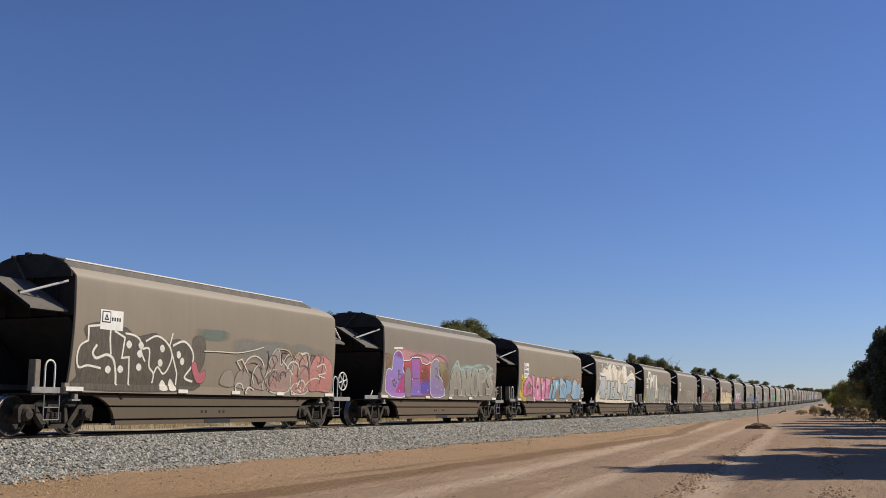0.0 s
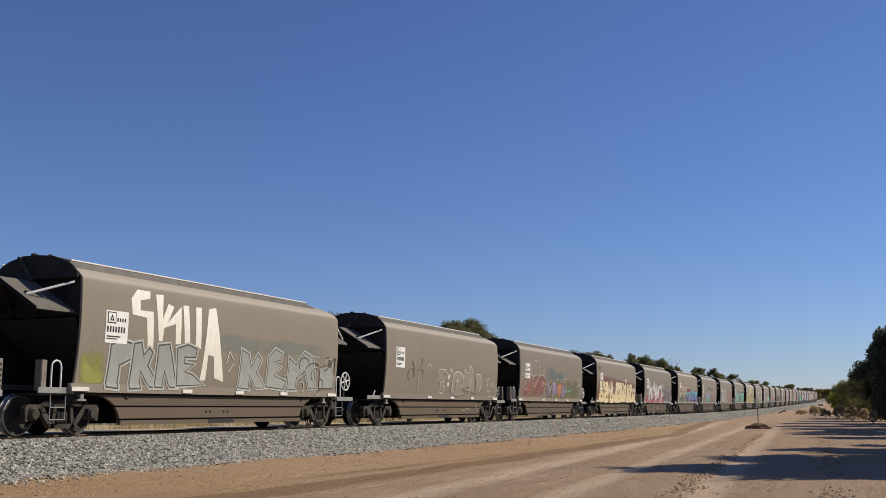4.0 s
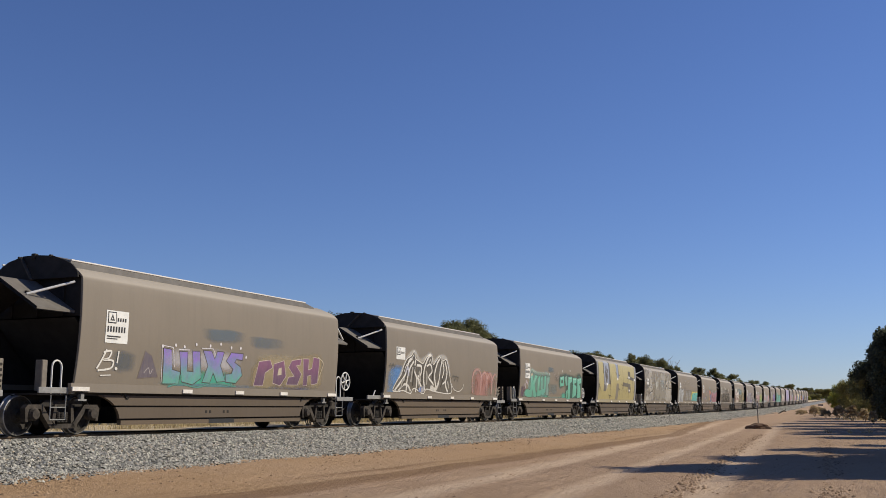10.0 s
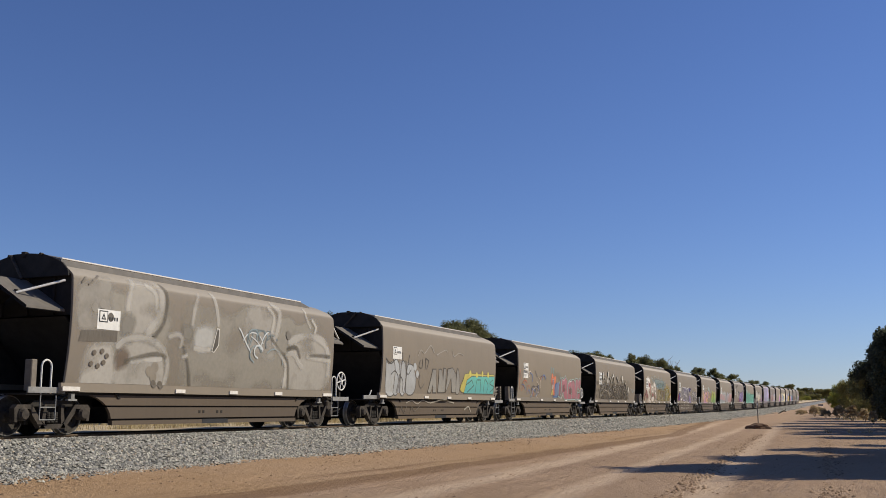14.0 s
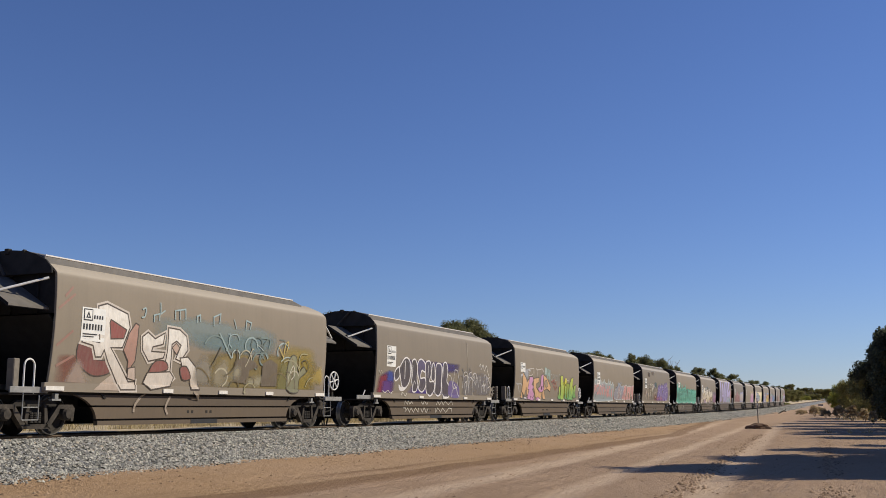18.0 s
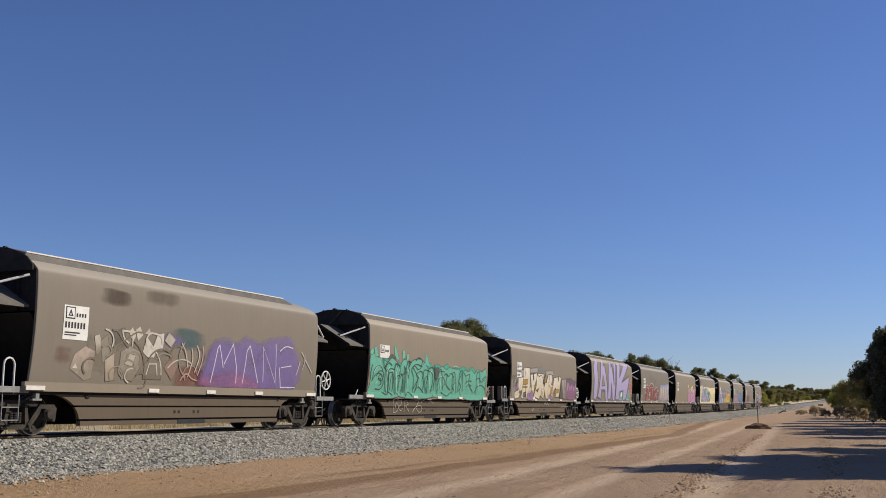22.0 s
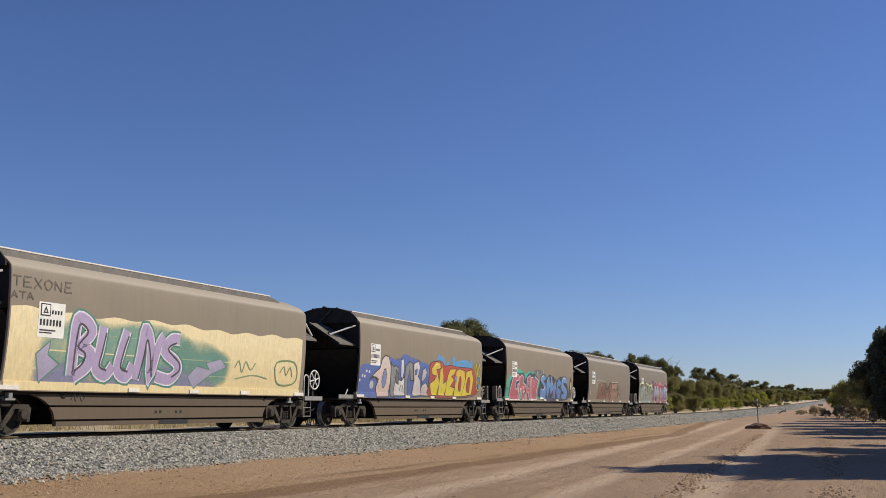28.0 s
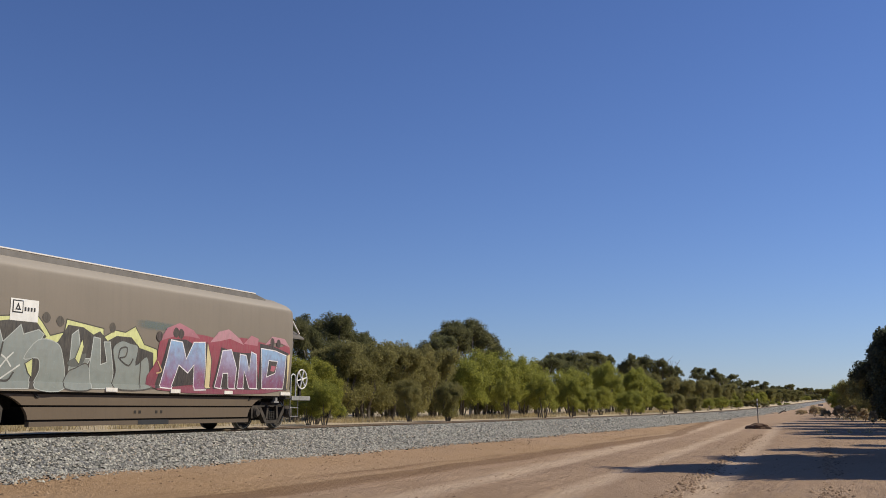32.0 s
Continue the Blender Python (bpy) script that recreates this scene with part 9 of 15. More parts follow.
        spray(n, [(3.71, 0.57), (3.8, 0.43), (3.95, 0.59), (4.08, 0.43)], 0.03, "c4bcae")
        spray(n, [(7.51, 0.74), (8.03, 0.87)], 0.03, "c4bcae", curved=False)
        spray(n, [(8.87, 0.63), (10.35, 0.66)], 0.03, "c4bcae", curved=False)
    elif n == 29:
        cloud(n, 0.05, 1.91, 0.98, 2.16, "4a68b0", 0.98)
        shape(n, [(0.26, 0.97), (0.09, 1.57), (0.25, 2.01), (0.78, 2.09), (1.5, 2.14), (2.23, 2.39), (3.05, 2.29), (3.67, 2.55), (4.82, 2.34), (5.81, 2.25), (6.13, 1.82), (6.19, 1.07)], "4565b0", low="3f5ca4", fade=0.08)
        cloud(n, 2.22, 5.63, 1.8, 2.51, "4f78c0", 0.9, seed=3)
        shape(n, [(5.88, 1.81), (5.97, 2.26), (6.52, 2.45), (7.11, 2.64), (7.46, 2.44), (7.41, 1.87)], "4f9ad0", low="4a8cc4", fade=0.08)
        shape(n, [(8, 2.22), (8.57, 2.47), (9.82, 2.58), (10.44, 2.34), (10.2, 2.09), (8.32, 2.01)], "4f9ad0", low="4a8cc4", fade=0.08)
        blot(n, 6.84, 2.53, 0.16, "4f9ad0")
        blot(n, 8.38, 2.53, 0.16, "4f9ad0")
        blot(n, 7.76, 2.3, 0.16, "4f9ad0")
        blot(n, 10.36, 2.44, 0.16, "4f9ad0")
        blot(n, 0.37, 1.68, 0.05, "e8e4ec")
        blot(n, 0.65, 1.84, 0.05, "e8e4ec")
        blot(n, 0.86, 1.82, 0.05, "e8e4ec")
        blot(n, 0.54, 1.66, 0.05, "e8e4ec")
        blot(n, 0.2, 1.52, 0.05, "e8e4ec")
        shape(n, [(1, 1.61), (1.32, 1.82), (1.67, 1.99), (1.78, 2.28), (2.03, 2.43), (2.31, 2.4), (2.51, 2.06), (2.55, 1.54), (2.45, 0.98), (1.51, 0.97), (1.45, 1.32), (1.59, 1.58), (1.35, 1.65)], "dccac4", low="cdb8b2", line="141418", edge=0.07, curved=False)
        shape(n, [(1.86, 1.51), (1.95, 1.88), (2.13, 1.94), (2.2, 1.53), (2.02, 1.29)], "6f82b4", line="141418", edge=0.05)
        spray(n, [(0.91, 1.55), (1.13, 1.66), (1.4, 1.6), (1.57, 1.45)], 0.07, "141418")
        shape(n, [(0.94, 1.36), (1.02, 1.51), (1.2, 1.49), (1.24, 1.32), (1.08, 1.24)], "b4c0c8", fade=0.15)
        shape(n, [(2.6, 1.01), (2.53, 2.2), (2.71, 2.05), (2.9, 2.11), (3.17, 2.02), (3.18, 1.7), (2.89, 1.68), (3.01, 1.47), (2.93, 0.97)], "858c94", low="787e86", line="141418", edge=0.06, curved=False)
        shape(n, [(2.88, 1.02), (2.92, 1.55), (3.19, 1.62), (3.46, 1.57), (3.69, 1.72), (3.88, 1.03)], "dcdce0", low="c9c4c8", line="141418", edge=0.06, curved=False)
        shape(n, [(2.92, 1.52), (2.97, 1.96), (3.2, 1.81), (3.23, 1.43)], "55606a", line="141418", edge=0.05, curved=False)
        shape(n, [(3.39, 1.7), (3.34, 2.33), (3.55, 2.37), (3.64, 1.99), (3.53, 1.63)], "e0dee2", low="c9c6cc", line="141418", edge=0.05, curved=False)
        shape(n, [(3.8, 1.03), (3.71, 1.58), (3.76, 2.11), (4.09, 2.3), (4.37, 2.23), (4.51, 1.61), (4.24, 1.6), (4.12, 2.02), (3.97, 1.59), (4.07, 1.01)], "7c848c", low="727a82", line="141418", edge=0.06, curved=False)
        shape(n, [(4.47, 1.02), (4.56, 1.61), (4.46, 2.23), (4.87, 2.34), (5.04, 2.12), (4.9, 1.77), (5.12, 1.63), (5.3, 1.06)], "d8d2d6", low="c4bcc0", line="141418", edge=0.06, curved=False)
        shape(n, [(4.59, 1.98), (4.81, 2.05), (4.79, 1.85), (4.61, 1.81)], "4565b0", line="141418", edge=0.04, curved=False)
        shape(n, [(5.22, 1.64), (5.3, 2.02), (5.53, 2.12), (5.7, 1.95), (5.59, 1.71), (5.28, 1.55)], "c4c4cc", low="a8a8b0", line="141418", edge=0.05, curved=False)
        shape(n, [(5.2, 1.06), (5.3, 1.43), (5.67, 1.56), (6.05, 1.22), (6.05, 1.04)], "cfc4c6", low="b4a8ac", line="141418", edge=0.05, curved=False)
        spray(n, [(3.44, 1.43), (3.36, 1.21)], 0.06, "141418", curved=False)
        spray(n, [(3.61, 1.41), (3.59, 1.17)], 0.05, "141418", curved=False)
        shape(n, [(5.98, 1.51), (5.97, 2.23), (6.47, 2.41), (7.12, 2.42), (7.47, 2.25), (7.99, 2.31), (8.89, 2.26), (10.18, 2.26), (10.73, 2.15), (10.95, 1.67), (10.81, 1.11), (6.26, 1.01)], "b83a34", low="a03030", line="3a1a1c", edge=0.05)
        shape(n, [(6.29, 1.07), (6.03, 1.52), (6.47, 1.68), (6.65, 1.84), (6.22, 1.88), (6.14, 2.12), (6.53, 2.39), (6.96, 2.38), (7.04, 2.14), (6.62, 2.08), (6.81, 1.85), (6.98, 1.55), (6.77, 1.08)], "e0b838", low="d8c830", line="3a1a1c", edge=0.055, curved=False)
        shape(n, [(6.93, 1.08), (6.99, 2.1), (7.25, 2.24), (7.42, 1.56), (7.84, 1.73), (7.94, 1.51), (7.48, 1.06)], "e0b838", low="d8c830", line="3a1a1c", edge=0.055, curved=False)
        shape(n, [(7.65, 1.06), (7.76, 1.82), (8, 2.15), (8.66, 2.18), (8.45, 1.92), (8.16, 1.87), (8.48, 1.72), (8.12, 1.45), (8.61, 1.4), (8.46, 1.08)], "e0b838", low="d8c830", line="3a1a1c", edge=0.055, curved=False)
        shape(n, [(8.59, 1.05), (8.67, 2.09), (8.96, 2.2), (9.6, 2.13), (9.76, 1.57), (9.38, 1.06)], "e0b838", low="d8c830", line="3a1a1c", edge=0.055, curved=False)
        shape(n, [(8.54, 1.76), (8.64, 1.89), (8.83, 1.8), (8.74, 1.67)], "7a9ac0", line="3a1a1c", edge=0.03)
        shape(n, [(9.38, 1.06), (9.69, 1.63), (9.8, 2.11), (10.38, 2.2), (10.64, 1.83), (10.53, 1.14)], "e0b838", low="d8c830", line="3a1a1c", edge=0.055, curved=False)
        shape(n, [(8.97, 1.41), (9.07, 1.87), (9.27, 1.78), (9.25, 1.29)], "a03030", line="3a1a1c", edge=0.04)
        shape(n, [(9.87, 1.37), (9.97, 1.81), (10.24, 1.82), (10.23, 1.24)], "a03030", line="3a1a1c", edge=0.04)
        spray(n, [(6.35, 2.1), (6.49, 2.26), (6.75, 2.31)], 0.05, "f0e8a0")
        spray(n, [(7.06, 2.01), (7.1, 1.49)], 0.05, "f0e8a0", curved=False)
        spray(n, [(8.86, 2.03), (8.83, 1.54)], 0.05, "f0e8a0", curved=False)
        cloud(n, 10.42, 11.55, 1.16, 2.69, "b8a848", 0.7)
        spray(n, [(10.91, 2.47), (11.1, 2.03), (11.26, 2.46), (11.43, 2.22)], 0.06, "d8cc48", curved=False)
        spray(n, [(11.02, 1.67), (11.32, 1.96), (11.49, 1.76), (11.37, 1.33), (11.06, 1.46)], 0.06, "d8cc48")
        blot(n, 11.2, 1.82, 0.12, "4f78c0")
        blot(n, 11.33, 1.51, 0.12, "4f78c0")
    elif n == 30:
        shape(n, [(0.16, 1.23), (0.19, 1.56), (0.17, 1.89), (0.6, 2.08), (1.02, 2.31), (1.61, 2.45), (2.21, 2.44), (2.89, 2.25), (3.21, 2.3), (3.79, 2.45), (3.89, 2.32), (4.23, 2.42), (5.24, 2.03), (5.45, 1.03), (0.24, 0.97)], "3fb098", low="3aa48e", curved=False, fade=0.03)
        shape(n, [(0.54, 1.28), (0.67, 1.82), (1.01, 2.11), (1.55, 2.32), (2.07, 2.25), (2.61, 2.32), (2.87, 2.12), (2.93, 1.94), (3.3, 2.23), (3.8, 2.37), (4.02, 2.27), (4.37, 2.35), (5.14, 2.05), (5, 1.76), (4.98, 1.02), (0.62, 0.97)], "24405a", curved=False, fade=0.05)
        shape(n, [(0.71, 1.14), (0.79, 1.53), (1.03, 1.96), (1.39, 2.16), (1.82, 2.21), (2.02, 2.1), (2, 1.94), (1.6, 1.89), (1.49, 1.74), (1.57, 1.49), (1.82, 1.5), (1.74, 1.72), (1.96, 1.76), (2.01, 1), (0.69, 0.98)], "b85a72", low="b05068", line="f4e6ea", edge=0.055, curved=False)
        shape(n, [(2.05, 1), (2.16, 1.49), (2.35, 1.65), (2.5, 1.01)], "3fb098", line="1c2030", edge=0.035, curved=False)
        shape(n, [(2, 1.33), (2.1, 2.05), (2.31, 2.19), (2.59, 2.13), (2.74, 1.93), (2.59, 1.66), (2.84, 1.35), (3.09, 1.02), (2.58, 1.01), (2.46, 1.52), (2.27, 1.52), (2.23, 1), (2.01, 1)], "b85a72", low="b05068", line="f4e6ea", edge=0.055, curved=False)
        shape(n, [(2.35, 1.7), (2.38, 1.94), (2.5, 1.92), (2.5, 1.71)], "3fb098", line="1c2030", edge=0.03, curved=False)
        shape(n, [(2.69, 1.53), (2.8, 1.77), (3.01, 1.73), (2.99, 1.41), (2.76, 1.35)], "b85a72", low="b05068", line="f4e6ea", edge=0.055, curved=False)
        shape(n, [(3.13, 1.02), (3.24, 2.06), (3.68, 2.2), (3.84, 1.71), (4.05, 1), (3.71, 1), (3.57, 1.37), (3.36, 1.37), (3.34, 0.99)], "b85a72", low="b05068", line="f4e6ea", edge=0.055, curved=False)
        shape(n, [(3.37, 1.56), (3.43, 1.88), (3.58, 1.56)], "24405a", line="f4e6ea", edge=0.03, curved=False)
        shape(n, [(4.18, 1.01), (3.87, 2.1), (4.17, 2.11), (4.3, 1.59), (4.48, 2.16), (5.1, 1.99), (4.87, 1.47), (4.94, 1.02)], "b85a72", low="b05068", line="f4e6ea", edge=0.055, curved=False)
        cloud(n, 3.99, 5.89, 2.24, 2.57, "6f8084", 0.5)
        blot(n, 4.92, 2.36, 0.13, "7a9aa8")
        blot(n, 5.87, 2.44, 0.13, "7a9aa8")
        shape(n, [(5.49, 1.05), (5.43, 2.07), (5.69, 2.29), (6.19, 2.32), (6.52, 2.12), (6.92, 2.33), (7.58, 2.27), (7.98, 2.17), (8.35, 2.06), (8.92, 2.25), (9.6, 2.28), (10.2, 2.11), (10.6, 1.65), (10.56, 1.04)], "24304a", fade=0.05)
        shape(n, [(5.53, 1.26), (5.55, 1.64), (5.9, 1.56), (6.08, 1.68), (5.54, 1.93), (5.55, 2.19), (5.94, 2.3), (6.31, 2.17), (6.23, 1.99), (5.98, 2.01), (6.31, 1.81), (6.57, 1.52), (6.42, 1.07), (5.73, 1.06)], "6098d0", low="4f80c4", line="141c36", edge=0.055)
        shape(n, [(6.67, 1.28), (6.46, 1.82), (6.58, 2.1), (6.92, 2.3), (7.14, 1.85), (7.47, 2.23), (7.66, 1.71), (8.17, 2.05), (8.28, 1.74), (8.19, 1.1), (7.8, 1.09), (7.75, 1.56), (7.43, 1.24), (7.01, 1.69), (6.99, 1.08)], "6098d0", low="4f80c4", line="141c36", edge=0.055, curved=False)
        shape(n, [(8.4, 1.74), (8.53, 2.03), (8.87, 2.15), (9.21, 1.93), (8.99, 1.76), (8.64, 1.72), (9.02, 1.6), (9.28, 1.54), (9.14, 1.11), (8.72, 1.11), (8.4, 1.42)], "4f86c8", low="4573b8", line="141c36", edge=0.055)
        shape(n, [(9.27, 1.94), (9.41, 2.21), (9.91, 2.3), (10.32, 2.15), (10.36, 1.91), (9.89, 1.96), (9.71, 1.89), (10.34, 1.64), (10.59, 1.38), (10.22, 1.06), (9.44, 1.12), (9.5, 1.35), (9.88, 1.36), (9.33, 1.61)], "6098d0", low="4f80c4", line="141c36", edge=0.055)
        shape(n, [(7.84, 1.37), (7.9, 1.63), (8.06, 1.41), (8, 1.19)], "c05070", line="141c36", edge=0.03)
        spray(n, [(5.87, 1.5), (6.15, 1.57), (6.27, 1.75)], 0.05, "d8e6f2")
        spray(n, [(5.58, 1.99), (5.65, 2.17), (5.94, 2.24)], 0.05, "d8e6f2")
        spray(n, [(7.25, 2.28), (7.72, 1.71)], 0.05, "d8e6f2", curved=False)
        spray(n, [(9.44, 2.04), (9.67, 2.19), (10.06, 2.17)], 0.05, "d8e6f2")
        shape(n, [(5.5, 1.03), (5.65, 1.14), (6.22, 1.07)], "f0eee8", fade=0)
        spray(n, [(0.25, 1.44), (0.33, 1.54), (0.38, 1.45)], 0.04, "1c2030")
        shape(n, [(11.02, 1.59), (11.08, 2.01), (11.18, 2.33), (11.43, 2.03), (11.49, 1.68), (11.36, 1.32)], "6f6f4c", low="62623f", line="3a3a28", edge=0.05, fade=0.15)
        shape(n, [(11.06, 1.73), (11.14, 2.08), (11.32, 1.81), (11.23, 1.56)], "c4c0a8", line="3a3a28", edge=0.04)
        cloud(n, 10.67, 11.55, 1.12, 2.34, "6a6a44", 0.6)
    elif n == 31:
        cloud(n, 1.78, 8.6, 1.07, 2.13, "8a7268", 0.65)
        spray(n, [(2.02, 1.89), (2.09, 2.2), (2.34, 2.29), (2.81, 2.3), (3.22, 2.3), (3.63, 2.33)], 0.12, "a5a6a0", fade=0.5)
        spray(n, [(2.15, 2.28), (2.19, 2.03), (2.29, 1.82)], 0.08, "a5a6a0", fade=0.5)
        spray(n, [(1.95, 1.43), (1.92, 1.83), (2, 2.01), (2.21, 1.9), (2.46, 1.75)], 0.05, "b8b2a6")
        mist(n, [(2.58, 1.01), (2.5, 2.02), (3.04, 2.1), (4.08, 2.13), (4.41, 1.73), (4.44, 1.01)], "9a7468", 0.7)
        mist(n, [(4.53, 1.01), (4.82, 1.75), (5.25, 1.97), (5.6, 2.22), (6.1, 1.8), (6.18, 1.04)], "a0786c", 0.75)
        shape(n, [(6.13, 1.03), (6, 2.18), (7.68, 2.24), (7.65, 1.71), (8.24, 1.89), (8.2, 1.07)], "a0786c", low="8f6258", curved=False, fade=0.25)
        filigree(n, 2.6, 8.6, 1.1, 1.9, ("6a524a", "a5857a", "4a3e38"), 30, 2)
        spray(n, [(3.57, 2.16), (4.17, 2.14), (4.36, 1.79)], 0.05, "2b2520", curved=False)
        spray(n, [(3.56, 2.21), (4.2, 2.22)], 0.04, "cfc8ba", curved=False)
        spray(n, [(4.39, 1.87), (4.79, 2.26), (4.73, 1.72), (4.5, 1.74)], 0.05, "2b2520", curved=False)
        spray(n, [(4.91, 1.75), (5.2, 1.94), (5.35, 1.89), (5.64, 2.25), (6.1, 1.8), (5.93, 1.65), (5.58, 1.69)], 0.05, "2b2520", curved=False)
        spray(n, [(5.91, 2.09), (6.1, 2.19), (7.69, 2.21), (7.65, 1.71)], 0.055, "2b2520", curved=False)
        spray(n, [(6.45, 2.18), (6.67, 2.1)], 0.05, "2b2520", curved=False)
        spray(n, [(6.62, 1.76), (7.04, 1.78), (7.02, 1.6), (7.43, 1.7)], 0.05, "2b2520", curved=False)
        spray(n, [(6.09, 2.22), (7.68, 2.27)], 0.04, "cfc8ba", curved=False)
        spray(n, [(7.6, 1.68), (8.25, 1.86), (8.2, 1.51)], 0.05, "2b2520", curved=False)
        spray(n, [(7.35, 1.55), (7.46, 1.86)], 0.05, "2b2520", curved=False)
        spray(n, [(4.79, 2.26), (4.87, 2.01)], 0.04, "cfc8ba", curved=False)
        spray(n, [(3.35, 1.69), (3.69, 1.43), (3.76, 1.7)], 0.05, "5a4a44")
        spray(n, [(3.93, 1.49), (4.06, 1.72), (4.2, 1.45)], 0.05, "5a4a44")
        spray(n, [(5.4, 1.63), (5.36, 1.34), (5.54, 1.63)], 0.05, "5a4a44")
        spray(n, [(8.19, 1.89), (8.29, 1.64), (8.2, 1.26)], 0.05, "cfc8ba")
        spray(n, [(3.14, 2.21), (3.29, 2.06), (3.06, 1.94)], 0.04, "b8a8a0")
        spray(n, [(1.19, 1.47), (1.28, 1.58), (1.38, 1.41), (1.49, 1.56), (1.62, 1.44)], 0.035, "b0a89a")
        spray(n, [(8.61, 1.49), (8.77, 1.59), (8.92, 1.43)], 0.035, "b0a89a")
        blot(n, 0.45, 1.47, 0.12, "b0a89a")
    elif n == 32:
        shape(n, [(0.29, 1.27), (0.19, 2.24), (0.39, 2.38), (1.14, 2.46), (1.51, 2.59), (1.78, 2.36), (2.03, 2.1), (2.42, 2.2), (2.47, 2.48), (2.85, 2.44), (3.62, 2.36), (3.64, 2.17), (4, 2.35), (4.35, 2.32), (4.68, 2.48), (5.04, 2.08), (5.52, 1.99), (5.67, 1.05), (0.36, 0.97)], "dce098", low="d0d488", line="2a2c26", edge=0.04, curved=False)
        shape(n, [(0.44, 1.13), (0.32, 2.18), (0.6, 2.3), (1.15, 2.39), (1.45, 2.51), (1.92, 2.07), (1.74, 1.85), (2.26, 1.98), (2.52, 2.36), (2.98, 2.34), (3.31, 2.2), (3.51, 2.29), (3.78, 2.09), (4.06, 2.22), (4.57, 2.22), (4.88, 1.99), (5.39, 1.9), (5.53, 1.05), (0.52, 0.97)], "24262a", curved=False, fade=0.1)
        blot(n, 0.26, 2.46, 0.11, "3a3632")
        blot(n, 1.88, 2.47, 0.11, "3a3632")
        blot(n, 2.28, 2.42, 0.11, "3a3632")
        blot(n, 3.91, 2.4, 0.11, "3a3632")
        blot(n, 0.48, 2.5, 0.11, "3a3632")
        shape(n, [(0.65, 0.97), (0.47, 2.03), (0.64, 2.2), (0.78, 1.9), (1.2, 2.27), (1.29, 2.08), (1.69, 2.2), (1.85, 2.11), (1.59, 1.72), (1.63, 1.48), (1.57, 0.98)], "8a9492", low="7f8a88", line="b4bab6", edge=0.03, curved=False)
        shape(n, [(1.37, 1.59), (1.69, 1.98), (2.15, 1.98), (2.41, 1.76), (2.58, 1), (1.75, 0.99), (1.83, 1.36), (1.75, 1.61)], "8a9492", low="848e8a", line="b4bab6", edge=0.03)
        shape(n, [(2.67, 1.39), (2.65, 2.16), (2.83, 2.28), (3, 1.66), (3.28, 1.67), (3.16, 1.45), (2.78, 1.39)], "8a9492", low="848e8a", line="c4cac6", edge=0.03, curved=False)
        shape(n, [(2.61, 1), (2.64, 1.33), (2.85, 1.44), (3.22, 1.54), (3.42, 1.01)], "7a8482", low="8a9492", line="24262a", edge=0.04)
        shape(n, [(3.28, 1.46), (3.32, 2.15), (3.53, 2.13), (3.62, 1.55), (3.82, 1.61), (3.66, 2.06), (3.86, 2.07), (4.07, 1.38), (4.07, 1.02), (3.42, 1.01)], "8a9492", low="848e8a", line="c4cac6", edge=0.03, curved=False)
        shape(n, [(4.16, 1.03), (4.14, 1.43), (3.97, 1.92), (4.24, 2.12), (4.55, 2.08), (4.83, 2.01), (4.81, 1.59), (5.17, 1.8), (5.34, 1.41), (5.39, 1.05)], "8a9492", low="848e8a", line="24262a", edge=0.05)
        spray(n, [(4.18, 1.71), (4.22, 1.93), (4.44, 1.97), (4.42, 1.77), (4.22, 1.71), (4.55, 1.56), (4.69, 1.73)], 0.06, "24262a")
        spray(n, [(4.95, 1.79), (5.03, 1.04)], 0.05, "24262a", curved=False)
        shape(n, [(2.6, 1.56), (2.88, 1.7), (3.14, 1.77), (3.03, 1.53), (2.73, 1.47)], "565c5a", fade=0.05)
        shape(n, [(1.42, 1.49), (1.61, 1.6), (1.65, 1.21), (1.53, 1.3)], "dce098", line="24262a", edge=0.03, curved=False)
        shape(n, [(2.81, 1.65), (2.97, 2.08), (3.04, 1.92), (2.95, 1.53)], "dce098", line="24262a", edge=0.03, curved=False)
        spray(n, [(0.72, 1.66), (0.9, 1.57), (1.06, 1.41)], 0.05, "d8dad4")
        spray(n, [(0.75, 1.35), (0.91, 1.55), (1.08, 1.7)], 0.05, "d8dad4")
        spray(n, [(0.79, 1.14), (1.29, 1.46)], 0.05, "d8dad4", curved=False)
        spray(n, [(0.74, 1.56), (0.78, 1.9)], 0.05, "24262a", curved=False)
        spray(n, [(0.73, 1.14), (1.02, 1.14), (1.15, 1.31)], 0.06, "24262a")
        cloud(n, 4.4, 6.55, 2.4, 2.69, "6f8484", 0.5)
        shape(n, [(5.55, 1.76), (5.63, 2.26), (6.04, 2.49), (6.54, 2.46), (7.32, 2.45), (8.04, 2.4), (9.01, 2.49), (9.81, 2.44), (10.92, 2.33), (11.53, 2.36), (11.55, 1.12), (5.68, 1.02)], "93384c", low="7d3048", fade=0.03)
        shape(n, [(5.58, 2.2), (5.84, 2.53), (6.32, 2.69), (6.89, 2.54), (7.17, 2.35), (6.7, 2.38), (6.15, 2.35)], "b86a80", low="a85a72", curved=False, fade=0.2)
        shape(n, [(7.61, 2.28), (7.97, 2.58), (8.42, 2.68), (8.96, 2.45), (9.15, 2.3), (8.49, 2.43), (8.04, 2.34)], "c08494", curved=False, fade=0.2)
        shape(n, [(9.15, 2.33), (9.49, 2.58), (9.87, 2.51), (9.82, 2.31)], "b86a80", curved=False, fade=0.2)
        shape(n, [(10.2, 2.36), (10.56, 2.62), (11.23, 2.59), (11.53, 2.36), (10.91, 2.47)], "c08494", curved=False, fade=0.2)
        blot(n, 6.19, 2.44, 0.12, "2a1c22")
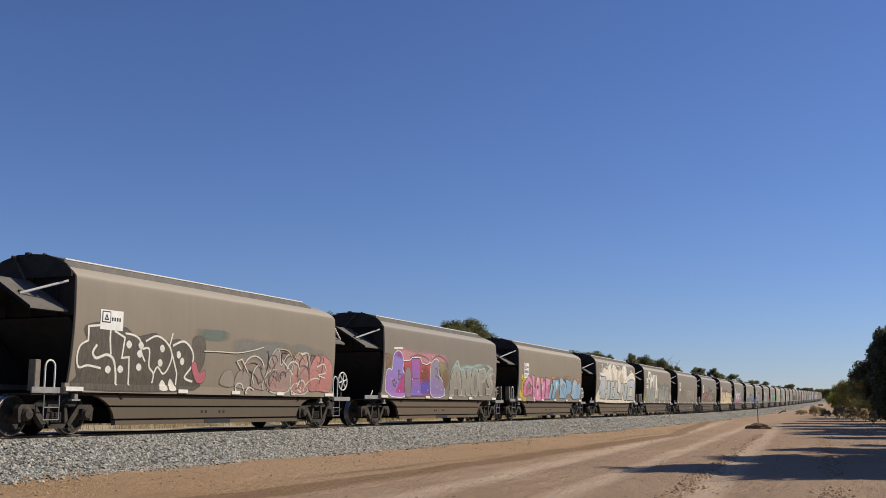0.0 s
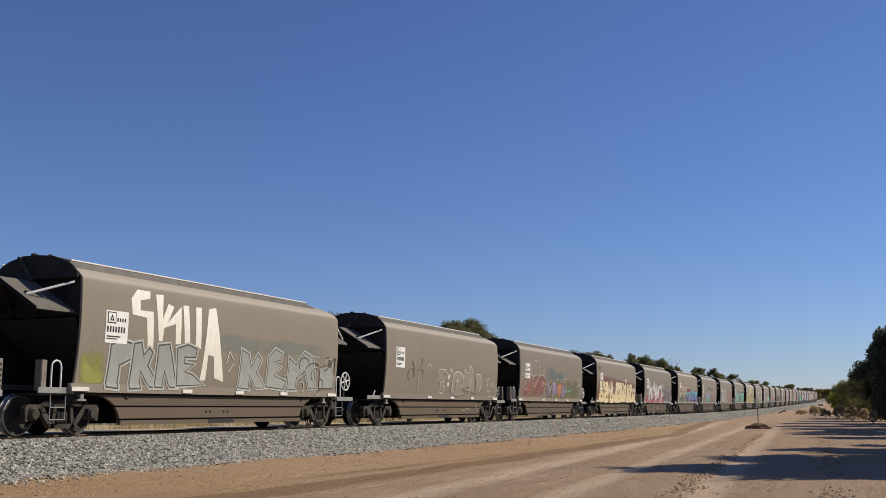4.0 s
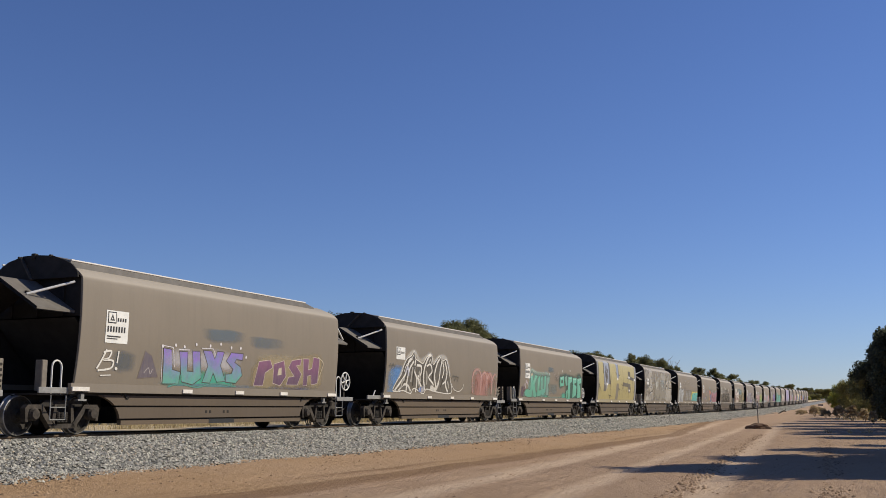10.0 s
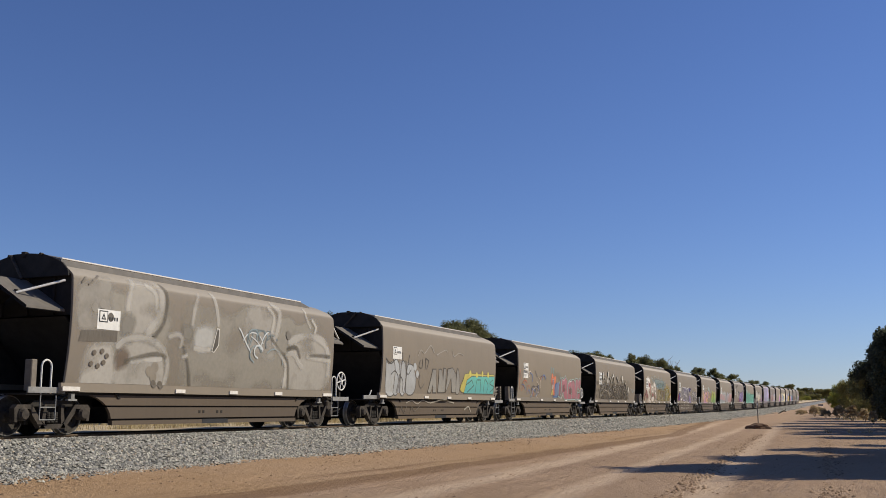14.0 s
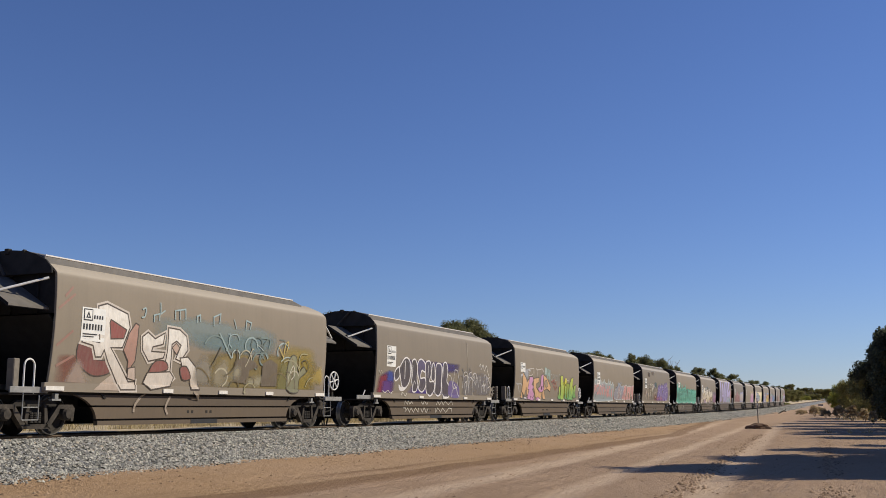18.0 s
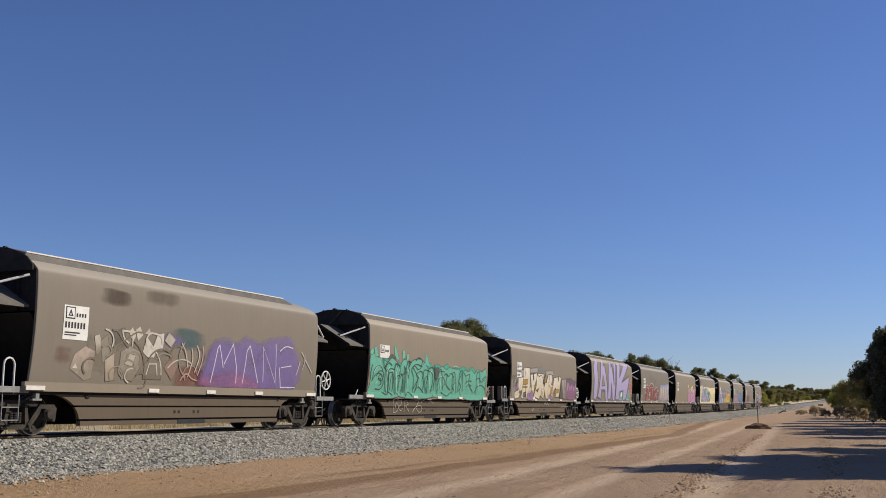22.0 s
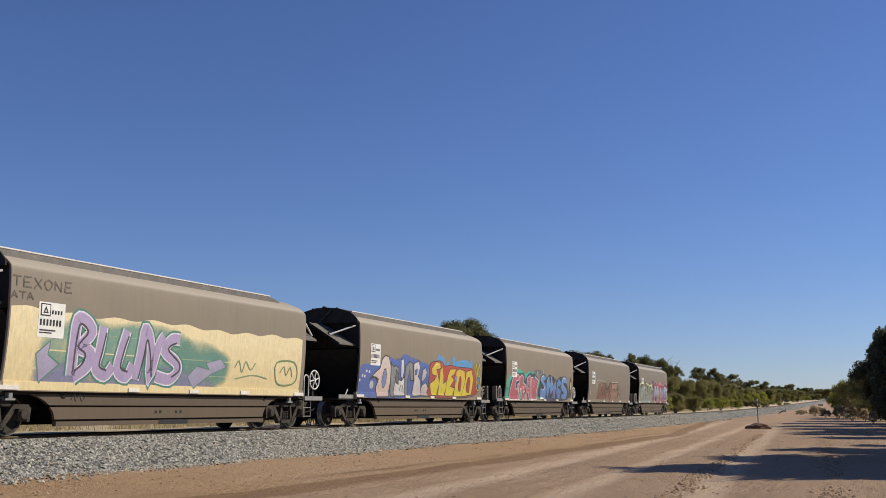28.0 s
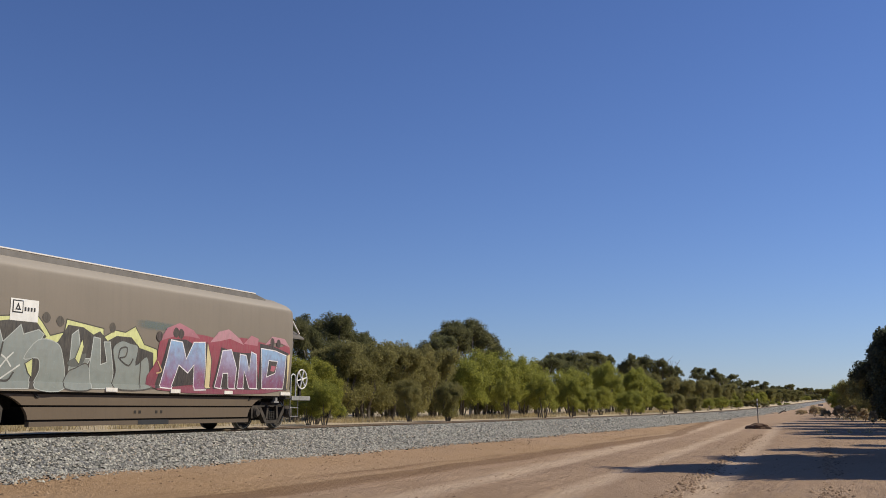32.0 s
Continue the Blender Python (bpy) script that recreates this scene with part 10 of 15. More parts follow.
        blot(n, 6.39, 2.42, 0.12, "2a1c22")
        blot(n, 5.57, 2.31, 0.12, "2a1c22")
        blot(n, 10.91, 2.43, 0.12, "2a1c22")
        blot(n, 10.58, 2.45, 0.12, "2a1c22")
        shape(n, [(5.61, 1.25), (5.91, 2.27), (6.61, 2.29), (7.09, 2.13), (7.45, 2.27), (7.79, 1.24), (5.57, 1.05)], "24202a", curved=False, fade=0.05)
        shape(n, [(5.75, 1.08), (6.01, 2.25), (6.46, 2.22), (6.67, 1.81), (6.92, 2.24), (7.39, 2.27), (7.58, 1.05), (7.1, 1.04), (7.01, 1.67), (6.79, 1.46), (6.4, 1.65), (6.19, 1.06)], "8fb4dc", low="8a4a78", line="f4f0f2", edge=0.04, curved=False)
        shape(n, [(7.5, 2.28), (7.72, 1.85), (7.78, 1.09), (7.56, 1.08), (7.5, 1.84)], "dccc9c", line="24202a", edge=0.04, curved=False)
        shape(n, [(7.89, 1.09), (8.11, 2.18), (8.7, 2.09), (9.17, 2.08), (9.72, 2.1), (10.11, 1.09)], "24202a", curved=False, fade=0.05)
        shape(n, [(7.99, 1.12), (8.18, 2.09), (8.58, 2.14), (8.89, 1.65), (8.9, 1.1), (8.61, 1.1), (8.51, 1.51), (8.29, 1.5), (8.27, 1.09)], "a8a8cc", low="7d3a68", line="f4f0f2", edge=0.04, curved=False)
        shape(n, [(9.02, 1.11), (9, 2.04), (9.3, 2.02), (9.5, 1.6), (9.53, 2.13), (9.79, 2.07), (9.98, 1.12), (9.61, 1.12), (9.26, 1.59), (9.31, 1.11)], "9ab0d4", low="7d3a68", line="f4f0f2", edge=0.04, curved=False)
        shape(n, [(10.04, 1.12), (9.94, 2.38), (10.59, 2.35), (11.47, 2.18), (11.55, 1.11)], "24202a", curved=False, fade=0.05)
        shape(n, [(10.23, 1.13), (10.01, 2.25), (10.73, 2.22), (11.35, 2.11), (11.34, 1.14)], "8fb4dc", low="7d3a68", line="f4f0f2", edge=0.04, curved=False)
        shape(n, [(10.4, 1.46), (10.44, 1.93), (10.9, 1.92), (10.83, 1.58)], "24202a", line="f4f0f2", edge=0.035, curved=False)
        shape(n, [(10.56, 1.63), (10.59, 1.8), (10.86, 1.78), (10.76, 1.61)], "b85a70", line="24202a", edge=0.03, curved=False)
        shape(n, [(11.54, 1.15), (11.41, 2.11), (11.55, 2.16), (11.55, 1.15)], "dccc9c", curved=False, fade=0.05)
        spray(n, [(5.57, 1.71), (5.75, 1.48), (5.57, 1.42)], 0.05, "c8a878")
    elif n == 4:
        cloud(n, 0.1, 1.13, 1.04, 1.91, "a3a158", 0.6)
        mist(n, [(0.34, 1.11), (0.25, 1.75), (0.58, 1.6), (0.79, 1.77), (1, 1.12)], "a8a85a", 0.75)
        shape(n, [(1.72, 3.13), (1.93, 3.36), (2.4, 3.36), (2.39, 3.18), (2.05, 3.12), (2.05, 2.88), (2.53, 2.88), (2.59, 2.01), (2.38, 2), (2.29, 2.72), (1.78, 2.76)], "f0ece0", low="e6e0d2", curved=False, fade=0.0)
        shape(n, [(2.61, 3.31), (2.89, 3.33), (2.88, 2.73), (3.09, 3.13), (3.31, 3.07), (3.09, 2.67), (3.6, 3.1), (3.63, 2.16), (3.42, 2.15), (3.38, 2.65), (2.95, 2.52), (2.91, 2.2), (2.77, 2.19)], "f0ece0", low="e6e0d2", curved=False, fade=0.0)
        shape(n, [(3.67, 3.14), (3.9, 3.15), (4, 2.21), (3.78, 2.2)], "f0ece0", low="e6e0d2", curved=False, fade=0.0)
        shape(n, [(4.2, 3.14), (4.43, 3.15), (4.47, 2.09), (4.23, 2.15)], "f0ece0", low="e6e0d2", curved=False, fade=0.0)
        shape(n, [(4.74, 3.14), (5.06, 3.2), (5.33, 2.12), (5.58, 1.27), (5.15, 1.37), (5.04, 1.93), (4.8, 1.95), (4.78, 1.29), (4.55, 1.29)], "f0ece0", low="e6e0d2", curved=False, fade=0.0)
        shape(n, [(1.09, 1.06), (1.13, 2.02), (1.5, 2.13), (1.83, 2.08), (1.89, 1.74), (1.47, 1.56), (1.48, 1.03)], "8f9492", low="a4a8a4", line="23211f", edge=0.06, halo="b4b8b4", glow=.07, curved=False)
        shape(n, [(1.87, 1.03), (1.9, 2.08), (2.16, 2.13), (2.27, 1.83), (2.45, 2.01), (2.6, 1.91), (2.46, 1.59), (3, 1.08), (2.59, 1.08), (2.22, 1.45), (2.26, 1.04)], "8f9492", low="a4a8a4", line="23211f", edge=0.06, halo="b4b8b4", glow=.07, curved=False)
        shape(n, [(2.79, 1.08), (2.79, 2.09), (3.2, 2.14), (3.64, 1.09), (3.35, 1.09), (3.11, 1.47), (3.07, 1.08)], "8f9492", low="a4a8a4", line="23211f", edge=0.06, halo="b4b8b4", glow=.07, curved=False)
        shape(n, [(3.63, 1.13), (3.5, 2.05), (3.93, 2.17), (4.32, 2.08), (4.27, 1.86), (3.83, 1.85), (3.85, 1.7), (4.23, 1.68), (3.9, 1.49), (4.21, 1.43), (4.74, 1.18)], "8f9492", low="a4a8a4", line="23211f", edge=0.06, halo="b4b8b4", glow=.07, curved=False)
        shape(n, [(6.28, 1.13), (6.32, 2.17), (6.67, 2.06), (6.82, 1.72), (7.11, 2.08), (7.31, 1.93), (7.11, 1.57), (7.67, 1.15), (7.14, 1.14), (6.78, 1.49), (6.8, 1.1)], "8f9492", low="a4a8a4", line="23211f", edge=0.05, halo="b4b8b4", glow=.07, curved=False)
        shape(n, [(7.66, 1.19), (7.65, 2.02), (7.99, 2.27), (8.37, 2.17), (8.31, 1.96), (7.95, 1.91), (8.34, 1.76), (8.02, 1.51), (8.72, 1.37), (8.6, 1.12)], "8f9492", low="a4a8a4", line="23211f", edge=0.05, halo="b4b8b4", glow=.07, curved=False)
        shape(n, [(8.79, 1.12), (8.77, 2.06), (9.18, 1.87), (9.63, 2.26), (10.15, 2.11), (10.45, 1.19), (10.05, 1.18), (9.72, 1.68), (9.27, 1.46), (9.27, 1.13)], "8f9492", low="a4a8a4", line="23211f", edge=0.05, halo="b4b8b4", glow=.07, curved=False)
        shape(n, [(10.66, 1.19), (10.61, 1.83), (11.23, 1.93), (11.55, 1.6), (11.55, 2.17), (11.55, 1.21)], "8f9492", low="a4a8a4", line="23211f", edge=0.05, curved=False, fade=0.2)
        spray(n, [(5.63, 1.76), (5.74, 2.1), (5.94, 1.88)], 0.05, "cfcbc0", curved=False)
        spray(n, [(5.76, 1.54), (5.96, 1.77)], 0.05, "cfcbc0", curved=False)
        filigree(n, 9.6, 11.3, 1.05, 1.9, ("3a3835", "a8aca8"), 14, 5)
        cloud(n, 3.75, 11.55, 1.96, 2.6, "8a9490", 0.4, seed=3)
    elif n == 5:
        shape(n, [(4.91, 1.99), (4.98, 2.06), (5.57, 2.06), (5.62, 1.92), (5.57, 1.69), (5.52, 1.48), (5.42, 1.2), (5.15, 1.24), (5.2, 1.62), (4.97, 1.73)], "8f8880", low="8a837a", line="23211f", edge=0.05, halo="d5d0c6", glow=.07, curved=False, fade=0.3)
        shape(n, [(6.36, 1.13), (6.33, 1.8), (6.52, 2.02), (6.88, 2.12), (7.3, 2.07), (7.5, 1.86), (7.52, 1.56), (7.37, 1.4), (7.66, 1.24), (7.72, 1.12)], "8f8880", low="8a837a", line="23211f", edge=0.06, fade=0.3)
        shape(n, [(7.59, 1.36), (7.44, 2.05), (7.56, 2.21), (7.79, 2.07), (8.06, 1.99), (8.1, 2.27), (8.24, 2.38), (8.48, 2.3), (8.72, 1.97), (8.93, 1.4), (8.82, 1.19), (8.54, 1.26)], "8f8880", low="8a837a", line="23211f", edge=0.06, fade=0.3)
        shape(n, [(8.94, 1.19), (8.95, 1.72), (8.84, 1.95), (9.05, 2.1), (9.43, 2.06), (9.71, 1.81), (9.72, 1.54), (9.52, 1.31), (9.26, 1.2)], "8f8880", low="8a837a", line="23211f", edge=0.06, fade=0.3)
        spray(n, [(6.38, 1.2), (6.36, 1.8), (6.59, 2.03), (6.98, 2.07), (7.38, 1.95), (7.51, 1.61), (7.37, 1.4)], 0.06, "d8d4ca")
        spray(n, [(7.5, 2.13), (7.63, 2.19), (7.91, 2.05), (8.09, 2.09), (8.14, 2.3), (8.36, 2.34), (8.62, 2.07)], 0.05, "d8d4ca")
        spray(n, [(8.95, 1.98), (9.3, 2.06), (9.66, 1.86), (9.71, 1.59), (9.45, 1.26)], 0.05, "d8d4ca")
        spray(n, [(8.31, 1.82), (8.37, 1.18)], 0.05, "d8d4ca", curved=False)
        shape(n, [(6.83, 1.58), (6.83, 1.77), (6.93, 1.78), (6.95, 1.66)], "e6e2d8", line="23211f", edge=0.04)
        shape(n, [(9.09, 1.65), (9.11, 1.75), (9.2, 1.7)], "e6e2d8", line="23211f", edge=0.03)
        spray(n, [(6.7, 1.24), (6.65, 1.62)], 0.05, "23211f", curved=False)
        spray(n, [(7.81, 1.34), (7.83, 1.44), (8.31, 1.46)], 0.05, "23211f", curved=False)
        spray(n, [(8.98, 1.19), (8.98, 1.77)], 0.05, "23211f", curved=False)
        blot(n, 5.94, 1.85, 0.1, "d8d4ca")
        blot(n, 5.79, 1.79, 0.1, "d8d4ca")
        blot(n, 5.87, 1.54, 0.1, "d8d4ca")
        spray(n, [(5.97, 2.06), (6.09, 2.14), (6.07, 2.02), (6.17, 2.19), (6.27, 1.98), (6.35, 2.06)], 0.04, "d8d4ca")
        spray(n, [(10.1, 1.77), (10.22, 1.89), (10.37, 1.73), (10.48, 1.9), (10.67, 1.8)], 0.04, "d8d4ca")
        spray(n, [(10.27, 1.56), (10.47, 1.67), (10.42, 1.51)], 0.04, "d8d4ca")
        spray(n, [(10.8, 1.63), (11, 1.53), (11.06, 1.7), (11.23, 1.53)], 0.05, "d8d4ca")
        spray(n, [(10.42, 1.28), (10.53, 1.4), (10.7, 1.24), (10.8, 1.38)], 0.04, "d8d4ca")
        spray(n, [(10.57, 1.04), (10.81, 1.13), (11.16, 1.05), (11.41, 1.14)], 0.04, "d8d4ca")
        filigree(n, 2.2, 5.8, 1.1, 2.2, ("5a544c", "b4aea2"), 10, 8)
        spray(n, [(7.59, 0.54), (7.95, 0.49), (8.31, 0.57), (8.69, 0.49)], 0.03, "c0b9ab")
        spray(n, [(9.26, 0.72), (9.61, 0.43)], 0.04, "c0b9ab", curved=False)
    elif n == 15:
        cloud(n, 0.17, 3.06, 1.06, 2.39, "b4b4b6", 0.75)
        shape(n, [(0.52, 1.11), (0.37, 2.24), (0.56, 2.15), (1.04, 2.27), (1.27, 1.95), (1.2, 1.12)], "a5a8aa", low="b4b6b6", line="2f2d2b", edge=0.05)
        shape(n, [(1.13, 1.12), (1.14, 1.95), (0.97, 2.37), (1.36, 2.25), (1.55, 1.79), (1.45, 1.13)], "b4b8ba", low="a5a8aa", line="2f2d2b", edge=0.06)
        shape(n, [(1.7, 1.13), (1.63, 2.13), (1.87, 2.28), (2.07, 1.81), (2.03, 1.13)], "a5a8aa", low="b4b6b6", line="2f2d2b", edge=0.06)
        shape(n, [(2.22, 1.14), (2.16, 2.09), (2.56, 2.18), (2.79, 2.01), (3, 1.6), (2.9, 1.15)], "b4b8ba", low="a5a8aa", line="2f2d2b", edge=0.06)
        spray(n, [(0.36, 2.33), (0.74, 2.16), (1.1, 2.31), (1.34, 2.42)], 0.07, "2f2d2b")
        spray(n, [(0.8, 1.77), (1.15, 1.91), (1.46, 1.62), (1.38, 1.12)], 0.06, "2f2d2b")
        spray(n, [(1.48, 1.79), (1.85, 1.57), (1.89, 1.13)], 0.06, "2f2d2b")
        spray(n, [(2, 2.32), (2.2, 1.82), (2.51, 2)], 0.06, "2f2d2b")
        spray(n, [(1.75, 2.17), (1.72, 2.61)], 0.05, "2f2d2b", curved=False)
        spray(n, [(2.21, 2.2), (2.32, 2.54)], 0.05, "2f2d2b", curved=False)
        blot(n, 2.84, 2.12, 0.14, "b4b8ba")
        blot(n, 3.09, 1.85, 0.14, "b4b8ba")
        spray(n, [(3.12, 1.68), (3.3, 1.86), (3.3, 1.51), (3.55, 1.34), (3.8, 1.52)], 0.05, "5a5650")
        spray(n, [(3.31, 2.39), (3.19, 2.14), (3.48, 2.11), (3.52, 2.44)], 0.05, "2a2826")
        spray(n, [(3.78, 2.05), (3.81, 2.49), (4.11, 2.39), (3.92, 2.06)], 0.05, "2a2826", curved=False)
        shape(n, [(4.18, 1.17), (4.52, 2.09), (4.83, 2.1), (5.02, 1.18), (4.71, 1.18), (4.63, 1.5), (4.48, 1.17)], "84827e", low="9a9892", line="2a2826", edge=0.055, curved=False)
        shape(n, [(5.18, 1.19), (5.14, 2.11), (5.38, 2.12), (5.61, 1.68), (5.61, 2.17), (5.86, 2.14), (5.89, 1.2)], "84827e", low="9a9892", line="2a2826", edge=0.055, curved=False)
        shape(n, [(5.97, 1.2), (6.03, 2.15), (6.53, 2.21), (6.9, 1.99), (7.07, 1.22), (6.64, 1.21), (6.42, 1.78)], "84827e", low="9a9892", line="2a2826", edge=0.055, curved=False)
        shape(n, [(7.07, 1.22), (6.99, 1.99), (7.13, 2.19), (7.38, 1.73), (7.42, 1.22)], "84827e", low="9a9892", line="2a2826", edge=0.05)
        spray(n, [(3.08, 2.55), (3.36, 2.78), (3.65, 2.66), (4.02, 2.86), (4.32, 2.99), (4.63, 2.72)], 0.06, "a5a097", fade=0.3)
        spray(n, [(4.86, 2.65), (5.34, 2.79), (5.83, 2.9), (5.99, 2.8)], 0.05, "a5a097", fade=0.3)
        spray(n, [(6.5, 2.94), (6.67, 2.68), (7.19, 2.83), (7.73, 2.78)], 0.05, "a5a097", fade=0.3)
        shape(n, [(7.77, 1.23), (7.81, 1.82), (8.24, 2.04), (10.5, 2.04), (11.55, 2.04), (11.55, 1.51)], "c8bc5a", low="c0b450", line="3a3a28", edge=0.03)
        shape(n, [(7.96, 1.19), (8.19, 1.76), (8.73, 1.93), (11.55, 1.99), (11.55, 1.21)], "5cc0b4", low="4ab0b0", line="2a3a3a", edge=0.04, curved=False)
        spray(n, [(8.14, 1.55), (8.75, 1.77), (9, 1.53), (8.32, 1.24)], 0.06, "1f2a2a", curved=False)
        spray(n, [(9.26, 1.25), (9.33, 1.79), (9.82, 1.8), (9.85, 1.26)], 0.06, "1f2a2a", curved=False)
        spray(n, [(10.25, 1.27), (10.32, 1.82), (10.79, 1.58), (10.66, 1.27)], 0.06, "1f2a2a")
        spray(n, [(11.37, 1.85), (10.98, 1.67), (11.55, 1.51), (11.08, 1.28)], 0.06, "1f2a2a")
        blot(n, 8.52, 2.05, 0.12, "d8cc60")
        blot(n, 9.3, 1.99, 0.12, "d8cc60")
        blot(n, 9.98, 2.06, 0.12, "d8cc60")
        blot(n, 10.7, 2.04, 0.12, "d8cc60")
        spray(n, [(2.41, 0.77), (2.95, 0.87), (3.44, 0.74), (3.94, 0.88), (4.69, 0.78), (5.46, 0.89)], 0.05, "a49c8c")
        spray(n, [(4.69, 0.78), (5.86, 0.9), (7.12, 0.79)], 0.08, "a49c8c")
        spray(n, [(1.9, 0.39), (2.02, 0.63), (2.35, 0.39), (2.48, 0.66)], 0.05, "5a5248", curved=False)
        spray(n, [(2.83, 0.39), (2.95, 0.63), (3.24, 0.46), (3.73, 0.7)], 0.05, "5a5248", curved=False)
        spray(n, [(8.29, 0.52), (8.75, 0.64), (9.04, 0.43)], 0.1, "a49c8c")
    elif n == 16:
        shape(n, [(5.59, 2.44), (5.59, 2.73), (5.7, 2.74), (5.76, 2.45)], "5a8c94", curved=False, fade=0.3)
        shape(n, [(5.94, 2.42), (5.94, 2.72), (6.09, 2.73), (6.09, 2.41)], "5a8c94", curved=False, fade=0.3)
        spray(n, [(6.37, 2.34), (6.23, 2.49), (6.16, 2.3), (6.3, 2.15), (6.41, 2.23)], 0.08, "6a7674", fade=0.4)
        spray(n, [(6.52, 2.12), (6.5, 2.51), (6.69, 2.46), (6.59, 2.28), (6.77, 2.09)], 0.07, "6a7674", curved=False, fade=0.4)
        spray(n, [(6.89, 2.14), (6.79, 2.44), (6.97, 2.51), (7.05, 2.15), (6.89, 2.09)], 0.07, "6a7674", fade=0.4)
        spray(n, [(7.14, 2.47), (7.21, 2.11), (7.35, 2.1), (7.34, 2.46)], 0.07, "6a7674", curved=False, fade=0.4)
        cloud(n, 5.63, 7.49, 1.14, 2.06, "5f7aa4", 0.9)
        shape(n, [(6.45, 1.28), (6.51, 1.77), (6.85, 1.95), (7.12, 1.89), (7.03, 1.3)], "5a74a8", low="56709c", fade=0.2)
        shape(n, [(5.65, 1.95), (5.66, 2.28), (5.88, 2.41), (6.05, 2.2), (6.34, 2.31), (6.52, 2.12), (6.4, 1.85), (6.29, 1.99), (6.31, 1.53), (6.39, 1.25), (6.17, 1.29), (6.01, 1.51)], "e07a50", low="d87048", line="7a3a28", edge=0.03)
        shape(n, [(5.89, 1.55), (5.85, 2.14), (6.09, 2.11), (6.06, 1.58)], "f2ece6", low="e0d8d0", line="2c3048", edge=0.05, curved=False)
        shape(n, [(5.9, 1.83), (5.89, 2.07), (6.04, 2.06), (6.02, 1.81)], "5a7ab0", line="2c3048", edge=0.04, curved=False)
        shape(n, [(5.77, 1.28), (5.81, 1.51), (5.97, 1.58), (6.06, 1.4), (5.98, 1.24)], "c9b058", line="2c3048", edge=0.04)
        spray(n, [(6.14, 1.43), (6.38, 1.46)], 0.04, "e07a50")
        spray(n, [(6.16, 1.34), (6.4, 1.37)], 0.04, "e07a50")
        shape(n, [(7.17, 1.25), (7.14, 1.75), (7.23, 1.97), (7.4, 2.18), (7.54, 1.92), (7.53, 1.58), (7.47, 1.21)], "9a5a64", low="905062", line="1f1418", edge=0.07, halo="a9c8c4", glow=.07, curved=False)
        shape(n, [(7.68, 1.2), (7.69, 1.83), (7.64, 2.19), (8.09, 2.15), (8.29, 2.31), (8.64, 2.11), (8.68, 1.63), (8.98, 1.38), (9.02, 1.08), (8.37, 1.06), (8.12, 1.35), (7.89, 1.47)], "b06878", low="a85c70", line="1f1418", edge=0.07, halo="a9c8c4", glow=.07, curved=False)
        shape(n, [(7.9, 1.59), (7.97, 1.82), (8.2, 1.85), (8.16, 1.68), (8.43, 1.61), (8.2, 1.48)], "6a3844", line="1f1418", edge=0.04)
        shape(n, [(9.02, 1.08), (8.84, 1.76), (8.98, 2.02), (9.39, 2.13), (9.69, 1.98), (9.78, 1.67), (9.47, 1.63), (9.36, 1.78), (9.15, 1.72), (9.25, 1.39), (9.8, 1.35), (9.86, 1.09)], "b06878", low="a85c70", line="1f1418", edge=0.07, halo="a9c8c4", glow=.07, curved=False)
        shape(n, [(9.24, 1.44), (9.24, 1.65), (9.67, 1.64), (9.64, 1.38)], "6a3844", line="1f1418", edge=0.04)
        shape(n, [(9.86, 1.09), (9.7, 2.14), (10.07, 2.14), (10.18, 1.69), (10.24, 2.09), (10.41, 2.05), (10.51, 1.11)], "b06878", low="a85c70", line="1f1418", edge=0.07, halo="a9c8c4", glow=.07, curved=False)
        shape(n, [(10.56, 1.08), (10.47, 2.24), (10.91, 2.19), (10.98, 1.72), (10.79, 1.58), (10.94, 1.09)], "b06878", low="a85c70", line="1f1418", edge=0.07, halo="a9c8c4", glow=.07, curved=False)
        shape(n, [(11.03, 1.09), (11.03, 1.45), (11.44, 1.4), (11.49, 1.6), (11.01, 1.78), (11.05, 2.11), (11.39, 2.27), (11.55, 2.15), (11.55, 1.89), (11.35, 1.9), (11.55, 1.61), (11.55, 1.1)], "b06878", low="a85c70", line="1f1418", edge=0.07, halo="a9c8c4", glow=.07, curved=False)
        spray(n, [(7.71, 2.12), (8.06, 2.1), (8.26, 2.23)], 0.05, "f0e0e4", curved=False)
        spray(n, [(8.92, 1.92), (9.21, 2.06), (9.52, 2.05)], 0.05, "f0e0e4")
        spray(n, [(7.53, 1.1), (7.82, 1.15), (8.2, 1.48)], 0.05, "f0e0e4", curved=False)
        filigree(n, 0.2, 4.6, 1.1, 2.2, ("c06a48", "5a7ab0", "d8c8b8", "2c3048"), 26, 6)
    elif n == 26:
        spray(n, [(3.21, 2.8), (3.34, 3.08), (3.74, 3.14), (3.6, 2.82), (4, 2.78)], 0.05, "5f584c")
        spray(n, [(2.89, 2.71), (3.54, 2.65), (4.21, 2.86), (4.55, 2.71)], 0.05, "5f584c")
        spray(n, [(3.74, 2.56), (4, 3.02), (4.41, 2.63)], 0.05, "5f584c")
        spray(n, [(4.9, 2.91), (5.34, 2.83), (5.63, 2.71), (5.86, 2.5), (5.43, 2.41), (5.85, 2.79)], 0.05, "5f584c")
        spray(n, [(5.44, 2.23), (5.48, 2.66)], 0.05, "5f584c", curved=False)
        spray(n, [(0.42, 1.84), (0.68, 1.95), (0.94, 1.71), (1.19, 1.87), (1.13, 1.56)], 0.06, "5f584c", fade=0.3)
        spray(n, [(0.54, 1.48), (0.84, 1.61), (1.11, 1.4), (1.36, 1.57)], 0.06, "5f584c", fade=0.3)
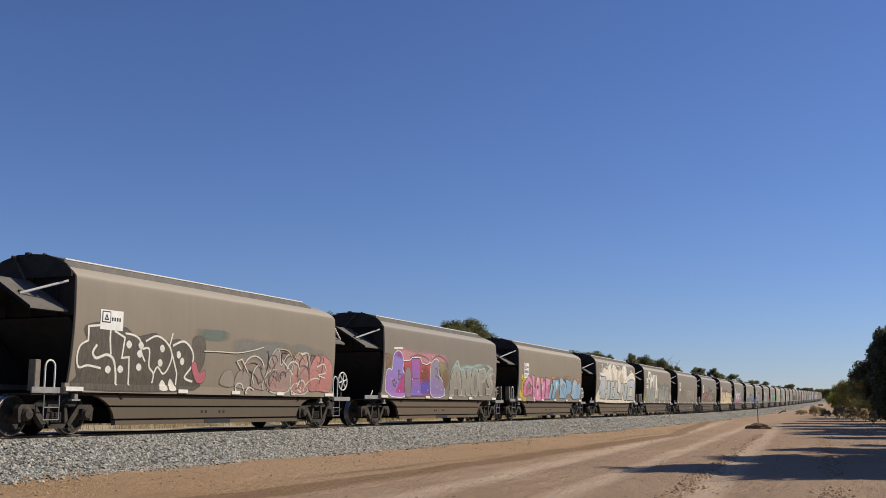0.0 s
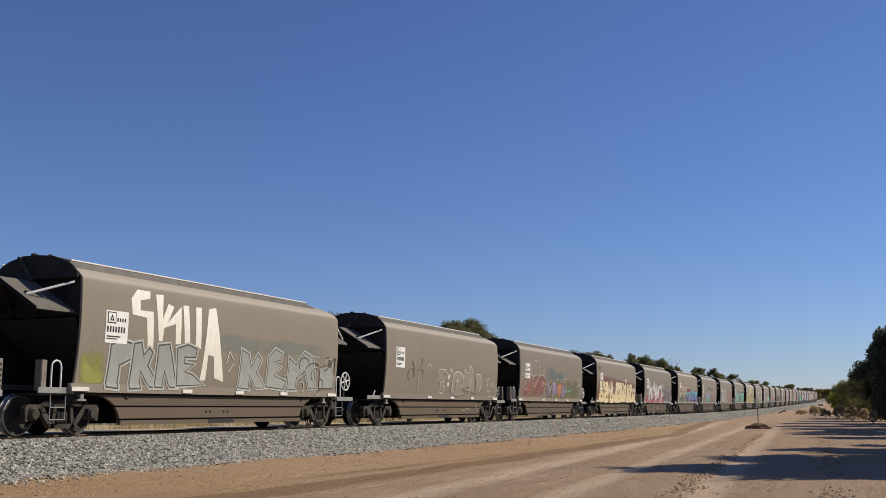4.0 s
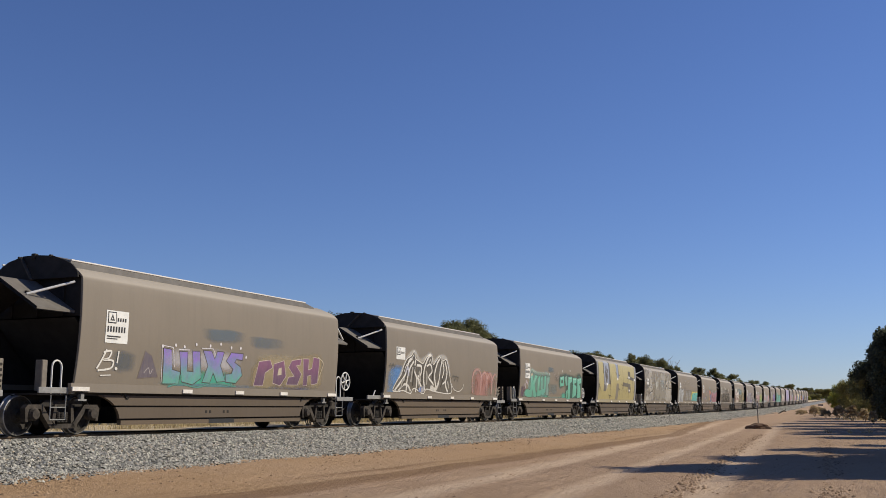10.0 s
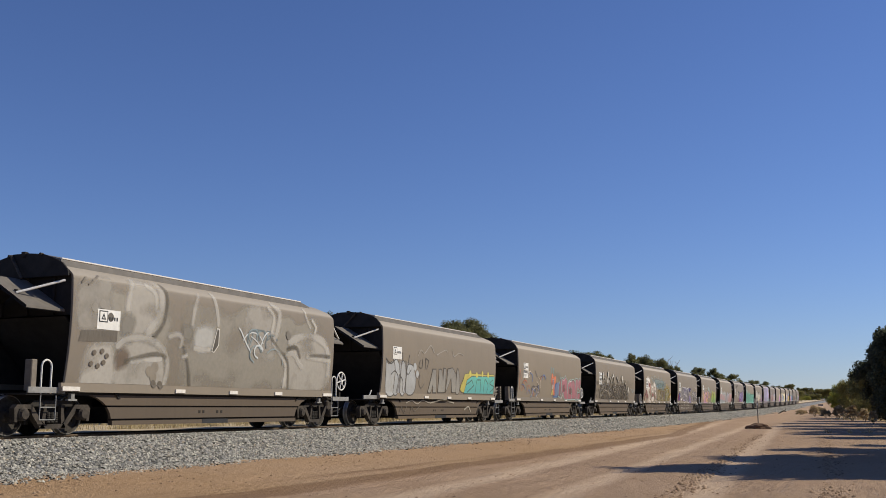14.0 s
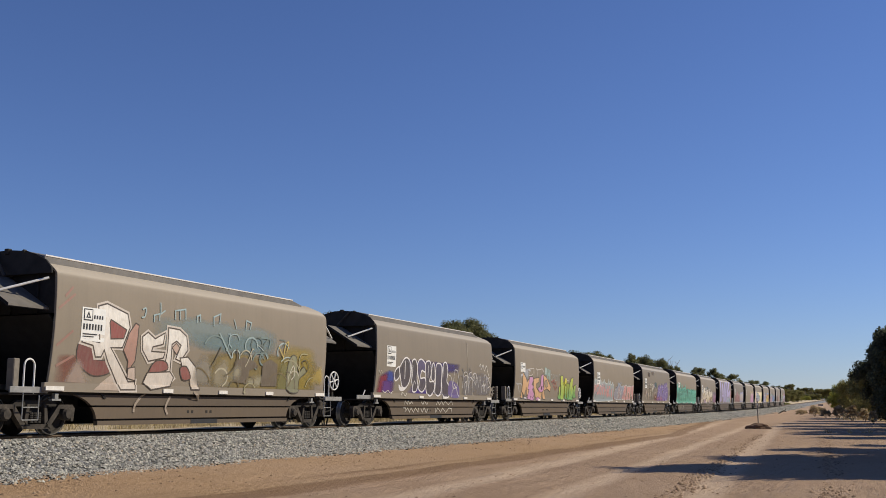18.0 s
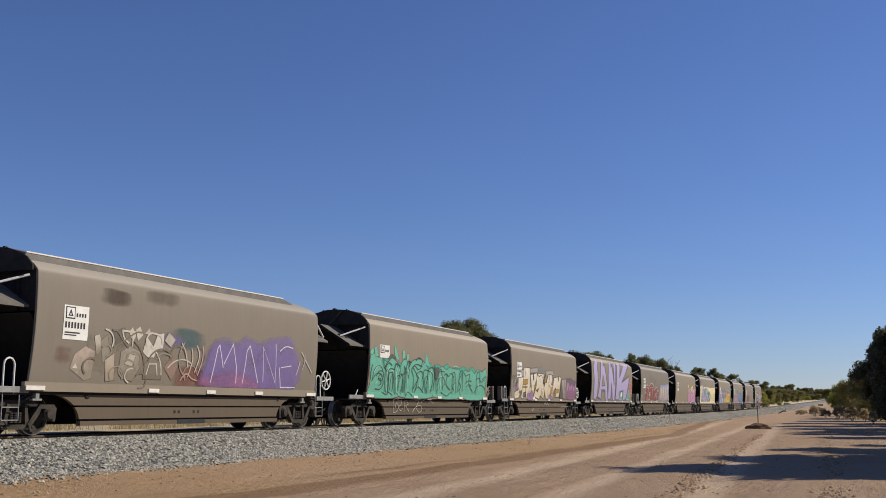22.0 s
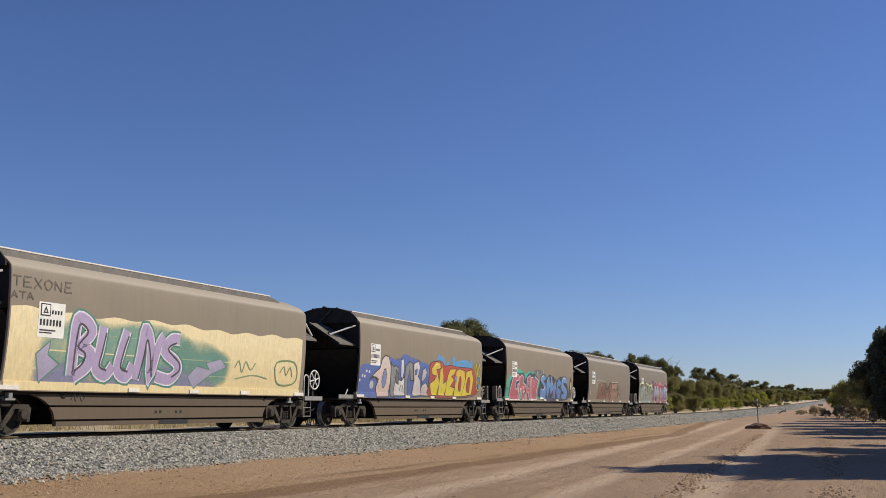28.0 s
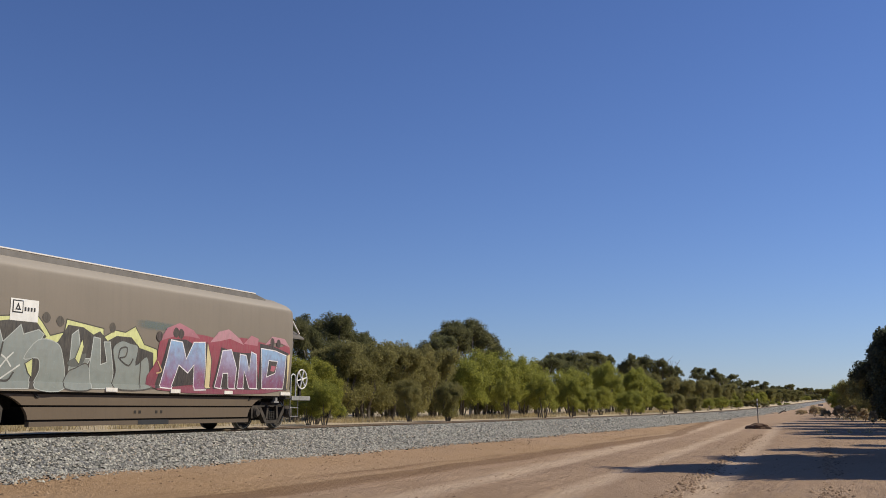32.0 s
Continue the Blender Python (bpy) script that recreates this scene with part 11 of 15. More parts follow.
        spray(n, [(0.33, 1.47), (0.37, 1.32), (0.64, 1.3), (0.65, 1.48), (0.33, 1.5)], 0.05, "d8d2c8", curved=False)
        shape(n, [(1.47, 1.1), (1.53, 1.57), (1.84, 1.74), (1.83, 2.19), (2.12, 2.27), (2.61, 2.23), (2.85, 1.28), (2.64, 1.15), (2.35, 1.6), (2.28, 1.11)], "8a2632", low="7a1f2c", line="1a1012", edge=0.06, halo="d0c4c0", glow=.07, curved=False)
        shape(n, [(2.8, 1.22), (2.84, 1.94), (3.18, 2.22), (3.63, 2.31), (3.69, 2.42), (4.71, 2.34), (4.96, 2.03), (4.64, 1.84), (4.32, 2.11), (4.38, 1.14), (3.72, 1.13), (3.63, 1.81), (3.18, 1.79), (3.37, 1.23)], "8a2632", low="7a1f2c", line="1a1012", edge=0.06, halo="d0c4c0", glow=.07, curved=False)
        shape(n, [(3.1, 1.55), (3.33, 1.7), (3.55, 1.57), (3.31, 1.46)], "c4b4b0", line="1a1012", edge=0.03)
        shape(n, [(4.52, 1.15), (4.64, 1.84), (5.02, 2.14), (5.35, 1.83), (5.81, 2.17), (6.36, 2.09), (6.32, 1.79), (5.74, 1.7), (5.7, 1.52), (6.49, 1.36), (6.26, 1.1), (5.15, 1.12)], "8a2632", low="7a1f2c", line="1a1012", edge=0.06, halo="d0c4c0", glow=.07, curved=False)
        shape(n, [(6.48, 1.14), (6.46, 1.91), (6.94, 1.82), (7.06, 2.12), (7.27, 1.75), (7.01, 1.19)], "8a2632", low="7a1f2c", line="1a1012", edge=0.05, halo="d0c4c0", glow=.07, curved=False)
        spray(n, [(1.97, 2.07), (2.38, 2.12), (2.54, 1.28)], 0.05, "d0c4c0")
        spray(n, [(3.27, 2.03), (3.91, 2.16), (4.6, 2.12)], 0.05, "d0c4c0")
        spray(n, [(5.31, 1.34), (5.79, 1.49), (6.21, 1.28)], 0.04, "d0c4c0")
        shape(n, [(7.57, 1.2), (7.62, 2.14), (8.18, 2.4), (9.32, 2.37), (10.23, 2.45), (11.55, 2.43), (11.55, 1.27)], "8f98c8", low="8a90bc", fade=0.1)
        shape(n, [(7.87, 1.28), (7.87, 2.15), (8.46, 2.18), (8.77, 1.8), (8.62, 1.33)], "d8c898", low="c4a878", line="8f98c8", edge=0.06, curved=False)
        shape(n, [(9, 1.22), (8.97, 2.28), (9.51, 2.22), (9.48, 1.82), (10.07, 1.24), (9.62, 1.23), (9.35, 1.58), (9.35, 1.23)], "d8c898", low="c4a878", line="8f98c8", edge=0.06, curved=False)
        shape(n, [(10.07, 1.24), (9.97, 2.24), (10.34, 2.25), (10.54, 1.24)], "d8c898", low="c4a878", line="8f98c8", edge=0.06, curved=False)
        shape(n, [(10.73, 1.25), (10.63, 2.27), (11.5, 2.39), (11.33, 2.09), (10.95, 2.03), (11.47, 1.8), (11.02, 1.62), (11.55, 1.39)], "d8c898", low="c4a878", line="8f98c8", edge=0.06, curved=False)
    elif n == 27:
        shape(n, [(7.16, 2.28), (7.12, 2.68), (7.26, 2.72), (7.45, 2.58), (7.47, 2.35)], "f0dc84", low="e6d074", line="1f1418", edge=0.07)
        shape(n, [(7.49, 1.96), (7.48, 2.28), (7.62, 2.38), (7.78, 2.28), (7.81, 2.03), (7.65, 1.93)], "f0dc84", low="e6d074", line="1f1418", edge=0.07)
        shape(n, [(8.86, 2.17), (8.86, 2.46), (9.05, 2.57), (9.26, 2.54), (9.49, 2.63), (9.81, 2.61), (9.94, 2.39), (9.73, 2.1), (9.22, 2.02)], "f0dc84", low="e6d074", line="1f1418", edge=0.07)
        shape(n, [(7.38, 1.06), (7.16, 2.26), (7.42, 2.25), (7.45, 1.85), (7.88, 1.41), (8.09, 1.03)], "d8b0cc", low="c888b8", line="1f1418", edge=0.08)
        shape(n, [(8.06, 1.03), (7.94, 1.41), (7.59, 1.74), (7.59, 1.92), (7.79, 1.96), (7.9, 2.27), (8.13, 2.4), (8.36, 2.3), (8.45, 2.12), (8.65, 2.35), (8.88, 2.29), (9.14, 1.87), (9.48, 1.67), (9.61, 1.06)], "d8b0cc", low="c888b8", line="1f1418", edge=0.08)
        shape(n, [(9.64, 1.06), (9.58, 1.47), (9.25, 1.8), (9.36, 2.2), (9.52, 2.39), (9.8, 2.33), (9.96, 1.99), (10.27, 1.63), (10.39, 1.07)], "d8b0cc", low="c888b8", line="1f1418", edge=0.08)
        shape(n, [(10.43, 1.07), (10.27, 1.63), (10, 1.92), (10.03, 2.22), (10.61, 2.36), (10.82, 1.91), (10.65, 1.77), (10.87, 1.08)], "d8b0cc", low="c888b8", line="1f1418", edge=0.08)
        shape(n, [(10.87, 1.08), (10.6, 1.64), (10.79, 1.91), (10.81, 2.3), (11.07, 2.42), (11.37, 2.26), (11.41, 1.91), (11.22, 1.67), (11.48, 1.36), (11.5, 1.07)], "d8b0cc", low="c888b8", line="1f1418", edge=0.08)
        shape(n, [(8.03, 2), (8.06, 2.23), (8.17, 2.29), (8.26, 2.08), (8.2, 1.87), (8.08, 1.86)], "b04058", line="7a2038", edge=0.03)
        shape(n, [(11, 2.05), (11.01, 2.23), (11.25, 2.22), (11.29, 1.96), (11.11, 1.85)], "b04058", line="7a2038", edge=0.03)
        shape(n, [(8.32, 1.71), (8.38, 1.9), (8.49, 1.84), (8.45, 1.67)], "b04058", line="7a2038", edge=0.03)
        shape(n, [(8.36, 2.09), (8.44, 2.16), (8.46, 2.02)], "b04058", line="7a2038", edge=0.02)
        shape(n, [(9.67, 1.4), (9.74, 1.58), (9.88, 1.56), (9.78, 1.36)], "b04058", line="7a2038", edge=0.02)
        shape(n, [(9.95, 1.41), (9.96, 1.56), (10.06, 1.59), (10.05, 1.44)], "b04058", line="7a2038", edge=0.02)
        shape(n, [(8.84, 1.33), (8.88, 1.47), (8.95, 1.4), (8.92, 1.28)], "b04058", line="7a2038", edge=0.02)
        shape(n, [(10.84, 1.78), (10.86, 1.94), (10.98, 1.92), (10.92, 1.76)], "b04058", line="7a2038", edge=0.02)
        shape(n, [(8.75, 1.8), (8.9, 1.91), (9.01, 1.84), (8.97, 1.67), (8.84, 1.66)], "c888a8")
        shape(n, [(9.56, 1.79), (9.56, 2.04), (9.68, 1.95), (9.69, 1.83)], "1f1418")
        shape(n, [(8.21, 1.03), (8.42, 1.22), (8.78, 1.04)], "1f1418")
        spray(n, [(8.21, 1.82), (8.41, 1.27), (8.59, 1.98)], 0.08, "1f1418", curved=False)
        spray(n, [(7.94, 2.18), (8.11, 2.35), (8.3, 2.3)], 0.06, "f0e4ec")
        spray(n, [(8.49, 2.26), (8.68, 2.3), (8.9, 2.15)], 0.06, "f0e4ec")
        spray(n, [(9.37, 2.13), (9.56, 2.34), (9.77, 2.28)], 0.06, "f0e4ec")
        spray(n, [(10.18, 2.21), (10.58, 2.28)], 0.05, "f0e4ec", curved=False)
        shape(n, [(11.28, 2.33), (11.5, 2.56), (11.55, 2.49), (11.55, 1.68), (11.44, 1.54), (11.49, 1.94)], "e8e0d0", line="1f1418", edge=0.04, curved=False)
    elif n == 14:
        cloud(n, 0.15, 4.15, 0.99, 3.55, "a8a296", 0.7, soft=0.1)
        cloud(n, 3.46, 11.55, 1.1, 3.55, "a49e92", 0.7, soft=0.1, seed=2)
        mist(n, [(0.31, 2.32), (0.29, 3.31), (1.26, 3.53), (1.38, 2.92), (1.24, 2.34)], "a9a399", 0.7)
        mist(n, [(1.76, 2.43), (1.92, 3.5), (2.78, 3.55), (2.98, 3.06), (2.8, 2.5), (2.21, 2.25)], "b8b2a8", 0.75)
        mist(n, [(1.67, 1), (1.56, 1.64), (1.84, 2.04), (2.41, 2.21), (3.15, 1.98), (3.35, 1.58), (3.39, 1.03)], "b8b2a8", 0.75)
        mist(n, [(0.59, 0.98), (0.54, 1.72), (0.81, 2.01), (1.39, 2.02), (1.53, 1.64), (1.6, 1)], "c4beb4", 0.75)
        mist(n, [(6.61, 2.47), (6.75, 3.26), (7.47, 3.48), (8.26, 3.22), (8.33, 2.57), (8.1, 1.91), (6.91, 2.17)], "b4aea4", 0.7)
        mist(n, [(8.88, 1.12), (8.97, 2.28), (9.92, 2.67), (11.16, 2.68), (11.51, 2.05), (11.4, 1.16)], "bab4aa", 0.75)
        shape(n, [(0.35, 2.03), (0.42, 2.28), (1.58, 2.34), (1.57, 2.08)], "4a453e", low="554f47", curved=False, fade=0.15)
        shape(n, [(0.97, 2.42), (0.98, 2.75), (1.62, 2.78), (1.64, 2.42)], "e0ddd6", line="3a3732", edge=0.03, curved=False)
        blot(n, 1.04, 2.66, 0.16, "2c2a27")
        blot(n, 0.8, 2.81, 0.1, "8a857c")
        blot(n, 1.05, 2.91, 0.1, "8a857c")
        blot(n, 1.2, 2.82, 0.1, "8a857c")
        blot(n, 1.21, 2.69, 0.1, "4f4a44")
        blot(n, 1.32, 2.63, 0.1, "4f4a44")
        mist(n, [(1.7, 2.27), (1.66, 2.65), (1.89, 2.8), (2.17, 2.7), (2.11, 2.4), (1.93, 2.23)], "8f8a80", 0.75)
        mist(n, [(1.63, 1.51), (1.6, 1.85), (1.78, 1.96), (2.02, 1.87), (2.04, 1.58), (1.79, 1.47)], "79695a", 0.75)
        mist(n, [(2.08, 3.55), (1.95, 3.24), (1.88, 2.86)], "cdc8bf", 0.6, width=0.15)
        mist(n, [(2.98, 3.55), (3.1, 3.35), (3.07, 2.91), (2.64, 2.36)], "cdc8bf", 0.6, width=0.22)
        mist(n, [(2.55, 3.49), (2.89, 3.3), (2.9, 2.92)], "cfcac0", 0.6, width=0.12)
        mist(n, [(3.14, 3.55), (3.32, 3.24), (3.21, 2.67), (2.9, 2.29)], "6a645a", 0.6, width=0.11)
        mist(n, [(1.62, 2), (1.94, 2.18), (2.62, 2.22), (3.19, 2.03), (3.46, 1.66), (3.41, 1.11)], "c8c3ba", 0.6, width=0.14)
        mist(n, [(1.94, 1.65), (2.47, 1.78), (3, 1.86), (3.35, 1.82)], "6f685c", 0.6, width=0.11)
        mist(n, [(2.14, 1.64), (2.61, 1.71), (3.19, 1.76)], "d8d4cc", 0.6, width=0.10)
        blot(n, 2.82, 1.45, 0.13, "8a8276")
        blot(n, 3.01, 1.56, 0.13, "8a8276")
        blot(n, 2.98, 1.32, 0.13, "8a8276")
        blot(n, 3.02, 1.16, 0.1, "5a544c")
        blot(n, 3.27, 1.14, 0.1, "5a544c")
        mist(n, [(4.56, 3.45), (4.41, 3.05), (4.33, 2.7)], "c8c3ba", 0.6, width=0.13)
        mist(n, [(5.21, 3.55), (5.38, 3.14), (5.44, 2.75)], "c9c4ba", 0.6, width=0.11)
        mist(n, [(3.91, 2.24), (3.92, 2.64), (4.23, 2.69), (4.39, 2.47), (4.27, 2.24)], "8f8a80", 0.75)
        mist(n, [(4.49, 2.05), (4.52, 2.6), (5.24, 2.68), (5.24, 2.14)], "c4c2bc", 0.75)
        shape(n, [(5.21, 2.05), (5.4, 2.66), (5.5, 2.64), (5.48, 2.22), (5.31, 2.03)], "3a3732", line="e0dcd4", edge=0.04, curved=False)
        mist(n, [(3.45, 2.33), (3.76, 2.4), (3.95, 2.3), (3.88, 2.1)], "c4bfb6", 0.6, width=0.12)
        mist(n, [(4.48, 2.1), (4.82, 2.06), (5.1, 2.08)], "cdc8bf", 0.6, width=0.12)
        mist(n, [(4.07, 2.03), (4.28, 1.61), (4.45, 1.08)], "6a645a", 0.6, width=0.10)
        mist(n, [(4.01, 1.85), (4.18, 1.89)], "d0ccc4", 0.6, width=0.10)
        filigree(n, 6.6, 8.0, 2.1, 2.5, ("7f9298", "cfd4d4", "5c6c72"), 14, 3)
        mist(n, [(8.17, 3.55), (8.45, 3.31), (8.32, 2.8), (8.15, 2.5)], "c8c3ba", 0.6, width=0.18)
        mist(n, [(7.85, 3.42), (8.14, 3.18), (8.02, 2.72)], "cfcac0", 0.6, width=0.12)
        mist(n, [(8.1, 2.4), (8.56, 2.09), (8.85, 1.78), (8.85, 1.22)], "d4cfc6", 0.6, width=0.11)
        mist(n, [(8.03, 2.55), (8.48, 2.25), (8.95, 1.95), (9.13, 1.12)], "6a645a", 0.6, width=0.10)
        mist(n, [(9.01, 2.51), (9.59, 2.68), (10.32, 2.77), (11.02, 2.6), (11.34, 2.19), (11.36, 1.62)], "cdc8bf", 0.6, width=0.20)
        mist(n, [(10.03, 2.13), (10.65, 2.09), (11.43, 2.05)], "cfcac0", 0.6, width=0.13)
        mist(n, [(10.22, 2.17), (10.77, 2.2), (11.41, 2.19)], "6a645a", 0.6, width=0.10)
        mist(n, [(8.86, 2.14), (9.23, 2.19), (9.52, 1.97), (9.74, 1.81)], "c4bfb6", 0.6, width=0.14)
        mist(n, [(8.91, 2.31), (9.41, 2.37), (9.63, 2.11)], "5a544c", 0.6, width=0.11)
        blot(n, 8.94, 2.71, 0.13, "6f6a62")
        mist(n, [(9.93, 3.55), (9.93, 3.36), (10.18, 3.03)], "d8d4cb", 0.6, width=0.11)
        mist(n, [(10.32, 3.25), (10.53, 3.06), (10.46, 2.88)], "d8d4cb", 0.6, width=0.11)
        spray(n, [(0.36, 3.32), (0.5, 3.47)], 0.06, "5a5248", fade=0.2)
        spray(n, [(0.57, 3.3), (0.94, 3.55)], 0.06, "5a5248", fade=0.2)
        spray(n, [(0.71, 3.41), (0.95, 3.55)], 0.06, "5a5248", fade=0.2)
        blot(n, 0.87, 1.81, 0.06, "5f564c")
        blot(n, 1.12, 1.85, 0.06, "5f564c")
        blot(n, 1.28, 1.75, 0.06, "5f564c")
        blot(n, 0.81, 1.56, 0.06, "5f564c")
        blot(n, 1.03, 1.52, 0.06, "5f564c")
        blot(n, 1.2, 1.6, 0.06, "5f564c")
    elif n == 1:
        shape(n, [(0.9, 2.76), (1.65, 2.8), (1.65, 2.73), (0.91, 2.69)], "ece8e0", curved=False, fade=0.1)
        cloud(n, 0.55, 6.28, 2.15, 2.82, "d89aa4", 0.65, soft=0.5)
        cloud(n, 1.76, 6, 1.02, 1.32, "c890a0", 0.5, seed=3)
        shape(n, [(0.2, 2.52), (0.69, 2.46), (0.81, 2.32), (0.6, 2.03), (0.3, 1.98)], "7a5c38", line="3a2c22", edge=0.035, curved=False)
        spray(n, [(0.26, 2.27), (0.42, 2.38), (0.6, 2.23), (0.49, 2.06)], 0.06, "4a3a2c")
        spray(n, [(2.27, 2.44), (2.91, 2.57), (3.67, 2.52), (4.04, 2.41)], 0.07, "5c4a3c")
        spray(n, [(4.36, 2.45), (4.94, 2.63), (5.7, 2.47), (6.01, 2.11)], 0.07, "5c4a3c")
        shape(n, [(0.36, 1.28), (0.32, 1.79), (0.52, 1.99), (0.78, 1.97), (0.83, 2.42), (1.15, 2.64), (1.54, 2.57), (1.72, 2.26), (1.67, 1.99), (1.88, 1.8), (1.92, 1.42), (1.99, 1.02), (0.98, 0.99), (0.55, 1.13)], "8476c8", low="9a70c0", line="f2eef4", edge=0.045)
        mist(n, [(1.28, 1.03), (1.49, 1.56), (1.8, 1.9), (2.05, 1.02)], "c8508c", 0.7)
        mist(n, [(0.97, 2.47), (1.19, 2.6), (1.51, 2.55), (1.59, 2.37)], "b03048", 0.75)
        spray(n, [(1.29, 1.95), (1.44, 1.9), (1.37, 1.78), (1.55, 1.81), (1.59, 1.67), (1.36, 1.62), (1.32, 1.94)], 0.045, "2a2030")
        blot(n, 0.92, 1.55, 0.05, "221c2a")
        blot(n, 1.05, 1.59, 0.05, "221c2a")
        blot(n, 1.2, 1.5, 0.05, "221c2a")
        blot(n, 1.01, 1.43, 0.05, "221c2a")
        blot(n, 1.13, 1.38, 0.05, "221c2a")
        shape(n, [(1.72, 2.28), (2.29, 2.32), (2.45, 2.43), (3.17, 2.46), (3.36, 2.24), (3.79, 2.2), (4.23, 2.31), (4.39, 2.14), (4.55, 1.06), (2.05, 1), (1.96, 1.52)], "b8303c", low="8a3a62", line="241a22", edge=0.03, curved=False)
        spray(n, [(1.72, 2.31), (2.28, 2.35), (2.45, 2.46), (3.16, 2.49), (3.38, 2.29), (3.79, 2.24), (4.19, 2.35)], 0.045, "f4eef2", curved=False)
        shape(n, [(2.39, 2.41), (3.17, 2.44), (3.24, 1.68), (3.61, 1.07), (2.5, 1.05), (2.56, 1.65)], "a050a8", low="7a5cc0", line="3a2440", edge=0.025, curved=False)
        shape(n, [(1.86, 1.72), (2.08, 2.1), (2.38, 1.93), (2.52, 1.34), (2.51, 1.03), (2.11, 1.02)], "8a7a80", low="7a6e84", line="3a3036", edge=0.03)
        mist(n, [(3.58, 1.05), (3.49, 1.58), (4.13, 1.71), (4.46, 1.06)], "6c62c0", 0.75)
        mist(n, [(3.3, 2), (3.71, 2.13), (4.1, 1.93), (3.98, 1.6), (3.44, 1.68)], "8a5a48", 0.75)
        spray(n, [(2.62, 1.67), (3.14, 1.69)], 0.045, "5a2838", curved=False)
        spray(n, [(3.26, 1.76), (3.41, 1.68), (3.57, 1.73), (3.53, 1.58)], 0.045, "3a2030")
        shape(n, [(4.46, 1.06), (4.18, 2.09), (4.36, 2.39), (4.72, 2.5), (5.04, 2.34), (5.02, 1.91), (5.36, 1.72), (5.69, 1.43), (5.7, 1.08)], "8a8690", low="8a72b0", line="f4f0f4", edge=0.04)
        spray(n, [(4.62, 2.09), (4.8, 2.14), (4.9, 1.95), (4.73, 1.83), (5.04, 1.77), (5.12, 1.57)], 0.045, "2a2630")
        shape(n, [(5, 2.38), (5.45, 2.36), (5.62, 2.07), (5.35, 1.76), (5.11, 2.07)], "8a8450", low="7a7448", line="5a5436", edge=0.03)
        shape(n, [(5.49, 1.97), (5.86, 2.08), (6.08, 1.7), (5.83, 1.36), (5.54, 1.58)], "7a5a38", low="6a4c34", line="4a382a", edge=0.03)
        blot(n, 0.72, 1.62, 0.03, "ece0f2")
        blot(n, 3.39, 1.98, 0.03, "ece0f2")
        blot(n, 1.73, 1.9, 0.03, "ece0f2")
        blot(n, 4.29, 2.55, 0.03, "ece0f2")
        blot(n, 4.92, 1.41, 0.03, "ece0f2")
        blot(n, 3.21, 1.2, 0.03, "ece0f2")
        blot(n, 2.54, 1.65, 0.03, "ece0f2")
        blot(n, 5.43, 1.31, 0.03, "ece0f2")
        blot(n, 4.08, 1.27, 0.03, "ece0f2")
        blot(n, 1.56, 1.21, 0.03, "ece0f2")
        cloud(n, 5.84, 11.26, 1.86, 2.46, "a8bcb8", 0.5, soft=0.5)
        shape(n, [(6.29, 1.07), (6.27, 1.8), (6.66, 2.29), (7, 2.38), (7.35, 1.72), (7.63, 1.09), (7.28, 1.09), (7.11, 1.4), (6.73, 1.39), (6.7, 1.08)], "98988e", low="8e8a80", line="ccd2ca", edge=0.035, curved=False)
        shape(n, [(7.63, 1.09), (7.37, 2.18), (7.68, 2.17), (8.11, 1.65), (8.03, 2.19), (8.43, 2.19), (8.6, 1.09), (8.24, 1.1), (7.85, 1.46), (7.95, 1.08)], "98988e", low="8e8a80", line="ccd2ca", edge=0.035, curved=False)
        shape(n, [(8.64, 1.39), (8.6, 1.99), (8.95, 2.26), (9.37, 2.1), (9.56, 1.43), (9.27, 1.11), (8.87, 1.14)], "98988e", low="8e8a80", line="ccd2ca", edge=0.035)
        shape(n, [(8.92, 1.52), (8.9, 1.88), (9.08, 1.99), (9.26, 1.56), (9.16, 1.35)], "7a766c", line="5c584e", edge=0.025)
        shape(n, [(9.67, 1.11), (9.4, 2.23), (10.11, 2.32), (10.41, 2.03), (10.19, 1.75), (9.9, 1.67), (10.03, 1.12)], "98988e", low="8e8a80", line="ccd2ca", edge=0.035, curved=False)
        shape(n, [(10.53, 1.19), (10.41, 1.46), (10.9, 1.44), (10.44, 1.8), (10.35, 2.09), (10.78, 2.33), (11.22, 2.13), (10.85, 1.98), (11.37, 1.56), (11.14, 1.15)], "98988e", low="8e8a80", line="ccd2ca", edge=0.035, curved=False)
        spray(n, [(6.81, 2.08), (7.03, 1.56)], 0.04, "6a665c", curved=False)
        spray(n, [(9.68, 2.06), (9.98, 2.1), (10.06, 1.9), (9.71, 1.83)], 0.04, "6a665c", curved=False)
        mist(n, [(6.24, 2.01), (6.74, 2.42), (6.99, 2.48), (7.24, 2.18), (7.9, 2.31), (8.42, 2.29), (9.13, 2.4), (10.37, 2.44), (11.14, 2.29)], "b4ccc6", 0.6, width=0.1)
        spray(n, [(10.63, 2), (10.78, 2.11), (10.78, 1.92), (10.94, 2.09), (11.02, 1.93), (11.22, 2.13), (11.46, 1.98)], 0.025, "e8e2de")
        spray(n, [(10.79, 1.68), (10.98, 1.85), (11.08, 1.64), (11.26, 1.8), (11.55, 1.71)], 0.025, "e8e2de")
    elif n == 10:
        cloud(n, 1.01, 2.17, 1.28, 1.96, "5f6a74", 0.55)
        cloud(n, 4.22, 6.82, 2.23, 2.71, "6b7a86", 0.6, soft=0.15)
        cloud(n, 6.36, 8.76, 2.18, 2.61, "6b7a86", 0.45, soft=0.15, seed=4)
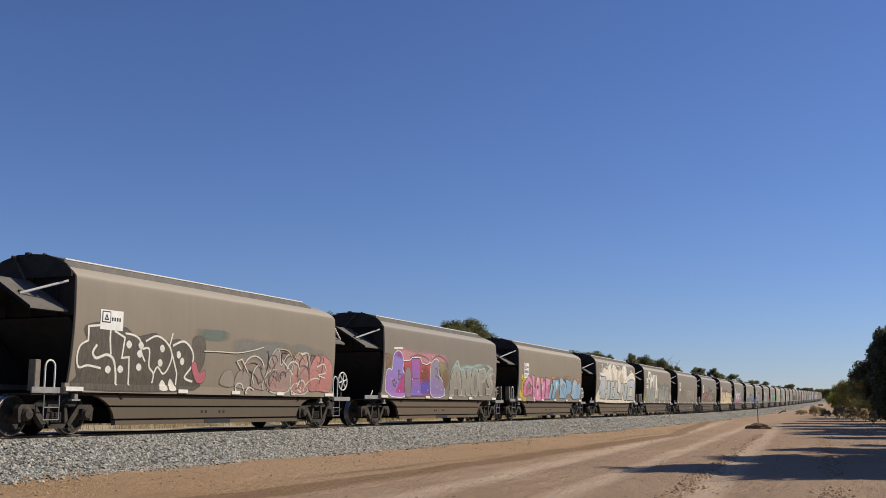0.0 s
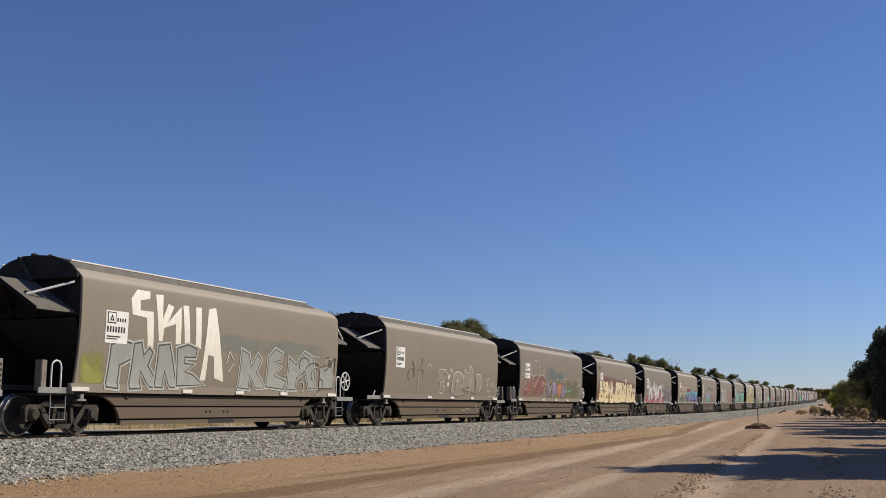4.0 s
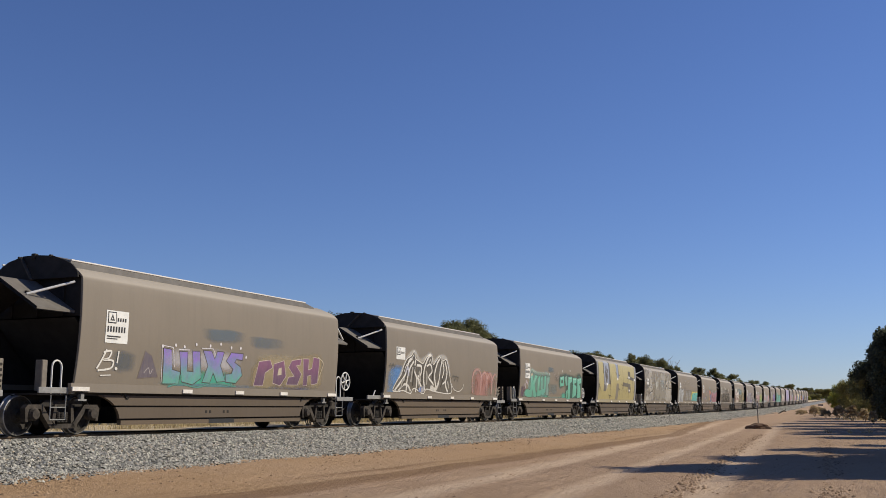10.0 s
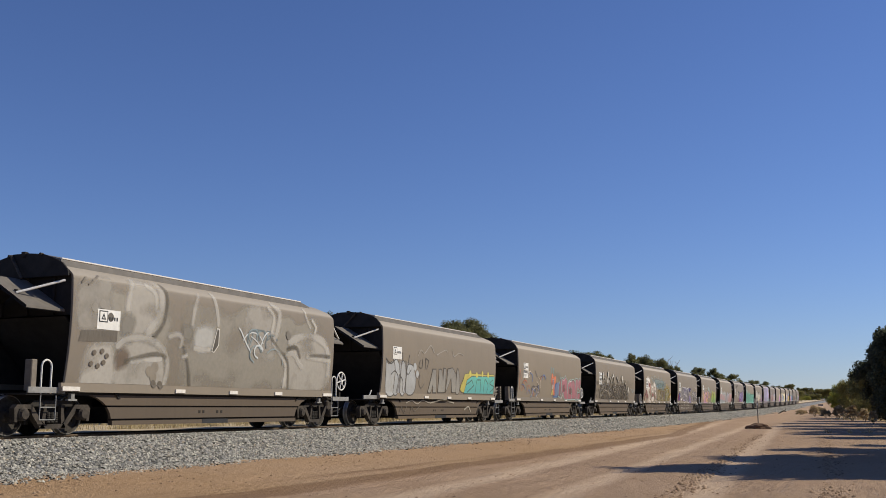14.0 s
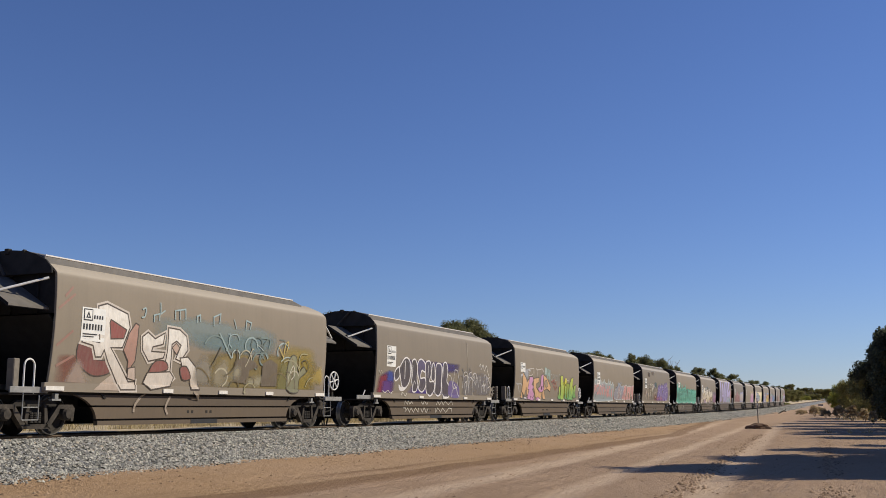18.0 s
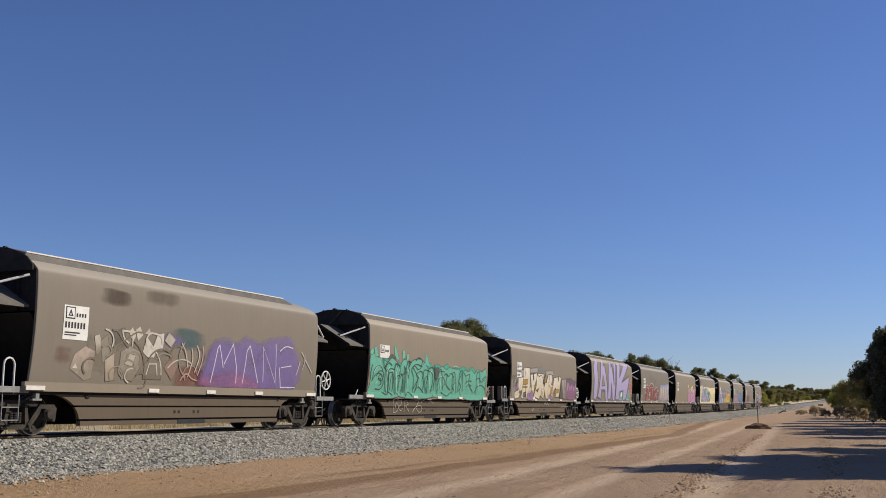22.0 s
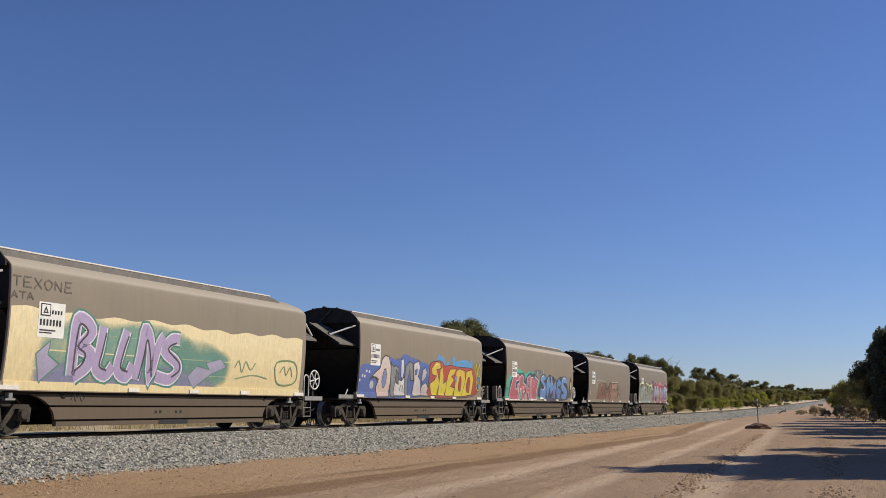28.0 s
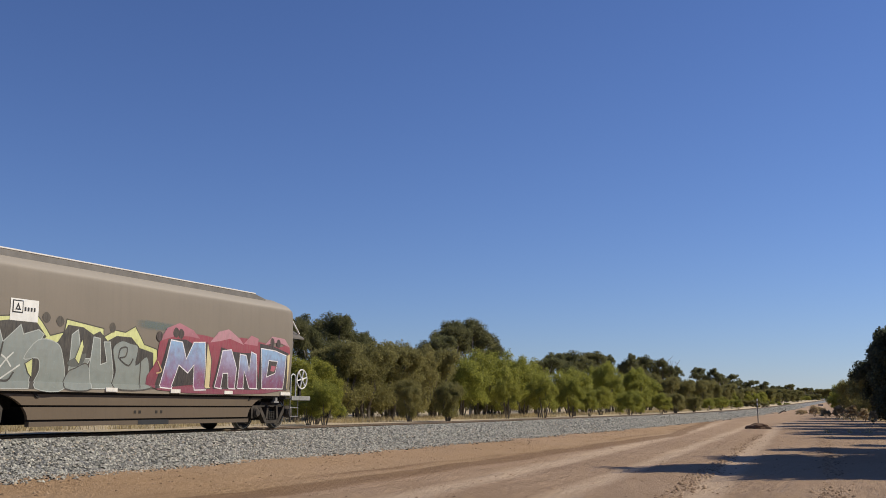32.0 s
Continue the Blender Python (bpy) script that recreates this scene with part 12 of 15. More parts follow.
        shape(n, [(2.13, 1.28), (2.31, 1.93), (2.55, 1.83), (2.87, 1.33)], "5a5262", line="6a5e5a", edge=0.03, curved=False)
        spray(n, [(2.34, 1.41), (2.48, 1.54), (2.57, 1.4), (2.64, 1.51)], 0.03, "a8a0a0")
        cloud(n, 2.67, 6.73, 1.05, 1.55, "55b39a", 0.85, soft=0.6)
        cloud(n, 2.74, 10.65, 1.06, 1.22, "7a90a0", 0.5, soft=0.6, seed=5)
        cloud(n, 2.76, 6.63, 1.45, 2.14, "d0ccd0", 0.6, soft=0.4, seed=2)
        shape(n, [(3.07, 1.17), (2.97, 2.04), (3.28, 2.02), (3.39, 1.53), (3.71, 1.48), (3.71, 1.18)], "8a6cc8", low="58a89c", line="2a2830", edge=0.035, curved=False)
        shape(n, [(3.59, 1.99), (3.93, 1.99), (3.98, 1.51), (4.23, 1.5), (4.11, 2.02), (4.43, 2.03), (4.59, 1.34), (4.27, 1.17), (3.8, 1.24)], "8a6cc8", low="58a89c", line="2a2830", edge=0.035, curved=False)
        shape(n, [(4.56, 2.06), (4.93, 2.06), (5.09, 1.86), (5.18, 2.07), (5.49, 2.06), (5.37, 1.7), (5.67, 1.29), (5.29, 1.26), (5.08, 1.5), (4.99, 1.23), (4.65, 1.24), (4.82, 1.67)], "8a6cc8", low="58a89c", line="2a2830", edge=0.035, curved=False)
        shape(n, [(6.38, 2.06), (5.81, 2.06), (5.6, 1.83), (5.96, 1.62), (5.9, 1.5), (5.63, 1.48), (5.68, 1.27), (6.16, 1.25), (6.42, 1.47), (6.31, 1.69), (6, 1.81), (6.07, 1.89), (6.36, 1.88)], "8a6cc8", low="58a89c", line="2a2830", edge=0.035, curved=False)
        spray(n, [(3.02, 1.18), (2.9, 2.1), (3.34, 2.07), (3.45, 1.58)], 0.025, "e8e4ea", curved=False)
        spray(n, [(3.55, 2.03), (4, 2.04)], 0.025, "e8e4ea", curved=False)
        spray(n, [(4.49, 2.11), (4.98, 2.12), (5.09, 1.98)], 0.025, "e8e4ea", curved=False)
        spray(n, [(3.26, 1.1), (3.74, 1.18), (4.47, 1.11), (5.18, 1.23), (6.18, 1.16)], 0.05, "3f8a80")
        blot(n, 2.93, 2.08, 0.04, "e4e0e4")
        blot(n, 3.43, 2.13, 0.04, "e4e0e4")
        blot(n, 3.78, 2.11, 0.04, "e4e0e4")
        blot(n, 4.26, 2.19, 0.04, "e4e0e4")
        blot(n, 4.85, 2.19, 0.04, "e4e0e4")
        blot(n, 5.31, 2.26, 0.04, "e4e0e4")
        blot(n, 5.79, 2.19, 0.04, "e4e0e4")
        blot(n, 6.23, 2.2, 0.04, "e4e0e4")
        blot(n, 6.52, 1.97, 0.04, "e4e0e4")
        cloud(n, 6.61, 10.81, 1.24, 2.19, "c8bca4", 0.8, soft=0.4, seed=1)
        cloud(n, 6.84, 10.52, 1.06, 1.46, "6a5a80", 0.5, soft=0.6, seed=6)
        mist(n, [(6.89, 1.15), (7.04, 1.9), (7.86, 2.06), (8.71, 2.05), (9.48, 2.18), (10.57, 2.21), (10.73, 1.33), (9.57, 1.2), (8.14, 1.12)], "a89878", 0.7)
        shape(n, [(7.01, 1.2), (7.17, 1.88), (7.74, 1.95), (7.91, 1.74), (7.54, 1.58), (7.49, 1.21)], "7c4470", low="5a3a60", line="d0c0b4", edge=0.025, curved=False)
        shape(n, [(7.99, 1.29), (7.94, 1.84), (8.48, 1.96), (8.66, 1.51), (8.4, 1.23)], "7c4470", low="5a3a60", line="d0c0b4", edge=0.025, curved=False)
        shape(n, [(8.72, 1.26), (8.81, 1.49), (9.12, 1.52), (8.75, 1.77), (8.91, 1.98), (9.45, 2.05), (9.42, 1.87), (9.18, 1.84), (9.53, 1.6), (9.35, 1.27)], "7c4470", low="5a3a60", line="d0c0b4", edge=0.025, curved=False)
        shape(n, [(9.68, 1.25), (9.55, 2.06), (9.9, 2.07), (9.9, 1.74), (10.1, 1.79), (10.16, 2.14), (10.53, 2.1), (10.52, 1.34), (10.16, 1.29), (10.09, 1.58), (9.89, 1.55), (9.91, 1.26)], "7c4470", low="5a3a60", line="d0c0b4", edge=0.025, curved=False)
        shape(n, [(8.19, 1.52), (8.22, 1.72), (8.37, 1.75), (8.41, 1.55)], "c8bca4", curved=False, fade=0.1)
        spray(n, [(10.42, 2.15), (10.77, 1.98), (10.66, 1.68), (10.55, 1.43)], 0.04, "c8bca4")
        spray(n, [(0.72, 1.46), (0.85, 1.66), (0.98, 1.9)], 0.07, "ece8e0")
        spray(n, [(0.88, 1.83), (1.13, 1.87), (1.07, 1.71), (0.91, 1.66), (1.22, 1.65), (1.17, 1.48), (0.76, 1.42)], 0.065, "ece8e0")
        spray(n, [(1.38, 1.88), (1.36, 1.6)], 0.06, "ece8e0")
        blot(n, 1.35, 1.48, 0.04, "ece8e0")
        spray(n, [(0.86, 1.31), (1.2, 1.33)], 0.035, "ece8e0")
    elif n == 22:
        cloud(n, 1.84, 3.23, 2.82, 3.33, "54463a", 0.75, soft=0.1)
        cloud(n, 3.34, 5.07, 2.98, 3.45, "64564a", 0.55, seed=3)
        cloud(n, 0.54, 1.46, 1.46, 1.97, "7a4e44", 0.5)
        cloud(n, 4.24, 6.16, 1.94, 2.63, "4f6c70", 0.65, soft=0.2)
        cloud(n, 4.01, 5.25, 1.99, 2.43, "8a7aa8", 0.45, seed=2)
        cloud(n, 4.43, 6.52, 1.13, 1.72, "8a5a50", 0.6, seed=5)
        cloud(n, 1.28, 5.05, 1.21, 2.15, "988c7c", 0.5, seed=7)
        shape(n, [(1.21, 1.43), (1.31, 1.75), (1.62, 1.94), (1.94, 1.84), (1.9, 1.24), (1.71, 1.18)], "b8a498", low="8e8474", line="6a6056", edge=0.02, curved=False)
        shape(n, [(1.29, 1.45), (1.37, 1.55), (1.45, 1.44)], "d0c8ba", curved=False, fade=0.1)
        shape(n, [(2.46, 2.33), (2.85, 2.44), (2.94, 2.01), (2.63, 1.86)], "4f4a42", curved=False, fade=0.15)
        shape(n, [(1.61, 2.17), (1.77, 2.21), (1.87, 1.95), (1.69, 1.88)], "6a6458", curved=False, fade=0.15)
        shape(n, [(1.86, 2.18), (2.02, 2.23), (2.18, 1.92), (1.98, 1.75)], "c4bcae", low="a89c8c", line="5a5046", edge=0.02, curved=False)
        shape(n, [(2.07, 2.08), (2.27, 2.23), (2.42, 1.83), (2.21, 1.58)], "8a8274", line="5a5046", edge=0.02, curved=False)
        shape(n, [(2.27, 1.66), (2.56, 1.84), (2.65, 1.21), (2.37, 1.18)], "b8aa98", low="9a8a78", line="5a5046", edge=0.025, curved=False)
        shape(n, [(2.77, 1.46), (2.77, 1.88), (3.06, 2.02), (3.44, 1.9), (3.48, 1.53), (3.27, 1.2), (2.96, 1.25)], "9c9284", low="7c7264", line="4f463c", edge=0.025, curved=False)
        shape(n, [(2.92, 1.59), (3.09, 1.84), (3.3, 1.81), (3.2, 1.54)], "b8b0a2", line="4f463c", edge=0.02, curved=False)
        shape(n, [(3.52, 1.9), (3.63, 2.28), (3.89, 2.06), (4.02, 2.36), (4.27, 2.4), (4.26, 1.96), (4, 1.94), (3.94, 1.73), (3.69, 1.79)], "cfc9bd", line="5a5046", edge=0.025, curved=False)
        shape(n, [(2.99, 2.34), (3.1, 2.46), (3.24, 2.27), (3.14, 2.12)], "c9c1b3", curved=False, fade=0.1)
        shape(n, [(3.22, 2.41), (3.37, 2.49), (3.48, 2.29), (3.31, 2.15)], "c9c1b3", curved=False, fade=0.1)
        shape(n, [(3.54, 2.33), (3.69, 2.47), (3.8, 2.31)], "bcb4a8", curved=False, fade=0.1)
        shape(n, [(3.63, 1.27), (3.64, 1.64), (3.87, 1.79), (4.28, 1.66), (4.3, 1.27)], "7a7264", low="6a6256", line="4f463c", edge=0.025, curved=False)
        spray(n, [(3.73, 1.36), (3.8, 1.63), (4.06, 1.64), (4.14, 1.37)], 0.035, "d6d0c4", curved=False)
        shape(n, [(4.29, 2.21), (4.44, 2.43), (4.72, 2.26), (4.55, 2.06)], "b4aca0", line="5a5046", edge=0.02, curved=False)
        shape(n, [(4.36, 1.56), (4.64, 1.91), (4.86, 1.58), (4.7, 1.26)], "8a6a60", curved=False, fade=0.2)
        filigree(n, 1.6, 5.6, 1.15, 2.1, ("6a6052", "c9c1b2", "8a8072"), 22, 2)
        spray(n, [(4.95, 2.2), (5.14, 1.98), (5.28, 1.6)], 0.05, "c9b8a4")
        spray(n, [(5.37, 2.1), (5.45, 1.8), (5.32, 1.36)], 0.05, "c9b8a4")
        spray(n, [(5.58, 2.16), (5.72, 1.92), (5.58, 1.48)], 0.05, "d0bcb0")
        spray(n, [(5.83, 2.17), (5.86, 1.82), (5.71, 1.41)], 0.05, "c9a8a8")
        spray(n, [(5.03, 1.26), (5.24, 1.44), (5.51, 1.32), (5.74, 1.28)], 0.05, "c0988c")
        cloud(n, 5.55, 10.9, 1.12, 2.46, "8a7aac", 0.6, soft=0.3)
        cloud(n, 5.5, 10.94, 1.02, 1.55, "9a78ac", 0.6, soft=0.5, seed=4)
        mist(n, [(6.18, 1.13), (6.24, 2.22), (6.64, 2.47), (7.4, 2.4), (7.72, 2.56), (8.33, 2.41), (9.16, 2.58), (10.26, 2.55), (10.55, 1.14)], "8c7ab2", 0.63)
        mist(n, [(5.97, 1.09), (6.03, 1.42), (7.61, 1.54), (8.56, 1.11)], "b07aa0", 0.6)
        spray(n, [(6.3, 1.23), (6.48, 2.14), (6.56, 2.23), (6.79, 1.65)], 0.045, "dcd4e4", curved=False)
        spray(n, [(6.81, 1.74), (7.17, 2.29), (7.4, 1.67), (7.45, 1.25)], 0.045, "dcd4e4", curved=False)
        spray(n, [(7.76, 1.26), (7.84, 2.14), (7.97, 2.29), (8.52, 1.28)], 0.045, "dcd4e4", curved=False)
        spray(n, [(8.77, 1.31), (8.62, 2.3), (9.41, 1.3), (9.29, 2.41)], 0.045, "dcd4e4", curved=False)
        spray(n, [(9.52, 2.22), (9.84, 2.37), (10.23, 2.34)], 0.045, "dcd4e4")
        spray(n, [(9.54, 1.75), (9.72, 1.18), (10.53, 1.19)], 0.045, "dcd4e4", curved=False)
        spray(n, [(9.64, 1.75), (10.2, 1.82)], 0.04, "dcd4e4", curved=False)
        spray(n, [(10.73, 2.26), (11.02, 1.99), (11.41, 1.66)], 0.04, "d0c6c8")
        spray(n, [(10.67, 1.97), (10.6, 1.76), (10.5, 1.55)], 0.04, "d0c6c8")
        spray(n, [(10.94, 2.17), (10.93, 1.93), (10.81, 1.72)], 0.04, "c8bcc0")
    elif n == 12:
        cloud(n, 4.46, 6.17, 2.37, 2.77, "6b7f88", 0.55, soft=0.15)
        cloud(n, 0.17, 1.16, 1.01, 1.71, "6d5a6a", 0.6)
        cloud(n, 0.56, 5.49, 1.02, 1.45, "62b8a2", 0.85, soft=0.6)
        cloud(n, 6.72, 11.55, 1.04, 1.45, "62b8a2", 0.75, soft=0.6, seed=3)
        cloud(n, 0.8, 11.55, 1, 1.18, "7ab0a4", 0.4, soft=0.6, seed=5)
        blot(n, 0.89, 1.74, 0.08, "b5a8b0")
        blot(n, 1.02, 1.62, 0.08, "b5a8b0")
        blot(n, 1.09, 1.88, 0.08, "b5a8b0")
        blot(n, 1.25, 1.81, 0.08, "b5a8b0")
        mist(n, [(1.47, 1.56), (1.65, 2.25), (1.91, 2.49), (2.46, 2.37), (3.33, 2.34), (4.35, 2.38), (5.05, 2.27)], "b8d0c8", 0.55, width=0.14)
        mist(n, [(1.55, 2.15), (1.89, 2.46), (2.25, 2.33), (2.93, 2.34), (4.06, 2.36), (4.99, 2.3), (5.01, 1.82), (4.65, 1.15), (1.09, 1.1), (0.88, 1.39), (1.48, 1.59)], "7a988e", 0.75)
        shape(n, [(1.77, 1.49), (1.73, 2.22), (1.92, 2.38), (2.13, 2.26), (2.1, 1.91), (2.51, 2.26), (2.9, 2.21), (2.46, 1.75), (2.92, 1.15), (2.46, 1.12), (2.13, 1.51), (2.13, 1.13), (1.56, 1.12), (1.08, 1.16), (0.85, 1.35), (1.12, 1.51), (1.48, 1.52)], "62bca4", low="52aa92", line="1a2422", edge=0.04, curved=False)
        shape(n, [(1.78, 2.21), (1.92, 2.36), (2.09, 2.26), (1.91, 2.14)], "c9b098", curved=False, fade=0.1)
        shape(n, [(2.88, 2.02), (3.16, 2.24), (3.37, 2.14), (3.24, 1.49), (3.63, 1.53), (3.74, 1.22), (3.01, 1.15)], "62bca4", low="52aa92", line="1a2422", edge=0.04, curved=False)
        shape(n, [(3.46, 2.14), (3.74, 2.25), (3.85, 1.6), (4.08, 1.58), (4.07, 2.24), (4.35, 2.27), (4.4, 1.41), (3.98, 1.2), (3.66, 1.3)], "62bca4", low="5aa898", line="1a2422", edge=0.04, curved=False)
        shape(n, [(4.54, 1.24), (4.42, 2.16), (5, 2.22), (5.01, 1.94), (4.77, 1.78), (4.97, 1.25)], "74a89c", low="7a9a94", line="1a2422", edge=0.03, curved=False)
        spray(n, [(1.83, 2.14), (1.83, 1.63)], 0.035, "d8ece4", curved=False)
        spray(n, [(2.65, 2.16), (2.28, 1.81)], 0.035, "d8ece4", curved=False)
        spray(n, [(3.09, 2.1), (3.05, 1.54)], 0.035, "d8ece4", curved=False)
        spray(n, [(3.62, 2.13), (3.72, 1.56)], 0.03, "d8ece4", curved=False)
        cloud(n, 4.55, 6.92, 1.23, 1.92, "808a88", 0.55)
        spray(n, [(5.87, 2.38), (6.23, 2.06), (6.1, 2.46), (6.44, 2.13), (6.59, 2.52), (6.58, 2.07)], 0.03, "c4bcb4")
        spray(n, [(5.95, 2.35), (6.34, 2.03), (6.19, 2.4), (6.53, 2.07), (6.69, 2.43)], 0.035, "3a3430")
        blot(n, 4.99, 2.36, 0.07, "c8ccc8")
        blot(n, 7.42, 2.6, 0.07, "c8ccc8")
        blot(n, 8.97, 2.67, 0.07, "c8ccc8")
        mist(n, [(6.9, 1.68), (6.87, 2.33), (8.35, 2.48), (9.38, 2.42), (11.43, 2.48), (11.55, 1.15), (8.41, 1.06), (8.08, 1.68)], "4a6a60", 0.75)
        shape(n, [(7.01, 1.73), (6.98, 2.27), (7.74, 2.33), (7.82, 1.79)], "6cc2ac", low="5cb49c", line="16211f", edge=0.035, curved=False)
        shape(n, [(7.23, 1.93), (7.24, 2.11), (7.53, 2.14), (7.55, 1.94)], "2c3834", curved=False, fade=0.05)
        shape(n, [(7.87, 2.28), (8.35, 2.39), (8.49, 1.83), (8.18, 1.79)], "7a9a92", low="5cb49c", line="16211f", edge=0.035, curved=False)
        shape(n, [(8.62, 1.8), (8.61, 2.31), (9.39, 2.35), (9.36, 2.05), (9.04, 1.95), (9.16, 1.11), (8.73, 1.07)], "6cc2ac", low="5cb49c", line="16211f", edge=0.035, curved=False)
        shape(n, [(9.53, 2.29), (10.35, 2.29), (10.32, 2.01), (9.84, 1.95), (10.39, 1.8), (10.39, 1.3), (9.68, 1.12)], "6cc2ac", low="5cb49c", line="16211f", edge=0.035, curved=False)
        shape(n, [(10.5, 2.25), (11.37, 2.33), (11.4, 2.02), (10.97, 1.96), (11.27, 1.68), (11.47, 1.18), (10.72, 1.13)], "6cc2ac", low="5cb49c", line="16211f", edge=0.035, curved=False)
        shape(n, [(8.34, 1.1), (8.3, 1.51), (8.59, 1.63), (8.66, 1.07)], "5cb49c", low="52a890", line="16211f", edge=0.03, curved=False)
        spray(n, [(7.05, 2.19), (7.63, 2.24)], 0.028, "d8ece4", curved=False)
        spray(n, [(8.75, 2.21), (9.27, 2.26)], 0.028, "d8ece4", curved=False)
        spray(n, [(9.67, 2.19), (10.22, 2.2)], 0.028, "d8ece4", curved=False)
        spray(n, [(10.65, 2.16), (11.23, 2.23)], 0.028, "d8ece4", curved=False)
    elif n == 25:
        cloud(n, 1.47, 2.39, 2.07, 2.43, "b8b2ac", 0.6, soft=0.1)
        cloud(n, 0.27, 0.76, 1.43, 2.48, "7ab0ac", 0.4, seed=3)
        shape(n, [(7.88, 1.14), (7.8, 1.68), (8.63, 1.76), (9.13, 1.73), (9.07, 1.19)], "3f9a9c", low="4aa8a4", line="ece8e4", edge=0.03, curved=False)
        shape(n, [(8.03, 1.39), (8.33, 1.67), (8.6, 1.49), (8.39, 1.29)], "ece8e4", curved=False, fade=0.05)
        shape(n, [(8.64, 1.71), (9.3, 1.78), (9.13, 1.51), (8.77, 1.52)], "a8483c", curved=False, fade=0.1)
        shape(n, [(9.79, 1.13), (10.28, 1.79), (10.78, 1.71), (10.86, 1.14)], "3f9a9c", low="4aa8a4", line="ece8e4", edge=0.03, curved=False)
        shape(n, [(10.55, 1.88), (10.8, 2.25), (11.54, 2.24), (11.55, 1.39), (11.07, 1.3), (10.72, 1.53)], "a8544c", low="b06a60", line="e0d6d0", edge=0.03, curved=False)
        shape(n, [(10.5, 2.26), (10.98, 2.52), (11.45, 2.39), (11.21, 2.25)], "b86a60", line="e0d6d0", edge=0.025, curved=False)
        spray(n, [(10.78, 2.04), (11.39, 2.04), (11.37, 1.81), (10.91, 1.82), (10.91, 1.58), (11.47, 1.55)], 0.03, "e0d6d0", curved=False)
        shape(n, [(5.04, 1.3), (5.39, 1.61), (5.63, 1.3)], "2f58b4", curved=False, fade=0.1)
        shape(n, [(4.13, 1.96), (4.26, 2.13), (4.44, 1.81)], "3f9a8c", curved=False, fade=0.1)
        shape(n, [(1.04, 3.55), (1.71, 3.55), (1.53, 3.06), (1.66, 2.54), (1.65, 1.27), (1.34, 0.98), (0.6, 1.13), (0.62, 2.32), (0.44, 3.15)], "56515c", curved=False, fade=0.05)
        shape(n, [(2.49, 3.55), (3.22, 3.55), (3.01, 3.29), (3.47, 3.42), (4.65, 1.02), (3.79, 1.01), (3.5, 1.6), (2.7, 1.61), (2.67, 1.01), (1.71, 1.23), (2.16, 2.44), (2.24, 2.93)], "56515c", curved=False, fade=0.05)
        shape(n, [(4.63, 3.55), (5.46, 3.55), (5.27, 3.31), (5.57, 3.5), (5.87, 2.56), (5.91, 3.55), (6.9, 3.55), (6.49, 2.76), (6.51, 1), (5.78, 0.99), (5.25, 2), (5.34, 1.05), (4.38, 1.14), (4.28, 2.6)], "56515c", curved=False, fade=0.05)
        shape(n, [(7, 3.55), (8.16, 3.55), (7.72, 2.86), (9.04, 3.55), (10.84, 3.55), (8.63, 2.48), (10.67, 2.87), (10.6, 2.27), (9.84, 1.05), (8.78, 0.99), (8.69, 1.69), (7.86, 1.61), (7.8, 1.02), (6.53, 1.07), (6.62, 2.54)], "56515c", curved=False, fade=0.05)
        shape(n, [(1.07, 3.55), (1.64, 3.55), (1.42, 3.05), (1.56, 2.53), (1.53, 1.32), (1.25, 1.09), (0.71, 1.21), (0.72, 2.33), (0.54, 3.12)], "b2a8d6", low="aaa0ca", curved=False, fade=0.03)
        shape(n, [(2.57, 3.55), (3.09, 3.55), (2.89, 3.16), (3.34, 3.28), (4.42, 1.1), (3.89, 1.09), (3.58, 1.75), (2.56, 1.74), (2.52, 1.14), (1.83, 1.31), (2.27, 2.45), (2.35, 2.94)], "b2a8d6", low="aaa0ca", curved=False, fade=0.03)
        shape(n, [(4.65, 3.51), (5.14, 3.52), (5.13, 3.16), (5.38, 3.27), (5.93, 2.03), (6.1, 2.06), (5.95, 3.47), (6.59, 3.55), (6.34, 2.75), (6.33, 1.09), (5.86, 1.08), (5.26, 2.24), (5.19, 2.23), (5.18, 1.13), (4.5, 1.2), (4.41, 2.61)], "b2a8d6", low="aaa0ca", curved=False, fade=0.03)
        shape(n, [(7.01, 3.55), (7.84, 3.55), (7.52, 2.58), (7.69, 2.59), (9.06, 3.55), (10.45, 3.55), (8.21, 2.32), (8.26, 2.25), (10.47, 2.7), (10.4, 2.31), (9.66, 1.17), (8.91, 1.11), (8.85, 1.79), (7.68, 1.7), (7.64, 1.14), (6.65, 1.16), (6.77, 2.55)], "b2a8d6", low="aaa0ca", curved=False, fade=0.03)
        shape(n, [(2.56, 1.92), (2.88, 2.77), (3.53, 1.97)], "56515c", curved=False, fade=0.05)
        shape(n, [(2.72, 2.01), (2.9, 2.57), (3.34, 2.04)], "8f816c", curved=False, fade=0.05)
        spray(n, [(0.72, 0.97), (10.66, 1.01)], 0.1, "a8a0b8", curved=False, fade=0.3)
    elif n == 11:
        cloud(n, 0.05, 1.79, 1.17, 2.26, "5f8ac0", 0.85, soft=0.35)
        cloud(n, 0.15, 1.14, 1.16, 2.03, "7fa0c8", 0.5, seed=2)
        spray(n, [(0.34, 2), (0.42, 2.16), (0.56, 2), (0.64, 2.19), (0.77, 2.05), (0.84, 2.17)], 0.03, "4a4c48")
        spray(n, [(0.27, 2.07), (0.54, 2.11), (0.82, 2.09)], 0.03, "4a4c48")
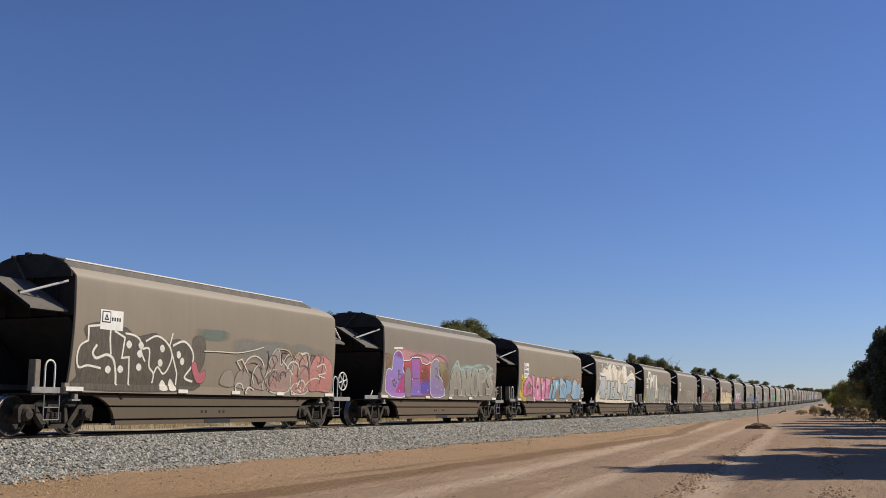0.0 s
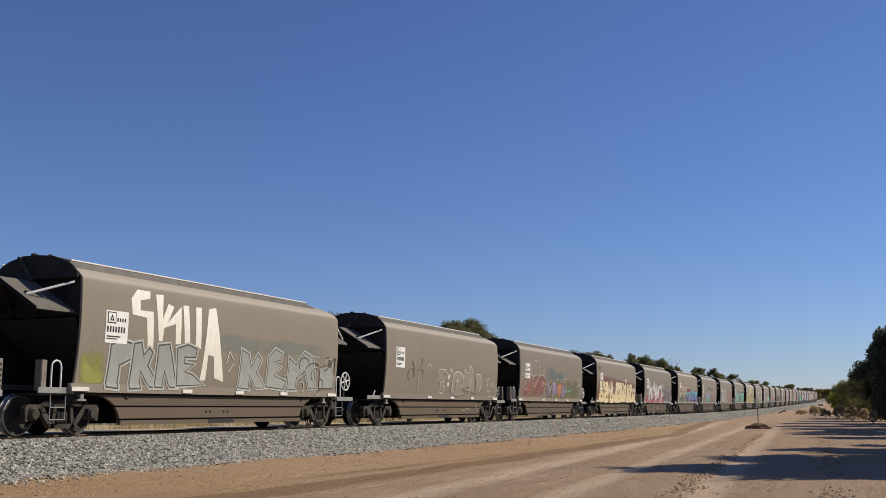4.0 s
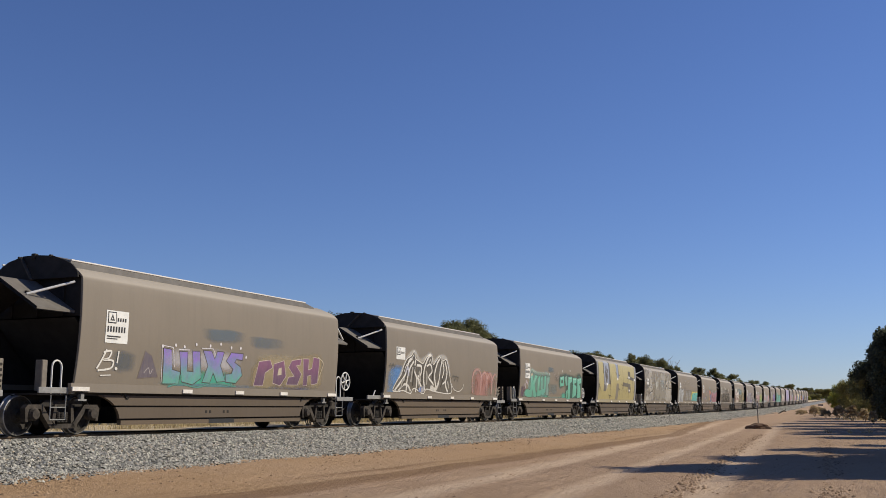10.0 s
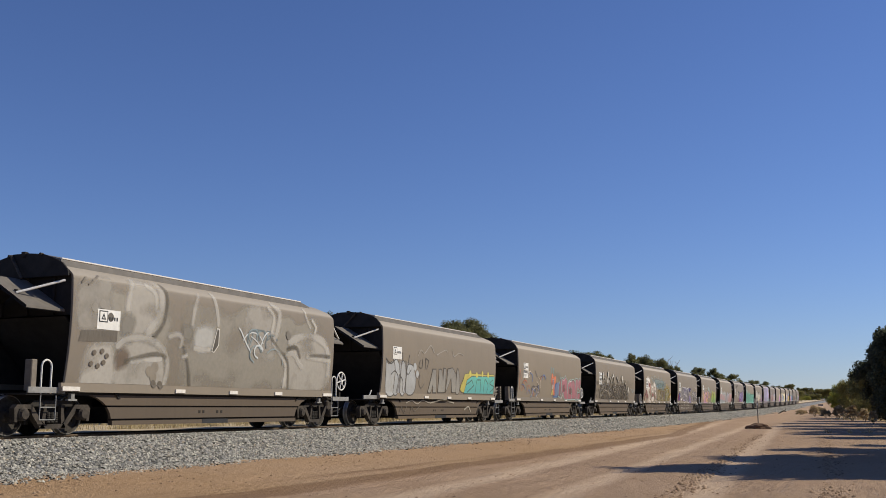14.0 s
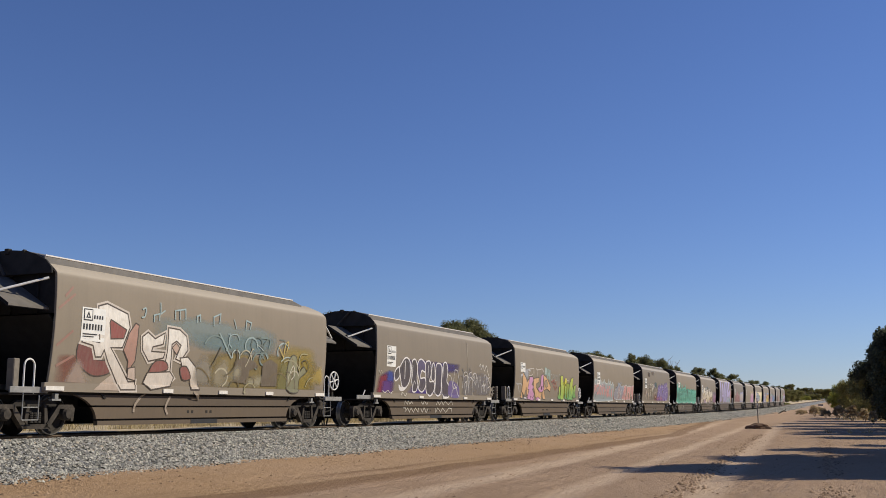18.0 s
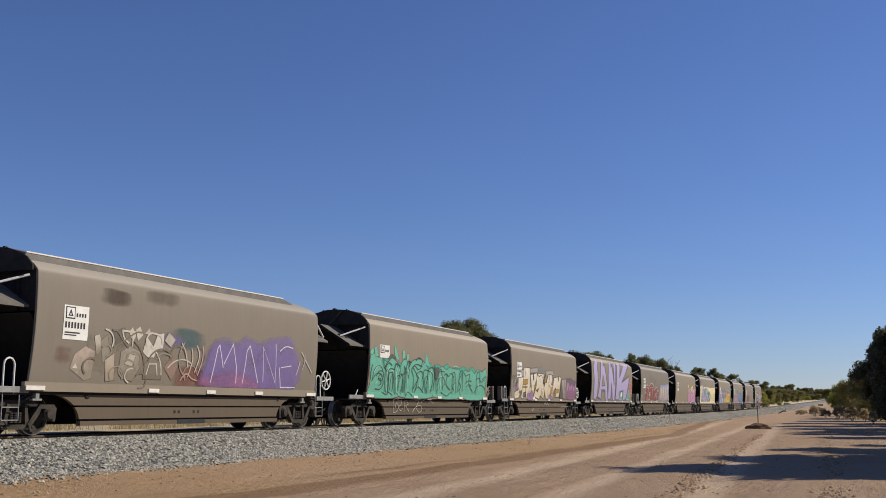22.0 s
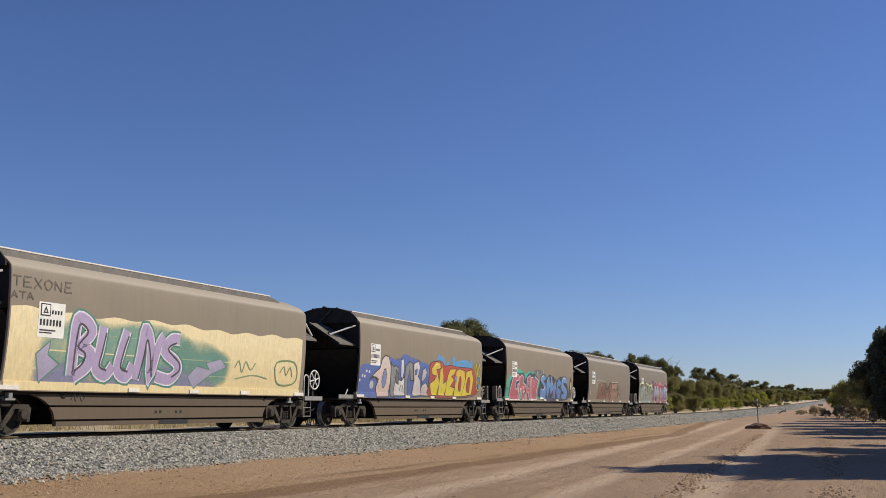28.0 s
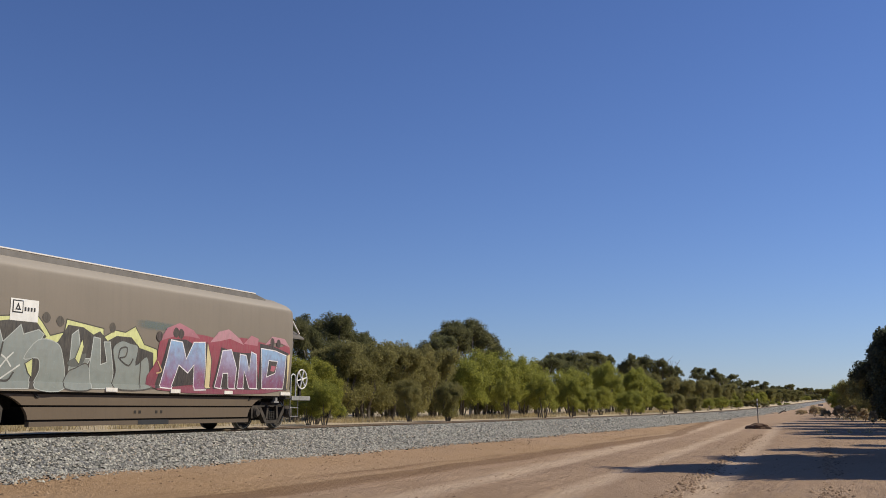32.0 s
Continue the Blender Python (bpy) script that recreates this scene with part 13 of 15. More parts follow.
        mist(n, [(0.9, 1.28), (1.36, 1.84), (1.81, 2.41), (2.48, 2.67), (2.93, 2.38), (3.51, 2.49), (3.98, 2.65), (4.33, 2.37), (4.9, 2.61), (5.58, 2.51), (5.97, 1.91)], "d8d4cc", 0.5, width=0.16)
        shape(n, [(0.81, 1.22), (1.03, 1.53), (1.37, 1.8), (1.55, 2.11), (1.82, 2.39), (2.19, 2.52), (2.45, 2.71), (2.56, 2.44), (2.93, 2.34), (3.28, 2.28), (3.6, 2.52), (3.94, 2.65), (4.13, 2.55), (4.26, 2.27), (4.6, 2.47), (4.87, 2.6), (5.17, 2.44), (5.56, 2.52), (5.81, 2.18), (6.09, 1.68), (6.28, 1.19), (4.71, 1.22), (3.79, 1.31), (3.48, 1.13), (2.61, 1.32), (2.34, 1.13), (1.71, 1.22), (1.27, 1.19)], "3a3835", low="55524c", line="e8e4dc", edge=0.06)
        spray(n, [(0.95, 1.22), (1.35, 1.51), (1.74, 1.82), (1.98, 2.29), (2.28, 2.42)], 0.14, "e8e4dc")
        spray(n, [(1.27, 1.21), (1.66, 1.44), (2.04, 1.41), (2.32, 1.21)], 0.13, "d8d4cc")
        spray(n, [(1.93, 1.22), (1.93, 1.63), (2.09, 2.04), (2.42, 2.32)], 0.13, "e8e4dc")
        spray(n, [(1.76, 1.88), (1.91, 2.07), (2.02, 1.77)], 0.16, "b8b8c4")
        spray(n, [(2.57, 2.38), (2.53, 1.96), (2.79, 1.66), (2.77, 1.18)], 0.13, "e8e4dc")
        spray(n, [(2.7, 2.18), (3.12, 2.15), (3.09, 1.83), (2.86, 1.72), (3.46, 1.24)], 0.13, "e8e4dc")
        spray(n, [(3.62, 1.26), (3.4, 1.69), (3.43, 2.12), (3.77, 2.52), (4.03, 2.61)], 0.13, "e8e4dc")
        spray(n, [(3.63, 2.18), (3.98, 2.26), (4.16, 1.99), (3.87, 1.76), (4.37, 1.5), (4.15, 1.28)], 0.11, "e8e4dc")
        spray(n, [(4.12, 1.41), (4.65, 1.31), (4.9, 1.63)], 0.22, "d8d4cc")
        spray(n, [(4.66, 1.4), (4.43, 1.84), (4.61, 2.29), (4.87, 2.51)], 0.13, "e8e4dc")
        spray(n, [(4.9, 1.63), (5, 2.2), (5.17, 2.38), (5.34, 2.08), (5.2, 1.76)], 0.11, "e8e4dc")
        spray(n, [(5.42, 2.43), (5.67, 2.01), (5.59, 1.54), (5.91, 1.23)], 0.13, "e8e4dc")
        spray(n, [(5.3, 1.53), (5.61, 1.66)], 0.10, "e8e4dc")
        spray(n, [(1.46, 1.31), (1.52, 1.55), (1.71, 1.66)], 0.16, "a8a49c")
        spray(n, [(2.25, 1.54), (2.29, 1.85), (2.35, 2.1)], 0.16, "a8a49c")
        spray(n, [(2.98, 1.96), (2.96, 1.88), (3.15, 1.57)], 0.16, "a8a49c")
        spray(n, [(3.71, 1.48), (3.69, 1.81), (3.59, 2)], 0.16, "a8a49c")
        spray(n, [(5.77, 1.66), (5.99, 1.38)], 0.14, "a8a49c")
        shape(n, [(3.15, 1.38), (3.55, 1.43), (3.51, 1.18), (3.17, 1.17)], "a8a8b0", curved=False, fade=0.1)
        shape(n, [(3, 1.33), (3.22, 1.38), (3.27, 1.19), (3.07, 1.19)], "5f7ab8", curved=False, fade=0.1)
        spray(n, [(6.15, 1.61), (6.54, 1.34), (7.11, 1.27), (7.47, 1.41), (7.57, 1.59)], 0.045, "e6e2da")
        spray(n, [(6.2, 1.77), (6.38, 1.92), (6.55, 1.69), (6.72, 1.91), (6.85, 1.68), (6.94, 1.88)], 0.035, "4a4c48")
        spray(n, [(6.23, 1.85), (6.56, 1.88), (6.9, 1.85)], 0.03, "4a4c48")
        cloud(n, 8.18, 11.55, 1.11, 2.28, "b88880", 0.75, soft=0.2)
        mist(n, [(8.67, 1.26), (8.51, 1.76), (8.69, 2.13), (9.17, 2.23), (9.51, 2.01), (9.57, 1.21)], "c8a098", 0.7, width=0.14)
        mist(n, [(9.52, 1.93), (9.95, 2.13), (10.24, 1.93), (10.34, 1.23)], "c8a098", 0.7, width=0.13)
        mist(n, [(10.31, 1.88), (10.59, 2.11), (10.9, 1.9), (10.98, 1.24)], "c8a098", 0.7, width=0.13)
        mist(n, [(10.96, 1.85), (11.26, 2.08), (11.55, 1.96), (11.55, 1.25)], "c8a098", 0.7, width=0.13)
        spray(n, [(8.94, 1.33), (8.93, 1.83), (9.21, 1.66), (9.18, 1.34)], 0.04, "a0625c")
        spray(n, [(9.81, 1.35), (9.84, 1.81), (10.08, 1.66)], 0.04, "a0625c")
        spray(n, [(10.55, 1.43), (10.58, 1.86), (10.76, 1.49)], 0.04, "a0625c")
        spray(n, [(11.26, 1.45), (11.29, 1.86), (11.54, 1.46)], 0.04, "a0625c")
        spray(n, [(1.58, 1.89), (1.78, 2.17), (2.13, 2.33), (2.39, 2.58)], 0.05, "f0ece4")
        spray(n, [(3.12, 1.25), (2.95, 1.56), (3.03, 1.67)], 0.05, "f0ece4")
        spray(n, [(1.52, 1.39), (1.79, 1.68), (1.9, 1.97)], 0.07, "1c1b1a")
        spray(n, [(2.46, 1.42), (2.45, 1.85), (2.53, 2.17)], 0.07, "1c1b1a")
        spray(n, [(3.33, 1.36), (3.24, 1.79), (3.33, 2.11)], 0.07, "1c1b1a")
        spray(n, [(4.26, 1.61), (4.26, 2.03), (4.52, 2.33)], 0.07, "1c1b1a")
        spray(n, [(5.11, 1.41), (5.26, 1.65), (5.37, 1.88)], 0.06, "1c1b1a")
        spray(n, [(3.83, 2.33), (3.96, 2.45), (4.04, 2.3)], 0.1, "c4c0b8")
        spray(n, [(5, 2.34), (5.11, 2.48), (5.24, 2.33)], 0.1, "c4c0b8")
    elif n == 28:
        band_paint(n, 0.15, 11.5, 2.62, "ead9ac", "e0cc9a")
        mist(n, [(1.08, 1.06), (1.02, 1.95), (1.59, 2.36), (2.21, 2.6), (3.05, 2.47), (4.4, 2.57), (5.74, 2.4), (6.49, 2.06), (7.64, 2), (7.7, 1.31), (6.36, 0.99), (2.5, 0.97)], "6fa49c", 0.65)
        mist(n, [(1.11, 0.97), (1.02, 1.42), (1.84, 1.54), (3.21, 1.4), (4.54, 1.54), (5.86, 1.59), (7.01, 1.3), (7.09, 1.01), (3.62, 0.97)], "9492b4", 0.7)
        mist(n, [(5.52, 1.58), (5.76, 2.24), (6.65, 2.24), (7.66, 1.89), (7.39, 1.3)], "7aa89c", 0.5)
        shape(n, [(0.92, 1.7), (1.29, 1.99), (1.26, 1.7), (1.61, 1.51), (1.09, 1.11)], "b0a8c8", low="9c98b8", line="3f7a70", edge=0.05, curved=False)
        shape(n, [(6.05, 1.36), (6.38, 1.65), (6.95, 1.56), (6.77, 1.74), (7.39, 1.87), (7.66, 1.66), (7.01, 1.45), (6.33, 1.08)], "a8a4c4", low="9c98b8", line="3f7a70", edge=0.04, curved=False)
        spray(n, [(1.99, 1.28), (1.98, 1.92), (2.04, 2.49), (2.31, 2.47), (2.49, 2.25), (2.19, 1.91), (2.5, 1.79), (2.45, 1.51), (2.05, 1.25)], 0.62, "2f7a6c")
        spray(n, [(2.86, 2.4), (2.79, 1.87), (2.72, 1.48), (3.04, 1.31), (3.27, 1.54)], 0.58, "2f7a6c")
        spray(n, [(3.65, 2.37), (3.5, 1.9), (3.43, 1.45), (3.76, 1.3), (3.94, 1.6)], 0.58, "2f7a6c")
        spray(n, [(4.08, 1.24), (4.17, 1.84), (4.28, 2.44), (4.5, 2.16), (4.58, 1.34), (4.8, 2.07), (5, 2.32)], 0.58, "2f7a6c")
        spray(n, [(5.61, 2.27), (5.28, 2.25), (5.05, 1.96), (5.49, 1.73), (5.63, 1.52), (5.34, 1.28), (4.8, 1.35)], 0.6, "2f7a6c")
        spray(n, [(1.99, 1.28), (1.98, 1.92), (2.04, 2.49), (2.31, 2.47), (2.49, 2.25), (2.19, 1.91), (2.5, 1.79), (2.45, 1.51), (2.05, 1.25)], 0.48, "e4dcec")
        spray(n, [(2.86, 2.4), (2.79, 1.87), (2.72, 1.48), (3.04, 1.31), (3.27, 1.54)], 0.44, "e4dcec")
        spray(n, [(3.65, 2.37), (3.5, 1.9), (3.43, 1.45), (3.76, 1.3), (3.94, 1.6)], 0.44, "e4dcec")
        spray(n, [(4.08, 1.24), (4.17, 1.84), (4.28, 2.44), (4.5, 2.16), (4.58, 1.34), (4.8, 2.07), (5, 2.32)], 0.44, "e4dcec")
        spray(n, [(5.61, 2.27), (5.28, 2.25), (5.05, 1.96), (5.49, 1.73), (5.63, 1.52), (5.34, 1.28), (4.8, 1.35)], 0.46, "e4dcec")
        spray(n, [(1.99, 1.28), (1.98, 1.92), (2.04, 2.49), (2.31, 2.47), (2.49, 2.25), (2.19, 1.91), (2.5, 1.79), (2.45, 1.51), (2.05, 1.25)], 0.38, "ac9cc4")
        spray(n, [(2.86, 2.4), (2.79, 1.87), (2.72, 1.48), (3.04, 1.31), (3.27, 1.54)], 0.34, "ac9cc4")
        spray(n, [(3.65, 2.37), (3.5, 1.9), (3.43, 1.45), (3.76, 1.3), (3.94, 1.6)], 0.34, "ac9cc4")
        spray(n, [(4.08, 1.24), (4.17, 1.84), (4.28, 2.44), (4.5, 2.16), (4.58, 1.34), (4.8, 2.07), (5, 2.32)], 0.34, "ac9cc4")
        spray(n, [(5.61, 2.27), (5.28, 2.25), (5.05, 1.96), (5.49, 1.73), (5.63, 1.52), (5.34, 1.28), (4.8, 1.35)], 0.36, "ac9cc4")
        spray(n, [(2.03, 1.36), (2.03, 1.92), (2.1, 2.38), (2.29, 2.35), (2.36, 2.21), (2.11, 1.92), (2.34, 1.77), (2.3, 1.56), (2.07, 1.38)], 0.07, "2a2438")
        spray(n, [(2.96, 2.27), (2.88, 1.85), (2.83, 1.52), (3.07, 1.43)], 0.07, "2a2438")
        spray(n, [(3.72, 2.24), (3.59, 1.89), (3.54, 1.51), (3.79, 1.42)], 0.07, "2a2438")
        spray(n, [(4.19, 1.27), (4.3, 1.82), (4.37, 2.19), (4.5, 1.93), (4.65, 1.32)], 0.07, "2a2438")
        spray(n, [(5.49, 2.18), (5.26, 2.1), (5.21, 1.97), (5.63, 1.71), (5.67, 1.5), (5.4, 1.34)], 0.07, "2a2438")
        spray(n, [(8.06, 1.67), (8.23, 1.86), (8.41, 1.56), (8.56, 1.85), (8.82, 1.63), (9.04, 1.83)], 0.05, "7f9a74")
        spray(n, [(8.12, 1.37), (8.97, 1.49), (9.69, 1.41)], 0.05, "7f9a74")
        spray(n, [(10.04, 1.72), (10.23, 1.92), (11.07, 1.93), (11.31, 1.56), (11.08, 1.29), (10.27, 1.28), (10.04, 1.72)], 0.07, "6a8a5c")
        spray(n, [(10.34, 1.6), (10.54, 1.78), (10.68, 1.54), (10.88, 1.77), (11.03, 1.5)], 0.05, "6a8a5c")
        spray(n, [(2.19, 0.77), (2.27, 0.89), (2.33, 0.75), (2.43, 0.88), (2.52, 0.75), (2.64, 0.88)], 0.04, "4a443c")
        tag(n, "TEXONE", 0.12, 1.85, 3.05, 3.26, "4a453e", 0.032)
        tag(n, "ATA", 0.12, 0.75, 2.8, 2.95, "4a453e", 0.03)
    elif n == 13:
        patch(13, rect(0.45, 11.45, 0.95, 3.52), "b8ac78", "ab9e66", 0.004, 1.0, 3.5, 0.08, "painted_panel")
        sill_paint(13, 0.5, 11.1, "b0a272")
        patch(13, rect(0.12, 0.42, 0.95, 3.5), "8a8a8c", "7c7b7a", 0.007, fade=0.12)
        patch(13, rect(0.42, 0.54, 0.95, 3.5), "4c4842", None, 0.007, fade=0.1)
        patch(13, rect(11.22, 11.57, 0.95, 3.5), "98a0ae", "848a96", 0.007, fade=0.08)
        patch(13, [(11.02, 1.0), (11.22, 1.0), (11.24, 3.5), (11.12, 3.5), (11.12, 1.7)], "4c4842", None, 0.007, fade=0.1)
        patch(13, [(1.81, 3.56), (3.24, 3.56), (3.64, 2.12), (2.89, 2.1), (2.45, 1.65), (1.83, 1.64), (1.97, 2.18)], "9aa4b8", "84868a", 0.008)
        patch(13, [(3.14, 3.56), (3.46, 3.56), (3.70, 2.11), (3.30, 2.1)], "55524c", None, 0.009)
        patch(13, [(1.83, 1.64), (2.45, 1.65), (2.34, 2.0), (1.94, 2.1)], "5c5850", None, 0.009)
        patch(13, [(1.78, 3.56), (1.88, 3.56), (1.98, 2.2), (1.90, 2.16)], "4c4842", None, 0.009)
        for y, z, r in ((2.49, 3.1, 0.2), (2.39, 2.75, 0.26), (2.69, 2.6, 0.24), (2.84, 2.95, 0.16), (2.59, 2.35, 0.2)):
            patch(13, [(y + r * 0.8 * math.cos(i * 0.79 + z), z + r * math.sin(i * 0.79 + z)) for i in range(8)], "4a4744", "5a5856", 0.0095, fade=0.1)
        patch(13, [(5.24, 3.53), (5.84, 3.53), (6.00, 2.54), (5.54, 2.54)], "8f9cb8", "a3a6a8", 0.008)
        patch(13, [(5.84, 3.53), (5.98, 3.53), (6.14, 2.54), (6.00, 2.54)], "55524c", None, 0.009)
        patch(13, [(5.44, 2.2), (6.14, 2.2), (5.96, 1.14), (5.24, 1.14)], "7d7668", None, 0.008)
        patch(13, [(9.01, 3.11), (9.75, 3.08), (9.79, 2.75), (11.14, 2.66), (11.14, 2.46), (9.75, 2.52), (9.05, 2.6)], "4e4a40", None, 0.008)
        patch(13, [(7.45, 2.32), (9.75, 2.24), (9.74, 1.64), (9.10, 1.65), (9.02, 2.0), (7.45, 2.06)], "55503f", "6a665c", 0.008)
        for y, z in ((9.3, 2.68), (11.05, 2.55), (9.4, 1.78), (2.74, 2.1), (5.69, 2.5)):
            patch(13, [(y - 0.2, z + 0.09), (y + 0.2, z + 0.05), (y + 0.18, z - 0.05), (y - 0.02, z - 0.04), (y - 0.18, z - 0.08)], "f0eee8", None, 0.0135, fade=0.0)
            for k in (-0.1, 0.08):
                line_mark(13, [(y + k, z - 0.04), (y + k + 0.01, z - 0.22 - k)], 0.035, "f0eee8", 0.0, True, "paint_drip", False)
        for y, z, arms in ((0.62, 2.1, ((0.7, -0.5), (0.2, -0.6))), (2.2, 3.0, ((-0.25, -0.3), (-0.1, 0.45))), (4.08, 2.2, ((0.15, 0.7), (0.02, -0.9))), (4.05, 1.4, ((0.55, -0.05), (-0.6, 0.03), (0.1, -0.3), (-0.2, -0.25))), (5.95, 2.8, ((-0.6, 0.15),)), (6.45, 2.75, ((0.55, 0.1),)),
                           (6.45, 1.9, ((0.4, -0.5), (0.5, -0.1))), (7.85, 2.1, ((-0.1, 1.4), (-0.6, 0.1), (0.05, -0.9), (-0.5, -0.4))), (9.5, 2.66, ((-0.6, -0.05), (-0.35, -0.5))), (9.2, 2.0, ((-0.6, -0.5),)), (9.8, 1.66, ((-0.02, -0.4),)), (10.2, 1.95, ((0.4, -0.45), (0.15, 0.1))),
                           (10.78, 2.6, ((-0.02, 0.42),)), (10.8, 2.5, ((0.1, -0.5),)), (11.15, 1.9, ((-0.55, -0.35), (-0.15, 0.3))), (11.1, 1.3, ((-0.3, -0.25),))):
            y -= 0.0 if y < 1.0 or y > 11.0 else 0.36 if y < 7.5 else 0.45
            for dy, dz in arms:
                line_mark(13, [(y, z), (y + dy * 0.4 + 0.03, z + dz * 0.45 - 0.03), (y + dy, z + dz)], 0.075, "3c382f", 0.05, True, "painted_crack")


# plates whose lower half has been painted over are short
SHORT = (0, 1, 3, 7, 9, 11, 13, 14, 15, 20, 23, 32)
for n in wagons:
    if n not in (1, 13, 25):
        placard(wagons[n], n not in SHORT)
    dress(n)
LABELS = {0: "grey-brown grain hopper wagon with black and white graffiti letters", 3: "grey-brown grain hopper wagon with big silver graffiti letters", 7: "grey-brown grain hopper wagon with cream bubble graffiti on dark red",
          13: "grain hopper wagon painted over in mustard yellow", 14: "grain hopper wagon hazed with silver-grey graffiti", 23: "grey-brown grain hopper wagon with teal green graffiti", 25: "grey-brown grain hopper wagon with huge lavender graffiti letters",
          28: "grain hopper wagon with a cream painted band and graffiti", 29: "grey-brown grain hopper wagon with blue, white and yellow graffiti", 30: "grey-brown grain hopper wagon with red and blue graffiti words", 32: "last grain hopper wagon with grey and maroon graffiti words"}
for n, text in LABELS.items():
    wagons[n]["label"] = text


# ---- trees, bushes, grass ----
def leaf_cloud(rng, centres, radii, count, size, droop=0.0, slim=0.30, tall=0.78):
    """Small leaf blades in loose clumps, thinning out towards each clump's rim."""
    per = (count * radii ** 1.6 / (radii ** 1.6).sum()).astype(int) + 1
    c = np.repeat(centres, per, 0)
    r = np.repeat(radii, per)
    m = len(c)
    d = rng.normal(size=(m, 3))
    d /= np.linalg.norm(d, axis=1)[:, None]
    rad = r * (rng.random(m) ** 0.55 + np.abs(rng.normal(0, 0.13, m)))
    p = c + d * rad[:, None] * np.array([1.0, 1.0, tall])
    a = rng.normal(size=(m, 3)) + d * 0.5
    a[:, 2] -= droop
    a /= np.linalg.norm(a, axis=1)[:, None]
    b = np.cross(a, rng.normal(size=(m, 3)))
    b /= np.linalg.norm(b, axis=1)[:, None] + 1e-9
    ln = size * rng.uniform(0.6, 1.4, m)[:, None]
    wd = ln * slim
    v = np.stack([p - a * ln * 0.5, p + b * wd, p + a * ln * 0.5, p - b * wd], 1).reshape(-1, 3)
    f = np.arange(m * 4).reshape(-1, 4)
    return v, f


def stem(bm, a, b, r0, r1, rng, bends=3):
    """A tapered, slightly crooked limb."""
    a, b = Vector(a), Vector(b)
    last, rl = a, r0
    for i in range(1, bends + 1):
        t = i / bends
        q = a.lerp(b, t) + (Vector(rng.normal(0, 0.06 * (b - a).length / bends, 3)) if i < bends else Vector())
        r = r0 + (r1 - r0) * t
        tube(bm, last, q, rl, 7, r)
        last, rl = q, r


def lobe(rng, clumps, centre, radius, flat, count, small):
    """One billow of a crown: clumps over its upper shell, a few inside."""
    for k in range(count):
        d = Vector(rng.normal(0, 1, 3)).normalized()
        if d.z < -0.25:
            d.z *= -0.6
        q = radius * rng.uniform(0.6, 1.0)
        clumps.append((centre[0] + q * d.x, centre[1] + q * d.y, centre[2] + q * flat * d.z, small * rng.uniform(0.7, 1.35)))


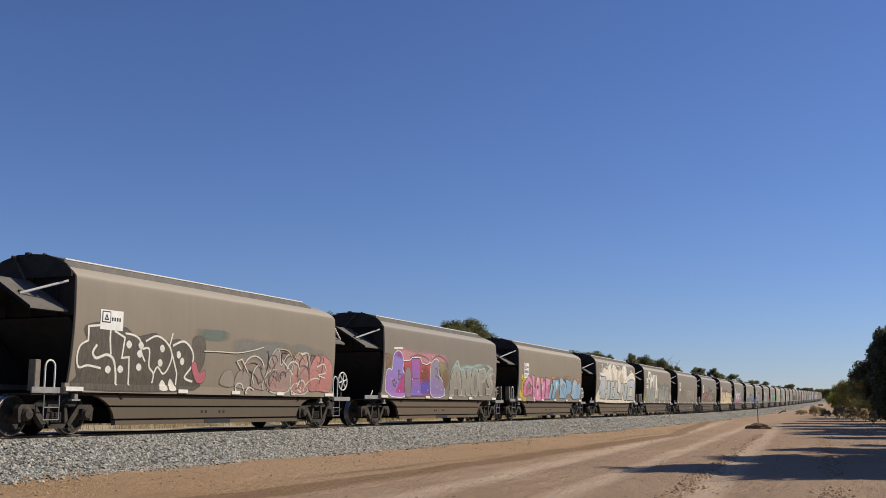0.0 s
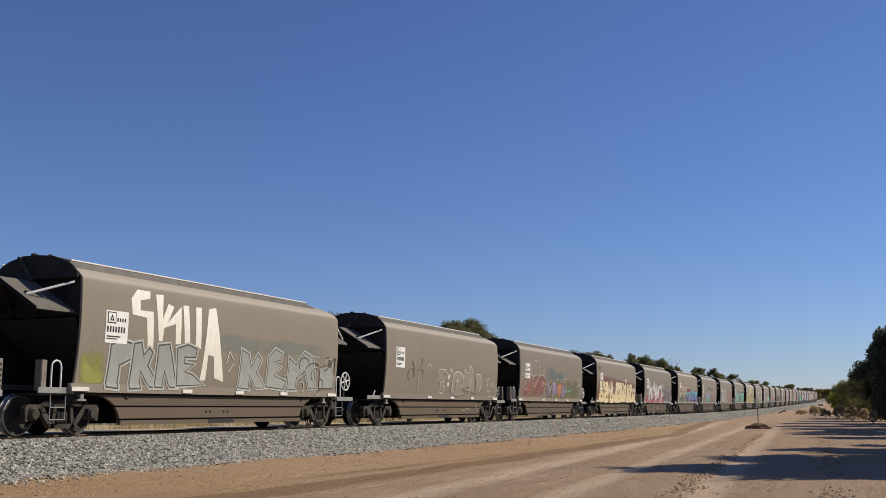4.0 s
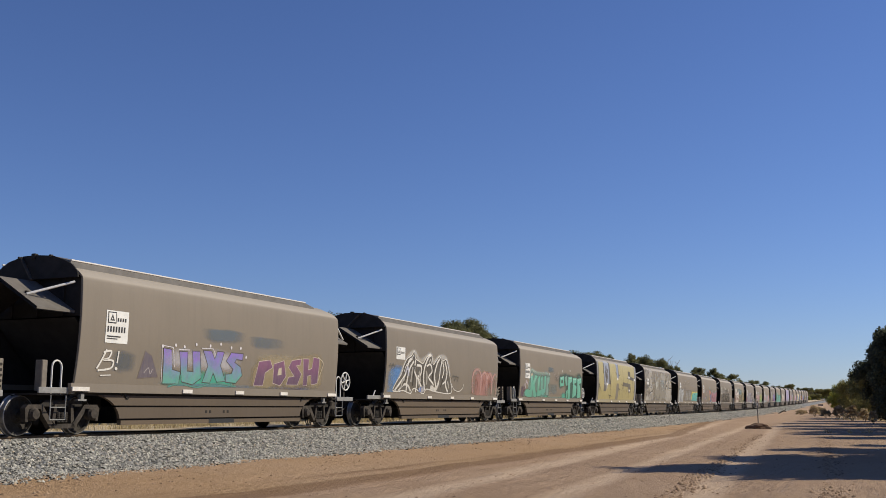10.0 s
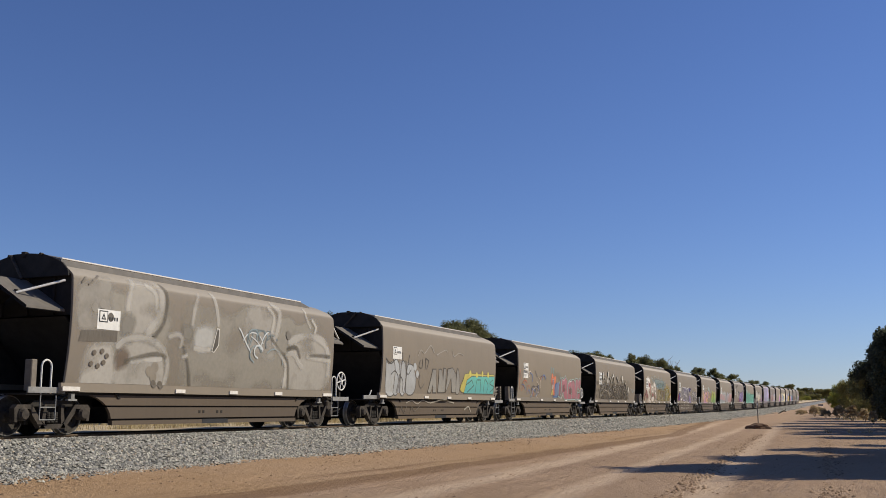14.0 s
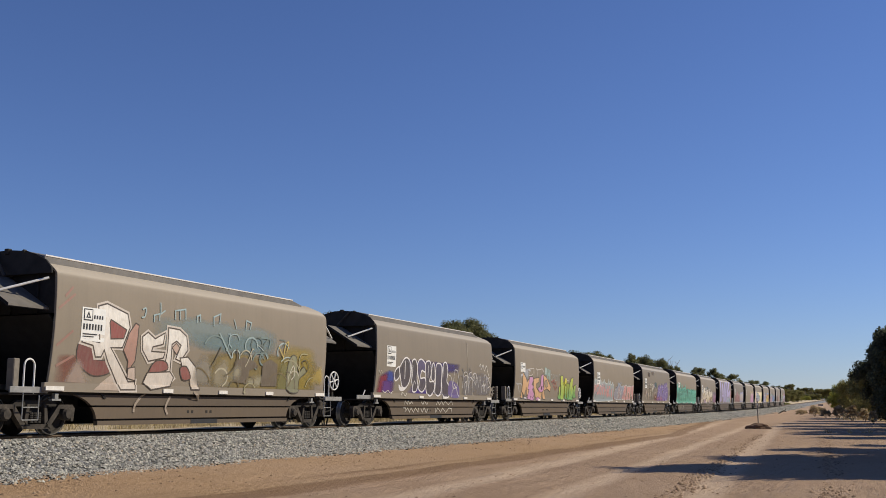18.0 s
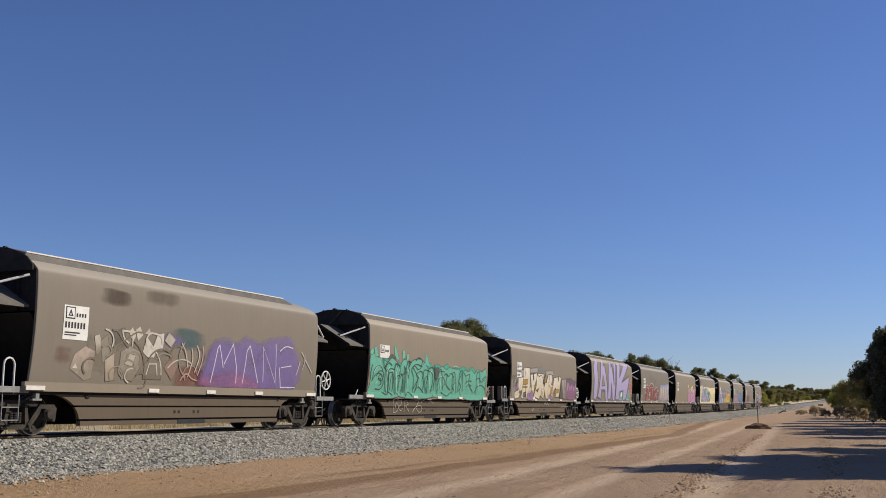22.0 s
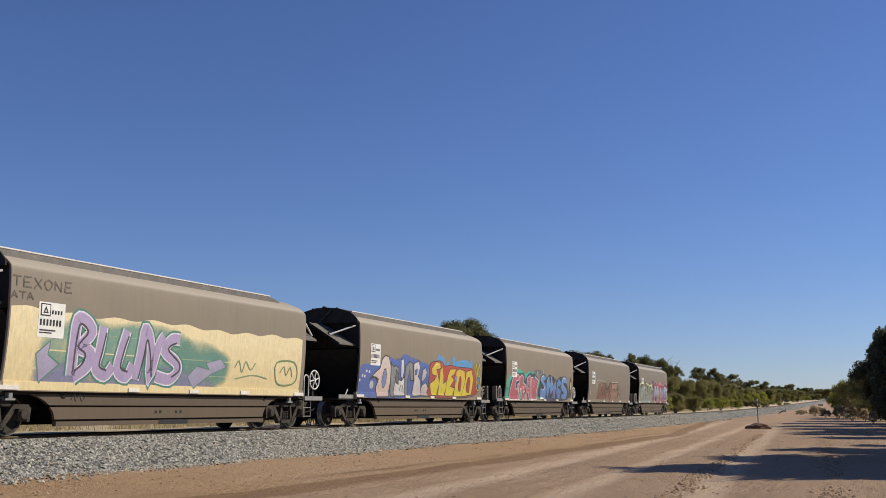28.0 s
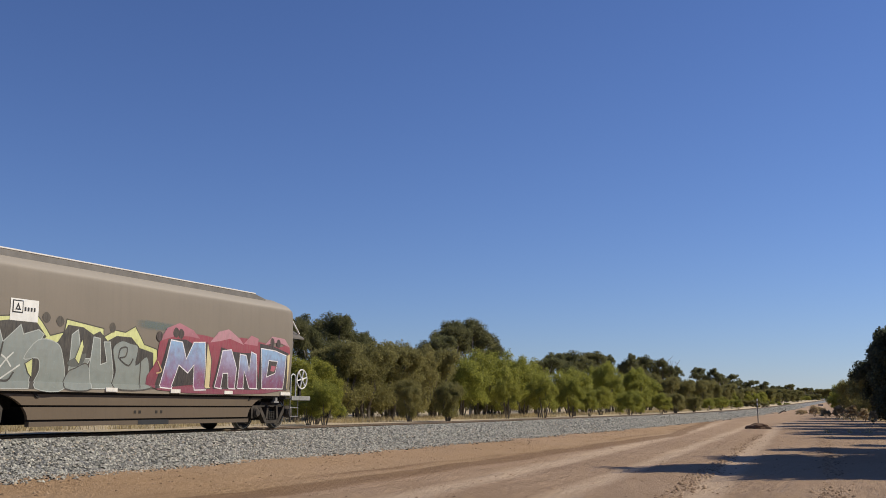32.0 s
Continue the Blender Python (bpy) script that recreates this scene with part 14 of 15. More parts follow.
def tree_meshes(kind, seed):
    """Trunk and crown meshes of one tree, at a natural size; plant() scales them."""
    rng = np.random.default_rng(seed)
    bm = bmesh.new()
    clumps = []
    if kind == "gum":
        # pale forked limbs, each ending in a flat-bottomed billow, with sky between them
        fork = Vector((rng.normal(0, 0.15), rng.normal(0, 0.15), 2.8))
        stem(bm, (0, 0, -0.1), fork, 0.20, 0.15, rng)
        for i in range(7):
            a = i * 0.9 + rng.uniform(-0.3, 0.3)
            R = rng.uniform(0.8, 1.9) if i else 0.2
            tip = Vector((R * math.cos(a), R * math.sin(a), 6.6 - 0.45 * R * R + rng.uniform(-0.9, 0.4)))
            stem(bm, fork, tip, 0.10, 0.03, rng, 4)
            lobe(rng, clumps, tip + Vector((0, 0, 0.1)), rng.uniform(0.95, 1.35), 0.9, 24, 0.34)
            for k in range(4):
                q = Vector(clumps[-1 - 3 * k][:3])
                tube(bm, tip, q, 0.02, 5, 0.008)
        count, size, mat, bark, droop, slim, tall = 30000, 0.10, GUM, PALE_BARK if seed % 2 else BARK, 0.7, 0.30, 0.9
    elif kind in ("wattle", "dry_bush"):
        # several leaning stems inside a billowing dome that comes low
        for i in range(5):
            a = i * 1.26 + rng.uniform(-0.4, 0.4)
            R = rng.uniform(0.4, 0.9)
            tip = Vector((R * math.cos(a), R * math.sin(a), rng.uniform(1.9, 2.8)))
            stem(bm, (0.14 * math.cos(a), 0.14 * math.sin(a), -0.1), tip, 0.06, 0.02, rng, 4)
        for i in range(15):
            a, z = i * 2.4 + rng.uniform(-0.3, 0.3), 0.95 + 2.25 * (i / 14) ** 0.9 + rng.uniform(-0.12, 0.12)
            R = 1.3 * math.sqrt(max(0.02, 1 - ((z - 1.7) / 1.65) ** 2)) * rng.uniform(0.8, 1.12)
            lobe(rng, clumps, (R * math.cos(a), R * math.sin(a), z), rng.uniform(0.5, 0.72), 0.95, 9, 0.26)
        lobe(rng, clumps, (0, 0, 2.2), 0.9, 1.0, 12, 0.34)
        count, size, mat, bark, droop, slim, tall = 34000, 0.085, DRY if kind == "dry_bush" else WATTLE, BARK, 0.9, 0.22, 1.15
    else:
        # denser sheoak form, given the darker backlit leaf colour
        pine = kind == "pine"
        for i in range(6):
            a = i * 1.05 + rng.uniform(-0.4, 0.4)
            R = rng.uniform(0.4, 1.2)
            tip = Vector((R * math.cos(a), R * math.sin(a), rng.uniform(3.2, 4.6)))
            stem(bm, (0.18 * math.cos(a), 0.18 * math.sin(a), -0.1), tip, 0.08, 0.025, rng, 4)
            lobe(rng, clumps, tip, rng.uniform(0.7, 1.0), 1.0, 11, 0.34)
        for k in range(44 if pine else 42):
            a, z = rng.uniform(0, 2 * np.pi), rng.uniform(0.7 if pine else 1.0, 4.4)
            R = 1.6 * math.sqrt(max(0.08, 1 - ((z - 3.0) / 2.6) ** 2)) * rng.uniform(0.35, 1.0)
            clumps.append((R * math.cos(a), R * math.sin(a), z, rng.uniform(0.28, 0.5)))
        count, size, mat, bark, droop, slim, tall = 36000, 0.15, BACKLIT_LEAVES if pine else SHEOAK, BARK, 1.8, 0.28 if pine else 0.13, 1.35
    bmesh.ops.recalc_face_normals(bm, faces=bm.faces)
    trunk = bpy.data.meshes.new("trunk")
    bm.to_mesh(trunk)
    bm.free()
    trunk.materials.append(bark)
    cl = np.array(clumps)
    v, f = leaf_cloud(rng, cl[:, :3], cl[:, 3], count, size, droop, slim, tall)
    crown = from_arrays("crown", v, f, mat)
    me = crown.data
    bpy.data.objects.remove(crown)
    wide = float(np.ptp(v[:, 0]) + np.ptp(v[:, 1])) / 2
    return trunk, me, float(v[:, 2].max()), wide


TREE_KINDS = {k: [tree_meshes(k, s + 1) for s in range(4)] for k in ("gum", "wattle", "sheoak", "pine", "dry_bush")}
TREE_WORDS = {"gum": ("gum_tree", "grey-green gum tree with an open spreading crown", "tree"), "wattle": ("wattle_bush", "rounded bright green wattle bush on dry grass", "bush"),
              "dry_bush": ("dry_bush", "low dry straw-brown bush beside the dirt road", "bush"), "pine": ("pine_tree", "dense roadside tree with backlit shade put into its dark green", "tree"),
              "sheoak": ("sheoak_tree", "dull olive sheoak with dense drooping foliage", "tree")}


def plant(x, y, height, width, kind, turn, group="trees behind the railway line"):
    name, label, cat = TREE_WORDS[kind]
    trunk, crown, h, w = TREE_KINDS[kind][int(turn * 7) % 4]
    t = empty(name, Matrix.LocRotScale((x, y, earth(x, y)), Euler((0, 0, turn)), (1.5 * width / w, 1.5 * width / w, height / h)))
    mesh_part("trunk", trunk, None, t)
    mesh_part("crown", crown, None, t)
    tagged(t, label, cat, group)


# across the line, from the tall gums at the back to the bushes in front: x, y, height, crown width, kind
BEHIND = [
    (-37.9, 60.3, 7, 2.7, "gum"), (-38, 63.4, 7.5, 2.4, "gum"), (-38, 66.3, 8, 3.1, "gum"), (-38.1, 69.1, 7.7, 2.6, "gum"), (-38.1, 71.8, 6.9, 2.2, "gum"), (-38.4, 86.5, 7.6, 2.8, "gum"),
    (-38.5, 91, 8.8, 3.3, "gum"), (-38.6, 96.2, 9.8, 4.2, "gum"), (-38.7, 99.9, 9, 2.9, "gum"), (-39.3, 122.5, 7, 3.5, "gum"), (-39.4, 129, 7.9, 3.8, "gum"), (-39.6, 136.1, 8.5, 4.6, "gum"),
    (-39.9, 145.7, 8.8, 4.9, "gum"), (-40.4, 164.8, 9.2, 5.9, "gum"), (-40.7, 178.6, 8.6, 4, "gum"), (-41.3, 197.7, 10.1, 6.3, "gum"), (-41.7, 213.8, 8.9, 5.3, "gum"), (-43.4, 275.5, 10.7, 8.9, "gum"),
    (-44.9, 330, 9.6, 4.6, "gum"), (-46.7, 393.7, 8.5, 12.5, "gum"), (-50.4, 525.8, 8.2, 16.5, "gum"), (-55.5, 707.7, 8, 22.1, "gum"), (-63.8, 1000.6, 5.5, 25.9, "gum"), (-28.2, 45.7, 3.5, 2.5, "wattle"),
    (-28.3, 48.2, 3.5, 2.6, "wattle"), (-28.3, 50.7, 4.7, 2.9, "sheoak"), (-28.3, 53.7, 4.7, 3.3, "sheoak"), (-28.4, 57.2, 5.1, 3.5, "sheoak"), (-28.4, 60.6, 5, 2.6, "sheoak"), (-28.5, 64.5, 5, 2.6, "sheoak"),
    (-28.6, 69.1, 4.8, 3.1, "wattle"), (-28.6, 73.2, 5.4, 3.8, "wattle"), (-28.7, 78.5, 5.5, 4.1, "wattle"), (-28.8, 83.7, 5.3, 3.5, "wattle"), (-28.9, 87.8, 4.6, 2.7, "wattle"), (-29.2, 99.3, 4.9, 4.3, "wattle"),
    (-29.5, 111.3, 5.7, 5.7, "wattle"), (-29.7, 122, 5.7, 6, "wattle"), (-30, 132.6, 5.4, 4.7, "wattle"), (-30.3, 145.4, 5.6, 5.3, "sheoak"), (-30.8, 162.4, 5.4, 5.1, "sheoak"), (-31.4, 183.7, 5.4, 5.7, "sheoak"),
    (-32.2, 213.6, 5.6, 6.6, "sheoak"), (-33.2, 249.4, 4.5, 7.3, "sheoak"), (-34.9, 309.8, 4.7, 9, "sheoak"), (-38.3, 433.6, 5.6, 13.5, "sheoak"), (-43.8, 629.8, 4, 15.8, "sheoak"), (-22.5, 40.5, 1.9, 2.5, "wattle"),
    (-22.4, 37.5, 1.6, 1.2, "wattle"), (-22.6, 49.1, 2.4, 2.4, "sheoak"), (-22.8, 66.2, 3.1, 2.9, "wattle"), (-23, 74.4, 3.3, 3.2, "wattle"), (-23.1, 80.5, 2.1, 2.2, "wattle"), (-23.3, 93.2, 2.6, 3.7, "wattle"),
    (-23.5, 101.5, 1.1, 2.1, "wattle"), (-23.8, 111, 2.6, 3.6, "wattle"), (-24, 121.9, 2.6, 3.2, "sheoak"), (-24.4, 138, 2.2, 3.5, "sheoak"), (-24.8, 150.7, 1.8, 2.7, "wattle"), (-25.1, 163.9, 2.2, 3.9, "wattle"),
    (-25.7, 186.2, 1.9, 3.8, "wattle"), (-26.8, 226.2, 1.6, 6.3, "sheoak"), (-28.6, 291, 1.1, 8, "wattle"), (-31.8, 51.5, 3.2, 1.8, "sheoak"), (-31.8, 53.3, 3.1, 1.9, "sheoak"), (-31.8, 55.1, 3.8, 2.1, "sheoak"),
    (-31.9, 57.1, 4.6, 2.3, "sheoak"), (-31.9, 59.2, 4.4, 2, "wattle"), (-31.9, 61.4, 4.9, 2.2, "wattle"), (-32, 63.7, 4.8, 2.3, "wattle"), (-32, 66.2, 5.1, 2.4, "sheoak"), (-32.1, 68.9, 4.9, 2, "wattle"),
    (-32.1, 71.8, 4.6, 2.5, "wattle"), (-32.2, 74.8, 4.1, 2.8, "sheoak"), (-32.2, 78.2, 4.3, 2.5, "wattle"), (-32.3, 81.8, 4.6, 2.3, "sheoak"), (-32.4, 85.6, 5.2, 3.2, "sheoak"), (-32.5, 89.9, 5, 2.7, "sheoak"),
    (-32.6, 94.5, 4.7, 2.9, "sheoak"), (-32.7, 99.6, 3.8, 3.6, "wattle"), (-32.8, 105.1, 3.6, 3.7, "wattle"), (-33, 111.3, 3.9, 2.2, "wattle"), (-33.1, 118.2, 4, 2.9, "sheoak"), (-33.3, 125.9, 4.6, 2.5, "wattle"),
    (-33.6, 134.6, 4.6, 2.7, "sheoak"), (-33.8, 144.4, 4.1, 3.6, "sheoak"), (-34.1, 155.7, 3.9, 3.2, "sheoak"), (-34.5, 168.7, 4.4, 3.9, "wattle"), (-34.9, 184, 4.6, 4, "sheoak"), (-35.4, 202, 3.6, 4, "wattle"),
    (-36, 223.8, 3.1, 4.7, "wattle"), (-36.7, 250.5, 4.1, 4.5, "sheoak"), (-29.2, 194.9, 4.9, 1.7, "sheoak"), (-29.5, 206.4, 4.1, 1.7, "sheoak"), (-29.8, 219.2, 3.5, 1.9, "wattle"), (-30.2, 233.7, 3.3, 2.1, "sheoak"),
    (-30.7, 250.1, 3.7, 2.5, "wattle"), (-31.2, 268.9, 3.7, 2.7, "wattle"), (-31.8, 290.7, 3.7, 2.7, "wattle"), (-32.5, 316.1, 4.1, 2.8, "wattle"), (-33.4, 346.3, 3.7, 3.3, "sheoak"), (-34.4, 382.7, 3.9, 3.7, "sheoak"),
    (-35.7, 427.4, 3.2, 4.2, "sheoak"), (-37.2, 483.6, 2.7, 4.5, "wattle"), (-39.3, 556.3, 2.8, 5.6, "wattle"), (-42, 654.4, 3.2, 5, "wattle"), (-41.6, 284.2, 6.5, 2.8, "gum"), (-42.2, 304.2, 5.8, 3, "gum"),
    (-42.8, 327.1, 5.6, 3.6, "gum"), (-43.6, 353.6, 5.5, 3.6, "gum"), (-44.5, 384.6, 6.2, 3.3, "gum"), (-45.5, 421.2, 6, 4.9, "gum"), (-46.7, 465.3, 5.8, 4.3, "gum"), (-48.2, 519.3, 6.8, 4.9, "gum"),
    (-50.1, 587.1, 5.6, 6, "gum"), (-52.6, 674.6, 6.4, 5.9, "gum"), (-55.9, 791.9, 4.9, 7.7, "gum"), (-60.6, 957.5, 5.9, 9.7, "gum"),
    (-31, 38, 4.2, 3.6, "sheoak"), (-34, 33, 4.4, 4, "wattle"), (-36, 42, 6, 4.4, "gum"), (-33, 24, 4.6, 4, "sheoak"), (-52, 880, 9, 22, "sheoak"), (-40, 900, 8.5, 20, "wattle"), (-27, 910, 7.5, 18, "sheoak"), (-14, 920, 7, 20, "wattle"),
]
turner = random.Random(4)
for x, y, h, wide, kind in BEHIND:
    # broad stands far off are several trees
    k = max(1, math.ceil(wide / ((0.52 if kind == "gum" else 0.85) * h) - 0.1))
    for i in range(k):
        plant(x - (i - (k - 1) / 2) * wide / k, y + turner.uniform(-3, 3) * (k > 1), h * (1 if k == 1 else turner.uniform(0.92, 1.06)), 1.05 * wide / k if k > 1 else wide, kind, turner.uniform(0, 6.28))
# beside the road; the nearest stand out of the picture and throw their shade across it
BESIDE = [
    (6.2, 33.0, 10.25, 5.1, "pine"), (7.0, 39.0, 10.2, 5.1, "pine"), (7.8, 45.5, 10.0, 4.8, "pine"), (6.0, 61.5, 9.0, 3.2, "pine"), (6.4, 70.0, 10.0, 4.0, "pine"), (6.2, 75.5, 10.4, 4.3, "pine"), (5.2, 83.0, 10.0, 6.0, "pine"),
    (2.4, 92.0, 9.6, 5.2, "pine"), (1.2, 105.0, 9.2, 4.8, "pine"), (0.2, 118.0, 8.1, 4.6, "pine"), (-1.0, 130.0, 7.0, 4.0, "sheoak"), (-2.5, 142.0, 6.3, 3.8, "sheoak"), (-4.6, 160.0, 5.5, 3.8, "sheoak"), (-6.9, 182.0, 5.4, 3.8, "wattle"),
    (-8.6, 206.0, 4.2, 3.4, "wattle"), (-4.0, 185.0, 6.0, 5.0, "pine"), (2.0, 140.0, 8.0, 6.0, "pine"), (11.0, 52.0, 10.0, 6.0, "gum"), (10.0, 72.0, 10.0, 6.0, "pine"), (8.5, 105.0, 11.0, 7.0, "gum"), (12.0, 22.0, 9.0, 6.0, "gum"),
    (-9.5, 150, 1.7, 1.1, "dry_bush"), (-12.3, 165, 0.9, 1.4, "dry_bush"), (-7.5, 140, 1.2, 1, "dry_bush"), (-5.5, 128, 1.7, 1.2, "dry_bush"), (-3.7, 118, 1.8, 1.2, "dry_bush"), (-2.3, 110, 1.5, 0.9, "dry_bush"), (-9.3, 160, 1.4, 1.3, "dry_bush"), (-1.4, 100, 1.3, 0.7, "dry_bush"),
]
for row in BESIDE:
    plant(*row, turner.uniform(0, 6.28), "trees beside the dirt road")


def dead_tree(x, y, h):
    rng = np.random.default_rng(9)
    z = float(ground_z(np.float64(x), np.float64(y)))
    t = empty("dead_tree", pose(x, y, z))
    bm = bmesh.new()
    stem(bm, (0, 0, -0.2), (0.2, 0, h * 0.55), 0.22, 0.12, rng)
    part("trunk", bm, PALE_BARK, t)
    for i in range(9):
        a = i * 0.7
        b = Vector((0.2, 0, h * rng.uniform(0.4, 0.56)))
        tip = b + Vector((rng.uniform(1.2, 2.6) * math.cos(a), rng.uniform(1.2, 2.6) * math.sin(a), h * rng.uniform(0.25, 0.45)))
        bm = bmesh.new()
        stem(bm, b, tip, 0.09, 0.03, rng, 4)
        for k in range(3):
            q = b.lerp(tip, rng.uniform(0.4, 0.9))
            stem(bm, q, q + Vector(rng.normal(0, 0.7, 3)) + Vector((0, 0, 0.6)), 0.04, 0.015, rng, 2)
        part("limb", bm, PALE_BARK, t)
    tagged(t, "bare grey dead tree with spreading limbs", "tree")


dead_tree(-46.0, 236.0, 12.0)


def far_woods(name, x0, x1, y0, y1, count, label):
    """A belt of bush behind the single trees, as one mass of leaf clumps."""
    rng = np.random.default_rng(31)
    y = rng.uniform(y0, y1, count)
    x = rng.uniform(x0, x1, count)
    z = ground_z(x, y) + rng.uniform(0.3, 5.2, count) * (0.6 + 0.4 * rng.random(count))
    v, f = leaf_cloud(rng, np.stack([x, y, z], -1), rng.uniform(0.7, 1.5, count), count * 70, 0.34, 0.6)
    ob = from_arrays(name, v, f, SHEOAK)
    tagged(ob, label, "bush", kind="stuff")


far_woods("far_woods", -75, -52, 30, 420, 1500, "belt of dull green scrub behind the railway trees")


def grass(name, spots, label, group_seed, h0, h1, material):
    """Dry blades at (x, y, spread, number)."""
    rng = np.random.default_rng(group_seed)
    V = []
    for x, y, spread, n in spots:
        px, py = x + rng.normal(0, spread, n), y + rng.normal(0, spread, n)
        pz = ground_z(px, py)
        h = rng.uniform(h0, h1, n)
        a = rng.uniform(0, 2 * np.pi, n)
        w = 0.012 + 0.012 * rng.random(n)
        lean = rng.normal(0, 0.35, (n, 2)) * h[:, None]
        left = np.stack([px - w * np.cos(a), py - w * np.sin(a), pz - 0.03], -1)
        right = np.stack([px + w * np.cos(a), py + w * np.sin(a), pz - 0.03], -1)
        tip = np.stack([px + lean[:, 0], py + lean[:, 1], pz + h], -1)
        V.append(np.stack([left, right, tip], 1).reshape(-1, 3))
    V = np.concatenate(V)
    ob = from_arrays(name, V, np.arange(len(V)).reshape(-1, 3), material)
    tagged(ob, label, "grass", kind="stuff")


grng = random.Random(8)
far_spots = []
for i in range(520):
    s = 14 + 190 * grng.random() ** 1.5
    u = -6.4 - 11 * grng.random() ** 1.5
    far_spots.append((float(track_x(s)) + u, s, 0.5, 60))
grass("dry_grass", far_spots, "straw-coloured dry grass behind the railway line", 3, 0.08, 0.32, STRAW)
near_spots = [(-2.2 + grng.uniform(-1.5, 1.5), 66 + grng.uniform(-2, 2), 0.12, 30) for i in range(3)]
near_spots += [(grng.uniform(-6, 2), grng.uniform(120, 200), 0.6, 70) for i in range(70)]
grass("roadside_grass", near_spots, "sparse dry grass tufts beside the dirt road", 6, 0.08, 0.4, STRAW)


# ---- clods and gravel on the bare ground ----
def clods():
    rng = np.random.default_rng(12)
    n = 6500
    y = rng.uniform(15, 60, n)
    x = np.where(rng.random(n) < 0.55, rng.uniform(-6, 1.5, n), rng.uniform(-14.5, -6, n))
    # lumps thrown up along the two outer wheel tracks
    k = 1800
    y[:k] = 17 + 44 * rng.random(k) ** 1.4
    inner = rng.random(k) < 0.4
    x[:k] = np.where(inner, -3.59 - 0.079 * (y[:k] - 19.7), -1.07 - 0.059 * (y[:k] - 20.8)) + rng.normal(0, 0.16, k)
    # a scatter of spilt stones below the ballast
    q = 3200
    y[-q:] = rng.uniform(10, 60, q)
    x[-q:] = track_x(y[-q:]) + 3.5 + rng.exponential(1.1, q)
    r = np.minimum(0.038, rng.gamma(2.2, 0.009, n) + 0.008)
    r[:k] *= 1.3
    base = np.array([[0, 0, 0.8], [1, 0, 0.1], [0.3, 0.95, 0], [-0.8, 0.6, 0.1], [-0.8, -0.6, 0], [0.3, -0.95, 0.1]], float)
    tri = np.array([[0, 1, 2], [0, 2, 3], [0, 3, 4], [0, 4, 5], [0, 5, 1]])
    v = base[None] * rng.uniform(0.6, 1.3, (n, 6, 3)) * r[:, None, None]
    v[..., 2] -= 0.1 * r[:, None]
    v += np.stack([x, y, ground_z(x, y)], -1)[:, None]
    ob = from_arrays("dirt_clods", v.reshape(-1, 3), (tri[None] + (np.arange(n) * 6)[:, None, None]).reshape(-1, 3), CLOD)
    tagged(ob, "small dirt clods and gravel lying on the bare ground", "clods", kind="stuff")


cm = Mat("dirt_clod", 0.95, 0.0, 0.15)
cm.colour(cm.ramp(cm.t.nodes.new("ShaderNodeNewGeometry").outputs["Random Per Island"], [(0.0, (0.16, 0.10, 0.06)), (0.6, (0.36, 0.24, 0.15)), (1.0, (0.44, 0.31, 0.2))]))
CLOD = cm.m
clods()


def mound(x, y, r, h, name="dirt_mound"):
    """A heap of pushed-up soil."""
    bm = bmesh.new()
    bmesh.ops.create_icosphere(bm, subdivisions=4, radius=1.0)
    for v in bm.verts:
        d = 1 + 0.22 * noise.noise(v.co * 1.7 + Vector((x, y, 0))) + 0.1 * noise.noise(v.co * 5)
        v.co = Vector((v.co.x * r * d, v.co.y * r * 0.8 * d, max(-0.15, v.co.z * h * d)))
    ob = part(name, bm, DARK_SOIL)
    ob.location = (x, y, float(ground_z(np.float64(x), np.float64(y))))
    return tagged(ob, "low heap of dark brown soil beside the post", "mound")


DARK_SOIL = simple("dark_soil", (0.16, 0.09, 0.05), 0.95, 0.0, 0.35, 6.0)
mound(-8.6, 76.0, 0.85, 0.38)


def marker_post(x, y, h):
    z = float(ground_z(np.float64(x), np.float64(y)))
    post = empty("marker_post", pose(x, y, z))
    bm = bmesh.new()
    box(bm, -0.035, 0.035, -0.035, 0.035, -0.2, h, 0.008)
    part("pole", bm, POST, post)
    for k, zz in enumerate((h - 0.12, h - 0.45)):
        bm = bmesh.new()
        box(bm, -0.042, 0.042, -0.042, 0.042, zz - 0.07, zz + 0.07, 0.006)
        part("band", bm, WHITE, post, "white reflective band")
    tagged(post, "thin grey steel marker post with white bands", "post")


POST = simple("weathered_post", (0.22, 0.20, 0.18), 0.8, 0.0, 0.3, 6.0)
marker_post(-9.0, 79.5, 2.15)


def fallen_branch(x, y):
    z = float(ground_z(np.float64(x), np.float64(y)))
    bm = bmesh.new()
    pipe(bm, [(0, 0, 0.03), (0.4, 0.2, 0.2), (0.8, 0.1, 0.4), (1.2, 0.3, 0.3)], 0.09, 7)
    pipe(bm, [(0.8, 0.1, 0.38), (1.0, -0.2, 0.55), (0.95, -0.3, 0.7)], 0.05, 6)
    ob = part("fallen_branch", bm, BARK)
    ob.matrix_basis = pose(x, y, z, 0, 0, 20)
    tagged(ob, "dark fallen branch lying beside the ballast", "branch")


fallen_branch(-15.6, 165.0)


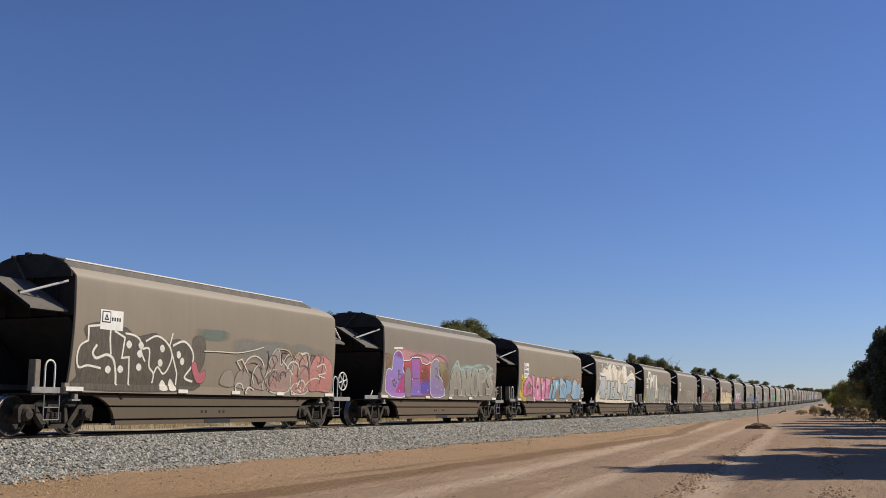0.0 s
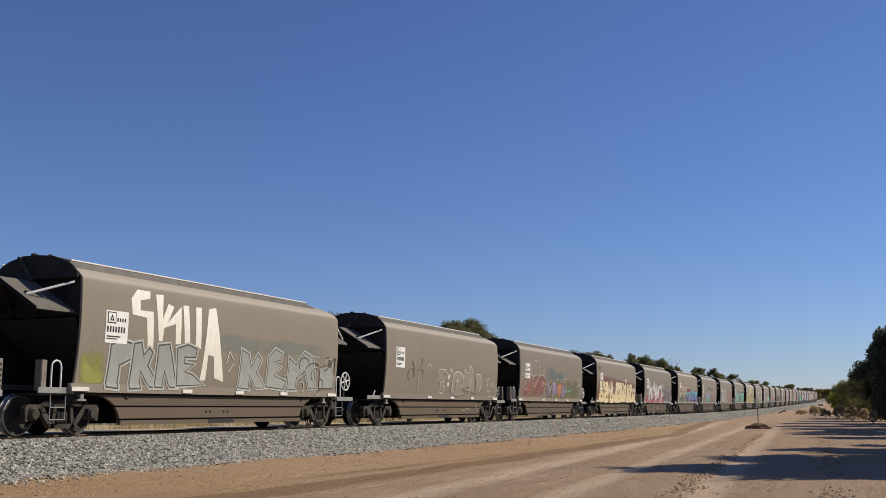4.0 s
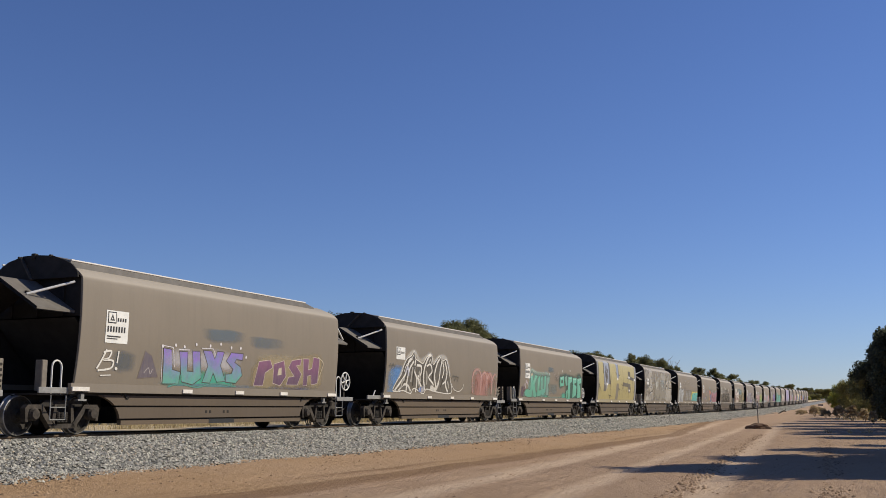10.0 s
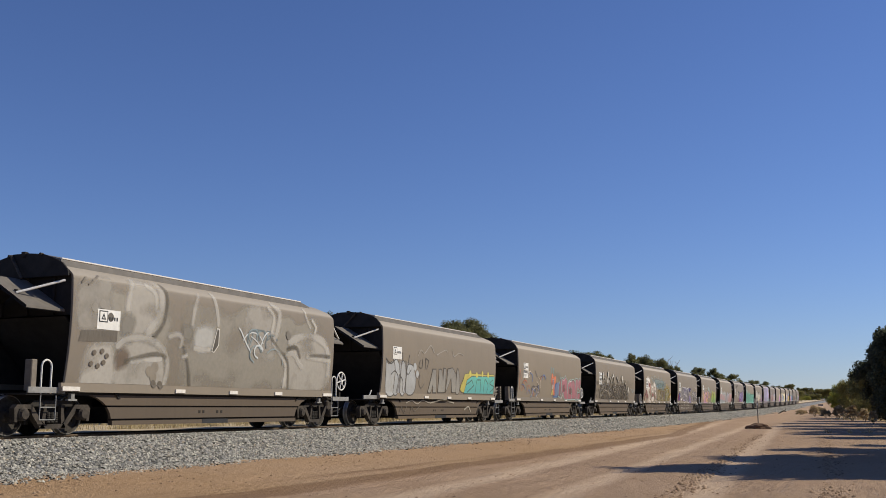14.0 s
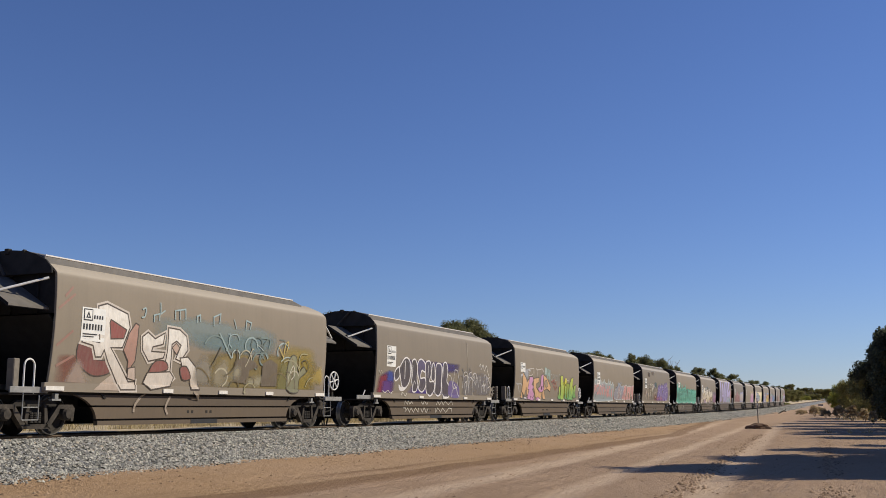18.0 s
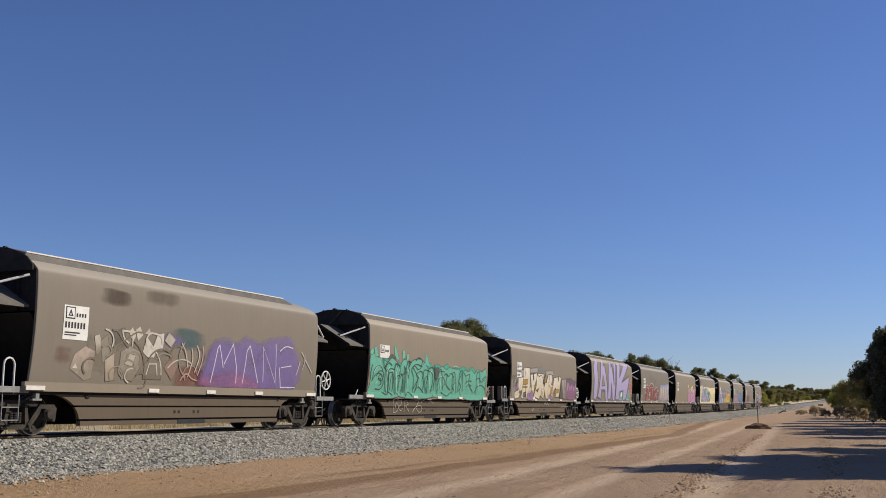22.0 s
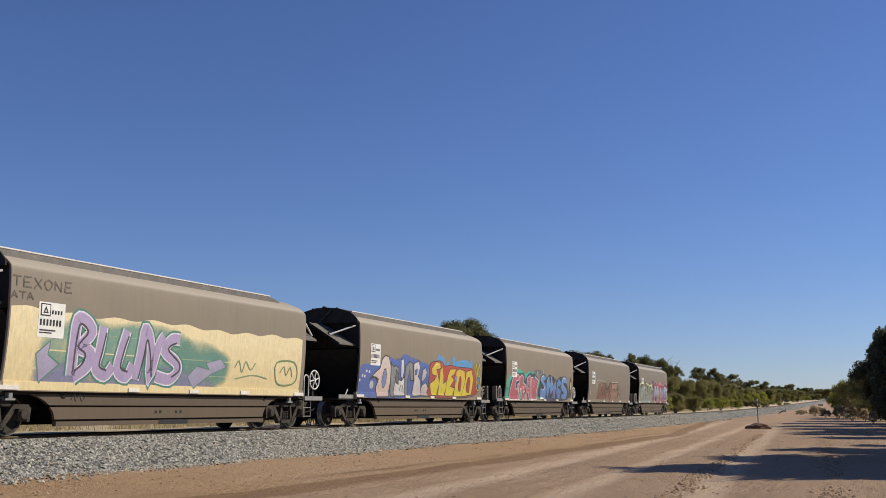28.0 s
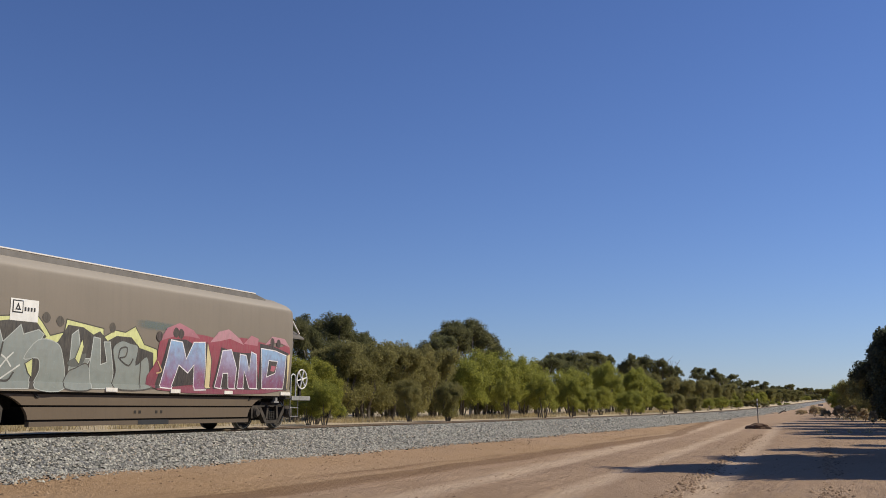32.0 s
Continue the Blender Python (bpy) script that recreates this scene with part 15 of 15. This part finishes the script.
def headwall(x, y):
    """Low concrete culvert end beside the line."""
    z = float(ground_z(np.float64(x), np.float64(y)))
    h = empty("culvert_headwall", pose(x, y, z, 0, 0, -8))
    bm = bmesh.new()
    box(bm, -0.7, 0.7, -0.15, 0.15, -0.3, 0.35, 0.03)
    part("wall", bm, CONCRETE, h)
    bm = bmesh.new()
    box(bm, -0.78, 0.78, -0.2, 0.2, 0.35, 0.43, 0.02)
    part("coping", bm, CONCRETE, h)
    tagged(h, "pale concrete culvert headwall beside the line", "headwall")


headwall(-19.0, 330.0)


def hill(name, x, y, w, h, label):
    """A wooded rise on the horizon."""
    n = 60
    V, F = [], []
    for i in range(n + 1):
        a = i / n
        top = h * math.sin(math.pi * a) ** 0.8 * (1 + 0.10 * noise.noise((a * 9, x * 0.01, 0)) + 0.04 * noise.noise((a * 40, 1, 0)))
        for k, (dy, f) in enumerate(((-200, 0.0), (-80, 0.75), (0, 1.0), (200, 0.0))):
            V.append((x + w * (a - 0.5), y + dy, -8 + (top + 8) * f))
    for i in range(n):
        for k in range(3):
            b = i * 4 + k
            F.append((b, b + 4, b + 5, b + 1))
    ob = from_arrays(name, np.array(V), np.array(F), HILL, smooth=True)
    tagged(ob, label, "hill", kind="structure")


hill("backdrop_hill", -95, 2300, 330, 44, "wooded hill on the horizon, haze put into its blue-grey colour")
hill("backdrop_rise", -1000, 1900, 1700, 40, "low distant wooded rise behind the trees")
hill("backdrop_rise_east", 930, 1900, 1900, 40, "low distant wooded rise beyond the road")


# ---- what moves ----
def motions():
    times = [float(t) for t in range(0, 33)]
    for n, w in wagons.items():
        walk(w, [(t, on_track(wagon_s(n, t))) for t in times])
        turns(n, w)


def turns(n, w):
    """Rolling wheels, frame by frame, while the wagon is near the camera."""
    first = max(0, frame((PITCH_LEN * n + 17 - 70) / PITCH_LEN))
    last = min(frame(32.0), frame((PITCH_LEN * n + 17 + 12) / PITCH_LEN))
    stamps = [(i - 1) / FPS for i in range(max(1, first), last + 1)]
    if len(stamps) < 2:
        return
    s0 = wagon_s(n, stamps[0])
    for b in w.children:
        for ws in b.children:
            if ws.name.startswith("wheelset"):
                y = ws.location.y
                rows = [(t, pose(0, y, WHEEL_R, math.degrees((s0 - wagon_s(n, t)) / WHEEL_R))) for t in stamps]
                if stamps[0] > 0:
                    rows.insert(0, (0.0, rows[0][1]))
                if stamps[-1] < 31.99:
                    rows.append((32.0, rows[-1][1]))
                walk(ws, rows)


motions()
